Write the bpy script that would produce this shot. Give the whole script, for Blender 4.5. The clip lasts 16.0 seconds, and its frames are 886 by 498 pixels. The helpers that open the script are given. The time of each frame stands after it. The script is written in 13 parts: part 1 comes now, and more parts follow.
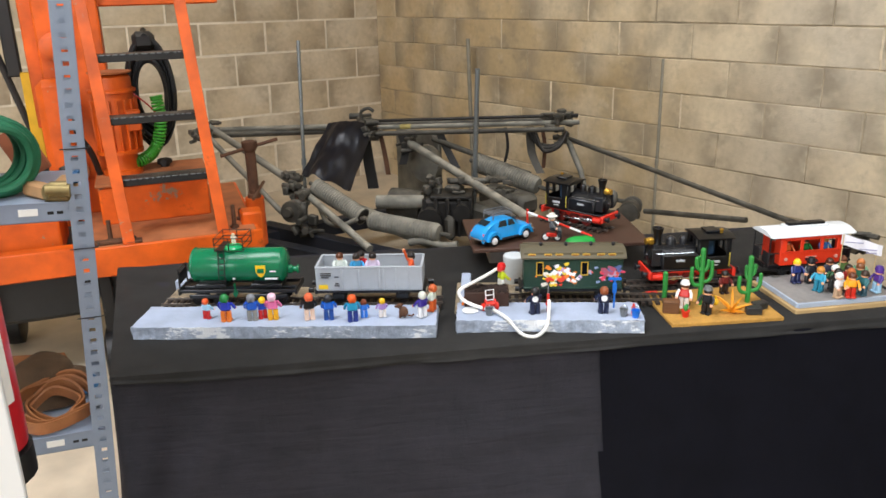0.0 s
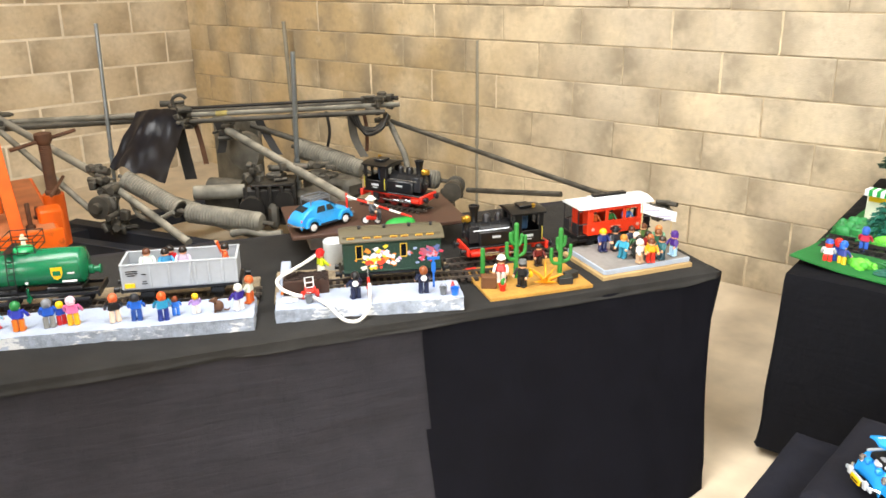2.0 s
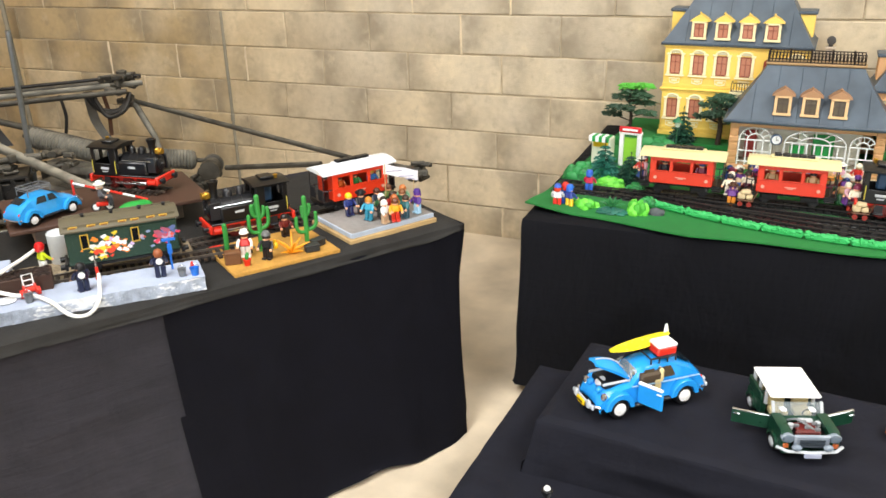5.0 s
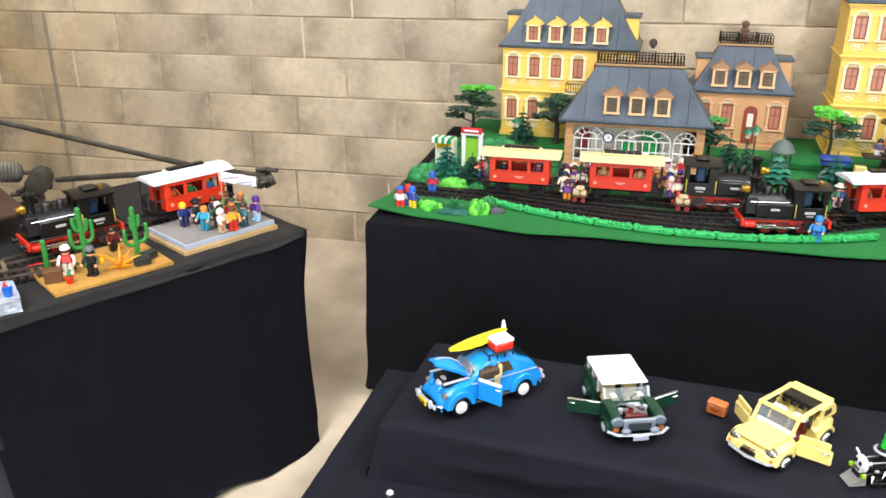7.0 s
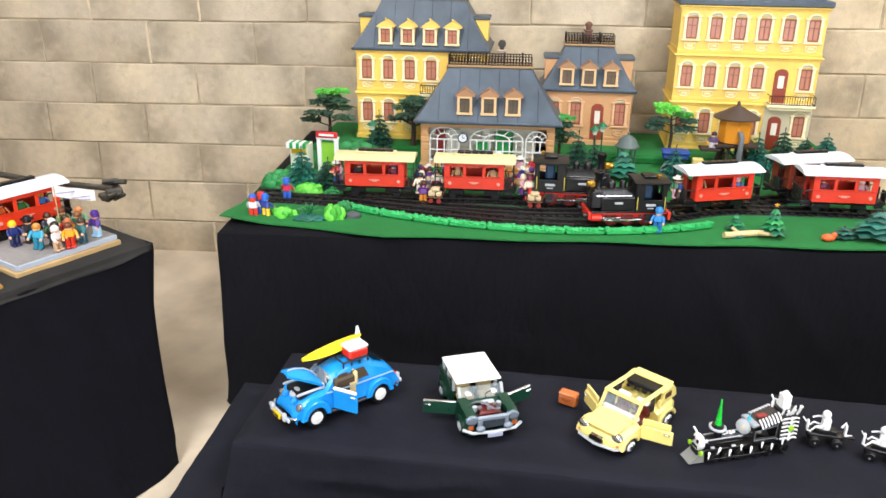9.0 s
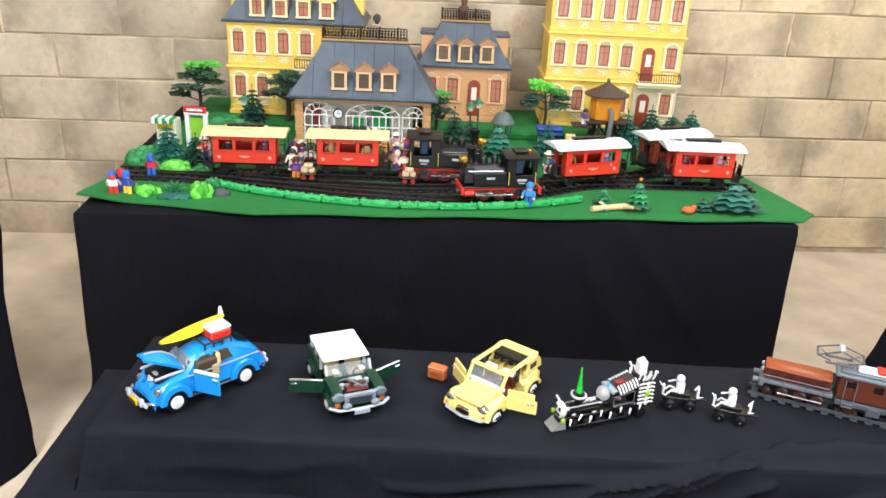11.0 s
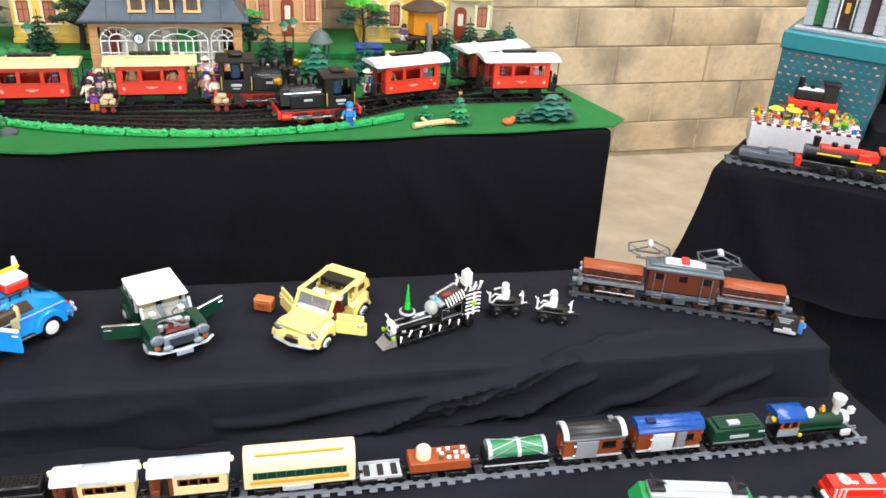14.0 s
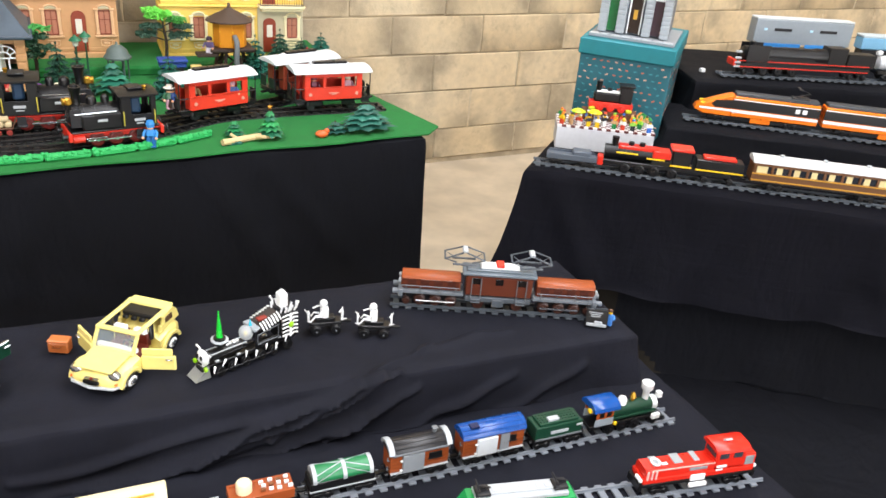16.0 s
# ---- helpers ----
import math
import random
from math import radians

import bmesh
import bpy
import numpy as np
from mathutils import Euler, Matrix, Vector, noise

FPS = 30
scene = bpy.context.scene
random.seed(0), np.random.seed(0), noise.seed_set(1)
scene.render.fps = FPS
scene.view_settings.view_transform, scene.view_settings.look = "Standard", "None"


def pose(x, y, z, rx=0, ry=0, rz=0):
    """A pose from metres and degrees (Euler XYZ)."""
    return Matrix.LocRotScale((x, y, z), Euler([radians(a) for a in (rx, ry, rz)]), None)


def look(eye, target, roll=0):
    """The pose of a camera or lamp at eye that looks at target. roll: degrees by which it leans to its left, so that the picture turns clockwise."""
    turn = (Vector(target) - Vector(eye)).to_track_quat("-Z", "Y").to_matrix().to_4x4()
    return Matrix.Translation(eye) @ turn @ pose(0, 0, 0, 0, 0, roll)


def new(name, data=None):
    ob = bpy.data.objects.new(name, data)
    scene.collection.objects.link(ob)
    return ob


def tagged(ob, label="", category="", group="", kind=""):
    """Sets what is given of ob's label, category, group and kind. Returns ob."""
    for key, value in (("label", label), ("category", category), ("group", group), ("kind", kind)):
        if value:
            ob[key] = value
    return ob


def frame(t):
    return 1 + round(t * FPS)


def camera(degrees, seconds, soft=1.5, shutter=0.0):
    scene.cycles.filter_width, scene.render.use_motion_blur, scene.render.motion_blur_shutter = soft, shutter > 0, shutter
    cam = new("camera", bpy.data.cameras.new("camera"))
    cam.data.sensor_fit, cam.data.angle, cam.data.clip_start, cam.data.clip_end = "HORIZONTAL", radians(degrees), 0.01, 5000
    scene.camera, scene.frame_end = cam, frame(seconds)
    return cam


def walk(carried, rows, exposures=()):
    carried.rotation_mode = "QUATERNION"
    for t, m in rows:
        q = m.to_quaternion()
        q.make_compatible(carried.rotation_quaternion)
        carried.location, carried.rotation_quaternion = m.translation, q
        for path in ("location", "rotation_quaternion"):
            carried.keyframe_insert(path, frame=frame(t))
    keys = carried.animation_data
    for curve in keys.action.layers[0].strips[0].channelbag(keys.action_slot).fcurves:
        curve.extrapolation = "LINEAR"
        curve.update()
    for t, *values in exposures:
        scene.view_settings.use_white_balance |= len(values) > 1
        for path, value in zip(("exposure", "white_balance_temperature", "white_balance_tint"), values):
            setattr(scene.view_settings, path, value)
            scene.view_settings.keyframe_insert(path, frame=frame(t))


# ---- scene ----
cam = camera(57.8, 16.0, soft=1.6)
PATH = [
    (0, (1.058, -0.07, 1.638), (-0.46, 1.064, 0.999), -1.4),
    (0.5, (1.058, -0.06, 1.637), (-0.422, 1.119, 0.991), -1.3),
    (1, (1.064, -0.042, 1.633), (-0.348, 1.211, 0.971), -1.2),
    (1.5, (1.075, -0.029, 1.634), (-0.259, 1.299, 0.959), -0.9),
    (2, (1.08, -0.013, 1.627), (-0.155, 1.405, 0.945), -0.7),
    (2.5, (1.089, -0.01, 1.627), (-0.085, 1.455, 0.938), -0.7),
    (3, (1.111, 0.001, 1.62), (0.029, 1.53, 0.919), -0.6),
    (3.5, (1.132, 0.012, 1.615), (0.121, 1.585, 0.906), -0.8),
    (4, (1.158, 0.03, 1.612), (0.203, 1.633, 0.891), -1.2),
    (4.5, (1.185, 0.053, 1.607), (0.307, 1.691, 0.869), -1.3),
    (7, (1.271, 0.115, 1.596), (0.776, 1.904, 0.85), 0.1),
    (7.5, (1.296, 0.12, 1.598), (0.895, 1.935, 0.861), 0.4),
    (8, (1.306, 0.125, 1.599), (0.984, 1.955, 0.861), 0.8),
    (8.5, (1.32, 0.136, 1.598), (1.073, 1.978, 0.859), 1.1),
    (9, (1.341, 0.145, 1.599), (1.138, 1.992, 0.858), 0.7),
    (9.5, (1.363, 0.153, 1.597), (1.217, 2.001, 0.847), 0.7),
    (10, (1.389, 0.158, 1.594), (1.322, 2.011, 0.845), 1.5),
    (12.5, (1.425, 0.173, 1.562), (1.617, 1.952, 0.669), 3.3),
    (13, (1.439, 0.18, 1.555), (1.682, 1.935, 0.626), 3.1),
    (13.5, (1.454, 0.184, 1.559), (1.771, 1.919, 0.617), 3.2),
    (14, (1.473, 0.184, 1.564), (1.908, 1.901, 0.635), 3.6),
    (14.5, (1.488, 0.185, 1.567), (1.997, 1.884, 0.643), 3.6),
    (15, (1.504, 0.191, 1.569), (2.124, 1.855, 0.649), 4.0),
    (15.5, (1.518, 0.193, 1.57), (2.225, 1.835, 0.673), 4.6),
    (16, (1.545, 0.198, 1.57), (2.351, 1.799, 0.684), 5.2),
]
EXPOSURES = [(0.0, -0.26, 6350, 10), (0.5, -0.06, 6500, 10), (1.2, 0.24, 6700, 10), (2.4, 0.45, 7000, 9), (3.0, 0.3, 7000, 9), (4.5, 0.08, 6900, 9), (7.0, 0.05, 6450, 12), (10.0, 0.02, 6400, 12), (12.5, 0.04, 6450, 12), (16.0, 0.05, 6500, 12)]
walk(cam, [(t, look(eye, target, roll)) for t, eye, target, roll in PATH], EXPOSURES)

# ---- world and large lights ----
world = bpy.data.worlds.new("world")
scene.world = world
world.use_nodes = True
wn = world.node_tree.nodes
sky = wn.new("ShaderNodeTexSky")
sky.sky_type, sky.sun_disc = "NISHITA", False
sky.sun_elevation, sky.sun_rotation = radians(40), radians(150)
world.node_tree.links.new(sky.outputs[0], wn["Background"].inputs[0])
wn["Background"].inputs[1].default_value = 0.1


def area_lamp(name, m, sx, sy, watts, colour):
    data = bpy.data.lights.new(name, "AREA")
    data.shape, data.size, data.size_y, data.energy, data.color = "RECTANGLE", sx, sy, watts, colour
    ob = new(name, data)
    ob.matrix_basis = m
    return ob


# unseen area lamps added as daylight, two overhead and one behind the viewer
area_lamp("rooflight_lamp", look((3.6, 0.6, 4.45), (3.6, 0.61, 0)), 1.4, 6.0, 300, (0.93, 0.95, 0.98))
area_lamp("rooflight_lamp", look((-0.5, -0.6, 4.45), (-0.5, -0.59, 0)), 1.4, 4.2, 290, (0.93, 0.95, 0.98))
area_lamp("gate_lamp", look((3.0, -5.9, 2.0), (2.2, 3.0, 0.8)), 4.4, 3.4, 330, (0.93, 0.95, 0.98))

# ---- tools ----


def lin(h):
    """Linear colour from a hex string of a true paint colour."""
    c = [int(h[i:i + 2], 16) / 255 for i in (0, 2, 4)]
    return tuple(x / 12.92 if x <= 0.04045 else ((x + 0.055) / 1.055) ** 2.4 for x in c)


MATS = {}


def mat(name, col, rough=0.4, metal=0.0, var=0.08, scale=40.0, bump=0.0, bscale=200.0, sheen=0.0, per_object=0.0, coat=0.0, spec=0.5):
    """A material with two scales of variation in colour, roughness that wanders and fine relief."""
    if name in MATS:
        return MATS[name]
    if isinstance(col, str):
        col = lin(col)
    m = bpy.data.materials.new(name)
    m.use_nodes = True
    nt = m.node_tree
    N, Lk = nt.nodes, nt.links
    bsdf = N["Principled BSDF"]
    tc = N.new("ShaderNodeTexCoord")
    n1 = N.new("ShaderNodeTexNoise")
    n1.inputs["Scale"].default_value, n1.inputs["Detail"].default_value = scale, 4.0
    n2 = N.new("ShaderNodeTexNoise")
    n2.inputs["Scale"].default_value, n2.inputs["Detail"].default_value = scale * 0.13, 3.0
    for n in (n1, n2):
        Lk.new(tc.outputs["Object"], n.inputs["Vector"])
    add = N.new("ShaderNodeMath")
    add.operation = "ADD"
    Lk.new(n1.outputs["Fac"], add.inputs[0]), Lk.new(n2.outputs["Fac"], add.inputs[1])
    val = N.new("ShaderNodeMapRange")
    val.inputs["From Min"].default_value, val.inputs["From Max"].default_value = 0.7, 1.3
    val.inputs["To Min"].default_value, val.inputs["To Max"].default_value = 1 - var, 1 + var
    Lk.new(add.outputs[0], val.inputs["Value"])
    out = val.outputs[0]
    if per_object:
        oi = N.new("ShaderNodeObjectInfo")
        mr = N.new("ShaderNodeMapRange")
        mr.inputs["To Min"].default_value, mr.inputs["To Max"].default_value = 1 - per_object, 1 + per_object
        Lk.new(oi.outputs["Random"], mr.inputs["Value"])
        mu = N.new("ShaderNodeMath")
        mu.operation = "MULTIPLY"
        Lk.new(out, mu.inputs[0]), Lk.new(mr.outputs[0], mu.inputs[1])
        out = mu.outputs[0]
    hsv = N.new("ShaderNodeHueSaturation")
    hsv.inputs["Color"].default_value = (*col, 1)
    Lk.new(out, hsv.inputs["Value"])
    Lk.new(hsv.outputs[0], bsdf.inputs["Base Color"])
    rr = N.new("ShaderNodeMapRange")
    rr.inputs["To Min"].default_value, rr.inputs["To Max"].default_value = max(rough - 0.08, 0.02), min(rough + 0.1, 1)
    Lk.new(n1.outputs["Fac"], rr.inputs["Value"])
    Lk.new(rr.outputs[0], bsdf.inputs["Roughness"])
    bsdf.inputs["Metallic"].default_value = metal
    bsdf.inputs["Specular IOR Level"].default_value = spec
    if sheen:
        bsdf.inputs["Sheen Weight"].default_value, bsdf.inputs["Sheen Roughness"].default_value = sheen, 0.5
    if coat:
        bsdf.inputs["Coat Weight"].default_value = coat
    if bump:
        n3 = N.new("ShaderNodeTexNoise")
        n3.inputs["Scale"].default_value, n3.inputs["Detail"].default_value = bscale, 5.0
        Lk.new(tc.outputs["Object"], n3.inputs["Vector"])
        bp = N.new("ShaderNodeBump")
        bp.inputs["Strength"].default_value, bp.inputs["Distance"].default_value = bump, 0.004
        Lk.new(n3.outputs["Fac"], bp.inputs["Height"])
        Lk.new(bp.outputs[0], bsdf.inputs["Normal"])
    MATS[name] = m
    return m


def glass(name, col=(0.9, 0.95, 0.95), alpha=0.25):
    m = mat(name, col, 0.08, var=0.02)
    m.node_tree.nodes["Principled BSDF"].inputs["Alpha"].default_value = alpha
    return m


class B:
    """Collects vertices and faces of one mesh; mi is the material slot of what is added next."""

    def __init__(self):
        self.v, self.f, self.m, self.mi = [], [], [], 0

    def add(self, vs, fs, rot=None):
        k = len(self.v)
        for p in vs:
            p = Vector(p)
            self.v.append(tuple(rot @ p) if rot is not None else tuple(p))
        for f in fs:
            self.f.append([i + k for i in f])
            self.m.append(self.mi)
        return self

    def box(self, c, s, b=0.0, rot=None, taper=1.0, tx=None):
        """A box with chamfered edges; taper narrows its top in x and y (tx: in x alone)."""
        x, y, z = s[0] / 2, s[1] / 2, s[2] / 2
        b = min(b, 0.45 * 2 * min(x, y, z))
        vs, fs = [], []
        sg = [(i, j, k) for i in (-1, 1) for j in (-1, 1) for k in (-1, 1)]

        def put(px, py, pz):
            qx = px * ((taper if tx is None else tx) if pz > 0 else 1)
            qy = py * (taper if pz > 0 else 1)
            return (qx + c[0], qy + c[1], pz + c[2])

        if b <= 0:
            vs = [put(i * x, j * y, k * z) for i, j, k in sg]
            fs = [(0, 1, 3, 2), (4, 6, 7, 5), (0, 4, 5, 1), (2, 3, 7, 6), (0, 2, 6, 4), (1, 5, 7, 3)]
            return self.add(vs, fs, rot)
        ix = {}
        for s3 in sg:
            i, j, k = s3
            for ax in range(3):
                d = [x - b, y - b, z - b]
                d[ax] = (x, y, z)[ax]
                ix[s3, ax] = len(vs)
                vs.append(put(i * d[0], j * d[1], k * d[2]))
        for ax in range(3):
            o = [a for a in range(3) if a != ax]
            for sgn in (-1, 1):
                ring = []
                for p, q in ((-1, -1), (1, -1), (1, 1), (-1, 1)):
                    key = [0, 0, 0]
                    key[ax], key[o[0]], key[o[1]] = sgn, p, q
                    ring.append(ix[tuple(key), ax])
                flip = (sgn < 0) != (ax == 1)
                fs.append(ring[::-1] if flip else ring)
        for ax in range(3):
            o = [a for a in range(3) if a != ax]
            for p in (-1, 1):
                for q in (-1, 1):
                    k0, k1 = [0, 0, 0], [0, 0, 0]
                    k0[ax], k1[ax] = -1, 1
                    k0[o[0]] = k1[o[0]] = p
                    k0[o[1]] = k1[o[1]] = q
                    k0, k1 = tuple(k0), tuple(k1)
                    fs.append((ix[k0, o[0]], ix[k0, o[1]], ix[k1, o[1]], ix[k1, o[0]]))
        for s3 in sg:
            fs.append((ix[s3, 0], ix[s3, 1], ix[s3, 2]))
        return self.add(vs, fs, rot)

    def cyl(self, p0, p1, r, r2=None, n=14, caps=True):
        p0, p1 = Vector(p0), Vector(p1)
        r2 = r if r2 is None else r2
        q = (p1 - p0).to_track_quat("Z", "Y")
        vs = []
        for p, rad in ((p0, r), (p1, r2)):
            for i in range(n):
                a = 2 * math.pi * i / n
                vs.append(p + q @ Vector((rad * math.cos(a), rad * math.sin(a), 0)))
        fs = [(i, (i + 1) % n, n + (i + 1) % n, n + i) for i in range(n)]
        if caps:
            fs += [tuple(range(n))[::-1], tuple(range(n, 2 * n))]
        return self.add(vs, fs)

    def lathe(self, p0, axis, prof, n=16):
        """Turned body: prof is a list of (distance along the axis, radius)."""
        q = Vector(axis).to_track_quat("Z", "Y")
        vs, fs = [], []
        for d, r in prof:
            for i in range(n):
                a = 2 * math.pi * i / n
                vs.append(Vector(p0) + q @ Vector((r * math.cos(a), r * math.sin(a), d)))
        for k in range(len(prof) - 1):
            for i in range(n):
                j = (i + 1) % n
                fs.append((k * n + i, k * n + j, (k + 1) * n + j, (k + 1) * n + i))
        fs += [tuple(range(n))[::-1], tuple(range((len(prof) - 1) * n, len(prof) * n))]
        return self.add(vs, fs)

    def sph(self, c, r, u=12, w=8, z0=-1.0, z1=1.0, rot=None):
        """An ellipsoid, or the slice of it between z0 and z1 (from -1 to 1)."""
        r = (r, r, r) if isinstance(r, (int, float)) else r
        a0, a1 = math.asin(z0), math.asin(z1)
        vs, fs = [], []
        for k in range(w + 1):
            a = a0 + (a1 - a0) * k / w
            for i in range(u):
                t = 2 * math.pi * i / u
                vs.append((c[0] + r[0] * math.cos(a) * math.cos(t), c[1] + r[1] * math.cos(a) * math.sin(t), c[2] + r[2] * math.sin(a)))
        for k in range(w):
            for i in range(u):
                j = (i + 1) % u
                fs.append((k * u + i, k * u + j, (k + 1) * u + j, (k + 1) * u + i))
        fs += [tuple(range(u))[::-1], tuple(range(w * u, (w + 1) * u))]
        return self.add(vs, fs, rot)

    def prism(self, pts, y0, y1, inset=0.0, rot=None):
        """A profile in x and z drawn out along y; inset shrinks both ends for rounded sides."""
        n = len(pts)
        cx, cz = sum(p[0] for p in pts) / n, sum(p[1] for p in pts) / n
        rings = [(y0, 0), (y1, 0)] if not inset else [(y0, inset), (y0 + inset, 0), (y1 - inset, 0), (y1, inset)]
        vs, fs = [], []
        for y, d in rings:
            for x, z in pts:
                ln = math.hypot(x - cx, z - cz) or 1
                vs.append((x - (x - cx) / ln * d, y, z - (z - cz) / ln * d))
        for k in range(len(rings) - 1):
            for i in range(n):
                j = (i + 1) % n
                fs.append((k * n + i, k * n + j, (k + 1) * n + j, (k + 1) * n + i))
        area = sum(pts[i][0] * pts[(i + 1) % n][1] - pts[(i + 1) % n][0] * pts[i][1] for i in range(n))
        if area > 0:
            fs = [f[::-1] for f in fs]
            fs += [tuple(range(n)), tuple(range((len(rings) - 1) * n, len(rings) * n))[::-1]]
        else:
            fs += [tuple(range(n))[::-1], tuple(range((len(rings) - 1) * n, len(rings) * n))]
        return self.add(vs, fs, rot)

    def tube(self, pts, r, n=8, closed=False):
        """A round bar along a line of points."""
        pts = [Vector(p) for p in pts]
        vs, fs = [], []
        m = len(pts)
        q0 = None
        for k, p in enumerate(pts):
            a = pts[k - 1] if (k or closed) else p
            c = pts[(k + 1) % m] if (k < m - 1 or closed) else p
            d = (c - a).normalized()
            q = d.to_track_quat("Z", "Y")
            if q0 is not None:
                z0 = q0 @ Vector((0, 0, 1))
                q = z0.rotation_difference(d) @ q0
            q0 = q
            for i in range(n):
                t = 2 * math.pi * i / n
                vs.append(p + q @ Vector((r * math.cos(t), r * math.sin(t), 0)))
        for k in range(m if closed else m - 1):
            for i in range(n):
                j = (i + 1) % n
                k2 = (k + 1) % m
                fs.append((k * n + i, k * n + j, k2 * n + j, k2 * n + i))
        if not closed:
            fs += [tuple(range(n))[::-1], tuple(range((m - 1) * n, m * n))]
        return self.add(vs, fs)

    def mesh(self, name, mats, angle=38):
        me = bpy.data.meshes.new(name)
        me.from_pydata(self.v, [], self.f)
        for m in mats if isinstance(mats, (list, tuple)) else [mats]:
            me.materials.append(m)
        me.polygons.foreach_set("material_index", self.m)
        me.polygons.foreach_set("use_smooth", [True] * len(self.f))
        me.set_sharp_from_angle(angle=radians(angle))
        me.update()
        return me


def part(name, b, material, parent, label="", angle=38):
    """One mesh object under a thing or under a part."""
    ob = new(name, b if isinstance(b, bpy.types.Mesh) else b.mesh(name, material, angle))
    ob.parent = parent
    return tagged(ob, label)


def thing(name, label, category, m=None, group="", kind=""):
    ob = new(name)
    ob.empty_display_size = 0.05
    if m is not None:
        ob.matrix_basis = m
    return tagged(ob, label, category, group, kind)


def solid(name, b, material, label, category, m=None, group="", kind="", angle=38):
    """A thing that is one mesh."""
    ob = new(name, b if isinstance(b, bpy.types.Mesh) else b.mesh(name, material, angle))
    if m is not None:
        ob.matrix_basis = m
    return tagged(ob, label, category, group, kind)


def bez(pts, n=8):
    """A smooth line through points (Catmull-Rom)."""
    P = [Vector(p) for p in pts]
    out = []
    for i in range(len(P) - 1):
        a, b, c, d = P[max(i - 1, 0)], P[i], P[i + 1], P[min(i + 2, len(P) - 1)]
        for k in range(n):
            t = k / n
            out.append(0.5 * ((2 * b) + (c - a) * t + (2 * a - 5 * b + 4 * c - d) * t * t + (3 * b - a - 3 * c + d) * t ** 3))
    out.append(P[-1])
    return out


# frames of the tables: x along the front edge, y to the back, z up from the top
T1 = pose(-0.955, 0.35, 0.69, 0, 0, 60.2)
T3 = pose(2.84, 2.245, 0.69, 0, 0, -35.0)

# ---- materials of the hall ----


def block_mat(name, warm, pale, damp, joint_damp, grey):
    """Weathered concrete block: two tones in wide clouds, damp patches about the joints, fine grit; one field runs over the whole wall."""
    m = mat(name, warm, 0.92, var=0.1, scale=30, bump=0.5, bscale=110, per_object=0.06)
    nt = m.node_tree
    N, Lk = nt.nodes, nt.links
    tc = next(n for n in N if n.type == "TEX_COORD")
    oi = next(n for n in N if n.type == "OBJECT_INFO")
    hsv = next(n for n in N if n.type == "HUE_SAT")
    at = N.new("ShaderNodeVectorMath")
    Lk.new(tc.outputs["Object"], at.inputs[0]), Lk.new(oi.outputs["Location"], at.inputs[1])
    for n in [n for n in N if n.type == "TEX_NOISE"]:
        Lk.new(at.outputs[0], n.inputs["Vector"])

    def cloud(scale, lo, hi, detail=4.0, rough=0.55):
        n = N.new("ShaderNodeTexNoise")
        n.inputs["Scale"].default_value, n.inputs["Detail"].default_value, n.inputs["Roughness"].default_value = scale, detail, rough
        Lk.new(at.outputs[0], n.inputs["Vector"])
        r = N.new("ShaderNodeMapRange")
        r.interpolation_type = "SMOOTHSTEP"
        r.inputs["From Min"].default_value, r.inputs["From Max"].default_value = lo, hi
        Lk.new(n.outputs["Fac"], r.inputs["Value"])
        return r.outputs[0]

    def mix(fac, a, b):
        n = N.new("ShaderNodeMix")
        n.data_type = "RGBA"
        for src, k in ((fac, 0), (a, 6), (b, 7)):
            if isinstance(src, tuple):
                n.inputs[k].default_value = (*src, 1)
            else:
                Lk.new(src, n.inputs[k])
        return n.outputs[2]

    def times(a, b):
        n = N.new("ShaderNodeMath")
        n.operation = "MULTIPLY"
        Lk.new(a, n.inputs[0])
        if isinstance(b, float):
            n.inputs[1].default_value = b
        else:
            Lk.new(b, n.inputs[1])
        return n.outputs[0]

    # the stretch of wall behind the toy town is greyer than its ends
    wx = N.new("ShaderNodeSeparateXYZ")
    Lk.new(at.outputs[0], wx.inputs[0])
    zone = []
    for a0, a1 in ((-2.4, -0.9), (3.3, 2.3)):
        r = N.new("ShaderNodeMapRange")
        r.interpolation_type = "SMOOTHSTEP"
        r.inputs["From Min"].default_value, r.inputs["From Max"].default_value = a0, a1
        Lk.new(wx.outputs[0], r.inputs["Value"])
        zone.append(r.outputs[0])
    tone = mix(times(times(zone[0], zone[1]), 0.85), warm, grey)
    # paler tone past x 2.5, over the far end
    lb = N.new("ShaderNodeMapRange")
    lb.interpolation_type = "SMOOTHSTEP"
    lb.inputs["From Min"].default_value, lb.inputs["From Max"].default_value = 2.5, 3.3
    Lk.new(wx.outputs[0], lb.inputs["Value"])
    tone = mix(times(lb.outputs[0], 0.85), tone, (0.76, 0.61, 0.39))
    base = mix(times(cloud(1.7, 0.4, 0.64), 0.8), tone, pale)
    base = mix(times(cloud(2.6, 0.52, 0.72, 4.0, 0.6), 0.5), base, damp)
    base = mix(times(cloud(14.0, 0.5, 0.75, 6.0, 0.7), 0.35), base, damp)
    # moisture drawn in from the upright joints
    sx = N.new("ShaderNodeSeparateXYZ")
    Lk.new(tc.outputs["Object"], sx.inputs[0])
    ab = N.new("ShaderNodeMath")
    ab.operation = "ABSOLUTE"
    Lk.new(sx.outputs[0], ab.inputs[0])
    ed = N.new("ShaderNodeMapRange")
    ed.interpolation_type = "SMOOTHSTEP"
    ed.inputs["From Min"].default_value, ed.inputs["From Max"].default_value = 0.07, 0.25
    Lk.new(ab.outputs[0], ed.inputs["Value"])
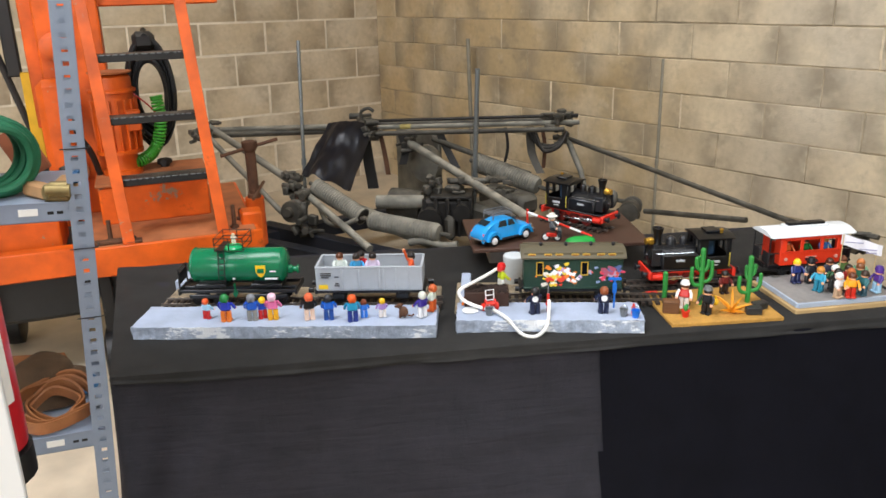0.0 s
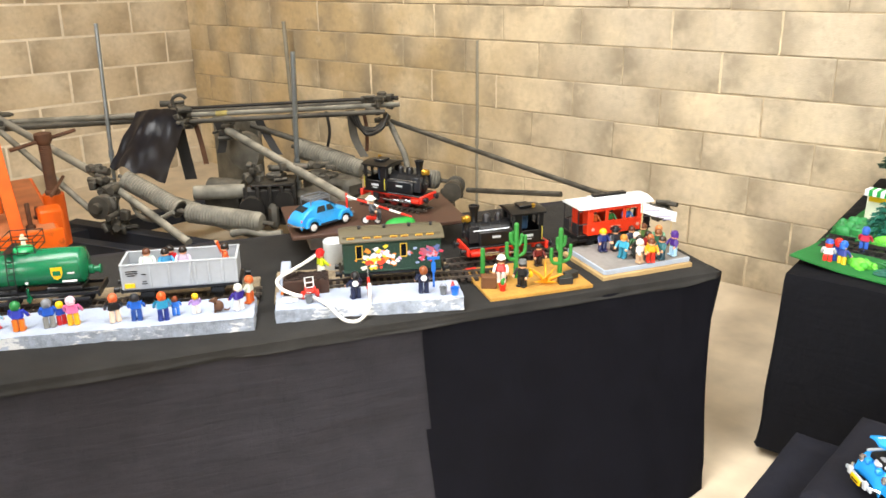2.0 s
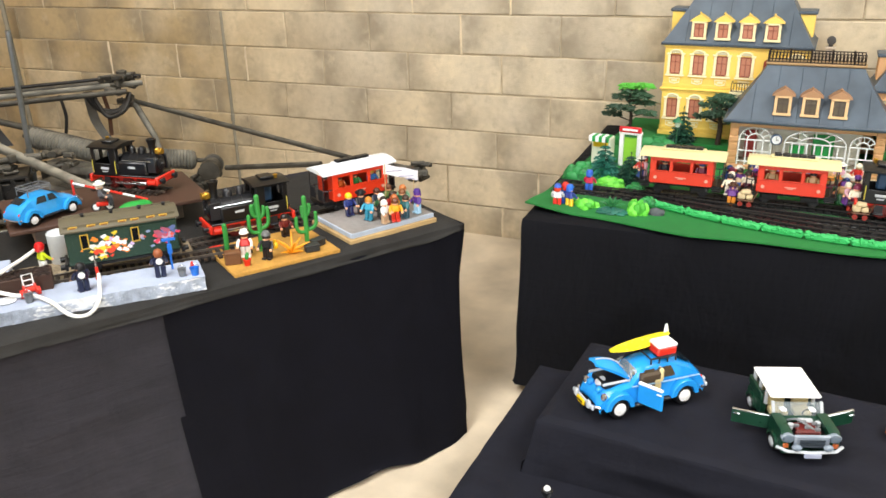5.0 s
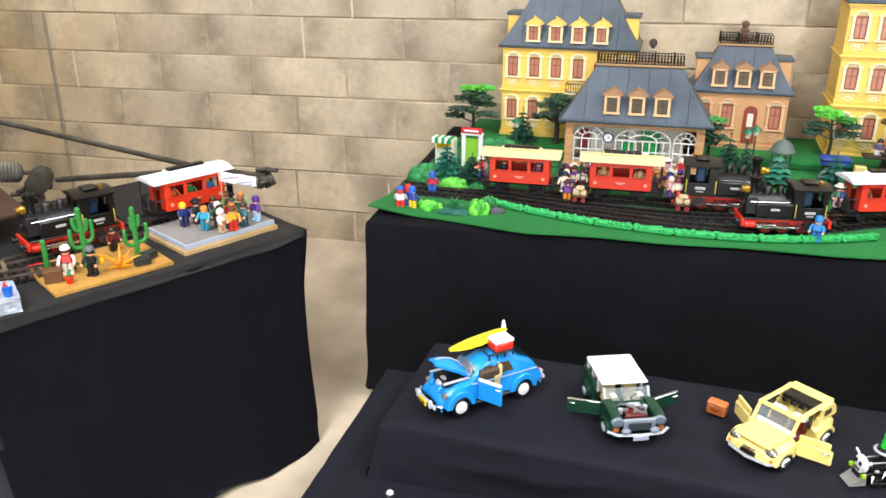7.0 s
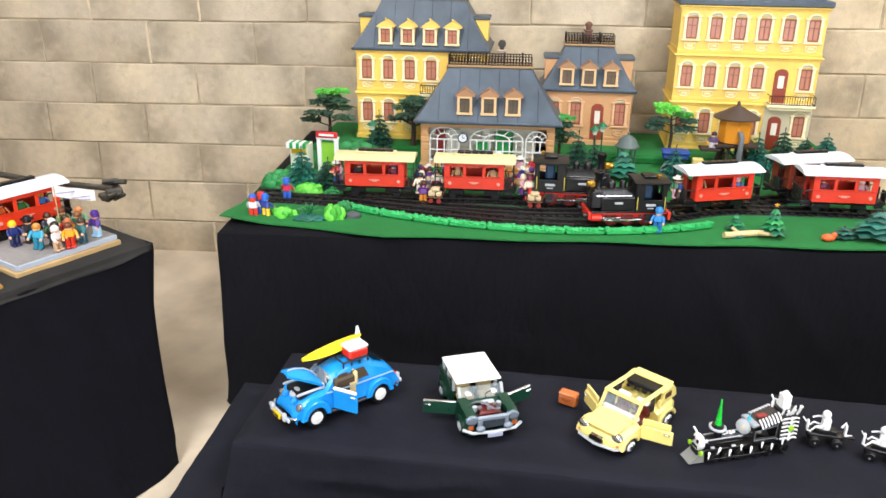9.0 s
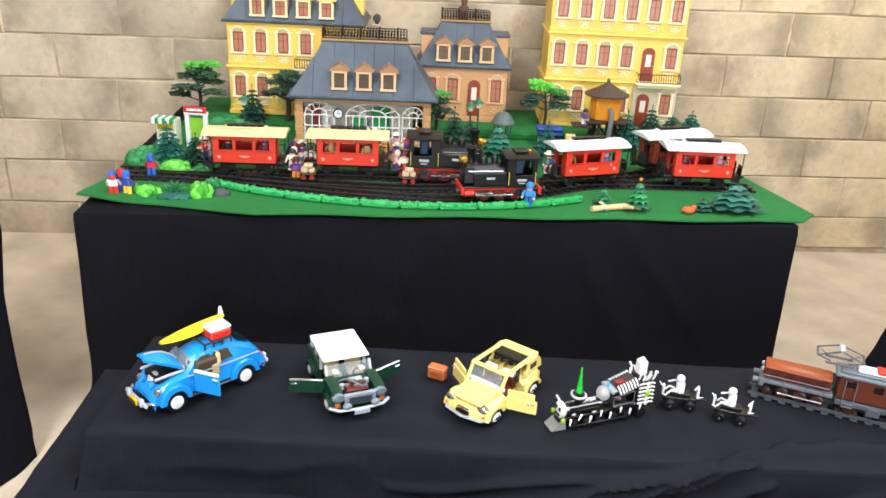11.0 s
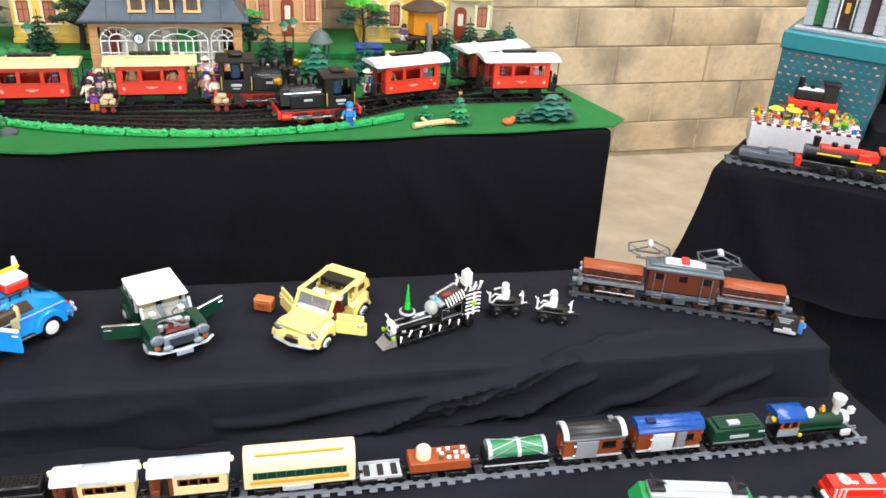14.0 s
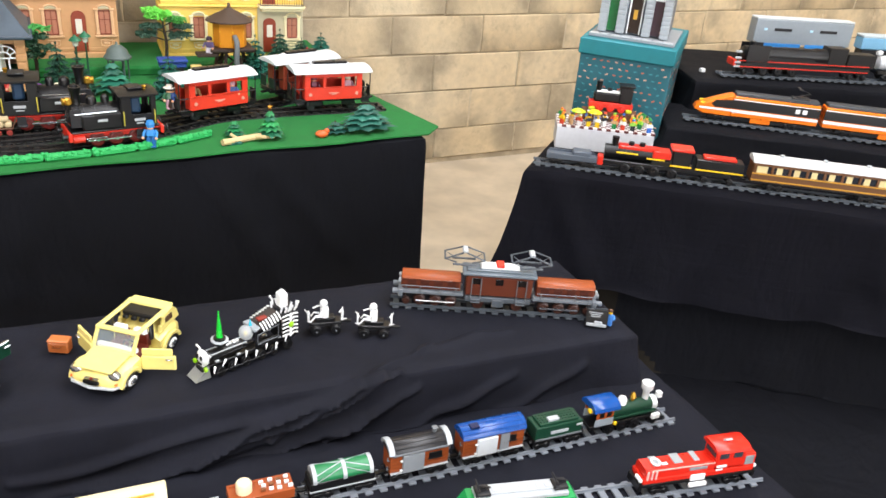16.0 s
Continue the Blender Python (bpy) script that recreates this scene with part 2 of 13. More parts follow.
    base = mix(times(times(ed.outputs[0], cloud(2.8, 0.36, 0.56, 4.0, 0.6)), joint_damp), base, damp)
    base = mix(times(cloud(9.0, 0.62, 0.72, 5.0), 0.3), base, pale)
    Lk.new(base, hsv.inputs["Color"])
    return m


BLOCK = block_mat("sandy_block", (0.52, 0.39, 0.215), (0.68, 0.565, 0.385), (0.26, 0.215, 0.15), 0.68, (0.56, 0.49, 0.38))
BLOCK_W = block_mat("grey_sandy_block", (0.55, 0.44, 0.29), (0.66, 0.56, 0.41), (0.28, 0.22, 0.145), 0.6, (0.55, 0.44, 0.29))
MORTAR = mat("mortar", (0.44, 0.36, 0.245), 0.95, var=0.45, scale=9, bump=0.4, bscale=120)
MORTAR_W = mat("pale_mortar", (0.72, 0.63, 0.48), 0.95, var=0.16, scale=16, bump=0.4, bscale=120)
SMEAR = mat("mortar_smear", (0.66, 0.55, 0.38), 0.95, var=0.25, scale=14, bump=0.5, bscale=120)
CONCRETE = mat("floor_concrete", (0.61, 0.51, 0.375), 0.5, var=0.26, scale=5, bump=0.15, bscale=60)
PLASTER = mat("plain_plaster", (0.55, 0.5, 0.42), 0.9, var=0.08, scale=4)


def cloth_mat(name, col, spec, crease, stretch, slub):
    """Black cotton: weave, fine drawn-out slubs and soft creases."""
    m = mat(name, col, 0.8, var=0.22, scale=14, bump=0.3, bscale=700, spec=spec)
    n, lk = m.node_tree.nodes, m.node_tree.links
    tc = next(q for q in n if q.type == "TEX_COORD")
    last = next(q for q in n if q.type == "BUMP").outputs[0]
    for sc, st, dist, strength in ((5.0, stretch, 0.02, crease), (60.0, (0.1, 0.5, 1.0), 0.003, slub), (23.0, (1.0, 0.6, 0.35), 0.006, crease * 0.6)):
        mp = n.new("ShaderNodeMapping")
        mp.inputs["Scale"].default_value = st
        lk.new(tc.outputs["Object"], mp.inputs["Vector"])
        tx = n.new("ShaderNodeTexNoise")
        tx.inputs["Scale"].default_value, tx.inputs["Detail"].default_value, tx.inputs["Distortion"].default_value = sc, 4.0, 0.5
        lk.new(mp.outputs[0], tx.inputs["Vector"])
        bp = n.new("ShaderNodeBump")
        bp.inputs["Strength"].default_value, bp.inputs["Distance"].default_value = strength, dist
        lk.new(tx.outputs["Fac"], bp.inputs["Height"])
        lk.new(last, bp.inputs["Normal"])
        last = bp.outputs[0]
    lk.new(last, n["Principled BSDF"].inputs["Normal"])
    return m


CLOTH = cloth_mat("black_cloth", (0.0042, 0.0045, 0.0068), 0.16, 1.0, (1.0, 1.0, 0.5), 0.4)
# brighter copy of the black cloth; the top light on the low tiers is in its colour
CLOTH_STEP = cloth_mat("lightened_tier_cloth", (0.0096, 0.0102, 0.016), 0.18, 0.7, (1.0, 1.0, 1.0), 0.3)
CLOTH_PALE = cloth_mat("pale_black_cloth", (0.029, 0.0275, 0.033), 0.14, 0.5, (0.6, 1.0, 1.2), 0.9)
CLOTH_DARK = cloth_mat("darker_black_cloth", (0.0046, 0.0046, 0.0074), 0.1, 0.6, (1.2, 1.0, 0.5), 0.4)
CLOTH_TOP = mat("greyish_black_cloth", (0.026, 0.025, 0.0235), 0.85, var=0.3, scale=12, bump=0.4, bscale=500, spec=0.2)
WOOD_TOP = mat("table_wood", "a88a60", 0.6, var=0.15)
STEEL = mat("table_steel", "8c8f92", 0.4, 0.8)

# ---- floor, walls, ceiling ----
b = B()
b.box((1.0, -1.0, -0.1), (40, 40, 0.2))
solid("floor", b, CONCRETE, "pale worn concrete floor with stains", "floor", kind="structure")


def wall(name, label, x0, x1, h, m, W, edges, offs, blk, mor, recess, joint=0.0055, smears=0):
    """A wall of large blocks: x along it, its face looks to -y; edges are the heights of the bed joints, offs one upright joint in each row."""
    b = B()
    b.box(((x0 + x1) / 2, 0.098 + recess, h / 2 - 0.1), (x1 - x0, 0.2, h + 0.2))
    w = solid(name, b, mor, label, "wall", m, kind="structure")
    shapes = {}
    rnd = random.Random(len(name))
    uprights = []
    for r in range(len(edges) - 1):
        za, zc = edges[r], edges[r + 1]
        x = x0 + ((offs[r] - x0) % W) - W
        drift = 0.0
        while x < x1:
            nxt = x + W + drift
            drift = rnd.uniform(-0.012, 0.012)
            nxt += drift
            a, c = max(x, x0), min(nxt, x1)
            x, drift = nxt, -drift
            if c - a < 0.03:
                continue
            uprights.append((c, za, zc))
            key = (round((c - a) / 0.006), round(zc - za, 3), rnd.randrange(3))
            if key not in shapes:
                bb = B()
                q = random.Random(key[0] * 7 + key[2])
                ww, hh = key[0] * 0.006 - joint, zc - za - joint
                bb.box((0, 0.014, 0), (ww, 0.032, hh), 0.003 + 0.0025 * q.random())
                bb.v = [(px + q.uniform(-0.0022, 0.0022), py + q.uniform(-0.001, 0.001), pz + q.uniform(-0.0022, 0.0022)) for px, py, pz in bb.v]
                shapes[key] = bb.mesh("block", blk)
            ob = new("block", shapes[key])
            ob.parent = w
            ob.location = ((a + c) / 2, rnd.uniform(-0.002, 0.002), (za + zc) / 2)
    # mortar squeezed out of some uprights and run down over the blocks
    for c, za, zc in rnd.sample(uprights, min(len(uprights), smears)):
        bb = B()
        n = 7
        vs, fs = [], []
        for k in range(n + 1):
            f = k / n
            wd = (0.006 + 0.012 * rnd.random()) * math.sin(math.pi * (0.12 + 0.76 * f)) ** 0.6
            xo = rnd.uniform(-0.004, 0.004)
            z = za + (zc - za) * f
            vs += [(c + xo - wd, 0.004, z), (c + xo, -0.0055, z), (c + xo + wd, 0.004, z)]
        for k in range(n):
            for q in range(2):
                fs.append((k * 3 + q, k * 3 + q + 1, (k + 1) * 3 + q + 1, (k + 1) * 3 + q))
        bb.add(vs, fs)
        part("mortar_smear", bb, SMEAR, w, "pale mortar smear over a joint", angle=80)
    return w


NE = [0.0, 0.17, 0.385] + [0.385 + 0.199 * k for k in range(1, 8)]
NO = [0.24, -0.08, -0.315, -0.035, -0.28, 0.012, -0.245, 0.03, -0.23]
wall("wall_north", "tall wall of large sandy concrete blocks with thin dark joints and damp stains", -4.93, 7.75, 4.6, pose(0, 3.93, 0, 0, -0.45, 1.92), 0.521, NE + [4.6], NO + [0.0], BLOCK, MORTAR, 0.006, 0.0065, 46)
WE = [0.0] + [0.2 + 0.24 * k for k in range(7)]
wall("wall_west", "wall of large sandy concrete blocks with pale mortar joints", -1.2, 3.77, 4.6, pose(-4.94, 0, 0, 0, 1.0, 90), 0.533, WE + [4.6], [2.45, 2.72, 2.455, 2.715, 2.455, 2.719, 2.464, 2.72], BLOCK_W, MORTAR_W, 0.003, 0.013)


def plain_wall(name, c, s):
    b = B()
    b.box(c, s)
    solid(name, b, PLASTER, "assumed plain wall closing the hall out of view", "wall", kind="structure")


# unseen walls and roof, added to close the hall around the lamps
plain_wall("wall_west_far", (-5.04, -3.6, 2.3), (0.2, 4.8, 4.6))
plain_wall("wall_east", (7.7, -0.9, 2.3), (0.2, 10.4, 4.6))
plain_wall("wall_south_a", (-2.4, -6.1, 2.3), (6.4, 0.2, 4.6))
plain_wall("wall_south_b", (6.4, -6.1, 2.3), (2.4, 0.2, 4.6))
plain_wall("wall_south_c", (3.0, -6.1, 4.2), (4.4, 0.2, 0.8))
b = B()
for x0, x1 in ((-5.6, -1.25), (0.25, 2.85), (4.35, 7.8)):
    b.box(((x0 + x1) / 2, -0.9, 4.68), (x1 - x0, 10.6, 0.16))
for x0, x1 in ((-1.25, 0.25), (2.85, 4.35)):
    b.box(((x0 + x1) / 2, -4.35, 4.68), (x1 - x0, 3.7, 0.16))
    b.box(((x0 + x1) / 2, 4.05, 4.68), (x1 - x0, 0.7, 0.16))
solid("ceiling", b, PLASTER, "assumed pale roof out of view with two long openings", "ceiling", kind="structure")


# ---- draped tables ----


def cloth_mesh(sx, sy, z_top, z_hem, seed, flare=0.03, fold=0.016, hem_wave=0.012, sides="flrb", flares=None, nx=90, sag=0.004, ridges=(), skew=0.0, lean=0.0, spread=0.7):
    """A cloth over a box: x 0..sx, y 0..sy; its top at 0, its hem at z_hem - z_top below."""
    rnd = random.Random(seed)
    ph = [rnd.uniform(0, 6.28) for _ in range(8)]
    b = B()
    gx, gy = nx, max(int(nx * sy / sx), 8)

    def ridge(x, w):
        """Height of the big folds; w runs over the top and, below 0, down the front."""
        h = 0.0
        for x0, w0, x1, w1, wid, ht in ridges:
            dx, dw = x1 - x0, w1 - w0
            t = min(max(((x - x0) * dx + (w - w0) * dw) / (dx * dx + dw * dw), 0), 1)
            d = math.hypot(x - x0 - t * dx, w - w0 - t * dw + 0.012 * math.sin(9 * t + x0 * 20) * t)
            h += ht * math.exp(-(d / wid) ** 2) * math.sin(math.pi * min(max(0.12 + 0.76 * t, 0), 1)) ** 0.7
        return h

    def top_z(x, y):
        z = sag * noise.noise(Vector((x * 5, y * 5, seed))) + 0.4 * sag * noise.noise(Vector((x * 17, y * 17, seed)))
        e = min(x, y, sx - x, sy - y)
        return z + ridge(x, y) - max(0.02 - e, 0) * 0.35

    vs = []
    for j in range(gy + 1):
        for i in range(gx + 1):
            x, y = sx * i / gx, sy * j / gy
            vs.append((x, y, top_z(x, y)))
    fs = [(j * (gx + 1) + i, j * (gx + 1) + i + 1, (j + 1) * (gx + 1) + i + 1, (j + 1) * (gx + 1) + i) for j in range(gy) for i in range(gx)]
    b.add(vs, fs)
    # the skirt, once round
    per = []
    for i in range(gx):
        per.append((sx * i / gx, 0, 0, -1, "f"))
    for j in range(gy):
        per.append((sx, sy * j / gy, 1, 0, "r"))
    for i in range(gx):
        per.append((sx - sx * i / gx, sy, 0, 1, "b"))
    for j in range(gy):
        per.append((0, sy - sy * j / gy, -1, 0, "l"))
    n = len(per)
    rows = 26
    drop = z_top - z_hem
    vs = []
    run = [0.0]
    for k in range(1, n + 1):
        run.append(run[-1] + math.hypot(per[k % n][0] - per[k - 1][0], per[k % n][1] - per[k - 1][1]))
    for k, (x, y, ox, oy, sd) in enumerate(per):
        s = run[k]
        cd = min(math.hypot(x - cx, y - cy) for cx in (0, sx) for cy in (0, sy))
        corner = math.exp(-(cd / 0.09) ** 2)
        dx, dy = ox, oy
        if cd < 0.12:
            vx, vy = (x - sx / 2) / sx, (y - sy / 2) / sy
            ex, ey = (1 if vx > 0 else -1), (1 if vy > 0 else -1)
            w = corner * spread
            dx, dy = dx * (1 - w) + ex * w, dy * (1 - w) + ey * w
        for r in range(rows + 1):
            v = r / rows
            f = fold * (0.25 * v + 0.75 * v * v) * (math.sin(s * 13 + ph[0] + 1.5 * math.sin(s * 2.2 + ph[1])) * 0.6 + math.sin(s * 29 + ph[2] + v * 2) * 0.35 * v + noise.noise(Vector((s * 5, v * 3, seed))) * 0.9)
            fl = (flares or {}).get(sd, flare)
            if cd < 0.3 and flares:
                near = {"f": "r" if x > sx / 2 else "l", "b": "r" if x > sx / 2 else "l", "r": "f" if y < sy / 2 else "b", "l": "f" if y < sy / 2 else "b"}[sd]
                fl += (flares.get(near, flare) - fl) * 0.1 * (1 - cd / 0.3)
            o = 0.003 + fl * v * (0.35 + 0.65 * v) + abs(fl) * 0.5 * (spread > 0) * corner * v + f
            if sd == "f":
                o += ridge(x, -drop * v)
            zz = -0.007 - drop * v + (ridge(x, 0.0) * (1 - v) if sd == "f" else 0)
            if r == rows:
                zz += hem_wave * (1 + math.sin(s * 7 + ph[3])) + hem_wave * noise.noise(Vector((s * 4, 0, seed)))
            zz += 0.01 * corner * v
            if r == 0:
                vs.append((x, y, top_z(x, y)))
                continue
            vs.append((x + dx * o - lean * v * (x / sx) ** 6, y + dy * o, zz))
    fs = []
    for k in range(n):
        if per[k][4] not in sides:
            continue
        k2 = (k + 1) % n
        for r in range(rows):
            fs.append((k * (rows + 1) + r, k * (rows + 1) + r + 1, k2 * (rows + 1) + r + 1, k2 * (rows + 1) + r))
    b.add(vs, fs)
    b.v = [(x + skew * y * (1 - x / sx), y, z) for x, y, z in b.v]
    return b


def draped_table(label, m, sx, sy, z_top, z_hem, seed, cloth=CLOTH, **kw):
    t = thing("draped_table", label, "table", m)
    part("tablecloth", cloth_mesh(sx, sy, z_top, z_hem, seed, **kw), cloth, t, "black cotton cloth hanging in folds", angle=80)
    b = B()
    cut = max(kw.get("skew", 0.0), 0.0) * sy
    b.box(((sx + cut) / 2, sy / 2, -0.03), (sx - cut - 0.06, sy - 0.06, 0.03), 0.003)
    part("tabletop", b, WOOD_TOP, t)
    for x in (0.12 + cut, sx - 0.12):
        for y in (0.1, sy - 0.1):
            b = B()
            b.cyl((x, y, -z_top), (x, y, -0.045), 0.014)
            part("leg", b, STEEL, t)
    return t


lt = draped_table("long table covered to the floor with a black cloth", T1, 2.3, 0.88, 0.69, 0.002, 1, skew=-0.22, fold=0.014, nx=150, ridges=((0.25, -0.16, 0.05, -0.5, 0.03, 0.01), (0.7, -0.3, 1.3, -0.2, 0.04, 0.005), (1.4, -0.12, 1.75, -0.5, 0.05, 0.01), (1.9, -0.06, 2.2, -0.45, 0.04, 0.012)), lean=0.1, spread=0.0, flares=dict(f=0.19, r=0.0, l=0.03, b=0.0), cloth=CLOTH_PALE)
# a darker layer over the cloth's front past x 1.3 and its right end
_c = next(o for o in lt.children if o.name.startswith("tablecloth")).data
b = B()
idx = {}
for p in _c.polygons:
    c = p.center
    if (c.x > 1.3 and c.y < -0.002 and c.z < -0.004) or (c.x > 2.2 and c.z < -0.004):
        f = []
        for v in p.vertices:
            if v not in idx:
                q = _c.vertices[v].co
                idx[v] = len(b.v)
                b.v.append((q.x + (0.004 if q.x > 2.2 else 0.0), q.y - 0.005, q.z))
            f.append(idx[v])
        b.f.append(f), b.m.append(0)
part("end_cloth", b, CLOTH_DARK, lt, "darker black layer over the paler cloth", angle=80)
# a second, shorter cloth laid over the top of the long table
ob = part("top_cloth", cloth_mesh(2.292, 0.86, 0.03, 0.0, 11, skew=-0.22, nx=150, hem_wave=0.003, fold=0.005, spread=0.0, lean=0.004, flares=dict(f=0.008, r=0.0, l=0.0, b=0.0)), CLOTH_TOP, lt, "greyish black cloth with a loose hem", angle=80)
ob.location = (0.004, -0.005, 0.003)
draped_table("long table under a black cloth, carrying a toy town", pose(0.35, 2.475, 0.685, 0, 0, 3.0), 2.3, 1.42, 0.685, 0.02, 2, flare=0.01, nx=150, ridges=((0.2, -0.5, 0.5, -0.08, 0.05, 0.012), (0.9, -0.55, 1.1, -0.05, 0.06, 0.01), (1.6, -0.1, 1.85, -0.6, 0.05, 0.014), (1.75, -0.05, 2.1, -0.5, 0.04, 0.012), (0.5, -0.3, 1.2, -0.42, 0.05, 0.008)))
draped_table("low display step covered with black cloth", pose(0.7, 1.625, 0.51, 0, 0, -2.2), 2.1, 0.42, 0.51, 0.355, 3, cloth=CLOTH_STEP, flare=0.022, fold=0.01, sag=0.004, nx=460, ridges=(
    (1.36, -0.004, 0.8, -0.15, 0.009, 0.026), (1.42, 0.0, 1.0, -0.12, 0.008, 0.026), (1.46, 0.004, 1.16, -0.1, 0.008, 0.024), (1.16, -0.1, 0.62, -0.155, 0.01, 0.02), (1.36, -0.1, 0.98, -0.155, 0.009, 0.024),
    (1.3, -0.03, 0.66, -0.1, 0.011, 0.016), (1.5, -0.04, 1.24, -0.15, 0.009, 0.02),
    (1.38, 0.0, 1.56, 0.07, 0.01, 0.016), (1.56, 0.07, 1.78, 0.1, 0.012, 0.01), (1.75, -0.05, 1.5, -0.14, 0.012, 0.016), (1.95, -0.06, 1.7, -0.15, 0.012, 0.014), (0.15, -0.08, 0.6, -0.05, 0.018, 0.006)))
draped_table("lowest display tier covered with black cloth", pose(0.55, 0.35, 0.37, 0, 0, 0), 2.34, 1.75, 0.37, 0.02, 4, cloth=CLOTH_STEP, flare=0.05, sag=0.007, nx=160, ridges=((0.3, 1.08, 0.9, 1.19, 0.02, 0.008), (0.9, 1.19, 1.5, 1.17, 0.016, 0.01), (1.3, 1.0, 1.9, 1.12, 0.02, 0.008), (0.2, 0.9, 0.8, 0.94, 0.02, 0.006), (1.7, 1.16, 2.2, 1.05, 0.02, 0.008)))
wt3 = draped_table("table at the wall covered with black cloth", T3, 2.4, 1.0, 0.69, 0.33, 5, cloth=CLOTH_DARK, flare=0.05, fold=0.02, hem_wave=0.005, nx=120, skew=0.2, ridges=((0.1, -0.02, 0.3, -0.4, 0.05, 0.02), (0.6, -0.05, 0.5, -0.5, 0.06, 0.016), (1.1, -0.03, 1.25, -0.5, 0.05, 0.02)))

# assumed under-cloth below the hem; the brown colour stands for its lit left part
CLOTH_BROWN = cloth_mat("brown_lit_cloth", (0.02, 0.0165, 0.0125), 0.1, 0.4, (1.0, 1.0, 0.6), 0.5)
_b = cloth_mesh(2.36, 0.94, 0.44, 0.005, 15, flare=0.02, fold=0.012, nx=110, skew=0.2)
_b.m = [1 if all(_b.v[q][0] < 0.47 + 0.12 * math.sin(9 * _b.v[q][2]) for q in f) else 0 for f in _b.f]
ob = part("under_cloth", _b, [CLOTH, CLOTH_BROWN], wt3, "assumed under-cloth reaching the floor, its lit part coloured brown", angle=80)
ob.location = (0.025, 0.04, -0.25)

# an added dark sheet that stands for the shaded floor between the tiers
b = B()
vs = [(2.5 + 3.2 * i / 40, -1.6 + 4.0 * j / 50, 0.006 + 0.012 * abs(noise.noise(Vector((i * 0.22, j * 0.2, 3)))) + 0.006 * abs(noise.noise(Vector((i * 0.9, j * 0.5, 7))))) for j in range(51) for i in range(41)]
b.add(vs, [(j * 41 + i, j * 41 + i + 1, (j + 1) * 41 + i + 1, (j + 1) * 41 + i) for j in range(50) for i in range(40)])
solid("floor_cloth", b, CLOTH, "added black sheet standing for the shaded floor between the tables", "cloth", angle=80)

# ---- toy materials ----


def pl(h, rough=0.35):
    """Glossy toy plastic of a hex colour."""
    return mat("plastic_" + h + ("" if rough == 0.35 else "_r%d" % round(rough * 100)), h, rough, var=0.05, scale=60)


BLACK, DARK, GREY, LGREY, WHITE = pl("0e0e10"), pl("242427"), pl("6e7276"), pl("b4b9bd"), pl("eef0f0")
RED, SKIN, BROWN, GOLD = pl("dc3222"), pl("f2b48c"), pl("5c3a22"), mat("toy_brass", "c89a3a", 0.3, 0.8)
CREAM, GREEN, BLUE, YELLOW, ORANGE = pl("e6d9a8"), pl("1f8a48"), pl("1f6fd0"), pl("f2c81e"), pl("f07a1c")
CHROME = mat("toy_chrome", "c8ccd0", 0.2, 0.9)
RAIL = mat("dull_rail", "77706a", 0.4, 0.8, var=0.15)
SLEEPER = mat("brown_sleeper", "2e231b", 0.7, var=0.2)
FOAM = mat("painted_foam", "a9b4c8", 0.8, var=0.12, scale=18, bump=0.4, bscale=120)
FOAM_EDGE = mat("chipped_foam_edge", "a3aebf", 0.85, var=0.35, scale=55, bump=0.7, bscale=160)


def bare_patches(m, low, high):
    """Bare white foam where the paint has come off, in ragged streaks."""
    N, Lk = m.node_tree.nodes, m.node_tree.links
    tc = next(k for k in N if k.type == "TEX_COORD")
    mp = N.new("ShaderNodeMapping")
    mp.inputs["Scale"].default_value = (0.35, 1.0, 1.0)
    Lk.new(tc.outputs["Object"], mp.inputs["Vector"])
    n = N.new("ShaderNodeTexNoise")
    n.inputs["Scale"].default_value, n.inputs["Detail"].default_value, n.inputs["Roughness"].default_value = 95.0, 5.0, 0.65
    Lk.new(mp.outputs[0], n.inputs["Vector"])
    n2 = N.new("ShaderNodeTexNoise")
    n2.inputs["Scale"].default_value, n2.inputs["Detail"].default_value = 7.0, 2.0
    Lk.new(tc.outputs["Object"], n2.inputs["Vector"])
    ad = N.new("ShaderNodeMath")
    Lk.new(n.outputs["Fac"], ad.inputs[0]), Lk.new(n2.outputs["Fac"], ad.inputs[1])
    r = N.new("ShaderNodeMapRange")
    r.inputs["From Min"].default_value, r.inputs["From Max"].default_value = low, high
    Lk.new(ad.outputs[0], r.inputs["Value"])
    mx = N.new("ShaderNodeMix")
    mx.data_type = "RGBA"
    Lk.new(r.outputs[0], mx.inputs[0])
    Lk.new(next(k for k in N if k.type == "HUE_SAT").outputs[0], mx.inputs[6])
    mx.inputs[7].default_value = (0.82, 0.85, 0.88, 1)
    Lk.new(mx.outputs[2], N["Principled BSDF"].inputs["Base Color"])


bare_patches(FOAM_EDGE, 1.06, 1.14)
GLASS = glass("toy_glass")


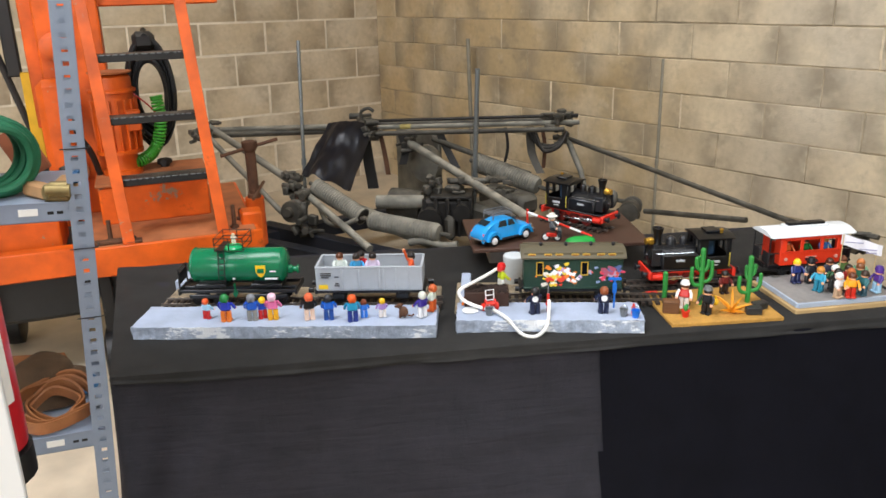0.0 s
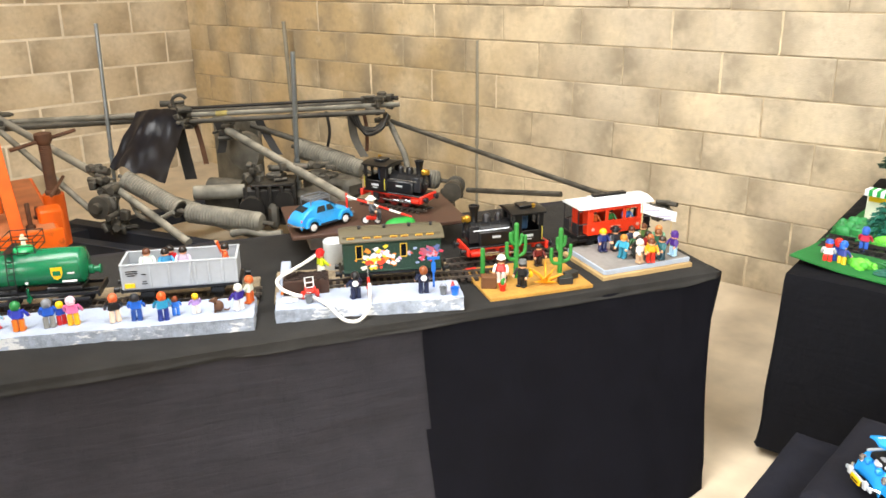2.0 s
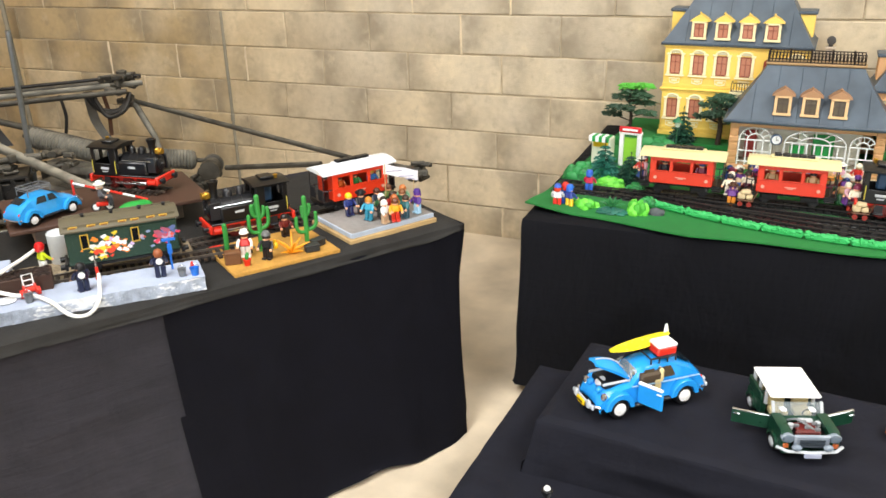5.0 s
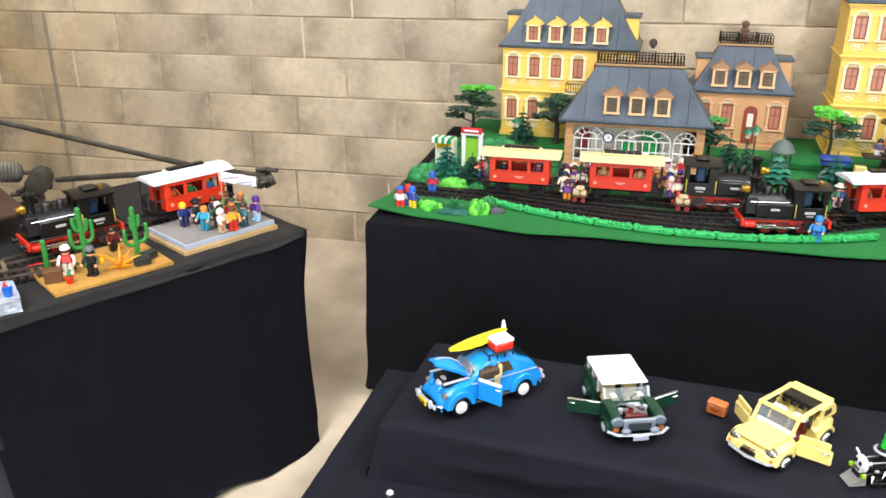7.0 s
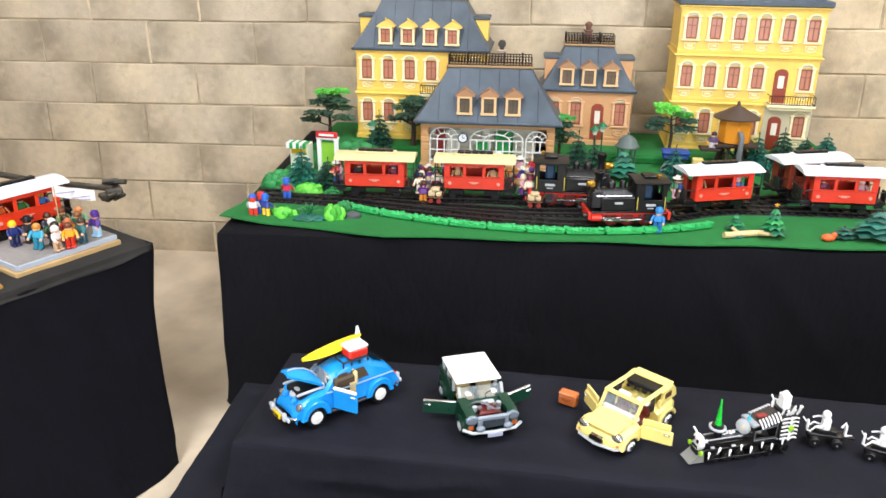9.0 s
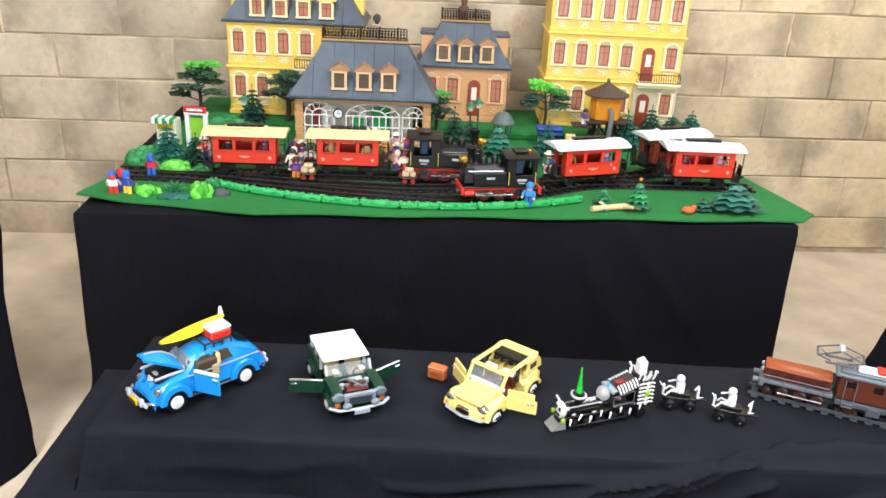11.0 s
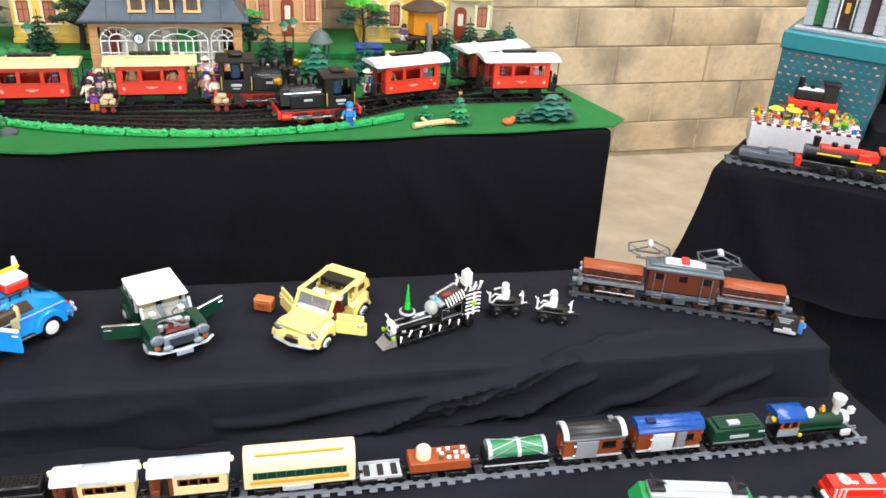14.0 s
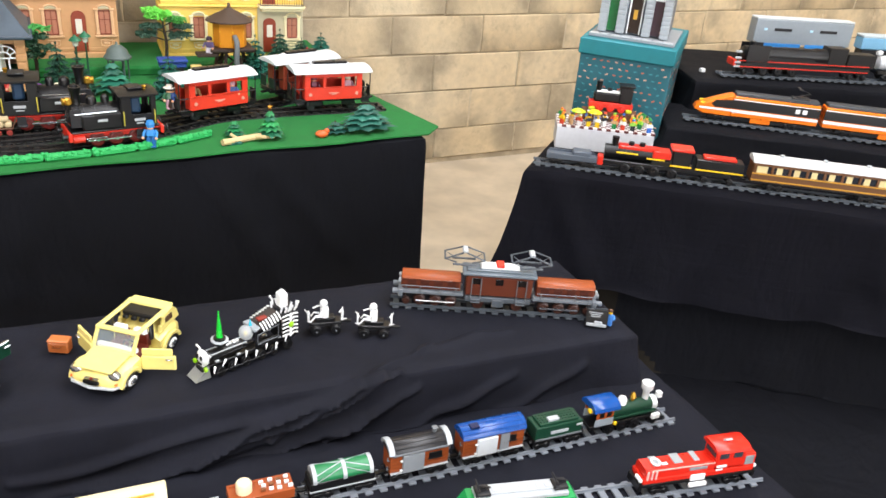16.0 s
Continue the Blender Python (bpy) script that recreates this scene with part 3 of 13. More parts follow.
def figure(name, label, m, hair="5a3018", torso="2255cc", legs="333a66", arms=None, hat=None, skirt=False, bend=0.0, k=1.0, group="toy figures", skin="f2b48c", raise_arm=0.0, sit=False):
    """A small toy figure as one plain mesh, standing with its feet at the pose's origin and facing +y."""
    b = B()
    mats = [pl(skin), pl(hair), pl(torso), pl(legs), pl(arms or torso), pl(hat or hair)]
    b.mi = 3
    if sit:
        for x in (-0.0075, 0.0075):
            b.box((x, 0.012, 0.028), (0.012, 0.034, 0.012), 0.003)
            b.box((x, 0.027, 0.014), (0.011, 0.012, 0.028), 0.003)
    elif skirt:
        b.lathe((0, 0, 0.004), (0, 0, 1), [(0, 0.016), (0.01, 0.0155), (0.03, 0.0105)], 10)
    else:
        for x in (-0.0075, 0.0075):
            b.box((x, 0, 0.017), (0.0125, 0.013, 0.03), 0.003)
            b.box((x, 0.003, 0.003), (0.013, 0.02, 0.006), 0.002)
    b.mi = 2
    b.box((0, 0, 0.044), (0.03, 0.016, 0.026), 0.005, taper=0.78)
    b.mi = 4
    for s in (-1, 1):
        fy = 0.014 if not (raise_arm and s > 0) else 0.016
        fz = 0.034 if not (raise_arm and s > 0) else 0.05 + raise_arm * 0.02
        b.tube([(s * 0.0135, 0, 0.053), (s * 0.0185, 0.004, 0.045), (s * 0.0195, fy, fz)], 0.0042, 6)
    b.mi = 0
    for s in (-1, 1):
        fz = 0.034 if not (raise_arm and s > 0) else 0.05 + raise_arm * 0.02
        b.sph((s * 0.0195, 0.017, fz - 0.001), 0.0046, 6, 4)
    b.lathe((0, 0, 0.056), (0, 0, 1), [(0, 0.006), (0.002, 0.0098), (0.009, 0.0105), (0.015, 0.0095), (0.018, 0.006)], 12)
    b.mi = 1
    b.sph((0, -0.0012, 0.0655), (0.0122, 0.0122, 0.0125), 12, 6, -0.25, 1.0)
    b.box((0, -0.0075, 0.0625), (0.02, 0.008, 0.014), 0.004)
    if hat:
        b.mi = 5
        brim = 0.0185 if hat in ("f0ece0", "f4f0e6") or max(int(hat[q:q + 2], 16) for q in (0, 2, 4)) < 80 else 0.0135
        b.lathe((0, 0, 0.071), (0, 0, 1), [(0, brim), (0.0025, brim), (0.003, 0.0118), (0.010, 0.0098), (0.012, 0.005)], 12)
    if bend:
        r = Matrix.Rotation(bend, 4, "X")
        b.v = [tuple(r @ Vector(p)) for p in b.v]
    if k != 1.0:
        b.v = [tuple(Vector(p) * k) for p in b.v]
    return solid(name, b, mats, label, "toy figure", m, group)


def wheelset(parent, x, r, half, material, n=14, rim=None):
    for s in (-1, 1):
        b = B()
        b.lathe((x, s * half, r), (0, s, 0), [(-0.004, r * 0.97), (-0.003, r * 1.12), (0, r * 1.12), (0.0005, r), (0.006, r), (0.007, r * 0.8), (0.0055, r * 0.75), (0.0055, r * 0.3), (0.009, r * 0.25), (0.009, 0.001)], n)
        part("wheel", b, material, parent)
    b = B()
    b.cyl((x, -half, r), (x, half, r), 0.003, n=6)
    part("axle", b, DARK, parent)


def coach(label, m, side, roof, group="toy coaches", trim=None, vent=True):
    """A four-wheeled toy coach with open end platforms; x along the rails, z from the rail top."""
    t = thing("toy_coach", label, "toy coach", m, group)
    Lb, W, z0, z1 = 0.205, 0.104, 0.045, 0.135
    b = B()
    for s in (-1, 1):
        y = s * W / 2
        b.box((0, y, z0 + 0.019), (Lb, 0.005, 0.042), 0.001)
        b.box((0, y + s * 0.0015, z0 + 0.041), (Lb, 0.006, 0.004), 0.001)
        b.box((0, y, z1 - 0.006), (Lb, 0.005, 0.014), 0.001)
        for x in (-Lb / 2 + 0.009, -0.0335, 0.0335, Lb / 2 - 0.009):
            b.box((x, y, 0.106), (0.018 if abs(x) > 0.05 else 0.011, 0.005, 0.044), 0.001)
        for x in (-0.067, 0.0, 0.067):
            for zz in (0.0875, 0.1285):
                b.box((x, y + s * 0.003, zz), (0.058, 0.003, 0.003))
    for s in (-1, 1):
        x = s * Lb / 2
        for y in (-0.036, 0.036):
            b.box((x, y, 0.09), (0.005, 0.034, 0.09), 0.001)
        b.box((x, 0, 0.129), (0.005, 0.05, 0.014), 0.001)
    part("body", b, side, t)
    b = B()
    for s in (-1, 1):
        b.box((0, s * (W / 2 + 0.0035), z0 + 0.022), (0.036, 0.002, 0.003))
        b.box((0, s * (W / 2 + 0.0035), z0 + 0.018), (0.018, 0.002, 0.003))
        for x in (-0.085, 0.085):
            b.cyl((x, s * (W / 2 + 0.002), z0 + 0.018), (x, s * (W / 2 + 0.0042), z0 + 0.018), 0.006, n=10)
    part("emblem", b, trim or pl("d8a090"), t, "pale printed emblem bars")
    pts = []
    for i in range(11):
        a = -1 + 2 * i / 10
        pts.append((a * 0.062, 0.139 + 0.015 * (1 - a * a)))
    pts += [(0.062, 0.136), (-0.062, 0.136)]
    b = B()
    b.prism(pts, -0.142, 0.142, 0.004, rot=Matrix.Rotation(math.pi / 2, 4, "Z"))
    rf = part("roof", b, roof, t)
    if vent:
        b = B()
        b.box((0, 0.0, 0.156), (0.145, 0.036, 0.006), 0.002)
        b.mi = 1
        for i in range(5):
            b.box((-0.05 + i * 0.025, -0.002, 0.1625), (0.0235, 0.022, 0.0095), 0.001)
        part("roof_vent", b, [roof, BLACK], rf)
    b = B()
    b.box((0, 0, 0.036), (0.29, 0.062, 0.012), 0.002)
    b.box((0, 0, 0.043), (0.285, 0.098, 0.005), 0.001)
    for s in (-1, 1):
        b.box((s * 0.155, 0, 0.032), (0.022, 0.014, 0.007), 0.002)
        for y in (-0.035, 0.035):
            b.box((s * 0.06, y, 0.026), (0.05, 0.006, 0.018), 0.002)
    part("underframe", b, BLACK, t)
    for s in (-1, 1):
        b = B()
        for y in (-0.047, 0.047):
            b.tube([(s * 0.137, y, 0.044), (s * 0.137, y, 0.136)], 0.002, 6)
            b.tube([(s * 0.137, y, 0.082), (s * 0.104, y, 0.082)], 0.0018, 6)
            b.tube([(s * 0.12, y, 0.044), (s * 0.12, y, 0.082)], 0.0015, 6)
        b.box((s * 0.138, 0.028, 0.066), (0.003, 0.036, 0.038), 0.001)
        b.box((s * 0.138, -0.028, 0.066), (0.003, 0.036, 0.038), 0.001)
        part("end_railing", b, DARK, t)
        for y in (-0.053, 0.053):
            b = B()
            b.box((s * 0.12, y, 0.03), (0.03, 0.014, 0.004), 0.001)
            b.box((s * 0.12, y - math.copysign(0.008, y), 0.037), (0.03, 0.004, 0.014))
            part("step", b, BLACK, t)
    for x in (-0.075, 0.075):
        wheelset(t, x, 0.0155, 0.0245, DARK)
    return t


WHEEL_R = pl("6a1c16", 0.45)


def steam_loco(label, m, wheel=WHEEL_R, frame=RED, plate=None, long=1.0, name="toy_locomotive", dome=BLACK, lamp=GOLD, smokebox=None):
    """A toy tank locomotive; its front looks to +x."""
    t = thing(name, label, "toy locomotive", m, "toy locomotives")
    b = B()
    b.box((0, 0, 0.0415), (0.235 * long, 0.086, 0.006), 0.002)
    b.box((0, 0, 0.031), (0.2 * long, 0.05, 0.018), 0.002)
    part("frame", b, frame, t)
    b = B()
    b.box((0, 0, 0.0465), (0.236 * long, 0.09, 0.006), 0.002)
    part("footplate", b, BLACK, t)
    for s in (-1, 1):
        b = B()
        b.box((s * 0.122 * long, 0, 0.036), (0.009, 0.104, 0.024), 0.002)
        bm_ = part("buffer_beam", b, frame, t)
        for y in (-0.034, 0.034):
            b = B()
            b.lathe((s * 0.126 * long, y, 0.036), (s, 0, 0), [(0, 0.006), (0.01, 0.005), (0.011, 0.0105), (0.014, 0.0105), (0.016, 0.007)], 12)
            part("buffer", b, DARK, bm_)
    x0, x1 = -0.015 * long, 0.108 * long
    b = B()
    b.lathe((x0, 0, 0.083), (1, 0, 0), [(0, 0.032), (x1 - x0 - 0.02, 0.032), (x1 - x0 - 0.018, 0.034), (x1 - x0 - 0.002, 0.034), (x1 - x0, 0.03), (x1 - x0 + 0.002, 0.0265), (x1 - x0 + 0.005, 0.024), (x1 - x0 + 0.007, 0.004)], 22)
    boiler = part("boiler", b, plate or BLACK, t)
    b = B()
    for x in (x0 + 0.03, x0 + 0.06, x0 + 0.09):
        b.lathe((x, 0, 0.083), (1, 0, 0), [(0, 0.0325), (0, 0.0332), (0.002, 0.0332), (0.002, 0.0325)], 22)
    part("boiler_band", b, DARK, boiler)
    b = B()
    b.lathe((x1 - 0.018, 0, 0.112), (0, 0, 1), [(0, 0.012), (0.006, 0.0105), (0.03, 0.0115), (0.04, 0.014), (0.048, 0.0165), (0.051, 0.0165), (0.0515, 0.012), (0.044, 0.01)], 16)
    part("chimney", b, BLACK, t)
    for x, r in ((x0 + 0.066 * long, 0.014), (x0 + 0.03 * long, 0.011)):
        b = B()
        b.lathe((x, 0, 0.108), (0, 0, 1), [(0, r), (0.018, r), (0.024, r * 0.85), (0.028, r * 0.45), (0.029, 0.002)], 14)
        part("dome", b, dome, t)
    for s in (-1, 1):
        b = B()
        b.box((0.035 * long, s * 0.037, 0.072), (0.105 * long, 0.017, 0.044), 0.004)
        part("side_tank", b, BLACK, t)
    # cab
    b = B()
    cx0, cx1 = -0.108 * long, -0.018 * long
    mid = (cx0 + cx1) / 2
    cl = cx1 - cx0
    b.box((mid, 0, 0.05), (cl, 0.088, 0.006), 0.001)
    cab = part("cab_floor", b, BLACK, t)
    for s in (-1, 1):
        b = B()
        y = s * 0.046
        b.box((mid, y, 0.066), (cl, 0.005, 0.038), 0.001)
        for x in (cx0 + 0.006, cx1 - 0.012):
            b.box((x, y, 0.11), (0.012 if x < mid else 0.024, 0.005, 0.055), 0.001)
        b.box((mid, y, 0.136), (cl, 0.005, 0.008), 0.001)
        part("cab_side", b, BLACK, t)
    for x in (cx0, cx1):
        b = B()
        b.box((x, 0, 0.068), (0.005, 0.09, 0.042), 0.001)
        for y in (-0.04, 0, 0.04):
            b.box((x, y, 0.113), (0.005, 0.014, 0.05), 0.001)
        b.box((x, 0, 0.135), (0.005, 0.09, 0.01), 0.001)
        part("cab_end", b, BLACK, t)
    b = B()
    pts = [(-0.054 + 0.108 * i / 10, 0.140 + 0.008 * (1 - (i / 5 - 1) ** 2)) for i in range(11)] + [(0.054, 0.137), (-0.054, 0.137)]
    b.prism(pts, -cl / 2 - 0.01, cl / 2 + 0.01, 0.002, rot=Matrix.Translation((mid, 0, 0)) @ Matrix.Rotation(math.pi / 2, 4, "Z"))
    b.box((mid, 0, 0.151), (0.04, 0.045, 0.006), 0.002)
    rf = part("cab_roof", b, BLACK, cab)
    b = B()
    b.lathe((mid - 0.025, 0.02, 0.147), (0, 0, 1), [(0, 0.005), (0.006, 0.005), (0.009, 0.007), (0.012, 0.003)], 10)
    part("whistle", b, lamp, cab)
    b = B()
    b.box((x1 + 0.002, 0, 0.124), (0.018, 0.02, 0.02), 0.004)
    b.lathe((x1 + 0.01, 0, 0.124), (1, 0, 0), [(0, 0.009), (0.006, 0.0105), (0.008, 0.009)], 12)
    part("headlamp", b, lamp, t)
    for s in (-1, 1):
        b = B()
        b.tube([(x0 + 0.01, s * 0.036, 0.096), (x1 - 0.005, s * 0.036, 0.096)], 0.0015, 6)
        part("handrail", b, CHROME, t)
        b = B()
        b.cyl((0.085 * long, s * 0.04, 0.028), (0.115 * long, s * 0.04, 0.028), 0.01, n=12)
        part("cylinder", b, frame, t)
        b = B()
        b.box((0.02 * long, s * 0.039, 0.02), (0.12 * long, 0.003, 0.005), 0.001)
        part("side_rod", b, CHROME, t)
    for s in (-1, 1):
        b = B()
        b.box((mid, s * 0.0492, 0.07), (0.03, 0.002, 0.008), 0.001)
        b.box((mid, s * 0.0492, 0.06), (0.02, 0.002, 0.003))
        b.box((0.035 * long, s * 0.0462, 0.076), (0.026, 0.002, 0.007), 0.001)
        part("number_plate", b, LGREY, t, "pale plate with plain bars")
        b = B()
        for x in (cx0 + 0.004, cx1 - 0.002):
            b.tube([(x, s * 0.051, 0.056), (x, s * 0.053, 0.062), (x, s * 0.053, 0.09), (x, s * 0.051, 0.096)], 0.0016, 5)
        part("grab_rail", b, pl("c8b848", 0.4), t, "yellow grab rails")
        b = B()
        b.box((mid, s * 0.05, 0.018), (0.026, 0.014, 0.004), 0.001)
        b.box((mid, s * 0.045, 0.03), (0.022, 0.003, 0.024))
        part("step", b, DARK, t)
        b = B()
        b.lathe((0.075 * long, s * 0.035, 0.05), (0, 0, 1), [(0, 0.008), (0.022, 0.008), (0.024, 0.006), (0.034, 0.006), (0.036, 0.003)], 10)
        part("pump", b, DARK, t)
        b = B()
        b.tube(bez([(x1 - 0.03, s * 0.03, 0.1), (x1 - 0.034, s * 0.038, 0.09), (x1 - 0.034, s * 0.04, 0.06), (x1 - 0.02, s * 0.04, 0.04)], 4), 0.0028, 6)
        part("steam_pipe", b, BLACK, t)
        b = B()
        for x in (-0.055 * long, 0.0, 0.05 * long):
            b.cyl((x, s * 0.037, 0.02), (x, s * 0.0415, 0.02), 0.004, n=8)
        b.box((0.06 * long, s * 0.042, 0.027), (0.07 * long, 0.003, 0.004), 0.001)
        part("connecting_rod", b, CHROME, t)
    for s in (-1, 1):
        b = B()
        b.box((x1 - 0.008, s * 0.034, 0.084), (0.03, 0.004, 0.05), 0.001)
        part("smoke_deflector", b, smokebox or DARK, t)
    b = B()
    b.lathe((x1 + 0.006, 0, 0.083), (1, 0, 0), [(0, 0.018), (0.002, 0.018), (0.004, 0.006), (0.009, 0.003)], 16)
    part("smokebox_door", b, DARK, t)
    b = B()
    b.box((mid, 0, 0.1), (0.03, 0.022, 0.05), 0.006)
    b.sph((mid, 0, 0.128), 0.011, 10, 6)
    part("backhead", b, pl("2a4a6a", 0.5), t)
    for x in (-0.055 * long, 0.0, 0.05 * long):
        wheelset(t, x, 0.019, 0.026, wheel)
    return t


def straight_track(label, m, length, gauge=0.045, pitch=0.022, width=0.085, h=0.008, sleeper=SLEEPER, rail=RAIL, group="toy tracks"):
    """A length of toy track along +x from the origin, rail top at h + 0.006."""
    t = thing("toy_track", label, "toy track", m, group)
    n = int(length / pitch)
    me = B().box((0, 0, h / 2), (pitch * 0.55, width, h), 0.001).mesh("sleeper", sleeper)
    for i in range(n):
        ob = part("sleeper", me, None, t)
        ob.location.x = pitch * (i + 0.5)
    for s in (-1, 1):
        b = B()
        b.box((length / 2, s * gauge / 2, h + 0.003), (length, 0.003, 0.006), 0.0008)
        b.box((length / 2, s * gauge / 2, h + 0.0005), (length, 0.007, 0.0015))
        part("rail", b, rail, t)
    return t

# ---- the long table ----


def foam_platform(label, m, sx, sy, h, seed):
    rnd = random.Random(seed)
    b = B()
    n = 40
    top, bot = [], []
    rim = [(sx * i / n, 0) for i in range(n)] + [(sx, sy * i / 10) for i in range(10)] + [(sx - sx * i / n, sy) for i in range(n)] + [(0, sy - sy * i / 10) for i in range(10)]
    k = len(rim)
    vs = []
    for zz, jit in ((h, 0.0015), (h - 0.006, 0.003), (h * 0.4, 0.003), (0.0, 0.002)):
        for x, y in rim:
            vs.append((x + rnd.uniform(-jit, jit), y + rnd.uniform(-jit, jit), zz + (rnd.uniform(-0.002, 0.001) if zz > 0.01 else 0)))
    fs = []
    b.mi = 1
    for r in range(3):
        for i in range(k):
            j = (i + 1) % k
            fs.append((r * k + j, r * k + i, (r + 1) * k + i, (r + 1) * k + j))
    b.add(vs, fs)
    b.mi = 0
    b.add(vs[:k], [tuple(range(k))])
    b.v = [(x, y + (0.004 * noise.noise(Vector((x * 60, z * 90, seed))) if y < 0.01 and 0.004 < z < h - 0.004 else 0), z) for x, y, z in b.v]
    plat = thing("display_platform", label, "platform", m, "painted foam platforms")
    side, top_ = B(), B()
    side.v, side.f, side.m = b.v, [f for f, q in zip(b.f, b.m) if q == 1], [0] * sum(1 for q in b.m if q == 1)
    top_.v, top_.f, top_.m = b.v, [f for f, q in zip(b.f, b.m) if q == 0], [0] * sum(1 for q in b.m if q == 0)
    part("foam_side", side, FOAM_EDGE, plat, "ragged sides with bare white foam")
    part("painted_top", top_, FOAM, plat, "grey-blue painted top")
    return plat


R1 = T1 @ pose(0.012, 0.206, 0, 0, 0, -9.4)   # first platform's own frame
foam_platform("long grey-blue painted foam platform with chipped white edge", R1, 0.857, 0.15, 0.04, 1)
BALLAST = mat("pale_gravel", "8f8068", 0.9, var=0.5, scale=220, bump=1.0, bscale=300)
b = B()
b.box((0.43, 0.27, 0.007), (0.86, 0.2, 0.014), 0.003)
solid("ballast_board", b, BALLAST, "board covered with pale model gravel under the rails", "board", R1)
b = B()
b.box((0.055, 0.41, 0.02), (0.12, 0.09, 0.04), 0.003)
solid("foam_block", b, FOAM, "small grey painted foam block behind the rails", "block", R1)
straight_track("brown toy railway track on gravel under the tank wagon", R1 @ pose(0.01, 0.225, 0.014, 0, 0, 0), 0.86)


def tank_wagon(m):
    t = thing("tank_wagon", "green toy tank wagon with black underframe and yellow shield", "toy wagon", m, "toy wagons")
    TG = pl("0c7048", 0.22)
    b = B()
    b.lathe((-0.132, 0, 0.105), (1, 0, 0), [(0, 0.004), (0.002, 0.03), (0.008, 0.042), (0.014, 0.0455), (0.25, 0.0455), (0.256, 0.042), (0.262, 0.03), (0.264, 0.004)], 28)
    tank = part("tank", b, TG, t, "glossy green tank")
    b = B()
    for x in (-0.118, 0.118, 0.0):
        b.lathe((x - 0.0015, 0, 0.105), (1, 0, 0), [(0, 0.0455), (0, 0.0464), (0.003, 0.0464), (0.003, 0.0455)], 28)
    part("hoop", b, TG, tank)
    b = B()
    b.lathe((-0.012, 0, 0.148), (0, 0, 1), [(0, 0.026), (0.006, 0.026), (0.012, 0.02), (0.014, 0.006)], 16)
    part("dome_lid", b, pl("1a9a5c", 0.25), tank)
    # shield and print, plain shapes
    b = B()
    b.mi = 0
    b.prism([(-0.013, 0.017), (0.013, 0.017), (0.013, 0.0), (0.008, -0.011), (0, -0.016), (-0.008, -0.011), (-0.013, 0.0)], -0.0465, -0.0485, rot=Matrix.Translation((0.068, 0, 0.1)))
    b.mi = 1
    b.prism([(-0.009, 0.006), (0.009, 0.006), (0.009, -0.006), (-0.009, -0.006)], -0.0485, -0.0495, rot=Matrix.Translation((0.068, 0, 0.102)))
    part("shield", b, [YELLOW, TG], tank, "plain yellow shield")
    b = B()
    for x, z, w in ((0.1, 0.1, 0.016), (0.094, 0.079, 0.034), (-0.005, 0.08, 0.007)):
        b.box((x, -0.0445, z), (w, 0.004, 0.004))
    part("print_bar", b, WHITE, tank)
    b = B()
    b.box((0, 0, 0.042), (0.31, 0.03, 0.012), 0.002)
    for s in (-1, 1):
        b.box((s * 0.157, 0, 0.042), (0.006, 0.096, 0.016), 0.001)
        b.box((0, s * 0.04, 0.043), (0.31, 0.007, 0.009), 0.001)
        b.box((s * 0.075, 0, 0.054), (0.085, 0.07, 0.014), 0.003)
        b.box((s * 0.075, 0.0, 0.064), (0.07, 0.05, 0.014), 0.003)
        for y in (-0.041, 0.041):
            b.box((s * 0.088, y, 0.028), (0.09, 0.006, 0.012), 0.002)
    part("underframe", b, BLACK, t)
    b = B()
    for s in (-1, 1):
        b.box((-0.003 + s * 0.0, -0.052, 0.05), (0.006, 0.006, 0.04), 0.001)
    b.cyl((-0.003, -0.045, 0.04), (-0.003, -0.055, 0.04), 0.006)
    part("valve", b, TG, t)
    b = B()
    for x in (-0.042, -0.026):
        b.tube([(x, -0.058, 0.03), (x, -0.054, 0.1), (x, -0.04, 0.16)], 0.0014, 5)
    for i in range(9):
        z = 0.035 + 0.0145 * i
        y = -0.058 + 0.004 * (z - 0.03) / 0.07 if z < 0.1 else -0.054 + 0.014 * (z - 0.1) / 0.06
        b.tube([(-0.042, y, z), (-0.026, y, z)], 0.0012, 5)
    part("ladder", b, BLACK, t)
    b = B()
    zs = 0.156
    cn = [(-0.05, -0.042), (0.026, -0.042), (0.026, 0.042), (-0.05, 0.042)]
    for z in (zs, zs + 0.017, zs + 0.034):
        b.tube([(x, y, z) for x, y in cn], 0.0014, 5, closed=True)
    for x, y in cn + [(-0.012, -0.042), (-0.012, 0.042)]:
        b.tube([(x, y, zs), (x, y, zs + 0.034)], 0.0014, 5)
    b.box((-0.04, 0, zs), (0.018, 0.08, 0.002))
    part("walkway", b, BLACK, t)
    b = B()
    b.tube([(-0.16, -0.03, 0.045), (-0.16, -0.03, 0.1), (-0.16, 0.03, 0.1), (-0.16, 0.03, 0.045)], 0.0025, 6)
    b.box((-0.16, 0, 0.075), (0.004, 0.06, 0.03))
    part("end_rail", b, BLACK, t)
    b = B()
    b.lathe((0.132, 0, 0.09), (1, 0, 0), [(0, 0.012), (0.01, 0.012), (0.012, 0.008), (0.022, 0.008), (0.024, 0.012), (0.028, 0.012)], 12)
    part("tap", b, TG, t)
    for x in (-0.115, -0.06, 0.06, 0.115):
        wheelset(t, x, 0.0145, 0.0245, DARK)
    return t


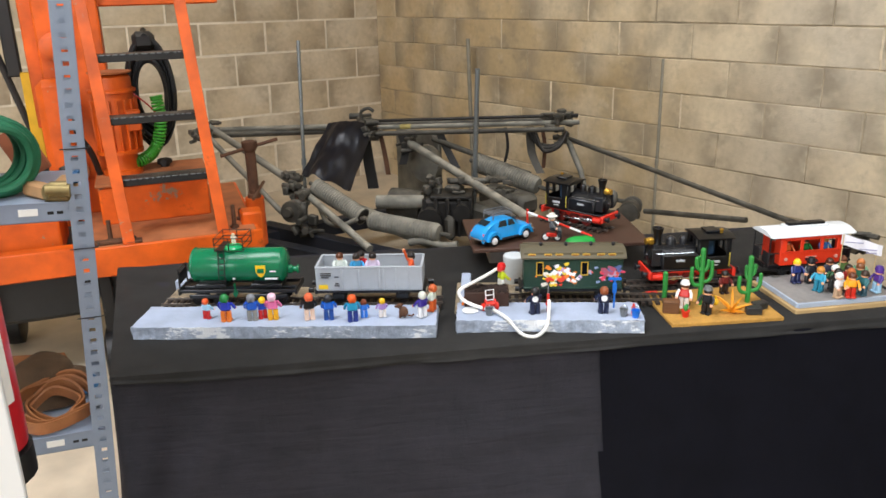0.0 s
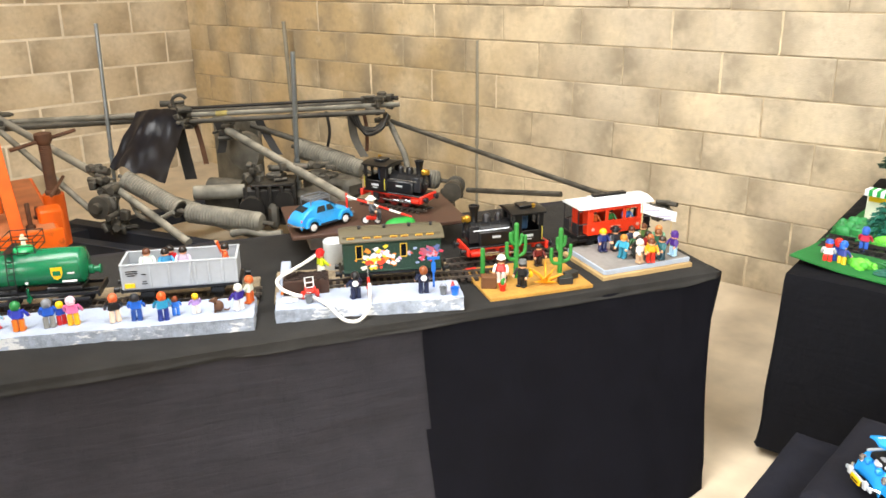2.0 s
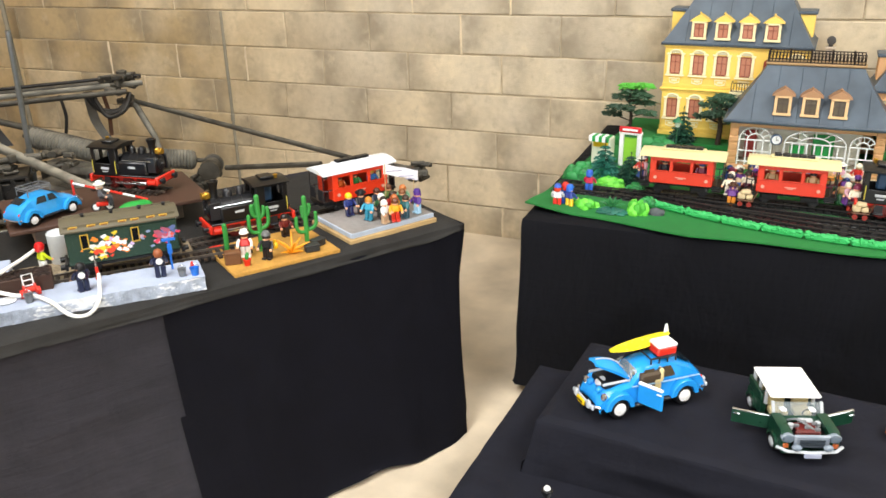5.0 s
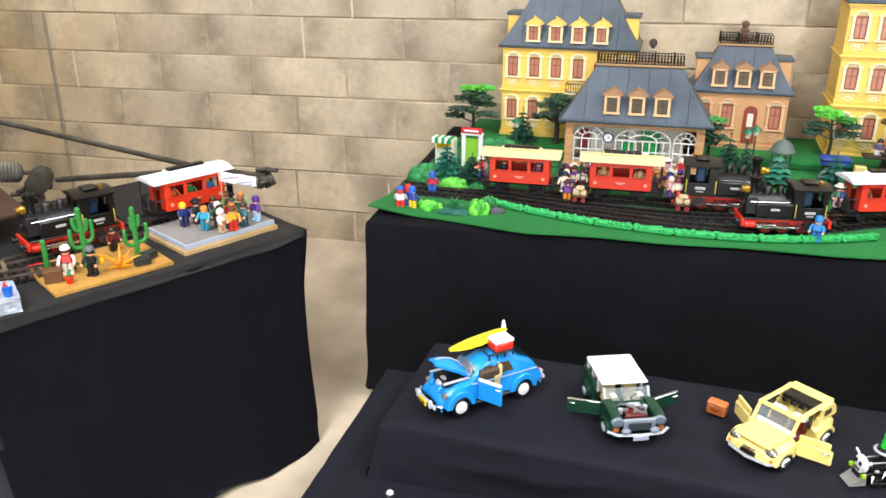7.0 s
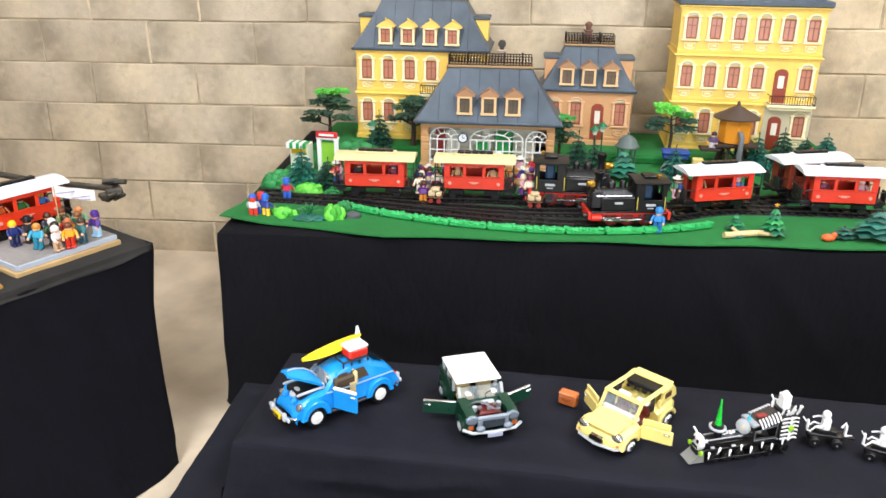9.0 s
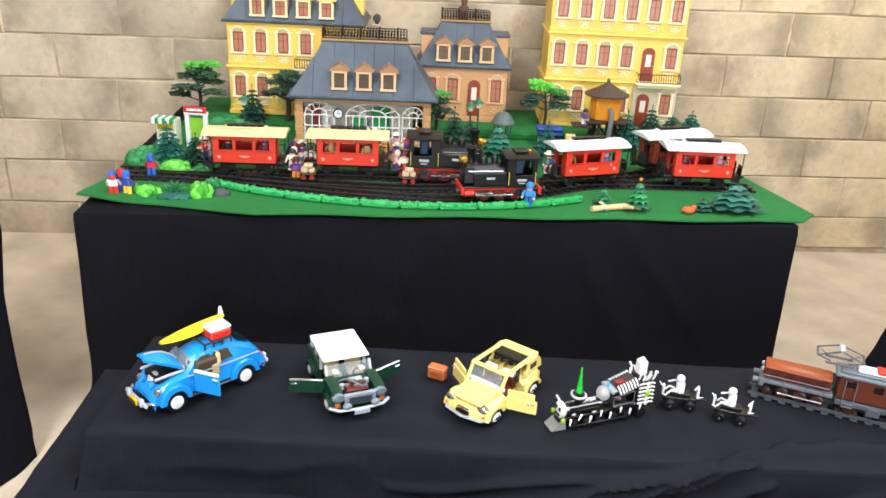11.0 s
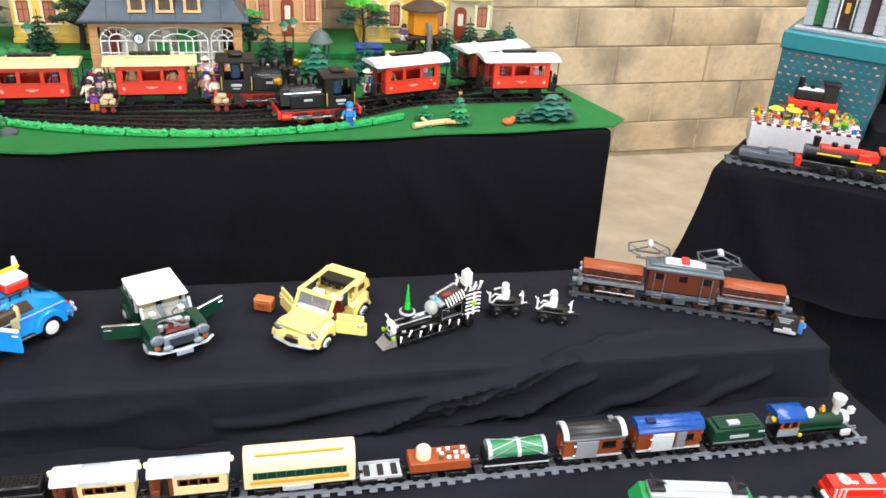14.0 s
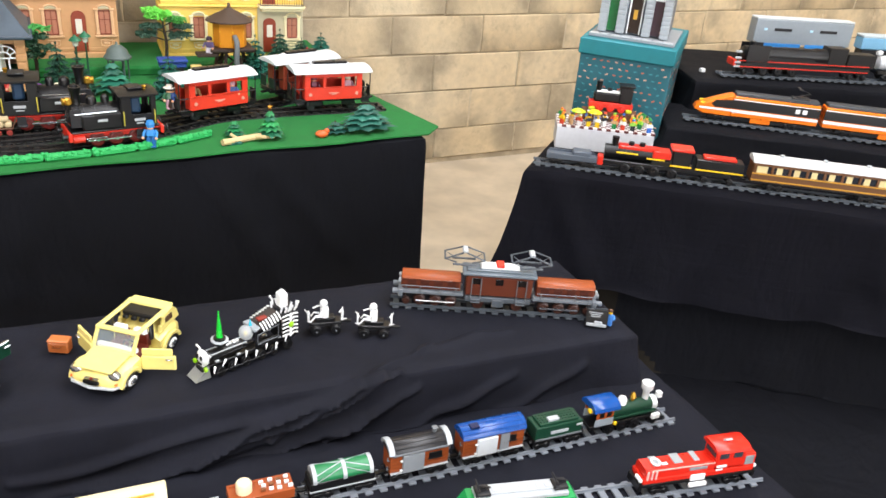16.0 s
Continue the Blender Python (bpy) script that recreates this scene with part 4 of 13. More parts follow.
tank_wagon(R1 @ pose(0.258, 0.225, 0.028) @ Matrix.Scale(1.12, 4))
figure("toy_figure", "tiny pale toy figure standing on top of the tank wagon", R1 @ pose(0.244, 0.235, 0.206, 0, 0, 0), "d8c0a0", "e8e0d0", "e8e0d0", k=0.45)


def open_wagon(m):
    t = thing("open_wagon", "light grey open toy goods wagon with ribbed sides", "toy wagon", m, "toy wagons")
    G = pl("aeb4ba", 0.5)
    for s in (-1, 1):
        b = B()
        b.box((0, s * 0.052, 0.083), (0.295, 0.004, 0.065), 0.001)
        b.box((0, s * 0.0525, 0.1165), (0.297, 0.007, 0.005), 0.001)
        side_ = part("side_wall", b, G, t)
        b = B()
        b.box((s * 0.146, 0, 0.083), (0.004, 0.104, 0.065), 0.001)
        b.box((s * 0.1465, 0, 0.1165), (0.007, 0.108, 0.005), 0.001)
        part("end_wall", b, G, t)
    b = B()
    b.box((0, 0, 0.05), (0.295, 0.104, 0.006), 0.001)
    part("floor_plate", b, G, t)
    for s in (-1, 1):
        for x in (-0.145, -0.075, -0.028, 0.028, 0.04, 0.075, 0.11, 0.145):
            b = B()
            b.box((x, s * 0.056, 0.082), (0.006, 0.004, 0.062), 0.001)
            part("rib", b, G, t)
    b = B()
    b.box((-0.128, -0.056, 0.06), (0.026, 0.002, 0.012))
    part("label_plate", b, YELLOW, t, "small yellow plate")
    b = B()
    for z, x, w in ((0.1, -0.12, 0.03), (0.094, -0.12, 0.03), (0.088, -0.122, 0.02), (0.09, -0.09, 0.012), (0.07, -0.09, 0.01), (0.064, -0.09, 0.014)):
        b.box((x, -0.0565, z), (w, 0.002, 0.0022))
    part("print_bar", b, DARK, t)
    b = B()
    b.box((0, 0, 0.041), (0.3, 0.05, 0.01), 0.002)
    for s in (-1, 1):
        b.box((0, s * 0.043, 0.042), (0.3, 0.006, 0.01), 0.001)
        b.box((s * 0.152, 0, 0.042), (0.008, 0.09, 0.014), 0.001)
        for x in (-0.09, 0.09):
            b.box((x, s * 0.041, 0.027), (0.036, 0.006, 0.018), 0.002)
        b.cyl((0.16 * s, -0.03, 0.042), (0.175 * s, -0.03, 0.042), 0.008)
        b.cyl((0.16 * s, 0.03, 0.042), (0.175 * s, 0.03, 0.042), 0.008)
    part("underframe", b, BLACK, t)
    for x in (-0.09, 0.09):
        wheelset(t, x, 0.0155, 0.0245, DARK)
    return t


open_wagon(R1 @ pose(0.655, 0.225, 0.028) @ Matrix.Scale(1.06, 4))
for x, y, rz, hair, torso, ra, lb in ((0.56, 0.235, 190, "5a3018", "dfe8e0", 0, "toy figure with brown hair riding in the grey wagon"),
                                      (0.612, 0.225, 200, "1c1410", "3a9ad0", 0, "toy figure in a blue top riding in the grey wagon"),
                                      (0.622, 0.25, 170, "16100e", "c8202c", 0, "toy figure in a red top riding in the grey wagon"),
                                      (0.66, 0.23, 180, "1c1410", "d8c8e0", 0, "toy figure in a pale top riding in the grey wagon"),
                                      (0.775, 0.235, 110, "1c1410", "e85a20", 1.5, "toy figure in orange stretching an arm in the grey wagon")):
    figure("toy_figure", lb, R1 @ pose(x, y, 0.098, 0, 0, rz), hair, torso, "303848", raise_arm=ra, k=1.0)

FIG1 = [  # along, back, height factor, turn, hair, torso, legs, hat, label
    (0.218, 0.232, 0.8, -30, "e0561c", "a8d8f0", "d02828", None, "small toy child in light blue with orange hair"),
    (0.277, 0.2, 1.08, -10, "1c7a3c", "2c3fc0", "e87820", None, "toy man with a green cap, blue coat and orange trousers"),
    (0.35, 0.194, 1.05, 0, "7c8088", "1f5fd0", "8a8a86", None, "toy man with grey hair, blue jacket and grey trousers"),
    (0.378, 0.205, 0.85, 20, "f0c81c", "2a50c0", "d02828", None, "blond toy child held beside a grey-haired toy man"),
    (0.408, 0.19, 1.05, -5, "f0c8d8", "f07ab0", "f0b020", None, "toy woman in a pink coat and yellow trousers"),
    (0.511, 0.17, 1.05, 10, "e0663c", "18181a", "f0d0b8", None, "toy woman in a black dress with red hair"),
    (0.565, 0.16, 1.0, -5, "20242c", "1c6ad8", "1c4a98", None, "toy man with a white emblem on his blue top"),
    (0.632, 0.136, 1.05, 5, "e05a20", "28a0d0", "2a3c8c", None, "toy woman in turquoise with long orange hair"),
    (0.664, 0.158, 0.72, 0, "7a3a1c", "2a7ae0", "2a7ae0", None, "toy child in blue lifting an arm"),
    (0.716, 0.152, 0.75, 10, "f0c020", "b090d0", "e8e0d8", None, "blond toy child in a lilac top"),
    (0.828, 0.132, 1.0, 30, "d8dcd0", "3a2a90", "e8e8e8", None, "toy woman in purple and white holding a lead"),
    (0.862, 0.172, 1.05, 60, "c05a28", "d8e0d0", "d86020", None, "toy man in a white shirt and orange trousers"),
]
for x, y, k, rz, hair, torso, legs, hat, lb in FIG1:
    figure("toy_figure", lb, T1 @ pose(x, y, 0.04, 0, 0, rz), hair, torso, legs, hat=hat, k=k)
b = B()
b.sph((0, 0, 0.018), (0.014, 0.01, 0.016), 10, 8)
b.sph((0.012, 0, 0.034), (0.009, 0.008, 0.008), 10, 6)
b.sph((0.021, 0, 0.032), (0.006, 0.004, 0.004), 8, 5)
for s in (-1, 1):
    b.sph((0.007, s * 0.007, 0.036), (0.004, 0.002, 0.006), 6, 4)
    b.cyl((0.01, s * 0.005, 0), (0.009, s * 0.005, 0.018), 0.003, n=6)
b.tube([(-0.012, 0, 0.008), (-0.024, 0, 0.006), (-0.03, 0, 0.012)], 0.0025, 6)
solid("toy_dog", b, pl("5a3a24", 0.6), "brown toy dog sitting on the grey platform", "toy dog", T1 @ pose(0.775, 0.138, 0.04, 0, 0, 160))

# second platform
R2 = T1 @ pose(0.918, 0.09, 0, 0, 0, -10.2)
foam_platform("short grey painted foam platform with chipped white edge", R2, 0.523, 0.13, 0.04, 2)
b = B()
b.box((0.26, 0.25, 0.006), (0.54, 0.24, 0.012), 0.003)
solid("ballast_board", b, BALLAST, "board with dark model gravel under the green coach", "board", R2)
b = B()
b.box((0.02, 0.27, 0.018), (0.03, 0.25, 0.036), 0.003)
solid("foam_strip", b, FOAM, "narrow grey foam strip at the end of the track", "block", R2)
straight_track("brown toy railway track under the green coach", R2 @ pose(0.1, 0.215, 0.012), 0.6)


def green_coach(m):
    t = thing("graffiti_coach", "dark green toy coach with colourful sprayed shapes and brown roof", "toy coach", m, "toy coaches")
    DG = pl("1c3a2c", 0.45)
    b = B()
    b.box((0, 0, 0.09), (0.31, 0.1, 0.095), 0.002)
    body = part("body", b, DG, t)
    bead = B()
    bead.box((0, 0, 0), (0.0012, 0.0012, 0.075))
    bead = bead.mesh("bead", DG)
    for s in (-1, 1):
        for i in range(26):
            part("bead", bead, None, body).location = (-0.15 + 0.012 * i, s * 0.0505, 0.085)
        for z, h in ((0.046, 0.006), (0.13, 0.005)):
            b = B()
            b.box((0, s * 0.051, z), (0.312, 0.003, h), 0.001)
            part("side_rail", b, DG, body)
    for s in (-1, 1):
        for x in (-0.105, 0.035):
            b = B()
            for dx in (-0.01, 0.01):
                b.box((x + dx, s * 0.052, 0.107), (0.003, 0.003, 0.042))
            for dz in (-0.02, 0.02):
                b.box((x, s * 0.052, 0.107 + dz), (0.023, 0.003, 0.003))
            b.mi = 1
            b.box((x, s * 0.0512, 0.107), (0.018, 0.0022, 0.038))
            part("window", b, [pl("caa23a"), pl("101214", 0.15)], body, "narrow window in a yellow frame")
    pts = [(-0.058 + 0.116 * i / 10, 0.142 + 0.02 * (1 - (i / 5 - 1) ** 2) ** 0.8) for i in range(11)] + [(0.058, 0.138), (-0.058, 0.138)]
    b = B()
    b.prism(pts, -0.165, 0.165, 0.003, rot=Matrix.Rotation(math.pi / 2, 4, "Z"))
    rf = part("roof", b, pl("5c5542", 0.6), t, "dull brown ribbed roof")
    b = B()
    b.box((0, -0.046, 0.148), (0.31, 0.006, 0.016), 0.001)
    b.box((0, 0.046, 0.148), (0.31, 0.006, 0.016), 0.001)
    part("clerestory", b, pl("5c5542", 0.6), rf)
    for x in (-0.13, -0.08, -0.045, 0.005, 0.04, 0.085, 0.12):
        b = B()
        b.box((x, -0.0495, 0.148), (0.024, 0.003, 0.009), 0.001)
        b.mi = 1
        b.box((x, -0.051, 0.148), (0.017, 0.002, 0.0045))
        part("roof_window", b, [pl("caa23a"), pl("8a5a20")], rf)
    for x in (-0.1, -0.02, 0.06, 0.13):
        b = B()
        b.cyl((x, 0.0, 0.158), (x, 0.0, 0.17), 0.005, n=8)
        b.sph((x, 0, 0.17), (0.007, 0.007, 0.003), 8, 4)
        part("roof_vent", b, DARK, rf)
    # sprayed shapes: plain flat blobs of colour on the side
    rnd = random.Random(5)
    groups = [(-0.065, 0.075, ["f2d43a", "f08a28", "e8482c", "f4f0e0", "f2d43a"]), (-0.025, 0.09, ["f4f0f8", "e8482c", "c8b0d8", "f2d43a", "f08a28", "ffffff"]), (0.105, 0.09, ["d8405a", "b0586c", "8c9cc0", "e05a4a", "c0a0b8", "5a6ca0"])]
    for gx, gz, cols in groups:
        for i in range(34):
            r = rnd.uniform(0.0025, 0.0085)
            x, z = gx + rnd.gauss(0, 0.022), gz + rnd.gauss(0, 0.014)
            z = min(max(z, 0.056), 0.124)
            k = 9
            off = rnd.uniform(0, 6)
            pts = [(x + r * (1.3 + 0.5 * math.sin(3 * a * 6.28 / k + off)) * math.cos(a * 6.28 / k), z + r * (0.9 + 0.35 * math.sin(2 * a * 6.28 / k + off)) * math.sin(a * 6.28 / k)) for a in range(k)]
            b = B()
            b.prism(pts, -0.0505, -0.0522 - 0.00005 * i)
            part("paint_patch", b, pl(rnd.choice(cols), 0.5), body)
    b = B()
    b.box((0, 0, 0.037), (0.33, 0.05, 0.012), 0.002)
    for s in (-1, 1):
        b.box((0, s * 0.044, 0.036), (0.31, 0.006, 0.008), 0.001)
        b.box((s * 0.165, 0, 0.036), (0.008, 0.09, 0.016), 0.001)
        for x in (-0.1, 0.1):
            b.box((x, s * 0.04, 0.024), (0.06, 0.006, 0.016), 0.002)
        for y in (-0.03, 0.03):
            b.cyl((s * 0.168, y, 0.036), (s * 0.182, y, 0.036), 0.008)
    part("underframe", b, BLACK, t)
    for x in (-0.1, 0.1):
        wheelset(t, x, 0.0155, 0.0245, DARK)
    return t


green_coach(R2 @ pose(0.34, 0.215, 0.026) @ Matrix.Diagonal((0.93, 1.0, 1.0, 1.0)))
COAL = mat("brown_crumbs", "2c1e18", 0.9, var=0.4, scale=160, bump=1.0, bscale=260)
b = B()
b.box((0, 0, 0.03), (0.13, 0.07, 0.06), 0.002)
b.mi = 1
for i in range(140):
    rnd = random.Random(i)
    b.box((rnd.uniform(-0.06, 0.06), rnd.uniform(-0.032, 0.032), 0.06), (0.009, 0.009, 0.007), 0.002, rot=None)
solid("coal_bunker", b, [pl("3a2418", 0.7), COAL], "dark brown toy coal bunker heaped with crumbs", "toy bunker", R2 @ pose(0.085, 0.135, 0.022))
b = B()
b.lathe((0, 0, 0), (0, 0, 1), [(0, 0.03), (0.004, 0.032), (0.1, 0.034), (0.104, 0.03)], 20)
solid("white_tub", b, pl("cfd3d4", 0.4), "pale plastic tub behind the bunker", "tub", T1 @ pose(1.155, 0.43, 0.0))
# white hose in a big loop
b = B()
b.tube(bez([(0.145, 0.2, 0.12), (0.115, 0.175, 0.11), (0.075, 0.13, 0.104), (0.035, 0.095, 0.092), (0.045, 0.085, 0.068), (0.085, 0.072, 0.052), (0.13, 0.05, 0.05), (0.17, -0.002, 0.046), (0.21, -0.03, 0.012), (0.25, -0.036, 0.008), (0.28, -0.015, 0.03), (0.288, 0.03, 0.06), (0.29, 0.06, 0.075)], 8), 0.005, 8)
solid("toy_hose", b, pl("f0eee8", 0.5), "white toy hose curling from the bunker down to the platform", "hose", R2 @ pose(-0.028, 0, 0))
figure("toy_figure", "toy firefighter with a red helmet lying by the bunker", R2 @ pose(0.13, 0.19, 0.06, 0, 0, -60), "d02020", "c8d820", "e8e8e0", hat="d02020")
figure("toy_figure", "toy officer in dark blue with a white back plate", R2 @ pose(0.222, 0.045, 0.04, 0, 0, 20), "16181c", "1c2440", "1c2440", k=1.05)
figure("toy_figure", "toy officer with brown hair in dark blue", R2 @ pose(0.415, 0.05, 0.04, 0, 0, 0), "8a4a28", "1c2440", "1c2440", k=1.05)
for x, y in ((0.222, 0.045), (0.415, 0.05)):
    b = B()
    b.lathe((0, 0, 0), (0, -1, 0), [(0, 0.009), (0.002, 0.009), (0.0025, 0.006)], 12)
    solid("back_plate", b, WHITE, "round white plate on a toy officer's back", "plate", R2 @ pose(x, y - 0.0085, 0.088))
trolley = thing("hose_trolley", "red and white toy hose trolley on the grey platform", "toy trolley", R2 @ pose(0.095, 0.075, 0.04, 0, 0, 15))
b = B()
b.tube([(-0.012, 0, 0.012), (-0.012, 0.004, 0.06), (0.012, 0.004, 0.06), (0.012, 0, 0.012)], 0.002, 6)
for z in (0.03, 0.045):
    b.tube([(-0.012, 0.002, z), (0.012, 0.002, z)], 0.0015, 6)
part("trolley_frame", b, WHITE, trolley)
for x in (-0.02, 0.02):
    b = B()
    b.lathe((x, 0, 0.011), (1, 0, 0), [(-0.004, 0.011), (0.004, 0.011), (0.004, 0.005)], 12)
    part("wheel", b, RED, trolley)
b = B()
b.lathe((-0.016, -0.008, 0.022), (1, 0, 0), [(0, 0.014), (0.003, 0.014), (0.004, 0.007), (0.026, 0.007), (0.027, 0.014), (0.03, 0.014)], 14)
part("reel", b, RED, trolley)
b = B()
b.lathe((0, 0, 0), (0, 0, 1), [(0, 0.012), (0.003, 0.024), (0.0035, 0.024), (0.0015, 0.011)], 18)
solid("toy_plate", b, WHITE, "white oval toy plate on the platform", "plate", R2 @ pose(0.038, 0.065, 0.04))
b = B()
b.box((0, 0, 0.002), (0.016, 0.016, 0.003), 0.001)
b.lathe((0, 0, 0.003), (0, 0, 1), [(0, 0.007), (0.02, 0.0015)], 10)
solid("traffic_cone", b, ORANGE, "small orange toy traffic cone", "cone", R2 @ pose(0.02, 0.115, 0.04))


def bucket(m, material, label, r=0.011):
    t = thing("toy_bucket", label, "bucket", m, "toy buckets")
    b = B()
    b.lathe((0, 0, 0), (0, 0, 1), [(0, r * 0.75), (0.02, r), (0.0205, r * 1.1), (0.022, r * 1.1), (0.021, r * 0.9), (0.004, r * 0.7)], 14)
    part("pail", b, material, t)
    b = B()
    b.tube([(r * math.cos(a), 0.0, 0.021 + r * math.sin(a)) for a in [math.pi * i / 8 for i in range(9)]], 0.0008, 5)
    part("handle", b, CHROME, t)
    return t


bucket(R2 @ pose(0.092, 0.038, 0.04), GREY, "grey toy bucket beside the hose trolley")
bucket(R2 @ pose(0.468, 0.028, 0.04), GREY, "grey toy bucket on the platform")
bucket(R2 @ pose(0.5, 0.02, 0.04), BLUE, "low blue toy bowl beside a red bottle", 0.012)
b = B()
b.lathe((0, 0, 0), (0, 0, 1), [(0, 0.006), (0.02, 0.006), (0.026, 0.003), (0.03, 0.003)], 10)
solid("red_bottle", b, RED, "small red toy extinguisher on the platform", "bottle", R2 @ pose(0.498, 0.045, 0.04))
b = B()
b.cyl((0, 0, 0), (0, 0, 0.085), 0.003, n=8)
b.box((0, 0, 0.088), (0.036, 0.006, 0.008), 0.001)
b.box((0, 0, 0.06), (0.012, 0.008, 0.03), 0.002)
solid("blue_post", b, BLUE, "blue toy signal post with a crossbar", "post", R2 @ pose(0.45, 0.09, 0.04))
b = B()
b.cyl((0, 0, 0), (0, 0, 0.055), 0.004, n=8)
b.lathe((0, 0, 0.02), (0, 0, 1), [(0, 0.007), (0.006, 0.007)], 8)
b.mi = 1
b.cyl((0, 0, 0.055), (0, 0.002, 0.085), 0.0025, n=8)
solid("hose_nozzle", b, [RED, CHROME], "toy hose nozzle standing upright on the platform", "nozzle", R2 @ pose(0.26, 0.062, 0.04))

# raised board with the car and the black locomotive
BOARD = mat("dark_board", "4a3226", 0.6, var=0.2, scale=12, bump=0.15)
RB = T1 @ pose(1.05, 0.54, 0.09, 0, 0, -3)
b = B()
b.box((0.29, 0.16, 0), (0.6, 0.36, 0.012), 0.002)
solid("raised_board", b, BOARD, "brown wooden board raised above the table", "board", RB)
b = B()
b.box((0.29, 0.2, -0.048), (0.46, 0.2, 0.084), 0.003)
solid("support_box", b, mat("pale_card", "a8a29a", 0.8, var=0.1), "pale cardboard box holding up the raised board", "box", RB)


def vw_car(name, label, m, colour, size):
    """A rounded old saloon; front to +x, wheels on z 0. size scales it."""
    t = thing(name, label, "toy car", m, "toy cars")
    paint = pl(colour, 0.2)
    k = size

    def sc(b):
        b.v = [tuple(Vector(p) * k) for p in b.v]
        return b

    prof = [(-0.128, 0.028), (-0.132, 0.04), (-0.125, 0.06), (-0.108, 0.078), (-0.08, 0.092), (-0.05, 0.102), (-0.02, 0.106), (0.01, 0.102), (0.03, 0.092), (0.05, 0.073), (0.075, 0.07), (0.1, 0.062), (0.118, 0.048), (0.124, 0.034), (0.12, 0.026)]
    b = B()
    secs = []
    for i, (x, z) in enumerate(prof):
        half = 0.043 if z < 0.075 else 0.043 - (z - 0.075) * 0.35
        secs.append((x, z, half))
    vs, fs = [], []
    nw = 9
    for x, z, half in secs:
        for j in range(nw):
            a = -1 + 2 * j / (nw - 1)
            vs.append((x, a * half, z - 0.010 * abs(a) ** 3))
    for i in range(len(secs) - 1):
        for j in range(nw - 1):
            if k > 1 and secs[i][0] == 0.03 and 0 < j < nw - 2:
                continue
            fs.append((i * nw + j, i * nw + j + 1, (i + 1) * nw + j + 1, (i + 1) * nw + j))
    for s, jj in ((-1, 0), (1, nw - 1)):
        base = len(vs)
        for x, z, half in secs:
            vs.append((max(min(x, 0.118), -0.122), s * 0.0435, 0.026))
        for i in range(len(secs) - 1):
            q = (i * nw + jj, (i + 1) * nw + jj, base + i + 1, base + i)
            fs.append(q if s < 0 else q[::-1])
    b.add(vs, fs)
    body = part("body", sc(b), paint, t, angle=50)
    for sx in (0.078, -0.078):
        for s in (-1, 1):
            b = B()
            n = 9
            pts = [(sx + 0.034 * math.cos(math.pi * i / n), 0.024 + 0.036 * math.sin(math.pi * i / n)) for i in range(n + 1)]
            pts += [(sx + 0.024 * math.cos(math.pi * i / n), 0.024 + 0.025 * math.sin(math.pi * i / n)) for i in range(n, -1, -1)]
            y0, y1 = sorted((s * 0.036, s * 0.055))
            b.prism(pts, y0, y1, 0.002)
            part("mudguard", sc(b), paint, body)
            b = B()
            b.lathe((sx, s * 0.05, 0.022), (0, s, 0), [(-0.014, 0.02), (-0.012, 0.022), (0, 0.022), (0.002, 0.02), (0.001, 0.014)], 16)
            w = part("tyre", sc(b), BLACK, t)
            b = B()
            b.lathe((sx, s * 0.0505, 0.022), (0, s, 0), [(0, 0.0145), (0.002, 0.0135), (0.0025, 0.008), (0.004, 0.006), (0.004, 0.001)], 14)
            part("rim", sc(b), pl("f0f0ee", 0.25), w)
    b = B()
    for s in (-1, 1):
        b.box((0, s * 0.045, 0.022), (0.1, 0.012, 0.006), 0.002)
    part("running_board", sc(b), DARK, t)
    for s in (-1, 1):
        for x0, x1, z0, z1 in ((-0.005, 0.03, 0.072, 0.094), (-0.055, -0.013, 0.072, 0.094)):
            b = B()
            yy = s * 0.0415
            b.add([(x0, yy, z0), (x1, yy, z0), (x1 - (0.012 if x1 > 0 else 0), s * 0.0365, z1), (x0 + (0.01 if x0 < -0.02 else 0), s * 0.0365, z1)], [(0, 1, 2, 3) if s < 0 else (3, 2, 1, 0)])
            b.v = [(x, y + s * 0.002, z) for x, y, z in b.v]
            part("side_window", sc(b), pl("4c4234" if k > 1 else "1a2830", 0.1), body)
    b = B()
    b.add([(0.03, -0.032, 0.094), (0.052, -0.036, 0.075), (0.052, 0.036, 0.075), (0.03, 0.032, 0.094)], [(0, 1, 2, 3)])
    b.v = [(x + 0.002, y, z + 0.0015) for x, y, z in b.v]
    part("windscreen", sc(b), glass("clear_screen", (0.75, 0.82, 0.85), 0.22) if k > 1 else pl("23323a", 0.1), body)
    b = B()
    b.add([(-0.105, -0.024, 0.081), (-0.078, -0.026, 0.0945), (-0.078, 0.026, 0.0945), (-0.105, 0.024, 0.081)], [(0, 1, 2, 3)])
    b.v = [(x - 0.001, y, z + 0.0015) for x, y, z in b.v]
    part("rear_window", sc(b), pl("1a2830", 0.1), body)
    for s in (-1, 1):
        b = B()
        b.tube([(s * 0.122, -0.048, 0.032), (s * 0.136, -0.03, 0.032), (s * 0.138, 0, 0.032), (s * 0.136, 0.03, 0.032), (s * 0.122, 0.048, 0.032)], 0.0035, 7)
        part("bumper", sc(b), CHROME, t)
    for s in (-1, 1):
        b = B()
        b.lathe((0.108, s * 0.038, 0.05), (1, 0, 0.25), [(0, 0.008), (0.006, 0.008), (0.009, 0.003)], 12)
        part("headlight", sc(b), CHROME, t)
        b = B()
        b.sph((-0.122, s * 0.038, 0.05), (0.005, 0.005, 0.007), 8, 5)
        part("tail_light", sc(b), RED, t)
    return t, sc


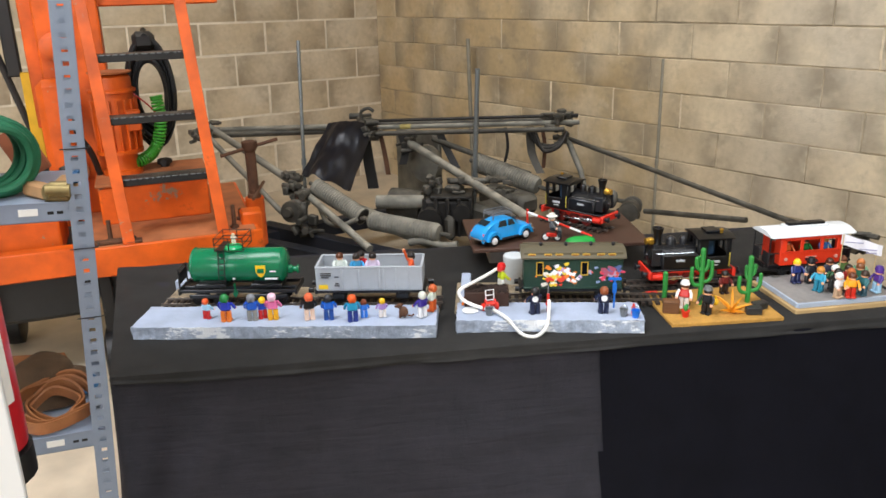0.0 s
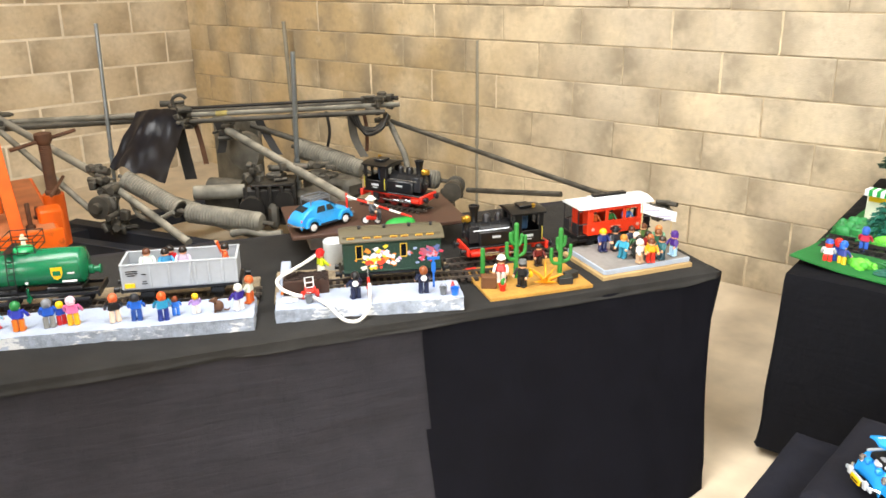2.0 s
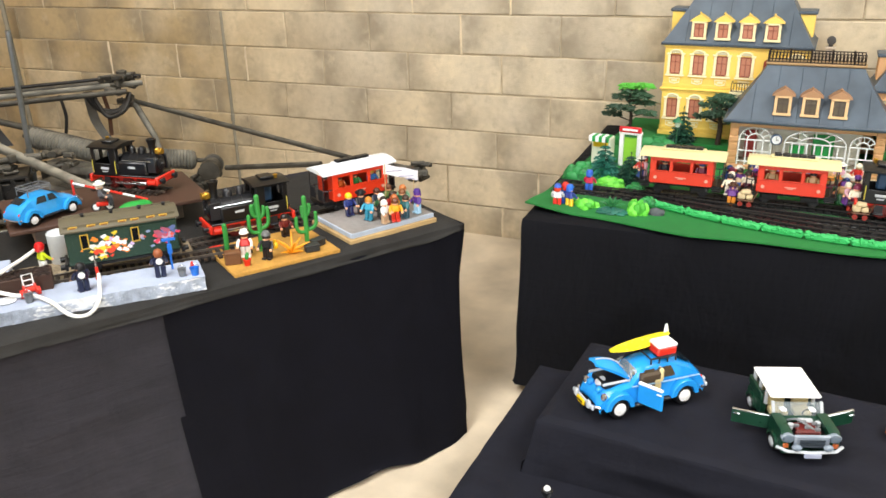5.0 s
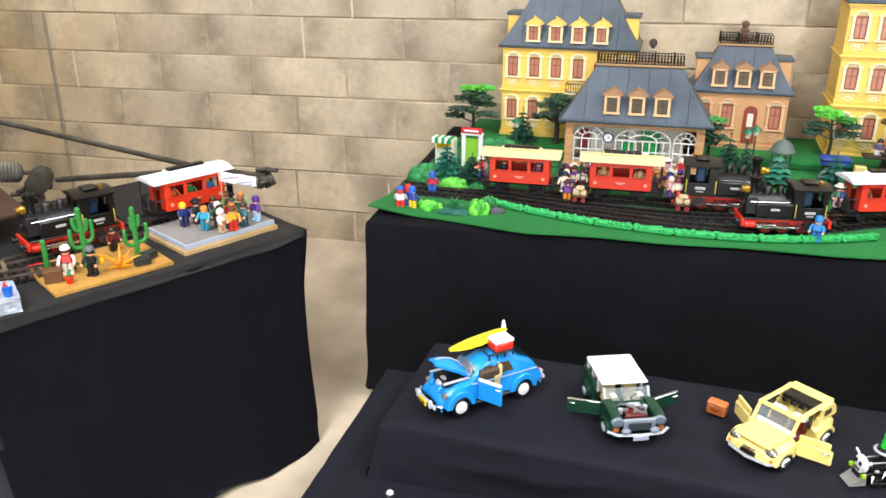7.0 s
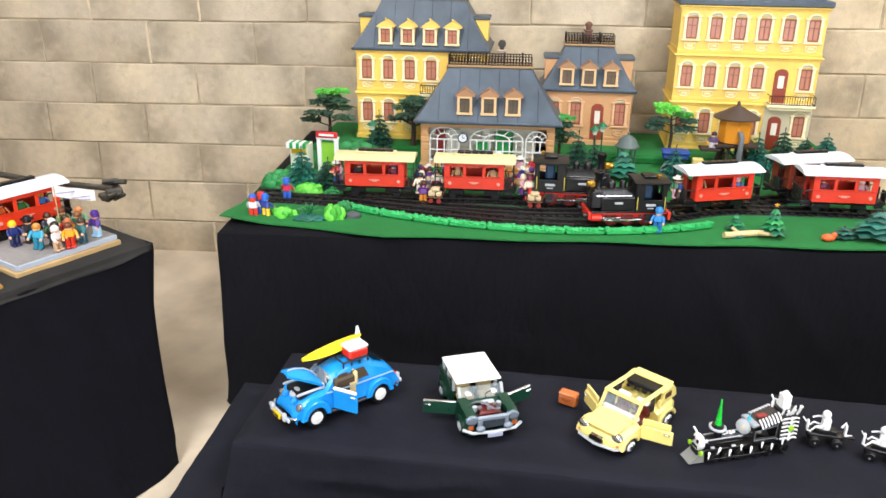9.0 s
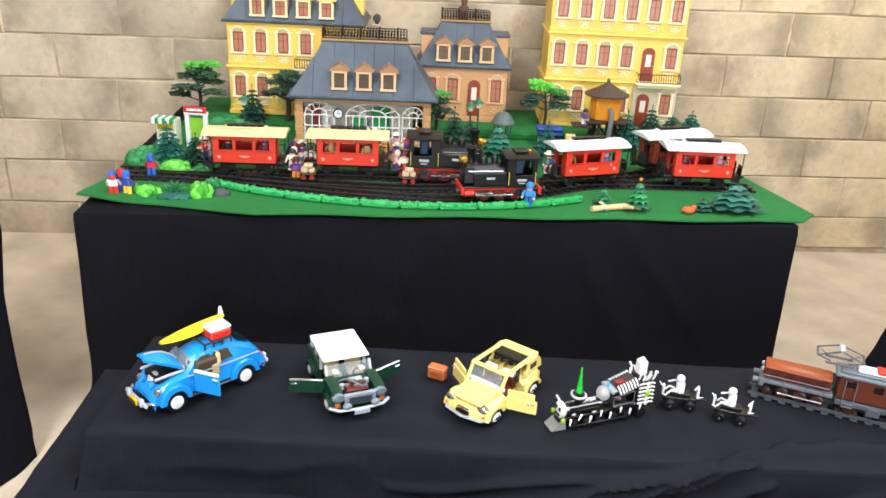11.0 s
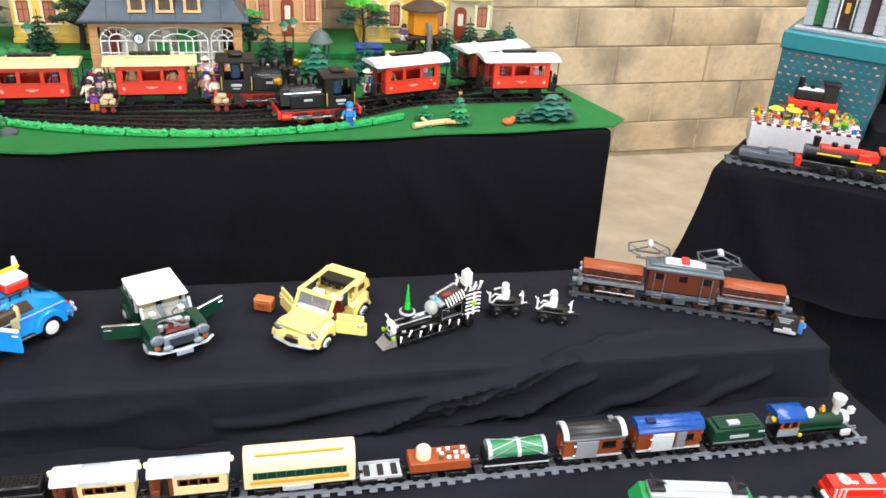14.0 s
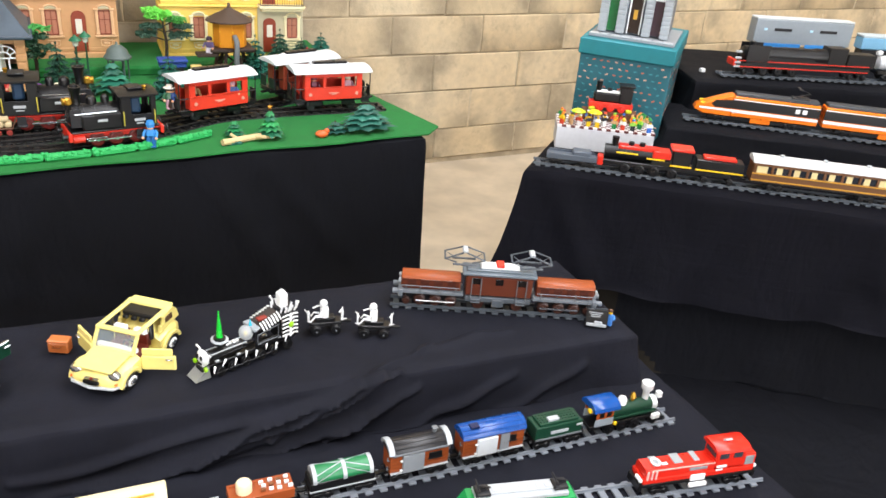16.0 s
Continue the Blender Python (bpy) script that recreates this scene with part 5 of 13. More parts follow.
car1, sc1 = vw_car("toy_car", "light blue toy beetle car with a grey roof rack", T1 @ pose(1.155, 0.61, 0.096, 0, 0, 27), "2a9ae0", 0.86)
b = B()
for y in (-0.03, 0.03):
    b.tube([(-0.07, y, 0.118), (0.02, y, 0.118)], 0.0018, 5)
    b.tube([(-0.07, y, 0.128), (0.02, y, 0.128)], 0.0018, 5)
for i in range(8):
    x = -0.07 + 0.09 * i / 7
    b.tube([(x, -0.03, 0.118), (x, 0.03, 0.118)], 0.0015, 5)
for x in (-0.07, 0.02):
    b.tube([(x, -0.03, 0.128), (x, 0.03, 0.128)], 0.0018, 5)
    for y in (-0.03, 0.03):
        b.tube([(x, y, 0.1), (x, y, 0.128)], 0.0018, 5)
part("roof_rack", sc1(b), GREY, car1, "grey wire roof rack")
steam_loco("black toy tank locomotive with red frame on a board", T1 @ pose(1.455, 0.72, 0.112, 0, 0, -50) @ Matrix.Scale(1.02, 4))
straight_track("short dark toy track under the black locomotive", T1 @ pose(1.36, 0.833, 0.096, 0, 0, -50), 0.28)
bar_ = thing("barrier", "red and white striped toy level-crossing barrier", "barrier", T1 @ pose(1.26, 0.69, 0.096, 0, 0, -38))
for i in range(6):
    b = B()
    b.cyl((0.04 * i, 0, 0.07 - 0.009 * i), (0.04 * (i + 1), 0, 0.07 - 0.009 * (i + 1)), 0.004, n=8)
    part("arm_section", b, RED if i % 2 else WHITE, bar_)
b = B()
b.cyl((0, 0, 0), (0, 0, 0.08), 0.004, n=8)
part("post", b, RED, bar_)
bike = thing("toy_motorbike", "red toy motorbike with white wheels", "toy motorbike", T1 @ pose(1.315, 0.565, 0.096, 0, 0, -20))
for x in (-0.02, 0.02):
    b = B()
    b.tube([(x + 0.012 * math.cos(a), 0, 0.014 + 0.012 * math.sin(a)) for a in [6.28 * i / 12 for i in range(12)]], 0.0025, 6, closed=True)
    part("wheel", b, DARK, bike)
    b = B()
    b.cyl((x, -0.002, 0.014), (x, 0.002, 0.014), 0.0095, n=12)
    part("rim", b, WHITE, bike)
b = B()
b.box((0, 0, 0.022), (0.036, 0.01, 0.014), 0.003)
b.tube([(0.02, 0, 0.014), (0.012, 0, 0.036), (0.01, 0.012, 0.04)], 0.002, 5)
b.tube([(0.012, 0, 0.036), (0.01, -0.012, 0.04)], 0.002, 5)
part("body", b, RED, bike)
figure("toy_figure", "toy rider in grey with a white helmet on a motorbike", T1 @ pose(1.315, 0.565, 0.112, 0, 0, -110), "e8e0d0", "5a5c60", "3a3c40", hat="f0ece0", sit=True)
b = B()
b.sph((0, 0, 0), (0.05, 0.03, 0.022), 12, 6, 0, 1)
b.sph((0.03, 0.01, 0), (0.03, 0.03, 0.018), 10, 6, 0, 1)
solid("green_mound", b, pl("1e9a3c", 0.6), "small green toy mound on the board", "mound", T1 @ pose(1.4, 0.53, 0.096))

# sand board
SAND = mat("sand_board", "b98a3e", 0.85, var=0.2, scale=120, bump=0.5, bscale=300)
RS = T1 @ pose(1.52, 0.02, 0, 0, 0, -1.5)
b = B()
b.box((0.165, 0.12, 0.006), (0.33, 0.25, 0.012), 0.002)
solid("sand_board", b, SAND, "yellow sand-coloured display board with a desert scene", "board", RS)


def cactus(m, h, arms, label):
    b = B()
    G = pl("2f8a3a", 0.5)
    def stem(pts, r):
        b.tube(bez(pts, 5), r, 9)
        b.sph(pts[-1], r * 1.02, 9, 4, 0, 1)
    stem([(0, 0, 0), (0.001, 0, h * 0.5), (0, 0, h)], 0.0075)
    for ang, z, ln, up in arms:
        c, s = math.cos(radians(ang)), math.sin(radians(ang))
        stem([(0, 0, z), (c * ln * 0.7, s * ln * 0.7, z + 0.004), (c * ln, s * ln, z + 0.02), (c * ln, s * ln, z + up)], 0.0058)
    return solid("toy_cactus", b, G, label, "toy cactus", m, "toy cacti")


cactus(T1 @ pose(1.655, 0.14, 0.012, 0, 0, 0), 0.17, [(0, 0.07, 0.03, 0.06), (180, 0.06, 0.03, 0.055), (90, 0.1, 0.02, 0.04), (0, 0.105, 0.018, 0.03), (180, 0.11, 0.018, 0.035)], "tall green toy cactus with many arms")
cactus(T1 @ pose(1.8, 0.13, 0.012, 0, 0, 0), 0.14, [(0, 0.035, 0.035, 0.05), (180, 0.03, 0.03, 0.05), (90, 0.07, 0.02, 0.035), (0, 0.085, 0.015, 0.03)], "green toy cactus beside a dark chest")
cactus(T1 @ pose(1.566, 0.19, 0.012), 0.085, [], "single slim green toy cactus stem")
ag = thing("toy_agave", "orange-yellow spiky toy agave plant", "toy plant", T1 @ pose(1.72, 0.065, 0.012))
for i in range(11):
    b = B()
    a = 6.28 * i / 11
    ln = 0.045 + 0.012 * (i % 3)
    el = 0.3 + 0.35 * (i % 3)
    pts = [(math.cos(a) * ln * t * math.cos(el * (1 - 0.4 * t)), math.sin(a) * ln * t * math.cos(el * (1 - 0.4 * t)), 0.004 + ln * math.sin(el) * t * (1.3 - 0.45 * t)) for t in (0.0, 0.35, 0.7, 1.0)]
    for k in range(3):
        b.cyl(pts[k], pts[k + 1], (0.0045, 0.0042, 0.003)[k], (0.0042, 0.003, 0.0006)[k], n=6, caps=True)
    part("leaf", b, pl("e89a20", 0.5), ag)
b = B()
b.box((0, 0, 0.016), (0.046, 0.03, 0.032), 0.002)
b.box((0, 0, 0.034), (0.048, 0.032, 0.008), 0.003)
for z in (0.01, 0.022):
    b.box((0, -0.0152, z), (0.045, 0.001, 0.001))
solid("toy_chest", b, pl("6a4426", 0.6), "brown toy wooden chest on the sand board", "chest", T1 @ pose(1.55, 0.1, 0.012, 0, 0, -20))
figure("toy_figure", "toy cowboy with a white hat and red waistcoat", T1 @ pose(1.6, 0.125, 0.012, 0, 0, 150), "5a3018", "c82820", "e8e0d8", arms="f0ece4", hat="f4f2ec", k=1.05)
figure("toy_figure", "toy gunman in a black coat and grey hat", T1 @ pose(1.645, 0.07, 0.012, 0, 0, 130), "26201c", "1a1a1c", "1a1a1c", hat="6a6c6c", k=1.05)
figure("toy_figure", "dark red toy figure behind the cacti", T1 @ pose(1.765, 0.21, 0.012, 0, 0, 180), "201614", "6a1c18", "2a1c18", k=0.95)
b = B()
b.lathe((0, 0, 0), (0, 0, 1), [(0, 0.008), (0.016, 0.011), (0.017, 0.012), (0.02, 0.012), (0.019, 0.009)], 12)
b.mi = 1
b.sph((0, 0, 0.026), (0.006, 0.006, 0.012), 8, 5)
b.sph((0.004, 0.002, 0.034), (0.005, 0.004, 0.005), 8, 5)
solid("flower_pot", b, [RED, pl("2f8a3a", 0.5)], "red toy pot with a small green cactus", "pot", T1 @ pose(1.577, 0.06, 0.012))
b = B()
b.sph((0, 0, 0.01), (0.01, 0.01, 0.011), 10, 6)
b.cyl((0, 0, 0.018), (0, 0, 0.028), 0.004, n=8)
solid("money_bag", b, pl("f0c020", 0.4), "small yellow toy money bag", "bag", T1 @ pose(1.672, 0.075, 0.035))
b = B()
b.box((0, 0, 0.011), (0.044, 0.026, 0.022), 0.003)
b.box((0, 0, 0.02), (0.046, 0.028, 0.006), 0.002)
solid("toy_case", b, pl("2a2c2c", 0.5), "dark grey toy trunk on the sand board", "trunk", T1 @ pose(1.775, 0.045, 0.012, 0, 0, -12), "toy trunks")
solid("toy_case", b.mesh("toy_case", pl("2a2c2c", 0.5)), None, "dark grey toy trunk on the sand board", "trunk", T1 @ pose(1.81, 0.075, 0.012, 0, 0, 15), "toy trunks")
b = B()
for i in range(3):
    b.box((0.004 * i, 0.006 * i, 0.004 + 0.002 * i), (0.036, 0.012, 0.004), 0.001)
solid("red_sacks", b, RED, "little pile of flat red toy pieces", "toy pieces", T1 @ pose(1.545, 0.245, 0.004))
straight_track("dark toy track behind the sand board", T1 @ pose(1.5, 0.345, 0.0, 0, 0, -3), 0.42)
steam_loco("black toy locomotive with red frame and brass lamp on the table", T1 @ pose(1.695, 0.335, 0.014, 0, 0, 177) @ Matrix.Scale(1.1, 4), dome=DARK)

# red coach, wooden platform and the crowd
straight_track("dark toy track under the red coach", T1 @ pose(1.9, 0.31, 0.012, 0, 0, 1), 0.36)
coach("red toy coach with a white roof and open platforms", T1 @ pose(2.07, 0.315, 0.026, 0, 0, 1), pl("e23c1e"), pl("e4e8ea"))
for dx, tc, hc in ((-0.06, "e06a28", "4a2818"), (0.0, "2a7a3a", "3a2218"), (0.065, "3a7ac0", "e0b040")):
    figure("toy_figure", "toy passenger at a window of the red coach", T1 @ pose(2.07 + dx, 0.3, 0.072, 0, 0, 180), hc, tc, "303848", k=0.95)
PALEWOOD = mat("pale_wood", "b89a6a", 0.7, var=0.18, scale=14)
RP = T1 @ pose(1.9, 0.035, 0, 0, 0, 2)
b = B()
b.box((0.165, 0.125, 0.008), (0.33, 0.25, 0.016), 0.002)
solid("plywood_board", b, PALEWOOD, "pale plywood board under the station platform", "board", RP)
b = B()
b.box((0.17, 0.125, 0.024), (0.31, 0.22, 0.016), 0.002)
b.mi = 1
b.box((0.17, 0.013, 0.024), (0.31, 0.006, 0.015), 0.001)
b.box((0.013, 0.125, 0.024), (0.006, 0.22, 0.015), 0.001)
solid("station_platform", b, [mat("grey_paving", "8c8884", 0.7, var=0.15, scale=60, bump=0.2), pl("a8b4c4", 0.5)], "grey toy station platform with pale blue edges", "platform", RP)
CROWD = [(1.99, 0.2, "f0c020", "1c2c6c", "18204c", None, 180), (2.032, 0.195, "18181c", "20242c", "18181c", "18181c", 180), (2.02, 0.125, "c08030", "3aa0c0", "2c8098", None, 120),
         (2.045, 0.068, "e8e4e0", "e0e0e0", "c0a080", None, 200), (2.08, 0.06, "603018", "f0a020", "c83020", None, 160), (2.125, 0.07, "3a2a20", "2a6a70", "2c4c58", None, 100),
         (2.18, 0.085, "5a2a90", "4a2a80", "a0c8e0", "4a2a80", 100), (2.09, 0.19, "4a2010", "2a2c40", "202430", None, 180), (2.14, 0.2, "6a3a20", "5a7a40", "3a4a30", None, 180),
         (2.07, 0.13, "e0ded8", "2c5c34", "303430", None, 140), (2.11, 0.125, "2c2018", "b02a28", "2a2a34", None, 170), (2.15, 0.13, "7a4a28", "2f6a50", "24485c", None, 120),
         (2.175, 0.165, "c87a40", "70a080", "3a5a4c", None, 150), (2.06, 0.1, "201812", "2a2220", "181818", None, 90), (2.1, 0.095, "b06030", "f0b030", "7a5020", None, 200)]
for x, y, hair, torso, legs, hat, rz in CROWD:
    figure("toy_figure", "toy visitor in the crowd on the grey station platform", T1 @ pose(x, y, 0.034, 0, 0, rz), hair, torso, legs, hat=hat)
ban = thing("toy_banner", "white paper banner with print bars on a thin stick", "banner", T1 @ pose(2.17, 0.17, 0.034, 0, 0, -25))
b = B()
b.cyl((0.045, 0, 0), (0.045, 0, 0.125), 0.0015, n=6)
b.cyl((-0.05, 0, 0.03), (-0.05, 0, 0.15), 0.0015, n=6)
part("stick", b, pl("c8b080"), ban)
b = B()
vs = [(-0.055 + 0.115 * i / 14, 0.004 * math.sin(i * 0.9), 0.152 - 0.03 * i / 14 - j * 0.034) for j in range(2) for i in range(15)]
b.add(vs, [(i, 15 + i, 16 + i, i + 1) for i in range(14)])
b.add([(x, y + 0.0008, z) for x, y, z in vs], [(i, i + 1, 16 + i, 15 + i) for i in range(14)])
sh = part("sheet", b, pl("e8e6ea", 0.7), ban, "white paper sheet")
b = B()
for i, (x, z, w) in enumerate(((-0.02, 0.128, 0.05), (0.02, 0.108, 0.05), (0.03, 0.098, 0.03))):
    b.box((x, -0.007, z), (w, 0.001, 0.003), rot=None)
part("print_bar", b, pl("9a98b4"), ban)

# ---- the toy town ----
GRASS = mat("green_felt", "1a7232", 0.95, var=0.15, scale=30, bump=0.6, bscale=500)
SLATE = mat("toy_slate", "46535f", 0.42, var=0.3, scale=16, bump=0.1)
TZ = 0.69
b = B()
rnd = random.Random(11)
rim = []
for x0, y0, x1, y1, n in ((0.33, 2.56, 0.9, 2.485, 16), (0.9, 2.485, 2.66, 2.60, 40), (2.66, 2.60, 2.73, 2.68, 4), (2.73, 2.68, 2.6, 3.2, 12), (2.6, 3.2, 2.62, 3.88, 10), (2.62, 3.88, 0.38, 3.88, 10), (0.38, 3.88, 0.36, 3.0, 10), (0.36, 3.0, 0.33, 2.56, 8)):
    for i in range(n):
        f = i / n
        rim.append((x0 + (x1 - x0) * f, y0 + (y1 - y0) * f + 0.006 * math.sin(13 * (x0 + (x1 - x0) * f))))
nr = len(rim)
vs = []
for k, sh in ((0, 1.0), (1, 1.0), (2, 0.8), (3, 0.0)):
    for i, (x, y) in enumerate(rim):
        cx, cy = 1.5 + (x - 1.5) * sh, 3.2 + (y - 3.2) * sh
        curl = 0.018 * max(0.0, 1 - math.hypot(x - 0.34, y - 2.57) / 0.16)
        vs.append((cx, cy, (0.003 if k == 0 else 0.008) + (curl if k < 2 else 0)))
fs = [(k * nr + i, k * nr + (i + 1) % nr, (k + 1) * nr + (i + 1) % nr, (k + 1) * nr + i) for k in range(3) for i in range(nr)]
b.add(vs, fs)
solid("green_mat", b, GRASS, "bright green felt mat covering the table of the toy town", "mat", pose(0, 0, TZ - 0.002), angle=80)
b = B()
b.box((1.5, 3.68, 0.02), (2.2, 0.42, 0.04), 0.01)
solid("green_bank", b, GRASS, "raised green felt bank under the toy houses", "bank", pose(0, 0, TZ))

PEACH, STONE = pl("cf9d6c", 0.5), pl("e8d8b0", 0.5)
YEL, YEL_TRIM = pl("f2cd62", 0.45), pl("f4e8bc", 0.45)
FRAME_R, PANE = pl("8a4630", 0.4), pl("bd8068", 0.15)
SHELL = pl("cfc6a4", 0.5)
IRON = pl("241c18", 0.5)


def toy_window(parent, x, y, z, w, h, frame=FRAME_R, pane=PANE, trim=None, arch=True, trim_mat=None):
    t = B()
    tm = trim_mat or YEL_TRIM
    t.box((x, y - 0.003, z - h / 2 - 0.006), (w + 0.034, 0.014, 0.007), 0.001)
    for s in (-1, 1):
        t.box((x + s * (w / 2 + 0.006), y - 0.003, z), (0.011, 0.01, h + 0.006), 0.002)
        t.box((x + s * (w / 2 + 0.007), y - 0.004, z + h / 2 + 0.003), (0.018, 0.013, 0.008), 0.002)
        t.box((x + s * (w / 2 + 0.006), y - 0.004, z - h / 2 + 0.004), (0.014, 0.012, 0.008), 0.001)
    n = 10
    ra, rb = w / 2 + 0.003, 0.014
    arc = [(math.cos(math.pi * i / n), math.sin(math.pi * i / n)) for i in range(n + 1)]
    t.tube([(x + ra * c, y - 0.004, z + h / 2 + 0.006 + rb * s) for c, s in arc], 0.0035, 5)
    wn_ = part("window", t, tm, parent)
    t = B()
    t.prism([(x + ra * c, z + h / 2 + 0.005 + rb * 0.95 * s) for c, s in arc], y - 0.003, y + 0.001)
    for i in range(1, 6):
        a = math.pi * i / 6
        t.tube([(x, y - 0.0035, z + h / 2 + 0.006), (x + ra * 0.9 * math.cos(a), y - 0.0035, z + h / 2 + 0.006 + rb * 0.85 * math.sin(a))], 0.001, 4)
    part("arch_shell", t, SHELL, wn_, "ribbed shell over the window")
    f = B()
    for s in (-1, 1):
        f.box((x + s * (w / 2 - 0.002), y - 0.0015, z), (0.005, 0.005, h))
        f.box((x, y - 0.0015, z + s * (h / 2 - 0.002)), (w, 0.005, 0.005))
    f.box((x, y - 0.0015, z), (0.0035, 0.005, h))
    f.box((x, y - 0.0015, z + h * 0.12), (w, 0.004, 0.003))
    part("frame", f, frame, wn_)
    p = B()
    p.box((x, y - 0.0008, z), (w, 0.002, h))
    part("pane", p, pane, wn_)


def dormer(parent, x, y, z, mtrim, mroof, frame=FRAME_R, pane=PANE, d=0.05):
    """A dormer window with a small gable, cream surround and cross bars."""
    b = B()
    b.box((x, y + d / 2, z), (0.056, d, 0.07), 0.002)
    dm = part("dormer", b, mtrim, parent)
    b = B()
    b.prism([(x - 0.04, z + 0.034), (x + 0.04, z + 0.034), (x + 0.026, z + 0.046), (x, z + 0.061), (x - 0.026, z + 0.046)], y - 0.008, y + d)
    b.lathe((x, y + 0.01, z + 0.058), (0, 0, 1), [(0, 0.003), (0.004, 0.002), (0.008, 0.005), (0.013, 0.001)], 8)
    part("gable", b, mtrim if mtrim == YEL else pl("a67c58", 0.5), dm)
    b = B()
    b.box((x, y - 0.001, z - 0.002), (0.04, 0.004, 0.056))
    part("pane", b, pane, dm)
    b = B()
    for s in (-1, 1):
        b.box((x + s * 0.0245, y - 0.004, z - 0.001), (0.01, 0.009, 0.068), 0.001)
    b.box((x, y - 0.004, z + 0.0305), (0.058, 0.009, 0.008), 0.001)
    b.box((x, y - 0.005, z - 0.0335), (0.064, 0.013, 0.009), 0.001)
    part("surround", b, pl("f0dfb0", 0.45) if mtrim == YEL else pl("e2bd8c", 0.45), dm)
    b = B()
    for s in (-1, 1):
        b.box((x + s * 0.018, y - 0.003, z - 0.002), (0.004, 0.004, 0.056))
        b.box((x, y - 0.003, z - 0.002 + s * 0.026), (0.04, 0.004, 0.004))
    b.box((x, y - 0.003, z - 0.002), (0.004, 0.004, 0.056))
    b.box((x, y - 0.003, z + 0.006), (0.04, 0.004, 0.003))
    part("frame", b, frame, dm)


def mansard(parent, x0, x1, y0, y1, z0, z1, inset, over=0.018, rail=True, chimney=None):
    b = B()
    b.box(((x0 + x1) / 2, (y0 + y1) / 2, z0), (x1 - x0 + 2 * over, y1 - y0 + 2 * over, 0.012), 0.003)
    n = 6
    vs = []
    for k in range(n + 1):
        f = k / n
        e = -over * 0.6 + (inset + over * 0.6) * (1 - (1 - f) ** 1.12)
        z = z0 + 0.006 + (z1 - z0 - 0.006) * f
        for x, y in ((x0 + e, y0 + e), (x1 - e, y0 + e), (x1 - e, y1 - e), (x0 + e, y1 - e)):
            vs.append((x, y, z))
    fs = [(k * 4 + i, k * 4 + (i + 1) % 4, (k + 1) * 4 + (i + 1) % 4, (k + 1) * 4 + i) for k in range(n) for i in range(4)] + [tuple(range(n * 4, n * 4 + 4))]
    b.add(vs, fs)
    rf = part("roof", b, SLATE, parent, "slate grey mansard roof", angle=50)
    b = B()
    m_ = int((x1 - x0) / 0.075)
    for i in range(1, m_):
        f = i / m_
        pts = []
        for k in range(n + 1):
            g = k / n
            e = -over * 0.6 + (inset + over * 0.6) * (1 - (1 - g) ** 1.12)
            xx = x0 + (x1 - x0) * f
            if xx < x0 + e or xx > x1 - e:
                break
            pts.append((xx, y0 + e - 0.0005, z0 + 0.006 + (z1 - z0 - 0.006) * g))
        if len(pts) > 1:
            b.tube(pts, 0.0013, 4)
    part("roof_seam", b, SLATE, rf)
    b = B()
    b.box(((x0 + x1) / 2, (y0 + y1) / 2, z1 + 0.003), (x1 - x0 - 2 * inset + 0.016, y1 - y0 - 2 * inset + 0.016, 0.01), 0.003)
    part("roof_ledge", b, pl("a08258", 0.5), rf)
    if rail:
        b = B()
        rx0, rx1, ry0, ry1 = x0 + inset, x1 - inset, y0 + inset, y1 - inset
        for z in (z1 + 0.01, z1 + 0.044):
            b.tube([(rx0, ry0, z), (rx1, ry0, z), (rx1, ry1, z), (rx0, ry1, z)], 0.0022, 5, closed=True)
        k = int((rx1 - rx0) / 0.012)
        for i in range(k + 1):
            x = rx0 + (rx1 - rx0) * i / k
            for y in (ry0, ry1):
                b.tube([(x, y, z1 + 0.006), (x, y, z1 + (0.05 if i % 6 == 0 else 0.044))], 0.0018 if i % 6 else 0.0035, 4)
        for i in range(k):
            x = rx0 + (rx1 - rx0) * (i + 0.5) / k
            b.tube([(x + 0.005 * math.cos(a), ry0, z1 + 0.027 + 0.009 * math.sin(a)) for a in [6.28 * j / 6 for j in range(6)]], 0.0012, 4, closed=True)
        part("roof_railing", b, IRON, rf, "dark iron roof railing")
    if chimney:
        b = B()
        b.box((chimney[0], chimney[1], z1 + 0.03), (0.03, 0.03, 0.06), 0.003)
        b.box((chimney[0], chimney[1], z1 + 0.06), (0.038, 0.038, 0.008), 0.002)
        b.lathe((chimney[0], chimney[1], z1 + 0.062), (0, 0, 1), [(0, 0.01), (0.012, 0.012), (0.024, 0.016), (0.03, 0.014), (0.036, 0.004)], 12)
        part("chimney", b, pl("6a4a3c", 0.6), rf)
    return rf


def toy_door(parent, x, y, z0, w, h, col="8e3a22", pane="e8e0d0"):
    b = B()
    n = 8
    pts = [(x - w / 2, z0), (x - w / 2, z0 + h * 0.85)] + [(x + w / 2 * math.cos(math.pi - math.pi * i / n), z0 + h * 0.85 + h * 0.15 * math.sin(math.pi * i / n)) for i in range(1, n)] + [(x + w / 2, z0 + h * 0.85), (x + w / 2, z0)]
    b.prism(pts, y - 0.006, y + 0.001, 0.001)
    d = part("door", b, pl(col, 0.4), parent, "arched red toy door")
    b = B()
    b.box((x, y - 0.0065, z0 + h * 0.62), (w * 0.45, 0.003, h * 0.36), 0.001)
    part("door_pane", b, pl(pane, 0.3), d)
    b = B()
    b.sph((x + w * 0.36, y - 0.009, z0 + h * 0.45), 0.0025, 6, 4)
    part("knob", b, GOLD, d)


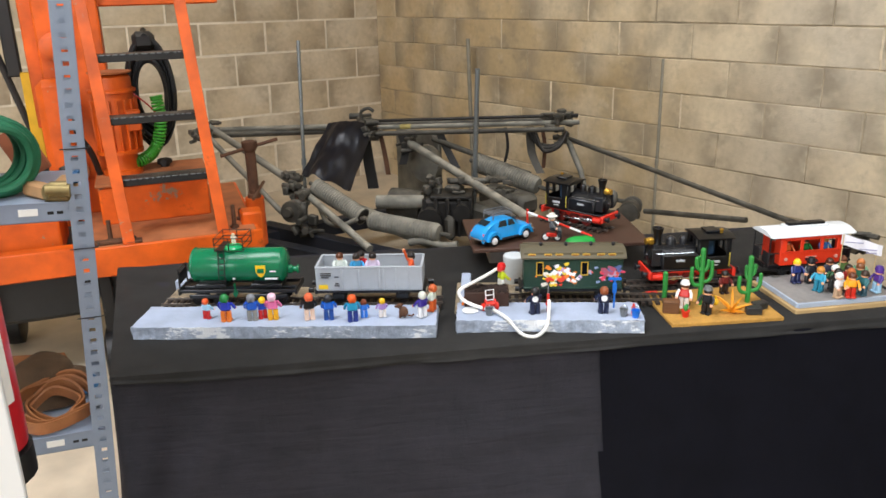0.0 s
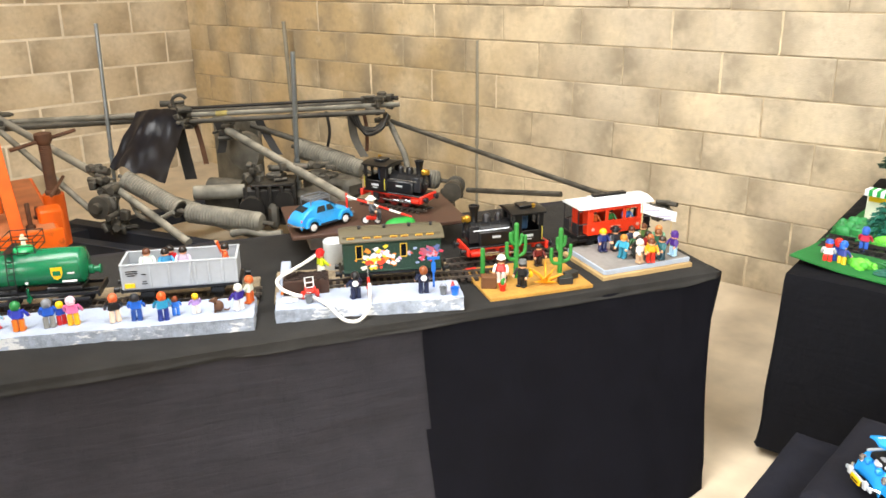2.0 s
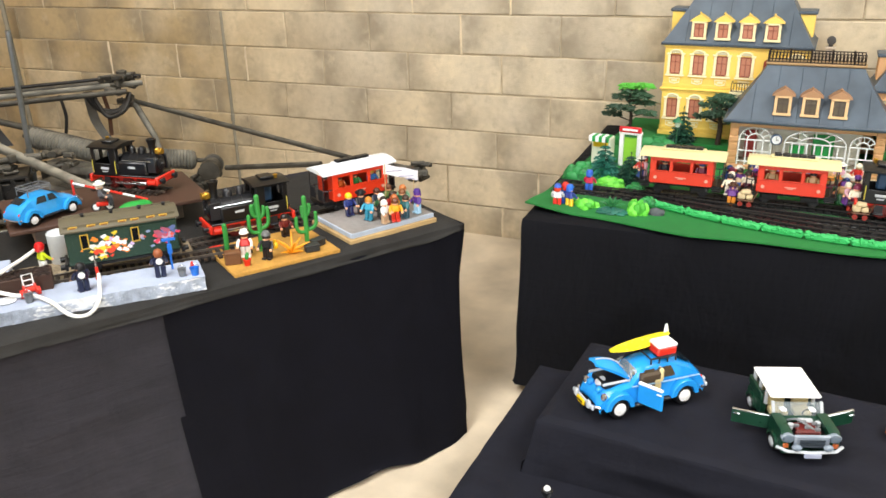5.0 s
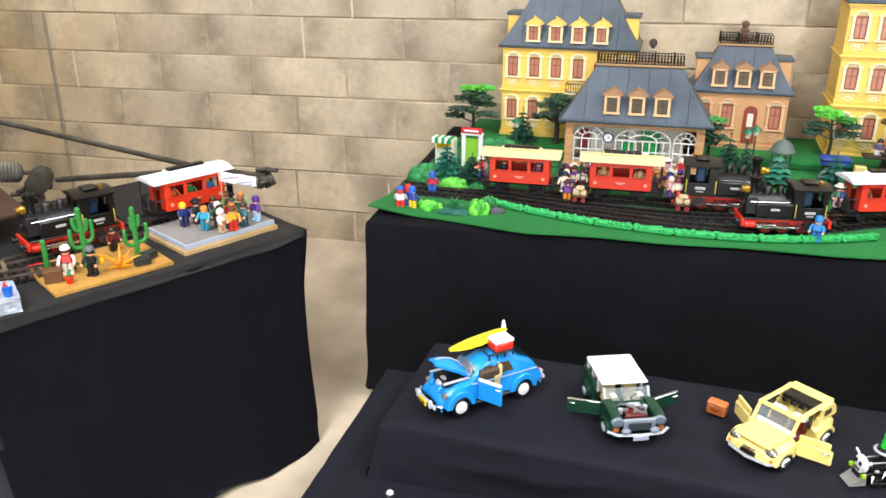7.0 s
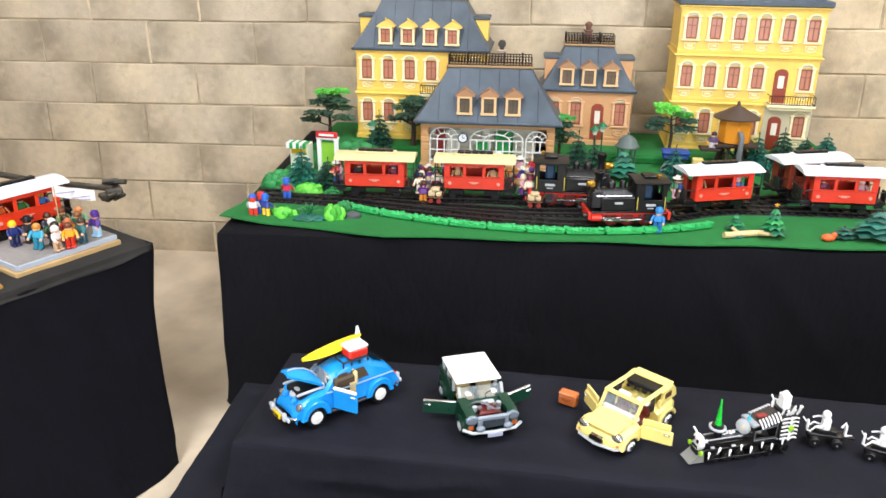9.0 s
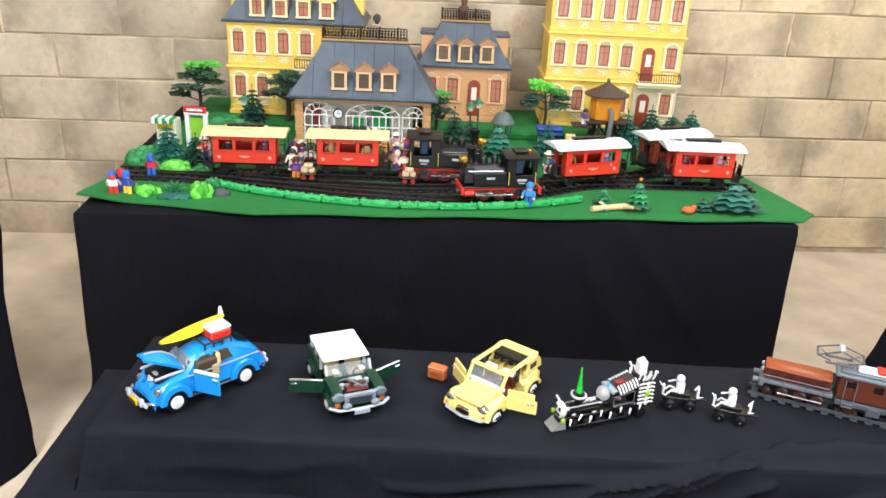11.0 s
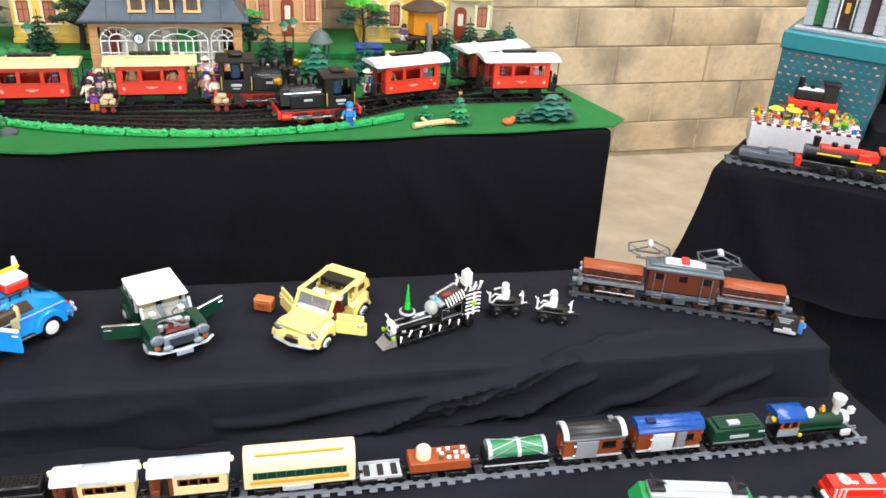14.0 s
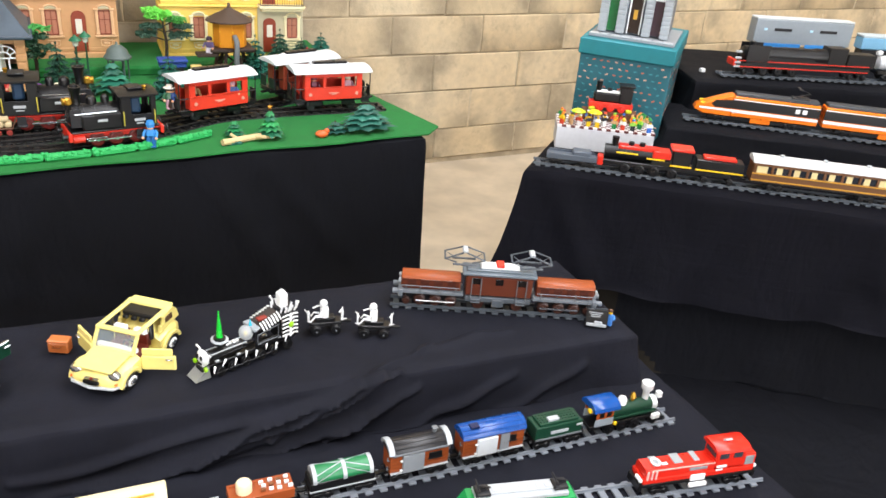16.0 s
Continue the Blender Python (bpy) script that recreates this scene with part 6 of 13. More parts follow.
def house(label, m, w, d, floors, fh, bays, wallm, trimm, roof_h, inset, dormers, door_bay=None, balcony=None, name="toy_house", pale_bays=(), base=0.02, side_bays=2, roof=True, chimney=None, flat_roof=False, pane=PANE, frame=FRAME_R, skip=(), wings=False):
    t = thing(name, label, "toy house", m, "toy houses")
    b = B()
    H = base + floors * fh
    b.box((w / 2, d / 2, H / 2), (w, d, H), 0.002)
    part("wall", b, wallm, t)
    b = B()
    b.box((w / 2, d / 2, base / 2), (w + 0.012, d + 0.012, base), 0.002)
    part("plinth", b, wallm, t)
    for k in range(1, floors + 1):
        z = base + k * fh
        b = B()
        b.box((w / 2, d / 2, z - 0.004), (w + 0.022, d + 0.022, 0.009), 0.003)
        b.box((w / 2, d / 2, z - 0.012), (w + 0.008, d + 0.008, 0.009), 0.001)
        part("cornice", b, wallm, t)
    for k in range(floors):
        b = B()
        b.box((w / 2, d / 2, base + k * fh + 0.012), (w + 0.004, d + 0.004, 0.014), 0.002)
        part("string_course", b, wallm, t)
    if pale_bays:
        bw = w / bays
        b = B()
        a0, a1 = min(pale_bays), max(pale_bays) + 1
        b.box((bw * (a0 + a1) / 2, -0.003, base + fh * 0.5), (bw * (a1 - a0), 0.01, fh), 0.002)
        part("entrance_front", b, pl("c8c0a0", 0.5), t, "pale stone-coloured entrance front")
    bw = w / bays
    for k in range(floors):
        for i in range(bays):
            if (k, i) in skip:
                continue
            x, z = bw * (i + 0.5), base + fh * k + fh * 0.5
            yy = -0.009 if (k == 0 and i in pale_bays) else -0.001
            if door_bay is not None and (k, i) in door_bay:
                toy_door(t, x, yy, base + fh * k + 0.006, bw * 0.55, fh * 0.72)
            else:
                toy_window(t, x, yy, z + fh * 0.04, bw * 0.46, fh * 0.43, trim_mat=trimm, pane=pane, frame=frame)
                b = B()
                zp = z - fh * 0.33
                b.tube([(x - bw * 0.24, yy - 0.001, zp + fh * 0.05), (x + bw * 0.24, yy - 0.001, zp + fh * 0.05), (x + bw * 0.2, yy - 0.001, zp - fh * 0.04), (x, yy - 0.001, zp - fh * 0.065), (x - bw * 0.2, yy - 0.001, zp - fh * 0.04)], 0.003, 5, closed=True)
                b.box((x, yy, zp), (bw * 0.26, 0.006, fh * 0.045), 0.002)
                part("panel", b, trimm, t)
    if balcony:
        k, i0, i1 = balcony
        z = base + fh * k
        b = B()
        b.box((bw * (i0 + i1 + 1) / 2, -0.025, z), (bw * (i1 - i0 + 1), 0.05, 0.012), 0.002)
        b.box((bw * (i0 + i1 + 1) / 2, -0.02, z - 0.012), (bw * (i1 - i0 + 0.8), 0.04, 0.012), 0.002)
        bl = part("balcony", b, trimm, t)
        b = B()
        xa, xb = bw * i0 + 0.005, bw * (i1 + 1) - 0.005
        for zz in (z + 0.008, z + 0.042):
            b.tube([(xa, 0, zz), (xa, -0.047, zz), (xb, -0.047, zz), (xb, 0, zz)], 0.002, 5)
        n = int((xb - xa) / 0.01)
        for i in range(n + 1):
            x = xa + (xb - xa) * i / n
            b.tube([(x, -0.047, z), (x, -0.047, z + 0.042)], 0.0014, 4)
        part("balcony_railing", b, IRON, bl)
    if roof:
        rf = mansard(t, 0, w, 0, d, H, H + roof_h, inset, chimney=chimney)
        for x in dormers:
            dormer(rf, x, -0.002, H + 0.058, wallm, SLATE, d=0.08, frame=frame if wallm == YEL else pl("4a3020"), pane=pane if wallm == YEL else pl("6a5a48", 0.12))
        for s, xx in ((-1, 0.035), (1, w - 0.035)) if wings else ():
            b = B()
            b.box((xx, d * 0.5, H + 0.075), (0.07, 0.1, 0.09), 0.002)
            sd_ = part("side_dormer", b, wallm, rf)
            b = B()
            b.box((xx, d * 0.5, H + 0.126), (0.084, 0.114, 0.014), 0.003)
            part("side_dormer_cap", b, SLATE, rf)
    elif flat_roof:
        b = B()
        b.box((w / 2, d / 2, H + 0.012), (w + 0.03, d + 0.03, 0.024), 0.004)
        b.box((w / 2, d / 2, H + 0.06), (w - 0.02, d - 0.02, 0.09), 0.01, taper=0.8)
        part("roof", b, SLATE, t, "slate grey roof edge")
    return t


house("yellow toy mansion with slate mansard roof and dormer windows", pose(0.575, 3.6, TZ + 0.04), 0.56, 0.3, 2, 0.185, 6, YEL, YEL_TRIM, 0.2, 0.1, (0.13, 0.225, 0.32, 0.415), balcony=(1, 3, 4), door_bay=((1, 4),), base=0.02, wings=True)
house("tall yellow toy town house with three storeys and a balcony", pose(1.925, 3.63, TZ + 0.03, 0, 0, -2), 0.57, 0.26, 3, 0.195, 6, YEL, YEL_TRIM, 0.1, 0.05, (), door_bay=((0, 4), (1, 4)), balcony=(1, 4, 5), pale_bays=(4, 5), roof=False, flat_roof=True, base=0.02)
house("small peach toy villa with slate roof and roof railing", pose(1.385, 3.63, TZ + 0.03), 0.375, 0.25, 1, 0.215, 4, PEACH, pl("e0b488", 0.5), 0.175, 0.085, (0.095, 0.1875, 0.28), door_bay=((0, 2),), base=0.03, chimney=(0.178, 0.12), wings=True)

# the station with its white glazed arches
st = thing("toy_station", "peach toy railway station with white glazed arches and slate roof", "toy station", pose(0.905, 3.29, TZ + 0.008, 0, 0, 1.5))
W, D, H = 0.525, 0.26, 0.19
b = B()
b.box((W / 2, D / 2, 0.008), (W + 0.02, D + 0.02, 0.016), 0.002)
for s in (0, 1):
    b.box((W * s, D / 2, H / 2), (0.01, D, H), 0.001)
    b.box((0.012 + (W - 0.024) * s, 0.0, H / 2), (0.03, 0.012, H), 0.001)
    for i in range(6):
        b.box((0.012 + (W - 0.024) * s, -0.004, 0.03 + i * 0.028), (0.034 if i % 2 else 0.026, 0.008, 0.022), 0.002)
b.box((W / 2, D, H / 2), (W, 0.01, H), 0.001)
b.box((W / 2, 0, H - 0.012), (W, 0.012, 0.026), 0.001)
part("wall", b, PEACH, st)
b = B()
b.box((W / 2, 0.09, 0.017), (W - 0.03, 0.17, 0.002))
part("station_floor", b, pl("c8b89a"), st)
bays = [(0.09, 0.115), (0.3, 0.21), (0.46, 0.085)]
for cx, ww in bays:
    b = B()
    r = ww / 2
    n = 14
    for rr in (r, r * 0.5):
        hgt = min(0.05, r)
        b.tube([(cx + rr * math.cos(math.pi * i / n), -0.002, 0.115 + hgt * (rr / r) * math.sin(math.pi * i / n)) for i in range(n + 1)], 0.0028, 6)
    for z in (0.03, 0.072, 0.115):
        b.box((cx, -0.002, z), (ww, 0.005, 0.005), 0.001)
    aw = part("arched_window", b, WHITE, st, "white glazed arch with thin bars")
    for i in range(1, 6):
        a = math.pi * i / 6
        hgt = min(0.05, r)
        b = B()
        b.tube([(cx + r * 0.5 * math.cos(a), -0.002, 0.115 + hgt * 0.5 * math.sin(a)), (cx + r * math.cos(a), -0.002, 0.115 + hgt * math.sin(a))], 0.002, 5)
        part("glazing_bar", b, WHITE, aw)
    m_ = max(3, int(ww / 0.026))
    for i in range(m_ + 1):
        b = B()
        b.box((cx - r + ww * i / m_, -0.0025, 0.062), (0.005, 0.0055, 0.106), 0.001)
        part("upright", b, WHITE, aw)
for cx, col in ((0.24, "1f9a4a"), (0.33, "1f9a4a")):
    b = B()
    b.box((cx, 0.012, 0.06), (0.05, 0.004, 0.09), 0.001)
    part("shop_front", b, pl(col, 0.5), st, "green inner panel")
b = B()
b.lathe((0.165, -0.006, 0.125), (0, -1, 0), [(0, 0.021), (0.008, 0.021), (0.009, 0.018)], 18)
ck = part("clock", b, pl("2c4a6a"), st, "round station clock")
b = B()
b.lathe((0.165, -0.015, 0.125), (0, -1, 0), [(0, 0.016), (0.001, 0.016)], 18)
part("clock_face", b, WHITE, ck)
b = B()
b.box((0.165, -0.017, 0.130), (0.002, 0.002, 0.012))
b.box((0.169, -0.017, 0.125), (0.009, 0.002, 0.002))
part("clock_hand", b, BLACK, ck)
rf = mansard(st, -0.012, W + 0.012, -0.02, D + 0.012, H, H + 0.2, 0.11, over=0.02)
for x in (0.17, 0.265, 0.36):
    dormer(rf, x, -0.012, H + 0.068, PEACH, SLATE, d=0.08, frame=pl("3a2a20"), pane=pl("5c5448", 0.12))
b = B()
b.box((0.305, 0.19, H + 0.222), (0.03, 0.03, 0.06), 0.003)
b.box((0.305, 0.19, H + 0.254), (0.037, 0.037, 0.008), 0.002)
ch = part("chimney", b, pl("b8a894", 0.6), rf, "pale chimney with a dark round cowl")
b = B()
b.cyl((0.305, 0.19, H + 0.256), (0.305, 0.19, H + 0.268), 0.008, n=10)
b.lathe((0.305, 0.178, H + 0.28), (0, 1, 0), [(0, 0.009), (0.001, 0.016), (0.023, 0.016), (0.024, 0.009)], 14)
part("cowl", b, pl("33302e", 0.5), ch)
# rooms behind the glazing: pale hall, curtains and a dark end bay
b = B()
b.box((0.24, 0.1, 0.1), (0.44, 0.004, 0.16))
part("inner_wall", b, pl("e4e2d6", 0.6), st, "pale wall inside the station hall")
for cx, ww, col, lb in ((0.075, 0.05, "9c3430", "red poster inside the hall"), (0.12, 0.06, "f0efe8", "white counter inside the hall"), (0.33, 0.075, "2a9c50", "green board inside the hall"), (0.255, 0.03, "e8ecdf", "pale curtain inside the hall")):
    b = B()
    b.box((cx, 0.06, 0.085), (ww, 0.006, 0.11), 0.002)
    part("hall_panel", b, pl(col, 0.5), st, lb)
for i in range(4):
    b = B()
    b.box((0.16 + 0.07 * i, -0.001, 0.168), (0.05, 0.004, 0.006), 0.001)
    part("frieze", b, pl("c8bca8", 0.5), st)


# plants
def leaf_mats(*hx):
    return [pl(h, 0.55) for h in hx]


def shard(b, p, d, w, ln, rnd):
    """One small folded leaf from p along d."""
    d = Vector(d).normalized()
    s = d.cross(Vector((rnd.uniform(-1, 1), rnd.uniform(-1, 1), rnd.uniform(-1, 1)))).normalized()
    u = d.cross(s)
    p = Vector(p)
    q = p + d * ln
    m_ = p + d * ln * 0.5
    b.add([p, m_ + s * w, q, m_ - s * w, m_ + u * w * 0.5, m_ - u * w * 0.5], [(0, 1, 4), (1, 2, 4), (2, 3, 4), (3, 0, 4), (0, 5, 1), (1, 5, 2), (2, 5, 3), (3, 5, 0)])


def fir(label, m, h, r, hexes=("0f4a30", "175c3a"), seed=0, name="toy_fir"):
    rnd = random.Random(seed)
    t = thing(name, label, "toy tree", m, "toy firs")
    b = B()
    b.cyl((0, 0, 0), (0, 0, h * 0.95), h * 0.035 + 0.002, 0.001, n=7)
    part("trunk", b, pl("3c2818", 0.7), t)
    b = B()
    layers = 7
    for k in range(layers):
        f = k / layers
        z, rr = h * (0.14 + 0.8 * f), r * (1 - f) ** 0.85 + 0.004
        n = int(12 - 5 * f)
        for i in range(n):
            a = 6.28 * (i + 0.5 * (k % 2)) / n + rnd.uniform(-0.15, 0.15)
            b.mi = rnd.randrange(2)
            for j in range(4):
                q = rr * (0.25 + 0.2 * j)
                dz = -0.1 * rr * j
                for s in (-0.6, 0.0, 0.6):
                    shard(b, (q * math.cos(a), q * math.sin(a), z + dz + h * 0.02), (math.cos(a + s), math.sin(a + s), -0.25 + rnd.uniform(-0.15, 0.25)), rr * 0.09 + 0.0012, rr * 0.42 + 0.003, rnd)
    b.mi = 0
    for i in range(6):
        shard(b, (0, 0, h * 0.92), (rnd.uniform(-0.3, 0.3), rnd.uniform(-0.3, 0.3), 1), 0.002, h * 0.1, rnd)
    part("crown", b, leaf_mats(*hexes), t)
    return t


def layer_tree(label, m, h, layers, hexes, seed, trunk=0.008, name="toy_tree"):
    """A toy tree whose limbs each carry one flat spray of blades (x, y, z, rx, ry, colour)."""
    rnd = random.Random(seed)
    t = thing(name, label, "toy tree", m, "toy trees")
    b = B()
    line_ = bez([(0, 0, 0), (0.005, 0.002, h * 0.35), (-0.004, 0, h * 0.7), (0.003, 0, h * 0.92)], 5)
    for k in range(len(line_) - 1):
        f0, f1 = 1 - 0.75 * k / len(line_), 1 - 0.75 * (k + 1) / len(line_)
        b.cyl(line_[k], line_[k + 1], trunk * f0, trunk * f1, n=8)
    part("trunk", b, pl("33261c", 0.7), t)
    for x, y, z, rx, ry, ci in layers:
        b = B()
        b.mi = 1
        b.tube(bez([(0, 0, z - 0.03), (x * 0.4, y * 0.4, z - 0.02), (x, y, z - 0.004)], 3), trunk * 0.32, 5)
        b.mi = 0
        n = 120
        for i in range(n):
            a = 6.28 * 7 * i / n + rnd.uniform(-0.12, 0.12)
            q0 = rnd.uniform(0.05, 0.62)
            px, py = x + rx * q0 * math.cos(a), y + ry * q0 * math.sin(a)
            ln = rnd.uniform(0.3, 0.45)
            ex, ey = rx * ln * math.cos(a), ry * ln * math.sin(a)
            zz = z + rnd.uniform(-0.011, 0.007) - 0.008 * q0
            wx, wy = -math.sin(a) * 0.0065, math.cos(a) * 0.0065
            dz = rnd.uniform(-0.006, 0.004)
            b.add([(px, py, zz), (px + ex * 0.5 + wx, py + ey * 0.5 + wy, zz + dz * 0.3), (px + ex, py + ey, zz + dz), (px + ex * 0.5 - wx, py + ey * 0.5 - wy, zz + dz * 0.3), (px + ex * 0.5, py + ey * 0.5, zz + 0.005), (px + ex * 0.5, py + ey * 0.5, zz - 0.003)],
                  [(0, 1, 4), (1, 2, 4), (2, 3, 4), (3, 0, 4), (1, 0, 5), (2, 1, 5), (3, 2, 5), (0, 3, 5)])
        part("branch", b, [pl(hexes[ci], 0.55), pl("33261c", 0.7)], t)
    return t


def tier_fir(label, m, h, r, hexes, tiers=5, seed=0, star=None, name="toy_fir", squash=1.0):
    """A moulded toy fir: drooping star-shaped skirts stacked on a stem."""
    rnd = random.Random(seed)
    t = thing(name, label, "toy tree", m, "toy firs")
    b = B()
    b.cyl((0, 0, 0), (0, 0, h * 0.9), 0.006, 0.002, n=7)
    part("trunk", b, pl("3c2818", 0.7), t)
    for k in range(tiers):
        f = k / tiers
        z, rr = h * (0.2 + 0.72 * f), r * (1 - 0.82 * f)
        n = 2 * max(6, int(10 - 4 * f))
        off = rnd.uniform(0, 6.28)
        vs = [(0, 0, z + h * 0.1)]
        for i in range(n):
            a = off + 6.2832 * i / n
            q = rr * (1.0 + rnd.uniform(-0.1, 0.08)) if i % 2 == 0 else rr * 0.74
            vs.append((0.45 * rr * math.cos(a), 0.45 * rr * math.sin(a) * squash, z + h * (0.075 if i % 2 == 0 else 0.05)))
            vs.append((q * math.cos(a), q * math.sin(a) * squash, z - h * (0.05 if i % 2 == 0 else 0.0) + rnd.uniform(-0.002, 0.002)))
        vs.append((0, 0, z + h * 0.02))
        fs = []
        for i in range(n):
            i0, o0, i1, o1 = 1 + 2 * i, 2 + 2 * i, 1 + 2 * ((i + 1) % n), 2 + 2 * ((i + 1) % n)
            fs += [(0, i0, i1), (i0, o0, o1, i1), (o0, len(vs) - 1, o1)]
        b = B()
        b.add(vs, fs)
        part("branch_tier", b, pl(hexes[k % len(hexes)], 0.5), t, angle=25)
    if star:
        b = B()
        for i in range(5):
            a = 6.28 * i / 5 + 0.3
            b.cyl((0, 0, h), (0.009 * math.cos(a), 0, h + 0.009 * math.sin(a)), 0.003, 0.0005, n=5)
        part("tree_top_star", b, pl(star, 0.4), t)
    return t


def bush(label, m, rx, ry, rz, hexes, seed, n=22, name="toy_bush"):
    """A moulded, lumpy toy bush."""
    rnd = random.Random(seed)
    b = B()
    for i in range(n):
        a, e = 2.4 * i + rnd.uniform(-0.3, 0.3), math.asin(min(0.98, (i + 0.5) / n))
        wob = 1 + 0.22 * math.sin(3 * a + seed)
        q = rnd.uniform(0.62, 0.82)
        b.mi = rnd.randrange(len(hexes))
        c = (math.cos(a) * math.cos(e) * rx * q * wob, math.sin(a) * math.cos(e) * ry * q * wob, max(math.sin(e) * rz * q, 0.002))
        k0 = len(b.v)
        lump = rnd.uniform(0.26, 0.4)
        b.sph(c, (rx * lump, max(ry, rx * 0.6) * lump, rz * lump * 1.15), 9, 6)
        for v in range(k0, len(b.v)):
            p = Vector(b.v[v])
            d = p - Vector(c)
            b.v[v] = tuple(Vector(c) + d * (1 + 0.35 * noise.noise(p * 120)))
            if b.v[v][2] < 0:
                b.v[v] = (b.v[v][0], b.v[v][1], 0.0)
    b.mi = 0
    b.sph((0, 0, 0), (rx * 0.72, ry * 0.72, rz * 0.68), 12, 5, 0, 1)
    return solid(name, b, leaf_mats(*hexes), label, "toy bush", m, "toy bushes")


DKG, MDG, LTG, TEAL = ("1a4434", "24563f"), ("22783c", "2b8a48"), ("5cc23c", "70d048", "46a834"), ("175a4c", "1f6c5a")
layer_tree("dark olive toy pine with flat branches and a light green top", pose(0.455, 3.55, TZ + 0.03), 0.24, [(-0.08, 0.0, 0.1, 0.055, 0.04, 0), (0.07, -0.01, 0.115, 0.06, 0.04, 1), (-0.035, -0.03, 0.135, 0.075, 0.045, 0), (0.045, 0.02, 0.155, 0.07, 0.045, 1), (-0.03, 0.01, 0.175, 0.07, 0.04, 0), (0.05, -0.01, 0.185, 0.06, 0.04, 1), (0.01, 0.0, 0.2, 0.07, 0.045, 1), (0.045, 0.0, 0.228, 0.065, 0.04, 2), (-0.02, 0.01, 0.222, 0.05, 0.035, 2)], ("26422e", "34553a", "58b83e"), 1, trunk=0.009)
layer_tree("dark olive toy pine before the yellow mansion", pose(0.835, 3.5, TZ + 0.03), 0.22, [(-0.06, 0.0, 0.13, 0.055, 0.04, 0), (0.06, 0.0, 0.12, 0.055, 0.04, 1), (0.0, -0.03, 0.15, 0.075, 0.05, 0), (-0.04, 0.01, 0.175, 0.06, 0.04, 1), (0.05, 0.0, 0.18, 0.06, 0.04, 0), (0.0, 0.0, 0.2, 0.075, 0.045, 1), (0.01, 0.0, 0.215, 0.05, 0.04, 1)], ("24402c", "30523a"), 2, trunk=0.013)
layer_tree("toy tree with bright green top sprays and dark lower branches", pose(1.925, 3.56, TZ + 0.03), 0.22, [(-0.07, 0.0, 0.12, 0.05, 0.035, 0), (0.06, 0.0, 0.115, 0.055, 0.035, 0), (0.07, 0.0, 0.15, 0.045, 0.035, 0), (-0.05, 0.0, 0.15, 0.05, 0.035, 0), (0.045, 0.0, 0.175, 0.05, 0.04, 1), (-0.03, 0.0, 0.19, 0.05, 0.04, 2), (-0.045, 0.0, 0.21, 0.045, 0.035, 2), (0.0, 0.0, 0.2, 0.04, 0.035, 2)], ("274a38", "3f9438", "66cc44"), 3)
layer_tree("dark green toy tree with a light spray beside the station", pose(1.455, 3.42, TZ + 0.01), 0.21, [(0.0, 0.0, 0.1, 0.045, 0.035, 0), (0.03, 0.0, 0.125, 0.05, 0.035, 0), (-0.02, 0.0, 0.14, 0.045, 0.035, 0), (0.02, 0.0, 0.165, 0.045, 0.035, 0), (0.02, 0.0, 0.195, 0.055, 0.04, 1), (-0.02, 0.0, 0.185, 0.045, 0.035, 1)], ("1f4a30", "3f9a44"), 4)
for i, (x, y, h, r) in enumerate(((0.505, 2.94, 0.155, 0.06), (0.6, 2.95, 0.115, 0.052), (0.69, 3.5, 0.16, 0.05), (1.885, 3.16, 0.16, 0.055), (1.53, 3.3, 0.17, 0.05), (1.59, 3.24, 0.15, 0.045), (2.25, 3.42, 0.16, 0.055), (2.365, 3.48, 0.15, 0.05), (2.46, 3.5, 0.11, 0.05), (2.55, 3.52, 0.125, 0.055))):
    fir("dark green spiky toy fir in the toy town", pose(x, y, TZ + 0.008 + (0.02 if y > 3.45 else 0)), h, r, DKG if i % 3 else TEAL, i)
tier_fir("moulded green toy fir with an orange star beside the log", pose(2.125, 2.655, TZ + 0.006), 0.105, 0.05, ("1d6a4a", "23804a", "2c9a54"), 5, 1, "e8a028")
tier_fir("small moulded green toy fir behind the log", pose(2.02, 2.7, TZ + 0.006), 0.06, 0.036, ("1d6a4a", "248a50"), 4, 2)
tier_fir("large spreading teal-green moulded toy fir at the edge of the mat", pose(2.455, 2.675, TZ + 0.006), 0.105, 0.115, ("1d5548", "246455", "2b7462"), 5, 3, squash=0.55)
tier_fir("low dark teal toy fir at the edge of the mat", pose(2.345, 2.665, TZ + 0.006), 0.05, 0.05, ("1a4c42", "246050"), 3, 4, squash=0.7)
tier_fir("dense teal-green toy fir behind the locomotives", pose(1.7, 3.22, TZ + 0.006), 0.13, 0.085, ("1d5a48", "24705a", "2f8468"), 5, 5, squash=0.7)
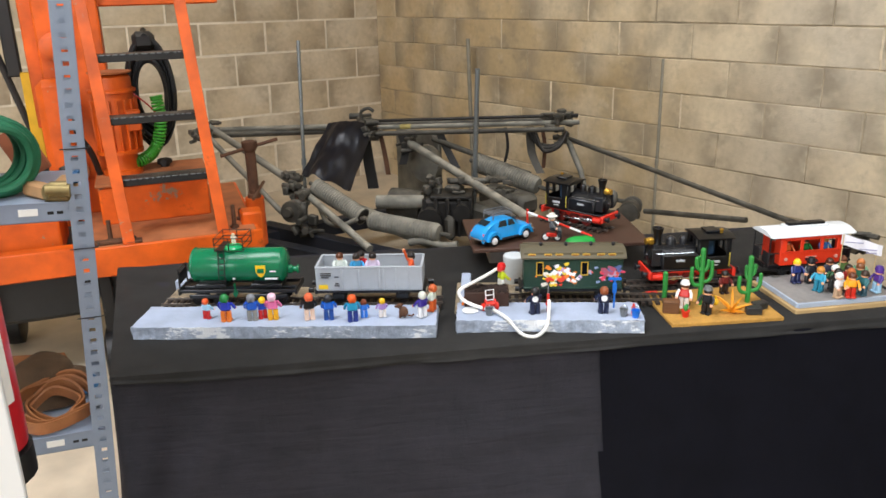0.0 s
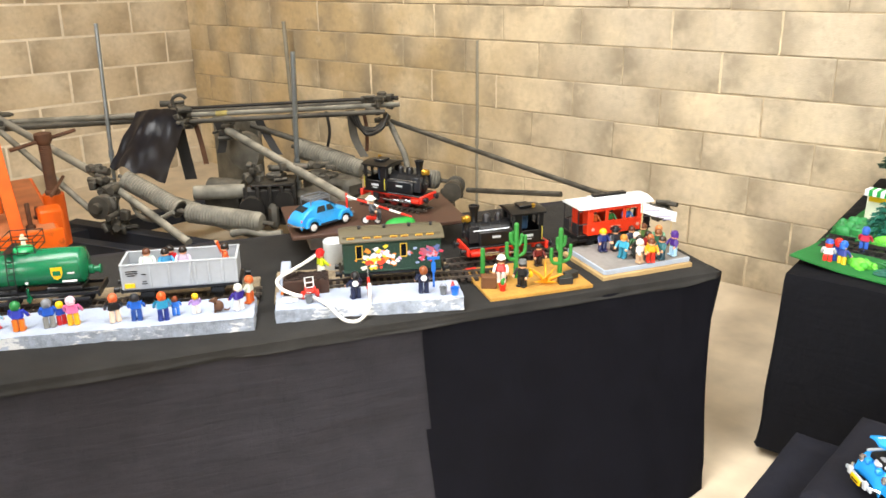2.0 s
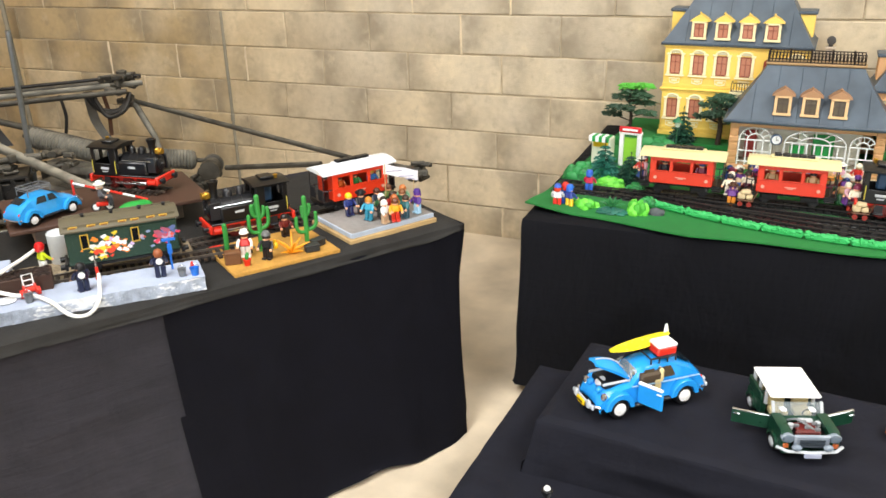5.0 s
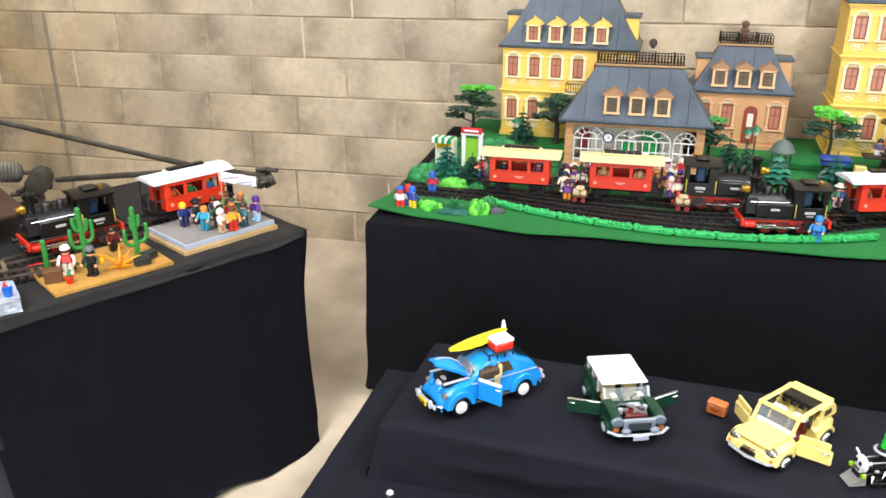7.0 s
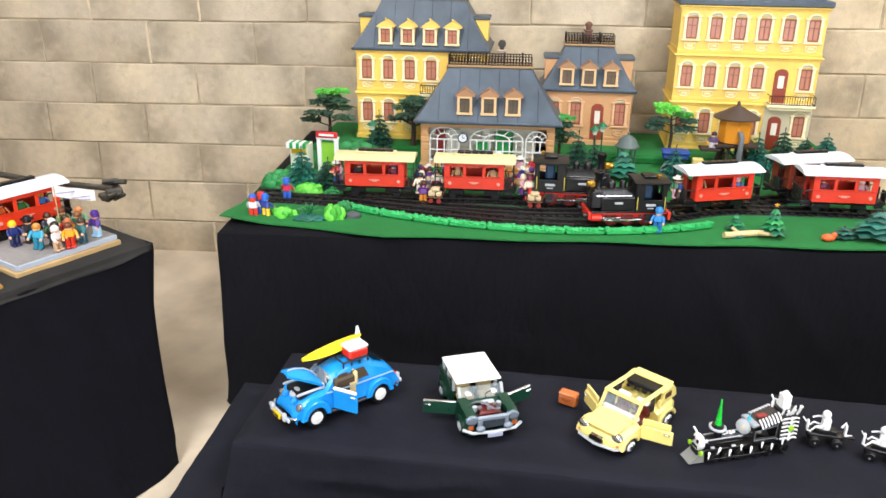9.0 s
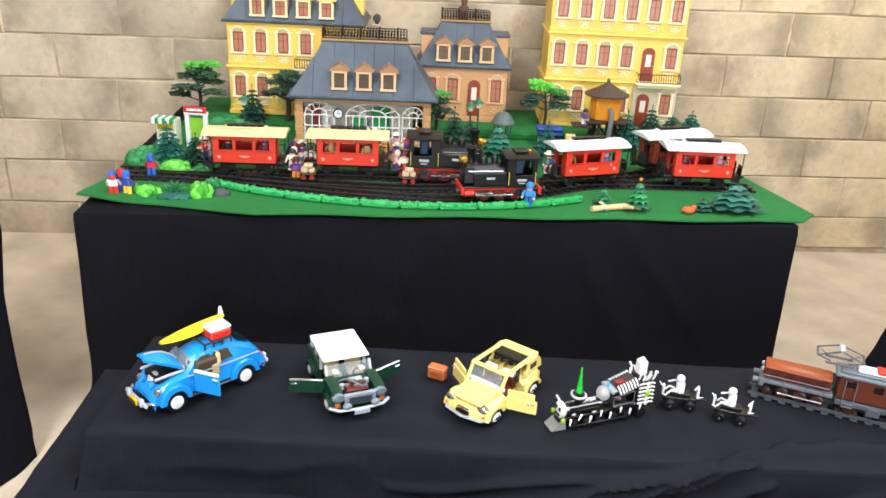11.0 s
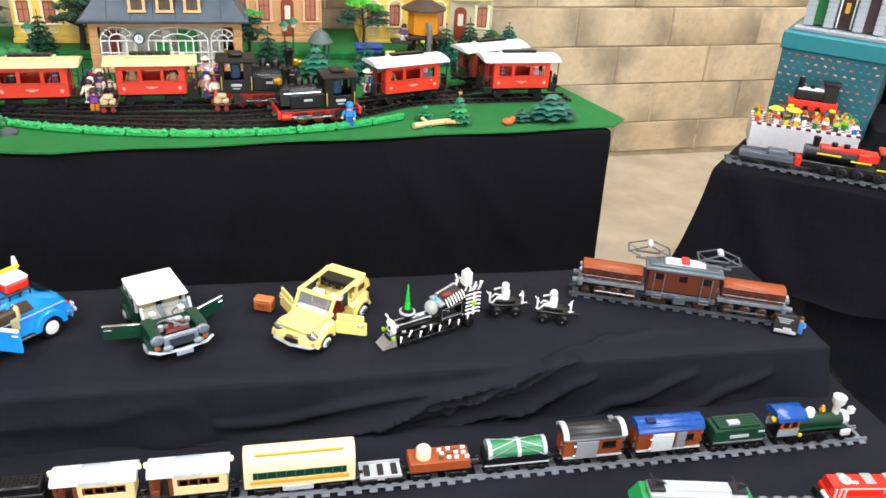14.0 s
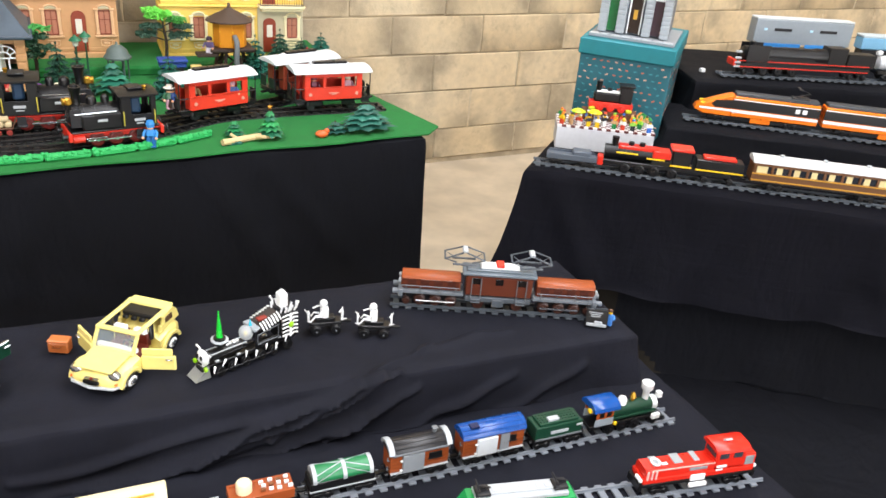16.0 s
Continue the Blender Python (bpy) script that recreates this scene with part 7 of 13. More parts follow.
for i, (x, y, rx, ry, rz, hx, lb) in enumerate(((0.53, 2.62, 0.042, 0.03, 0.03, LTG, "light green moulded toy bush"), (0.7, 2.615, 0.035, 0.025, 0.048, LTG, "light green upright toy bush"), (0.62, 2.6, 0.055, 0.03, 0.016, TEAL, "flat teal toy ground plant"),
                                                (0.43, 2.93, 0.072, 0.05, 0.062, MDG, "round mid-green toy shrub"), (0.55, 2.87, 0.06, 0.03, 0.038, LTG, "bright green toy shrub"), (0.645, 2.86, 0.035, 0.025, 0.03, MDG, "mid-green toy shrub"), (0.47, 2.87, 0.03, 0.025, 0.028, MDG, "small green toy shrub"),
                                                (0.72, 2.7, 0.028, 0.02, 0.04, MDG, "small upright green toy shrub"), (0.6, 3.42, 0.09, 0.05, 0.06, MDG, "green toy shrub behind the kiosk"), (2.0, 2.63, 0.028, 0.018, 0.014, TEAL, "tiny dark toy shrub"))):
    bush(lb + " on the felt mat", pose(x, y, TZ + 0.006), rx, ry, rz, hx, i, 26 if rx > 0.05 else 18)
ag = thing("toy_agave", "green toy agave with long pointed leaves", "toy plant", pose(0.615, 2.63, TZ + 0.012))
for i in range(12):
    a, el = 6.28 * i / 12, 0.5 + 0.35 * (i % 3)
    b = B()
    pts = [(math.cos(a) * 0.05 * t * math.cos(el), math.sin(a) * 0.05 * t * math.cos(el), 0.05 * math.sin(el) * t * (1.4 - 0.6 * t)) for t in (0, 0.4, 0.75, 1)]
    for k in range(3):
        b.cyl(pts[k], pts[k + 1], (0.004, 0.0045, 0.003)[k], (0.0045, 0.003, 0.0005)[k], n=5)
    part("leaf", b, pl("2c7a44", 0.5), ag)
b = B()
b.sph((0, 0, 0), (0.028, 0.02, 0.022), 9, 5, 0, 1)
b.box((0.01, 0, 0.008), (0.035, 0.03, 0.016), 0.006)
solid("toy_rock", b, pl("4a5052", 0.8), "dark grey toy rock by the hedge", "rock", pose(0.76, 2.64, TZ + 0.006))

# hedge in a curve
HEDGE = [Vector((x, y, 0)) for x, y in ((0.73, 2.72), (0.9, 2.655), (1.1, 2.605), (1.35, 2.578), (1.6, 2.595), (1.8, 2.645), (1.95, 2.71))]
line = bez(HEDGE, 10)
acc = [0.0]
for i in range(1, len(line)):
    acc.append(acc[-1] + (line[i] - line[i - 1]).length)


def along(s):
    for i in range(1, len(acc)):
        if acc[i] >= s:
            f = (s - acc[i - 1]) / (acc[i] - acc[i - 1])
            d = (line[i] - line[i - 1]).normalized()
            return line[i - 1].lerp(line[i], f), math.degrees(math.atan2(d.y, d.x))
    return line[-1], 0


nh = 10
hs = []
for v_ in range(3):
    rnd = random.Random(v_ + 40)
    b = B()
    ln = acc[-1] / nh - 0.004
    b.box((0, 0, 0.011), (ln, 0.022, 0.022), 0.006)
    for i in range(70):
        b.box((rnd.uniform(-ln / 2, ln / 2), rnd.uniform(-0.011, 0.011), rnd.uniform(0.008, 0.022)), (0.011, 0.008, 0.008), 0.003)
    hs.append(b.mesh("toy_hedge", pl("2aa858", 0.6)))
for i in range(nh):
    p, a = along(acc[-1] * (i + 0.5) / nh)
    solid("toy_hedge", hs[i % 3], None, "bright green toy hedge piece along the track", "toy hedge", pose(p.x, p.y, TZ + 0.006, 0, 0, a), "toy hedge")


TRACK_BED = mat("black_track_bed", "1c1c1c", 0.7, var=0.2, scale=60, bump=0.3, bscale=300)


def curved_track(label, pts, bed, gauge=0.045):
    t = thing("toy_track", label, "toy track", pose(0, 0, TZ + 0.006), "toy tracks")
    ln = bez([(x, y, 0) for x, y in pts], 12)
    for s in (-1, 1):
        b = B()
        off = []
        for i, p in enumerate(ln):
            d = (ln[min(i + 1, len(ln) - 1)] - ln[max(i - 1, 0)]).normalized()
            off.append((p.x - d.y * s * gauge / 2, p.y + d.x * s * gauge / 2, 0.011))
        b.tube(off, 0.003, 5)
        part("rail", b, mat("black_rail", "3a3836", 0.4, 0.5), t)
    b = B()
    for i, p in enumerate(ln):
        d = (ln[min(i + 1, len(ln) - 1)] - ln[max(i - 1, 0)]).normalized()
        for o, z in ((-0.05, -0.004), (-0.047, bed), (0.047, bed), (0.05, -0.004)):
            b.v.append((p.x - d.y * o, p.y + d.x * o, z))
    for i in range(len(ln) - 1):
        for k in range(3):
            b.f.append((i * 4 + k, i * 4 + 4 + k, i * 4 + 5 + k, i * 4 + k + 1)), b.m.append(0)
    part("track_bed", b, TRACK_BED, t, "black bed under the track", angle=60)
    me = B().box((0, 0, 0.004), (0.019, 0.085, 0.008), 0.001).mesh("sleeper", BLACK)
    d_, last = 0.0, ln[0]
    for i in range(1, len(ln)):
        d_ += (ln[i] - last).length
        last = ln[i]
        if d_ > 0.024:
            d_ = 0
            q = (ln[i] - ln[i - 1])
            ob = part("sleeper", me, None, t)
            ob.matrix_basis = pose(ln[i].x, ln[i].y, 0, 0, 0, math.degrees(math.atan2(q.y, q.x)))
    return t


curved_track("black toy railway track along the town", [(0.36, 2.84), (0.6, 2.855), (0.9, 2.87), (1.2, 2.888), (1.5, 2.88), (1.8, 2.89), (2.1, 2.98), (2.35, 3.085), (2.6, 3.17)], 0.0012)
curved_track("black toy railway track curving along the hedge", [(0.36, 2.79), (0.7, 2.78), (1.0, 2.72), (1.3, 2.675), (1.55, 2.675), (1.8, 2.78), (2.0, 2.885), (2.25, 2.915), (2.6, 2.92)], 0.002)
curved_track("black toy railway track behind the front curve", [(0.8, 2.8), (1.1, 2.775), (1.4, 2.77), (1.7, 2.83), (1.95, 2.95)], 0.0028)
TR = TZ + 0.02
RED2, CREAM_R, WHITE_R = pl("d23a26", 0.35), pl("d8cc98", 0.45), pl("dfe4e8", 0.4)
coach("red toy coach with a cream roof", pose(0.8, 2.865, TR, 0, 0, 2.5), RED2, CREAM_R)
coach("red toy coach with a cream roof", pose(1.15, 2.885, TR, 0, 0, 2), RED2, CREAM_R)
coach("red toy coach with a white roof", pose(1.985, 2.885, TR, 0, 0, 18), pl("dc3c28"), WHITE_R)
coach("red toy coach with a white roof", pose(2.4, 2.915, TR, 0, 0, 1), pl("dc3c28"), WHITE_R)
coach("brown-red toy coach with a white roof", pose(2.34, 3.08, TR, 0, 0, 18), pl("8a3a26"), WHITE_R)
steam_loco("black toy locomotive with red frame by the station", pose(1.485, 2.86, TR, 0, 0, 0) @ Matrix.Scale(1.12, 4))
steam_loco("black toy locomotive with red frame on the front curve", pose(1.66, 2.685, TR, 0, 0, 190) @ Matrix.Scale(1.06, 4))
figure("toy_figure", "toy driver in light blue beside the front locomotive", pose(1.76, 2.63, TZ + 0.012, 0, 0, 160), "3a8ad0", "3a8ad0", "2a6ab0", hat="3a8ad0")
TOWNFIG = [(0.455, 2.615, "d83028", "2a50b0", "2a50b0", "d83028", 30, "toy railwayman with a red cap"), (0.475, 2.6, "2a6ad0", "3a4a9a", "e8c030", "2a6ad0", -20, "toy figure with a blue cap and yellow boots"), (0.435, 2.59, "e04020", "e8e8f0", "d83028", "3a60c0", 10, "toy figure in white and red"), (0.49, 2.79, "3060c0", "c83050", "3060c0", "3060c0", 0, "toy figure with a blue hat and red top")]
for x, y, hair, torso, legs, hat, rz, lb in TOWNFIG:
    figure("toy_figure", lb, pose(x, y, TZ + 0.006, 0, 0, rz), hair, torso, legs, hat=hat, k=1.0)
rnd = random.Random(21)
COLS = ["6a3a8a", "e8dcc8", "c83028", "2a4a8a", "d8a8b8", "403028", "f0e8d0", "7a2a48", "3a6a4a", "202028", "c8a070"]
for x0, x1, y0, y1, n, lb in ((0.945, 1.02, 2.83, 2.95, 7, "toy traveller waiting between the red coaches"), (1.3, 1.35, 2.82, 2.95, 7, "toy traveller behind the second coach"), (1.0, 1.42, 3.12, 3.24, 9, "toy traveller before the station"), (0.655, 0.67, 2.85, 2.88, 2, "toy guard on the platform of the coach"), (1.845, 1.86, 2.83, 2.86, 2, "toy cowboy on the coach platform"), (1.42, 1.56, 3.03, 3.12, 4, "toy traveller behind the locomotive")):
    for i in range(n):
        figure("toy_figure", lb, pose(x0 + (x1 - x0) * rnd.random(), y0 + (y1 - y0) * rnd.random(), TZ + (0.06 if n == 2 else 0.02 + 0.02 * (n == 7)), 0, 0, rnd.uniform(120, 240)), rnd.choice(COLS), rnd.choice(COLS), rnd.choice(COLS), hat=rnd.choice([None, None, "f0ece0", "6a3a8a"]), skirt=rnd.random() < 0.4, k=0.97)
for cx, cy in ((0.8, 2.865), (1.15, 2.885), (1.985, 2.885), (2.4, 2.915)):
    for dx in (-0.06, 0.065):
        figure("toy_figure", "toy passenger seated at a coach window", pose(cx + dx, cy - 0.012, TR + 0.046, 0, 0, 180), rnd.choice(COLS), rnd.choice(COLS), "303848", k=0.95)

# cream luggage cart between the coaches
for x in (1.02, 1.365):
    ct = thing("luggage_cart", "brown toy luggage cart loaded with cream parcels", "toy cart", pose(x, 2.8, TZ + 0.02))
    b = B()
    b.box((0, 0, 0.02), (0.052, 0.036, 0.005), 0.002)
    b.tube([(0.024, -0.014, 0.022), (0.036, -0.014, 0.05)], 0.0018, 5)
    b.tube([(0.024, 0.014, 0.022), (0.036, 0.014, 0.05)], 0.0018, 5)
    b.tube([(0.036, -0.014, 0.05), (0.036, 0.014, 0.05)], 0.0018, 5)
    part("bed", b, pl("5a3a26", 0.6), ct, "brown cart bed with a handle")
    for dx, dz, w, h in ((-0.012, 0.033, 0.024, 0.02), (0.012, 0.031, 0.02, 0.016), (0.0, 0.047, 0.03, 0.013)):
        b = B()
        b.box((dx, 0, dz), (w, 0.03, h), 0.004)
        part("parcel", b, pl("c8b48c", 0.7), ct)
    for s in (-1, 1):
        b = B()
        b.cyl((0.014 * s, -0.019, 0.009), (0.014 * s, -0.016, 0.009), 0.0085, n=10)
        part("wheel", b, pl("8a2a20", 0.5), ct)

# kiosk with striped awning and a red sign
ki = thing("toy_kiosk", "white toy kiosk with green striped awning and red sign", "toy kiosk", pose(0.5, 3.16, TZ + 0.008, 0, 0, -5))
b = B()
b.box((-0.06, 0, 0.055), (0.075, 0.06, 0.11), 0.003)
part("booth", b, pl("e8ecd8", 0.5), ki)
b = B()
for i in range(6):
    b.mi = i % 2
    b.box((-0.09 + 0.0135 * i, -0.045, 0.122), (0.0135, 0.05, 0.006), 0.001, rot=Matrix.Translation((0, 0, 0)))
    b.box((-0.09 + 0.0135 * i, -0.068, 0.112), (0.0135, 0.004, 0.018), 0.001)
part("awning", b, [WHITE, pl("1f9a4a", 0.5)], ki, "green and white striped awning")
b = B()
b.box((-0.06, -0.033, 0.085), (0.06, 0.006, 0.02), 0.001)
part("counter", b, YELLOW, ki)
b = B()
for x in (0.015, 0.085):
    b.box((x, 0, 0.065), (0.016, 0.016, 0.13), 0.002)
b.box((0.05, 0, 0.135), (0.09, 0.02, 0.012), 0.002)
part("doorway", b, WHITE, ki)
b = B()
b.box((0.05, 0.006, 0.06), (0.056, 0.004, 0.11), 0.001)
part("door", b, pl("8ac83c", 0.5), ki, "light green door")
b = B()
b.box((0.05, -0.01, 0.15), (0.088, 0.008, 0.024), 0.003)
sg = part("sign", b, pl("c8242c", 0.4), ki, "red sign board")
b = B()
b.box((0.05, -0.0145, 0.15), (0.06, 0.002, 0.008))
part("print_bar", b, WHITE, sg)

# water tower
wt = thing("water_tower", "orange toy water tower with dark roof on dark wooden legs", "toy water tower", pose(2.152, 3.42, TZ + 0.02) @ Matrix.Diagonal((1.3, 1.2, 1.12, 1.0)))
b = B()
for i in range(6):
    a = 6.28 * i / 6
    b.tube([(0.05 * math.cos(a), 0.05 * math.sin(a), 0), (0.035 * math.cos(a), 0.035 * math.sin(a), 0.085)], 0.006, 6)
    b.tube([(0.048 * math.cos(a), 0.048 * math.sin(a), 0.02), (0.038 * math.cos(a + 1.05), 0.038 * math.sin(a + 1.05), 0.07)], 0.0035, 5)
b.box((0, 0, 0.09), (0.13, 0.11, 0.012), 0.003)
b.box((-0.075, -0.03, 0.075), (0.06, 0.05, 0.01), 0.002)
part("trestle", b, pl("35261e", 0.7), wt)
for i in range(8):
    a = 6.28 * (i + 0.5) / 8
    b = B()
    b.box((0, 0, 0), (0.036, 0.006, 0.085), 0.001, rot=Matrix.Translation((0.043 * math.cos(a), 0.043 * math.sin(a), 0.14)) @ Matrix.Rotation(a + math.pi / 2, 4, "Z"))
    part("tank_panel", b, pl("e09020", 0.45), wt)
b = B()
for z in (0.11, 0.15, 0.178):
    b.lathe((0, 0, z), (0, 0, 1), [(0, 0.047), (0, 0.0495), (0.004, 0.0495), (0.004, 0.047)], 8)
part("hoop", b, YELLOW, wt)
b = B()
b.lathe((0, 0, 0.182), (0, 0, 1), [(0, 0.07), (0.004, 0.071), (0.02, 0.045), (0.035, 0.02), (0.045, 0.006), (0.056, 0.005), (0.06, 0.002)], 12)
part("roof", b, pl("4a3a30", 0.6), wt)
b = B()
b.tube(bez([(0.005, -0.05, 0.14), (0.008, -0.07, 0.12), (0.005, -0.075, 0.06), (0.01, -0.07, 0.03)], 6), 0.008, 8)
part("spout", b, GREY, wt)
figure("toy_figure", "toy worker on the stage of the water tower", pose(2.065, 3.38, TZ + 0.1, 0, 0, 150), "2a1c30", "5a4a70", "e8e0e8", k=0.95)
b = B()
b.box((0, 0, 0.05), (0.1, 0.06, 0.02), 0.004)
b.box((0, 0, 0.066), (0.11, 0.07, 0.012), 0.004)
b.mi = 1
b.box((0, 0, 0.02), (0.08, 0.05, 0.04), 0.003)
solid("blue_stall", b, [pl("2c4a9a", 0.45), DARK], "toy stall with a dark blue roof", "toy stall", pose(1.93, 3.42, TZ + 0.01))
b = B()
b.sph((0, 0, 0), (0.035, 0.03, 0.04), 10, 5, 0, 1)
solid("grey_heap", b, pl("7a7c80", 0.7), "grey toy rock heap beside the blue stall", "rock", pose(1.9, 3.36, TZ + 0.008))
b = B()
b.box((0, 0, 0.03), (0.04, 0.03, 0.06), 0.002)
solid("yellow_crate", b, pl("e8d080", 0.5), "pale yellow toy crate near the water tower", "crate", pose(2.01, 3.36, TZ + 0.008))
pv = thing("toy_pavilion", "grey-green toy bandstand with a domed roof", "toy pavilion", pose(1.735, 3.42, TZ + 0.008))
b = B()
for i in range(6):
    a = 6.28 * i / 6
    b.cyl((0.035 * math.cos(a), 0.035 * math.sin(a), 0), (0.035 * math.cos(a), 0.035 * math.sin(a), 0.08), 0.003, n=6)
part("column", b, pl("4a5a58"), pv)
b = B()
b.lathe((0, 0, 0.08), (0, 0, 1), [(0, 0.05), (0.006, 0.05), (0.014, 0.042), (0.03, 0.036), (0.045, 0.02), (0.05, 0.006), (0.06, 0.003)], 14)
part("roof", b, pl("5a6864", 0.5), pv)
for x, y in ((1.595, 3.36), (0.7, 3.3), (1.63, 3.42)):
    lp = thing("toy_lamp", "dark green toy street lamp", "toy lamp", pose(x, y, TZ + 0.008), "toy lamps")
    b = B()
    b.lathe((0, 0, 0), (0, 0, 1), [(0, 0.01), (0.01, 0.007), (0.014, 0.004), (0.14, 0.003)], 8)
    part("post", b, pl("124a34"), lp)
    b = B()
    b.lathe((0, 0, 0.14), (0, 0, 1), [(0, 0.008), (0.02, 0.012)], 8)
    part("lantern", b, pl("dfe8d8"), lp)
    b = B()
    b.lathe((0, 0, 0.16), (0, 0, 1), [(0, 0.022), (0.006, 0.018), (0.016, 0.005), (0.02, 0.003)], 10)
    part("cap", b, pl("1a6a48"), lp)
b = B()
b.tube(bez([(-0.085, -0.02, 0.012), (-0.03, 0, 0.012), (0.03, 0.012, 0.014), (0.085, 0.02, 0.012)], 5), 0.01, 8)
b.tube([(0.02, 0.01, 0.014), (0.05, -0.02, 0.022)], 0.006, 6)
b.tube([(-0.03, 0, 0.012), (-0.05, 0.03, 0.02)], 0.005, 6)
solid("toy_log", b, pl("d8bc8a", 0.7), "pale toy tree log lying on the mat", "log", pose(2.05, 2.63, TZ + 0.006))
b = B()
b.sph((0, 0, 0.012), (0.022, 0.016, 0.012), 10, 6)
b.sph((0.018, 0.004, 0.02), (0.01, 0.008, 0.009), 8, 5)
solid("toy_fox", b, pl("e0622c", 0.5), "small orange toy animal lying on the mat", "toy animal", pose(2.29, 2.635, TZ + 0.006))
figure("toy_figure", "red and white toy flower seller by the tall house", pose(2.48, 3.5, TZ + 0.03, 0, 0, 180), "d83028", "e8e8e8", "d83028", k=0.9)

# the crowd waiting between the trains and the station
rnd = random.Random(21)
CROWD = ["6a3a8a", "e8dcc0", "26262c", "c8402c", "f0f0ec", "d88a30", "8a2c4a", "3a5a9a", "c8b090", "4a2c1c"]
for x, y in ((0.965, 2.995), (0.985, 2.87), (0.975, 2.82), (1.0, 2.93), (1.03, 3.01), (0.955, 2.93), (1.315, 2.995), (1.33, 2.93), (1.34, 2.87), (1.36, 3.0), (1.3, 3.03), (1.27, 3.0), (1.2, 3.01), (1.1, 3.02), (1.4, 3.01)):
    figure("toy_figure", "toy traveller in period clothes waiting by the track", pose(x, y, TZ + 0.008, 0, 0, rnd.uniform(-60, 60)), rnd.choice(CROWD), rnd.choice(CROWD), rnd.choice(CROWD), hat=rnd.choice(CROWD), k=1.0)

# ---- brick-built cars and trains on the display tiers ----
SZ = 0.512


def studs(b, x0, x1, y0, y1, z, pitch=0.008):
    nx_, ny_ = int((x1 - x0) / pitch + 0.01), int((y1 - y0) / pitch + 0.01)
    for i in range(nx_):
        for j in range(ny_):
            x, y = x0 + (i + 0.5) * pitch, y0 + (j + 0.5) * pitch
            b.cyl((x, y, z), (x, y, z + 0.0018), 0.0024, n=6)


def tyre_pair(t, x, half, r, rim_mat, w=0.014):
    for s in (-1, 1):
        b = B()
        b.lathe((x, s * half, r), (0, s, 0), [(-w, r * 0.9), (-w * 0.8, r), (-0.002, r), (0, r * 0.9), (-0.001, r * 0.68)], 18)
        ty = part("tyre", b, BLACK, t)
        b = B()
        b.lathe((x, s * half - s * 0.001, r), (0, s, 0), [(0, r * 0.62), (0.001, r * 0.6), (0.0018, r * 0.4), (0.003, r * 0.28), (0.003, 0.001)], 16)
        part("rim", b, rim_mat, ty)


# the blue beetle with surfboard
bt, sb = vw_car("brick_car", "bright blue brick-built beetle with open bonnet, door and surfboard", pose(0.904, 1.796, SZ, 0, 0, 224) @ Matrix.Diagonal((1.0, 1.0, 1.03, 1.0)), "1f92e2", 1.13)
b = B()
b.box((0.074, 0, 0.066), (0.062, 0.056, 0.014), 0.003)
part("luggage_bay", sb(b), pl("0c0d0f", 0.6), bt, "dark open luggage bay")
b = B()
b.box((0.05, 0, 0.076), (0.008, 0.066, 0.012), 0.002, rot=None)
for y in (-0.03, 0.03):
    b.box((0.08, y, 0.0735), (0.062, 0.005, 0.006), 0.002)
part("bay_rim", sb(b), LGREY, bt, "pale grey rim of the luggage bay")
b = B()
b.lathe((0.1, 0.004, 0.066), (0.55, 0, 0.83), [(0, 0.012), (0.004, 0.012), (0.006, 0.008)], 14)
part("spare_wheel", sb(b), LGREY, bt)
b = B()
for y in (-0.018, 0.018):
    b.box((0.112, y, 0.058), (0.014, 0.012, 0.012), 0.003)
part("bay_block", sb(b), pl("1f92e2", 0.2), bt)
b = B()
n = 8
for i in range(n + 1):
    f = i / n
    for k in range(7):
        a = -1 + k / 3
        w = 0.034 * (1 - 0.55 * f ** 2.5)
        b.v.append((f * 0.078, a * w, 0.016 * math.sin(math.pi * (0.12 + 0.8 * f)) * (1 - 0.75 * a * a)))
for i in range(n + 1):
    for k in range(7):
        x, y, z = b.v[i * 7 + k]
        b.v.append((x, y * 0.96, z - 0.005))
n0 = (n + 1) * 7
for i in range(n):
    for k in range(6):
        q = (i * 7 + k, i * 7 + k + 1, i * 7 + k + 8, i * 7 + k + 7)
        b.f += [q[::-1], tuple(p + n0 for p in q)]
rim_ = [k for k in range(7)] + [i * 7 + 6 for i in range(1, n + 1)] + [n * 7 + k for k in range(5, -1, -1)] + [i * 7 for i in range(n - 1, 0, -1)]
for p, q in zip(rim_, rim_[1:] + rim_[:1]):
    b.f.append((p, q, q + n0, p + n0))
b.m = [0] * len(b.f)
rot = Matrix.Translation((0.05, 0, 0.079)) @ Matrix.Rotation(radians(-27), 4, "Y")
b.v = [tuple(rot @ Vector(p)) for p in b.v]
bon = part("bonnet", sb(b), pl("1f92e2", 0.2), bt, "raised blue bonnet")
b = B()
b.tube([tuple(rot @ Vector((f * 0.078, 0, 0.0165 * math.sin(math.pi * (0.12 + 0.8 * f)) + 0.001))) for f in (0.02, 0.25, 0.5, 0.75, 0.95)], 0.0018, 5)
part("bonnet_trim", sb(b), LGREY, bon)
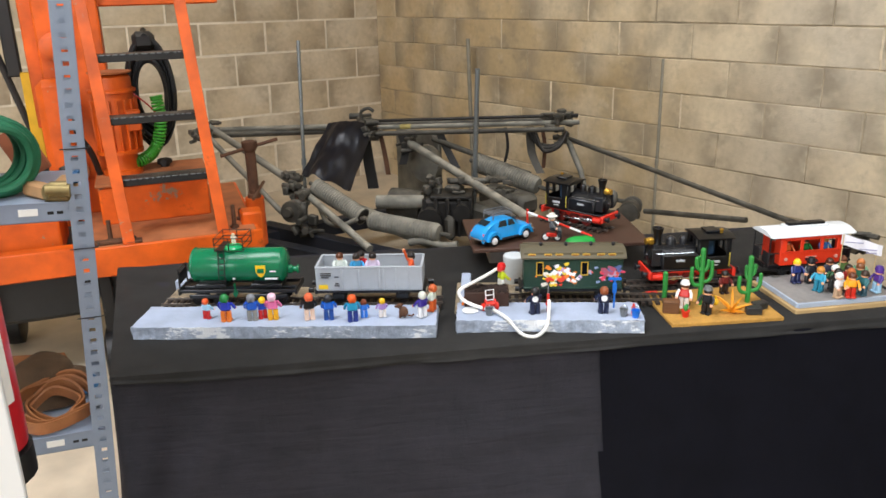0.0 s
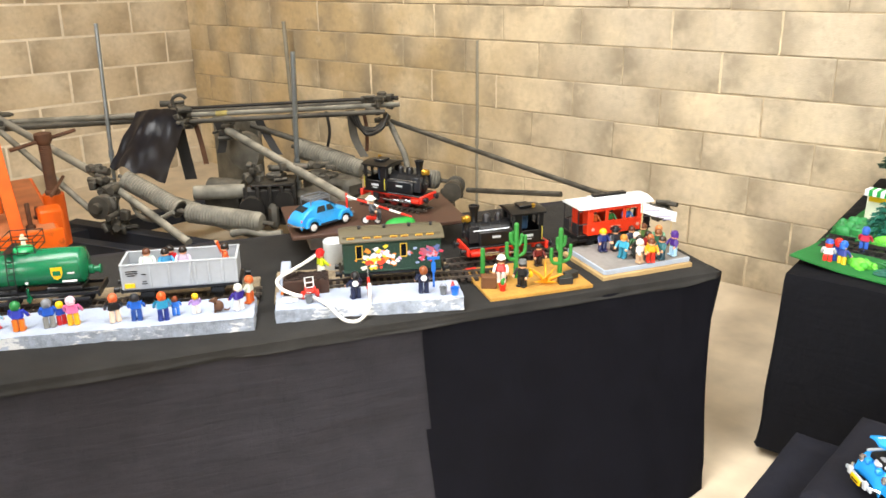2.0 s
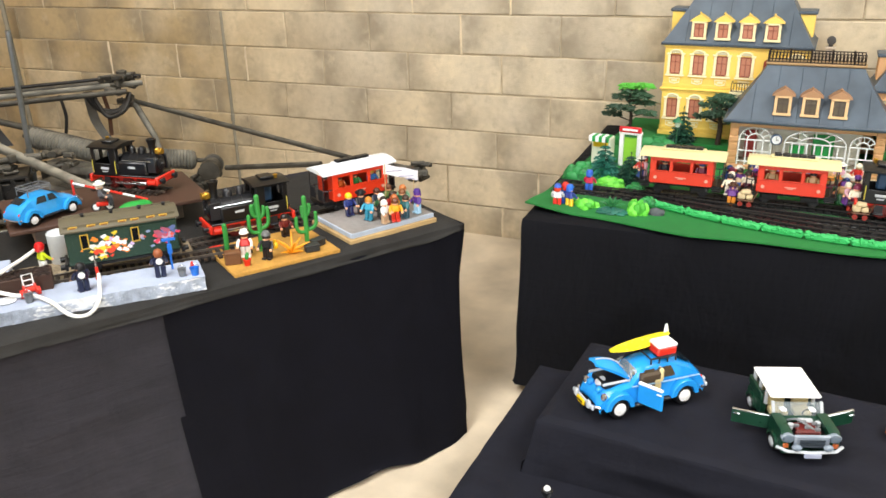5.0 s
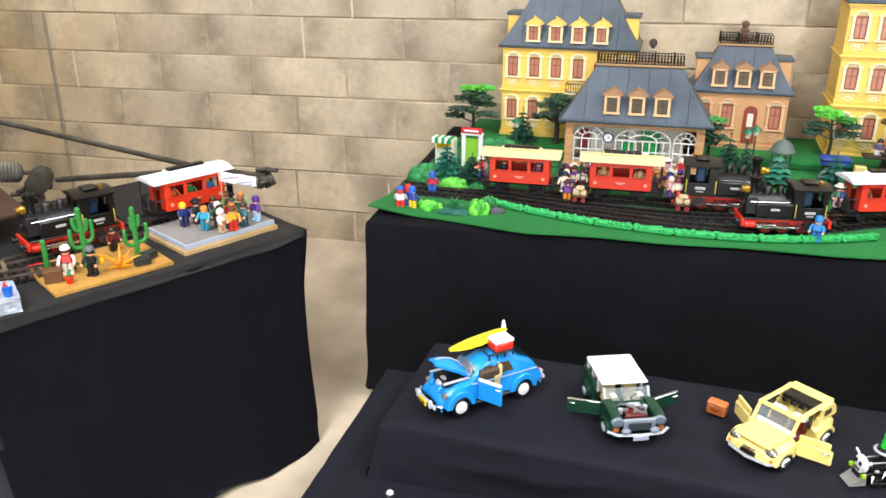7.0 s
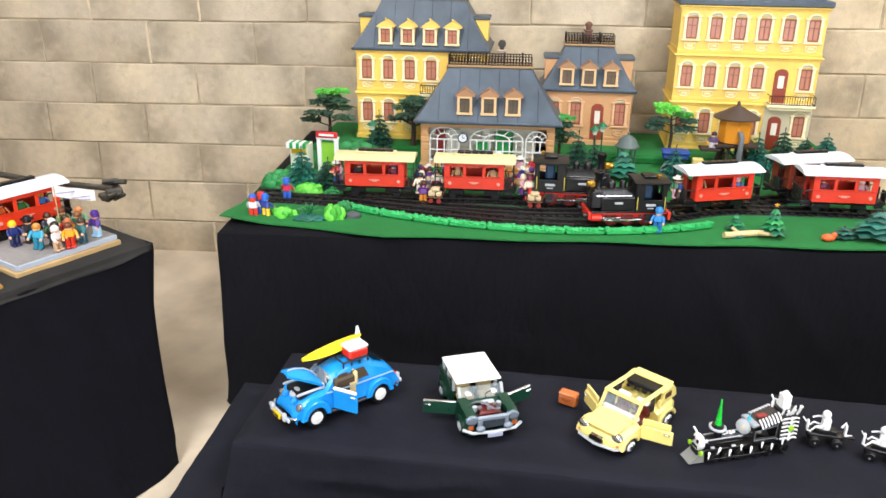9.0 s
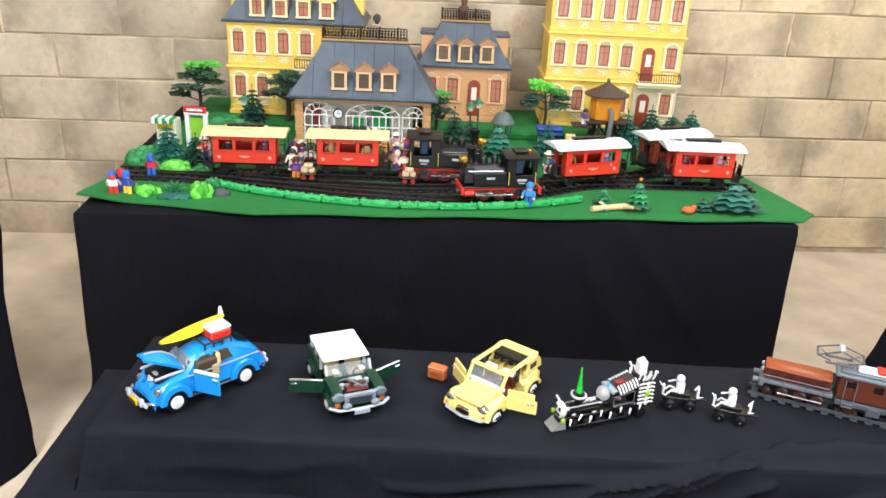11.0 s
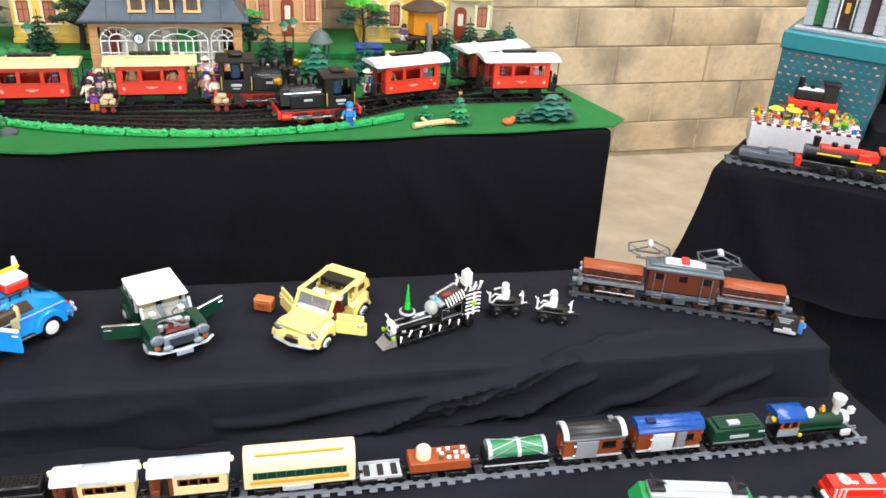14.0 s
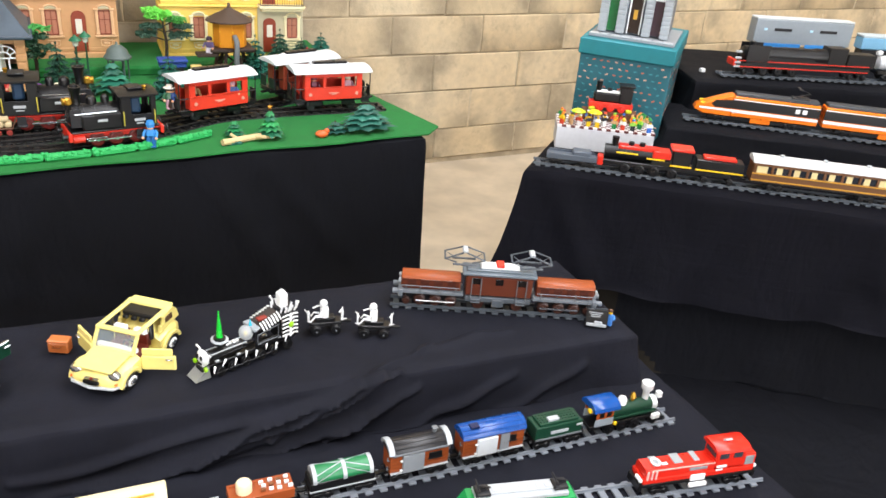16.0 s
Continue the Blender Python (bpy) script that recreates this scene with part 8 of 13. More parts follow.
for s in (-1, 1):
    b = B()
    b.tube([(-0.115, s * 0.0445, 0.062), (-0.02, s * 0.0455, 0.063), (0.05, s * 0.0455, 0.066)], 0.0018, 5)
    part("side_trim", sb(b), pl("8cb4d4", 0.3), bt, "pale side strip")
    for y in (-0.026, 0.026):
        b = B()
        b.box((s * 0.139, y, 0.034), (0.009, 0.012, 0.018), 0.003)
        part("bumper_guard", sb(b), LGREY, bt)
    b = B()
    b.box((s * 0.137, 0, 0.032), (0.006, 0.088, 0.009), 0.002)
    part("bumper_bar", sb(b), pl("b4bcc4", 0.25), bt, "silver bumper bar")
for y in (-0.018, 0.02):
    b = B()
    b.box((0.008, y, 0.07), (0.012, 0.024, 0.034), 0.004)
    part("front_seat", sb(b), pl("d8c48c", 0.5), bt, "tan seat")
b = B()
b.tube([(0.03, 0.018 + 0.011 * math.cos(a), 0.074 + 0.011 * math.sin(a)) for a in [6.28 * i / 12 for i in range(12)]], 0.0016, 5, closed=True)
part("steering_wheel", sb(b), WHITE, bt)
b = B()
rot = Matrix.Translation((0.034, 0.046, 0.0)) @ Matrix.Rotation(radians(-62), 4, "Z")
b.box((-0.028, 0.0, 0.05), (0.058, 0.007, 0.046), 0.003, rot=rot)
b.mi = 1
b.box((-0.028, 0.001, 0.074), (0.056, 0.008, 0.006), 0.002, rot=rot)
b.box((-0.05, 0.006, 0.066), (0.012, 0.003, 0.003), 0.001, rot=rot)
part("door", sb(b), [pl("1f92e2", 0.2), WHITE], bt, "open blue door")
b = B()
b.box((0.004, 0.036, 0.062), (0.05, 0.02, 0.05), 0.004)
part("cabin_opening", sb(b), pl("4a3c2c", 0.7), bt, "dark door opening")
b = B()
b.box((-0.012, 0.034, 0.058), (0.02, 0.026, 0.032), 0.004)
b.box((-0.022, 0.034, 0.078), (0.01, 0.026, 0.03), 0.004)
part("seat", sb(b), pl("d8c48c", 0.5), bt, "tan seat")
b = B()
for y in (-0.032, 0.032):
    b.tube([(-0.06, y, 0.112), (0.0, y, 0.112)], 0.0025, 5)
for x in (-0.06, -0.04, -0.02, 0.0):
    b.tube([(x, -0.032, 0.112), (x, 0.032, 0.112)], 0.002, 5)
    for y in (-0.032, 0.032):
        b.tube([(x, y, 0.1), (x, y, 0.112)], 0.002, 5)
part("roof_rack", sb(b), DARK, bt)
b = B()
b.box((-0.04, 0.012, 0.121), (0.046, 0.036, 0.018), 0.003)
b.mi = 1
b.box((-0.04, 0.012, 0.134), (0.048, 0.038, 0.009), 0.003)
part("cool_box", sb(b), [RED, WHITE], bt, "red cool box with white lid")
BOARD = Matrix.Translation((-0.012, 0.0, -0.022)) @ Matrix.Rotation(radians(6), 4, "Z") @ Matrix.Rotation(radians(3), 4, "Y")
b = B()
vs, fs, k = [], [], 0
n = 14
for i in range(n + 1):
    f = i / n
    x = -0.075 + 0.15 * f
    w = 0.02 * math.sin(math.pi * min(max(f * 0.93 + 0.035, 0), 1)) ** 0.6 + 0.001
    z = 0.146 + 0.004 * (2 * f - 1) ** 2
    for y, dz in ((-w, 0), (0, 0.005), (w, 0), (0, -0.004)):
        vs.append((x, y - 0.02, z + dz))
for i in range(n):
    for j in range(4):
        fs.append((i * 4 + j, i * 4 + (j + 1) % 4, (i + 1) * 4 + (j + 1) % 4, (i + 1) * 4 + j))
fs += [(0, 1, 2, 3), (n * 4 + 3, n * 4 + 2, n * 4 + 1, n * 4)]
b.add(vs, fs, BOARD)
sf = part("surfboard", sb(b), pl("f0d828", 0.25), bt, "yellow surfboard")
b = B()
b.box((-0.07, -0.02, 0.162), (0.014, 0.004, 0.02), 0.002, taper=0.5, rot=BOARD)
part("surfboard_fin", sb(b), WHITE, sf)
b = B()
b.box((0.143, 0, 0.03), (0.004, 0.03, 0.012), 0.001)
part("number_plate", sb(b), YELLOW, bt, "yellow plate")
b = B()
b.box((0.146, 0, 0.03), (0.001, 0.02, 0.003))
part("print_bar", sb(b), BLACK, bt)

# the green mini
GRN = pl("123a2a", 0.3)
mi = thing("brick_car", "dark green brick-built mini with white roof and open doors", "toy car", pose(1.243, 1.817, SZ, 0, 0, -68) @ Matrix.Diagonal((1.02, 1.06, 0.72, 1.0)), "toy cars")
b = B()
for s in (-1, 1):
    b.prism([(-0.115, 0.022), (-0.118, 0.05), (-0.105, 0.07), (-0.02, 0.072), (-0.02, 0.022)], *sorted((s * 0.058, s * 0.046)), inset=0.002)
    b.prism([(0.035, 0.022), (0.035, 0.08), (0.104, 0.082), (0.12, 0.074), (0.122, 0.026)], *sorted((s * 0.058, s * 0.04)), inset=0.003)
b.box((-0.11, 0, 0.045), (0.016, 0.112, 0.05), 0.005)
b.box((-0.09, 0, 0.068), (0.05, 0.112, 0.01), 0.003)
b.box((0.0, 0, 0.02), (0.23, 0.104, 0.012), 0.002)
b.box((0.036, 0, 0.055), (0.008, 0.112, 0.03), 0.002)
part("body", b, GRN, mi)
for x in (-0.078, 0.078):
    for s in (-1, 1):
        b = B()
        n = 9
        pts = [(x + 0.03 * math.cos(math.pi * i / n), 0.024 + 0.032 * math.sin(math.pi * i / n)) for i in range(n + 1)] + [(x + 0.023 * math.cos(math.pi * i / n), 0.024 + 0.024 * math.sin(math.pi * i / n)) for i in range(n, -1, -1)]
        b.prism(pts, *sorted((s * 0.05, s * 0.064)), inset=0.001)
        part("mudguard", b, GRN, mi)
    tyre_pair(mi, x, 0.064, 0.023, LGREY)
b = B()
b.box((0.08, 0, 0.058), (0.066, 0.076, 0.022), 0.002)
eb = part("engine_bay", b, BLACK, mi, "dark open engine bay")
b = B()
b.box((0.084, 0.0, 0.076), (0.034, 0.042, 0.014), 0.003)
b.box((0.1, 0.0, 0.074), (0.008, 0.05, 0.014), 0.002)
part("engine", b, pl("5e1612", 0.4), eb, "dark red engine block")
b = B()
for i in range(5):
    b.box((0.07 + 0.007 * i, 0.022 * math.sin(i * 2.1), 0.086), (0.006, 0.01, 0.01), 0.001)
b.tube(bez([(0.055, -0.03, 0.076), (0.07, -0.012, 0.094), (0.096, 0.016, 0.08)], 5), 0.003, 6)
part("engine_hose", b, GREY, eb)
b = B()
b.box((0.062, 0.006, 0.082), (0.014, 0.03, 0.012), 0.002)
b.cyl((0.078, -0.028, 0.07), (0.078, -0.028, 0.086), 0.006, n=8)
b.cyl((0.068, 0.03, 0.07), (0.068, 0.03, 0.084), 0.006, n=8)
part("engine_part", b, LGREY, eb)
b = B()
rot = Matrix.Translation((0.04, 0, 0.07)) @ Matrix.Rotation(radians(-22), 4, "Y")
b.box((0, 0, 0.024), (0.003, 0.096, 0.046), 0.001, rot=rot)
ws = part("windscreen", b, glass("clear_brick", (0.6, 0.7, 0.75), 0.14), mi, "clear windscreen")
for y in (-0.05, 0.05):
    b = B()
    b.box((0, y, 0.024), (0.006, 0.006, 0.05), 0.001, rot=rot)
    part("window_post", b, LGREY, mi)
    for x, w in ((-0.018, 0.008), (-0.1, 0.012), (-0.06, 0.006)):
        b = B()
        b.box((x, y, 0.095), (w, 0.006, 0.05), 0.001)
        part("window_post", b, LGREY, mi)
b = B()
b.box((-0.048, 0, 0.124), (0.13, 0.106, 0.008), 0.003)
part("roof", b, pl("f2f2f0", 0.3), mi, "white flat roof")
b = B()
for y in (-0.025, 0.025):
    b.box((-0.01, y, 0.05), (0.035, 0.036, 0.02), 0.004)
    b.box((-0.028, y, 0.078), (0.012, 0.036, 0.045), 0.004)
b.box((-0.08, 0, 0.075), (0.014, 0.09, 0.045), 0.004)
part("seat", b, pl("c8b88a", 0.5), mi, "tan seats")
for s in (-1, 1):
    b = B()
    rot = Matrix.Translation((0.036, s * 0.056, 0)) @ Matrix.Rotation(radians(s * -68), 4, "Z")
    b.box((-0.039, 0, 0.05), (0.076, 0.006, 0.046), 0.002, rot=rot)
    d_ = part("door", b, GRN, mi, "open green door")
    b = B()
    b.box((-0.039, 0, 0.0745), (0.076, 0.007, 0.003), 0.001, rot=rot)
    b.box((-0.066, s * 0.006, 0.064), (0.014, 0.006, 0.004), 0.001, rot=rot)
    part("door_trim", b, CHROME, d_)
    b = B()
    b.box((0.045, s * 0.05, 0.082), (0.012, 0.014, 0.01), 0.003)
    part("mirror", b, WHITE, mi)
    b = B()
    b.lathe((0.112, s * 0.046, 0.074), (1, 0, 0.12), [(0, 0.014), (0.008, 0.014), (0.0105, 0.012), (0.012, 0.005)], 16)
    hl = part("headlight", b, pl("7c8894", 0.2), mi, "silver-rimmed headlight")
    b = B()
    b.lathe((0.122, s * 0.046, 0.0755), (1, 0, 0.12), [(0, 0.0118), (0.003, 0.0105), (0.0042, 0.003)], 14)
    part("lens", b, pl("5a6672", 0.12), hl)
    b = B()
    b.box((0.12, s * 0.049, 0.05), (0.006, 0.012, 0.016), 0.002)
    part("indicator", b, pl("a8501c", 0.3), mi, "orange-brown indicator")
    b = B()
    b.lathe((0.13, s * 0.031, 0.054), (1, 0, 0), [(0, 0.01), (0.005, 0.01), (0.008, 0.007), (0.009, 0.003)], 14)
    part("fog_lamp", b, pl("7c8894", 0.2), mi)
b = B()
b.box((0.123, 0, 0.064), (0.008, 0.07, 0.034), 0.003)
gr = part("grille", b, pl("76808c", 0.25), mi, "silver radiator grille")
for i in range(5):
    b = B()
    b.box((0.128, 0, 0.053 + i * 0.0056), (0.003, 0.05, 0.0022))
    part("grille_slot", b, pl("2c343c", 0.3), gr)
b = B()
b.tube([(0.116, -0.066, 0.042), (0.131, -0.048, 0.04), (0.136, 0, 0.04), (0.131, 0.048, 0.04), (0.116, 0.066, 0.042)], 0.0042, 8)
part("bumper", b, pl("b8bec4", 0.2), mi, "pale silver bumper")
b = B()
b.box((0.14, 0.0, 0.032), (0.003, 0.034, 0.014), 0.001)
part("number_plate", b, pl("9aa0b4"), mi)
for s in (-1, 1):
    b = B()
    b.prism([(0.03, 0.074), (0.1, 0.078), (0.121, 0.07), (0.122, 0.08), (0.108, 0.091), (0.04, 0.09)], *sorted((s * 0.058, s * 0.036)), inset=0.003)
    part("wing", b, GRN, mi, "rounded green front wing")
    b = B()
    b.box((0.052, s * 0.03, 0.084), (0.02, 0.012, 0.008), 0.002, rot=Matrix.Rotation(radians(-14), 4, "Y"))
    part("bonnet_stay", b, WHITE, mi)
    b = B()
    b.box((-0.07, s * 0.055, 0.084), (0.09, 0.006, 0.026), 0.002)
    part("rear_side_panel", b, GRN, mi)
b = B()
b.box((0.05, 0, 0.078), (0.022, 0.1, 0.006), 0.002)
part("scuttle", b, GRN, mi)
b = B()
b.tube([(0.03, 0.025 + 0.014 * math.cos(a), 0.08 + 0.014 * math.sin(a)) for a in [6.28 * i / 12 for i in range(12)]], 0.0018, 5, closed=True)
part("steering_wheel", b, BLACK, mi)
b = B()
b.box((0.122, 0, 0.084), (0.01, 0.072, 0.008), 0.003)
part("grille_bar", b, pl("8c96a2", 0.2), mi)

# the yellow small car
YL = pl("eedd84", 0.3)
fi = thing("brick_car", "pale yellow brick-built small car with open roof and doors", "toy car", pose(1.6, 1.788, SZ, 0, 0, -128.5) @ Matrix.Diagonal((1.05, 1.02, 0.7, 1.0)), "toy cars")


def loft(secs, n=9, power=3.0):
    """A shell through cross-sections (x, half width, bottom, top) with a rounded roof line."""
    b = B()
    vs, fs = [], []
    for x, hw, z0, z1 in secs:
        ring = []
        for i in range(n):
            a = -1 + 2 * i / (n - 1)
            ring.append((x, a * hw, z1 - (z1 - z0) * 0.32 * abs(a) ** power))
        ring += [(x, hw * 1.02, z0 + (z1 - z0) * 0.3), (x, hw * 0.96, z0), (x, -hw * 0.96, z0), (x, -hw * 1.02, z0 + (z1 - z0) * 0.3)]
        vs += ring
    k = n + 4
    for q in range(len(secs) - 1):
        for i in range(k):
            j = (i + 1) % k
            fs.append((q * k + i, (q + 1) * k + i, (q + 1) * k + j, q * k + j))
    fs += [tuple(range(k)), tuple(range((len(secs) - 1) * k, len(secs) * k))[::-1]]
    return b.add(vs, fs)


part("front_body", loft([(0.118, 0.036, 0.03, 0.046), (0.113, 0.048, 0.024, 0.06), (0.1, 0.054, 0.022, 0.07), (0.075, 0.056, 0.022, 0.078), (0.05, 0.056, 0.022, 0.083), (0.034, 0.056, 0.022, 0.085)]), YL, fi, "rounded yellow front with bonnet", angle=45)
part("rear_body", loft([(-0.036, 0.056, 0.022, 0.078), (-0.06, 0.057, 0.022, 0.088), (-0.08, 0.057, 0.022, 0.105), (-0.1, 0.055, 0.022, 0.1), (-0.116, 0.05, 0.024, 0.078), (-0.123, 0.042, 0.03, 0.052)]), YL, fi, "rounded yellow tail", angle=45)
b = B()
b.box((0, 0, 0.024), (0.11, 0.106, 0.012), 0.002)
part("floor_pan", b, YL, fi)
b = B()
b.box((0.074, 0, 0.0815), (0.07, 0.086, 0.003), 0.001, rot=Matrix.Translation((0, 0, 0.006)) @ Matrix.Rotation(radians(4), 4, "Y"))
part("bonnet", b, YL, fi, "yellow bonnet plate")
for s in (-1, 1):
    b = B()
    b.box((-0.035, s * 0.045, 0.137), (0.128, 0.012, 0.008), 0.003)
    part("roof_rail", b, YL, fi)
    b = B()
    b.prism([(-0.118, 0.088), (-0.06, 0.082), (-0.046, 0.082), (-0.05, 0.1), (-0.058, 0.1), (-0.062, 0.128), (-0.05, 0.134), (-0.096, 0.14), (-0.112, 0.118)], *sorted((s * 0.044, s * 0.053)), inset=0.002)
    part("rear_quarter", b, YL, fi, "yellow rear quarter beside the side window")
    b = B()
    b.box((-0.077, s * 0.0535, 0.113), (0.026, 0.003, 0.02), 0.004)
    part("quarter_window", b, pl("5c4630", 0.1), fi)
b = B()
b.box((0.022, 0, 0.136), (0.014, 0.096, 0.009), 0.003)
part("roof_header", b, YL, fi)
b = B()
b.box((-0.094, 0, 0.137), (0.03, 0.096, 0.009), 0.003)
part("roof_rear", b, YL, fi)
b = B()
b.box((-0.068, 0, 0.126), (0.04, 0.08, 0.016), 0.003)
for k in range(4):
    b.box((-0.046, -0.03 + 0.02 * k, 0.116), (0.01, 0.012, 0.012), 0.002)
part("folded_roof", b, BLACK, fi, "folded black roof")
rot = Matrix.Translation((0.046, 0, 0.082)) @ Matrix.Rotation(radians(-24), 4, "Y")
b = B()
b.box((0, 0, 0.027), (0.003, 0.086, 0.052), 0.001, rot=rot)
part("windscreen", b, glass("clear_brick", (0.6, 0.7, 0.75), 0.14), fi, "clear windscreen")
for y in (-0.046, 0.046):
    b = B()
    b.box((0, y, 0.028), (0.007, 0.007, 0.058), 0.001, rot=rot)
    part("pillar", b, YL, fi)
    b = B()
    b.box((-0.022, y * 1.02, 0.108), (0.012, 0.006, 0.058), 0.002)
    part("door_post", b, DARK, fi)
for y in (-0.024, 0.024):
    b = B()
    b.box((0.0, y, 0.05), (0.04, 0.036, 0.022), 0.004)
    b.box((-0.022, y, 0.076), (0.012, 0.036, 0.05), 0.004)
    st_ = part("seat", b, pl("6a2418", 0.5), fi, "dark red seat")
    b = B()
    b.box((-0.019, y, 0.104), (0.015, 0.032, 0.02), 0.005)
    part("headrest", b, WHITE, st_, "white headrest")
b = B()
b.box((0.03, 0, 0.082), (0.012, 0.094, 0.014), 0.003)
part("dashboard", b, WHITE, fi)
b = B()
b.tube([(0.022, 0.024 + 0.015 * math.cos(a), 0.092 + 0.015 * math.sin(a)) for a in [6.28 * i / 12 for i in range(12)]], 0.0018, 5, closed=True)
part("steering_wheel", b, BLACK, fi)
for s, ang in ((1, 72), (-1, 60)):
    b = B()
    rot = Matrix.Translation((0.034, s * 0.056, 0)) @ Matrix.Rotation(radians(-s * ang), 4, "Z")
    b.box((-0.036, 0, 0.05), (0.07, 0.008, 0.05), 0.003, rot=rot)
    b.box((-0.034, 0, 0.088), (0.062, 0.005, 0.024), 0.003, rot=rot)
    dr = part("door", b, YL, fi, "open yellow door")
    b = B()
    b.box((-0.058, s * 0.006, 0.066), (0.014, 0.005, 0.004), 0.001, rot=rot)
    part("door_handle", b, CHROME, dr)
for x in (-0.075, 0.075):
    tyre_pair(fi, x, 0.062, 0.024, WHITE)
    for s in (-1, 1):
        b = B()
        n = 9
        pts = [(x + 0.034 * math.cos(math.pi * i / n), 0.026 + 0.036 * math.sin(math.pi * i / n)) for i in range(n + 1)] + [(x + 0.026 * math.cos(math.pi * i / n), 0.026 + 0.027 * math.sin(math.pi * i / n)) for i in range(n, -1, -1)]
        b.prism(pts, *sorted((s * 0.05, s * 0.062)), inset=0.001)
        part("wheel_arch", b, YL, fi)
        b = B()
        b.lathe((x, s * 0.063, 0.024), (0, s, 0), [(0, 0.009), (0.002, 0.008), (0.0035, 0.003)], 12)
        part("hub_cap", b, CHROME, fi)
for s in (-1, 1):
    b = B()
    b.lathe((0.1, s * 0.043, 0.062), (1, 0, 0.2), [(0, 0.013), (0.008, 0.013), (0.01, 0.011), (0.012, 0.004)], 14)
    part("headlight", b, CHROME, fi)
    b = B()
    b.sph((0.112, s * 0.05, 0.042), (0.004, 0.004, 0.004), 8, 5)
    part("indicator", b, ORANGE, fi)
b = B()
b.tube([(0.096, -0.06, 0.03), (0.116, -0.046, 0.029), (0.125, 0, 0.029), (0.116, 0.046, 0.029), (0.096, 0.06, 0.03)], 0.0045, 7)
part("bumper", b, LGREY, fi)
b = B()
b.box((0.121, 0, 0.043), (0.006, 0.034, 0.011), 0.001)
part("number_plate", b, BLACK, fi)
b = B()
b.box((0.117, 0, 0.054), (0.008, 0.03, 0.003), 0.001)
part("badge", b, CHROME, fi)
b = B()
b.box((0.119, 0, 0.054), (0.006, 0.008, 0.006), 0.002)
part("badge_shield", b, pl("8a2a20"), fi)
sc_ = thing("brick_suitcase", "orange-brown brick-built suitcase standing on the black cloth", "suitcase", pose(1.467, 1.872, SZ, 0, 0, -25))
b = B()
b.box((0, 0, 0.014), (0.045, 0.026, 0.026), 0.003)
part("case", b, pl("b0602c", 0.45), sc_)
b = B()
b.box((0, 0, 0.03), (0.046, 0.027, 0.008), 0.003)
part("lid", b, pl("c4703a", 0.45), sc_)
b = B()
b.tube([(-0.008, -0.014, 0.02), (-0.008, -0.02, 0.02), (0.008, -0.02, 0.02), (0.008, -0.014, 0.02)], 0.0018, 5)
part("handle", b, pl("7a3c18"), sc_)

# the skeleton train
GLOW = pl("9ad81c", 0.3)
gt_ = thing("ghost_locomotive", "black and white brick-built skeleton steam locomotive", "toy locomotive", pose(1.756, 1.69, SZ, 0, 0, 200) @ Matrix.Diagonal((0.79, 0.87, 0.88, 1.0)))
b = B()
b.box((-0.12, 0, 0.026), (0.3, 0.03, 0.012), 0.002)
b.lathe((-0.1, 0, 0.05), (1, 0, 0), [(0, 0.014), (0.1, 0.014), (0.104, 0.018), (0.112, 0.018)], 14)
b.box((-0.245, 0, 0.07), (0.056, 0.05, 0.08), 0.003)
body = part("body", b, BLACK, gt_)
for y in (-0.024, 0.024):
    b = B()
    b.box((-0.172, y, 0.046), (0.08, 0.004, 0.018), 0.001)
    for x in (-0.134, -0.21):
        b.box((x, y, 0.068), (0.006, 0.004, 0.04), 0.001)
    part("cab_side", b, BLACK, gt_)
    b = B()
    b.tube([(-0.138, y * 1.1, 0.05), (-0.206, y * 1.1, 0.05), (-0.206, y * 1.1, 0.086), (-0.138, y * 1.1, 0.076)], 0.0018, 5, closed=True)
    part("cab_outline", b, GREY, gt_)
b = B()
b.sph((0.016, 0, 0.053), (0.012, 0.024, 0.021), 14, 8)
b.box((0.02, 0, 0.036), (0.012, 0.022, 0.012), 0.003)
for s in (-1, 1):
    b.tube([(0.012, s * 0.016, 0.06), (0.01, s * 0.027, 0.066), (0.016, s * 0.031, 0.075)], 0.003, 5)
part("skull_face", b, WHITE, gt_, "white skull face")
for y in (-0.007, 0.007):
    b = B()
    b.sph((0.027, y * 1.2, 0.058), (0.003, 0.0052, 0.006), 8, 5)
    part("eye_mark", b, BLACK, gt_)
b = B()
for k in range(5):
    b.box((0.0268, -0.008 + 0.004 * k, 0.04), (0.002, 0.0014, 0.007))
part("teeth_mark", b, BLACK, gt_)
for s in (-1, 1):
    b = B()
    b.lathe((0.022, s * 0.026, 0.034), (1, 0, 0), [(0, 0.0065), (0.006, 0.0065), (0.008, 0.002)], 10)
    part("lamp", b, GLOW, gt_, "yellow-green lamp")
b = B()
b.prism([(0.008, 0.003), (0.054, 0.003), (0.012, 0.034)], -0.022, 0.022)
part("cowcatcher", b, glass("smoky_clear", (0.35, 0.36, 0.34), 0.6), gt_, "smoky clear cowcatcher")
for i in range(4):
    b = B()
    b.box((-0.056 - i * 0.011, 0, 0.066), (0.008, 0.007 if i % 2 else 0.012, 0.005), 0.001)
    part("spine_tile", b, WHITE, gt_)
for s in (-1, 1):
    for z, y in ((0.06, 0.013), (0.05, 0.017)):
        b = B()
        b.tube([(0.0, s * y, z), (-0.11, s * y, z + 0.001)], 0.0018, 5)
        part("boiler_bone", b, LGREY if z > 0.055 else BLACK, gt_)
rnd = random.Random(8)
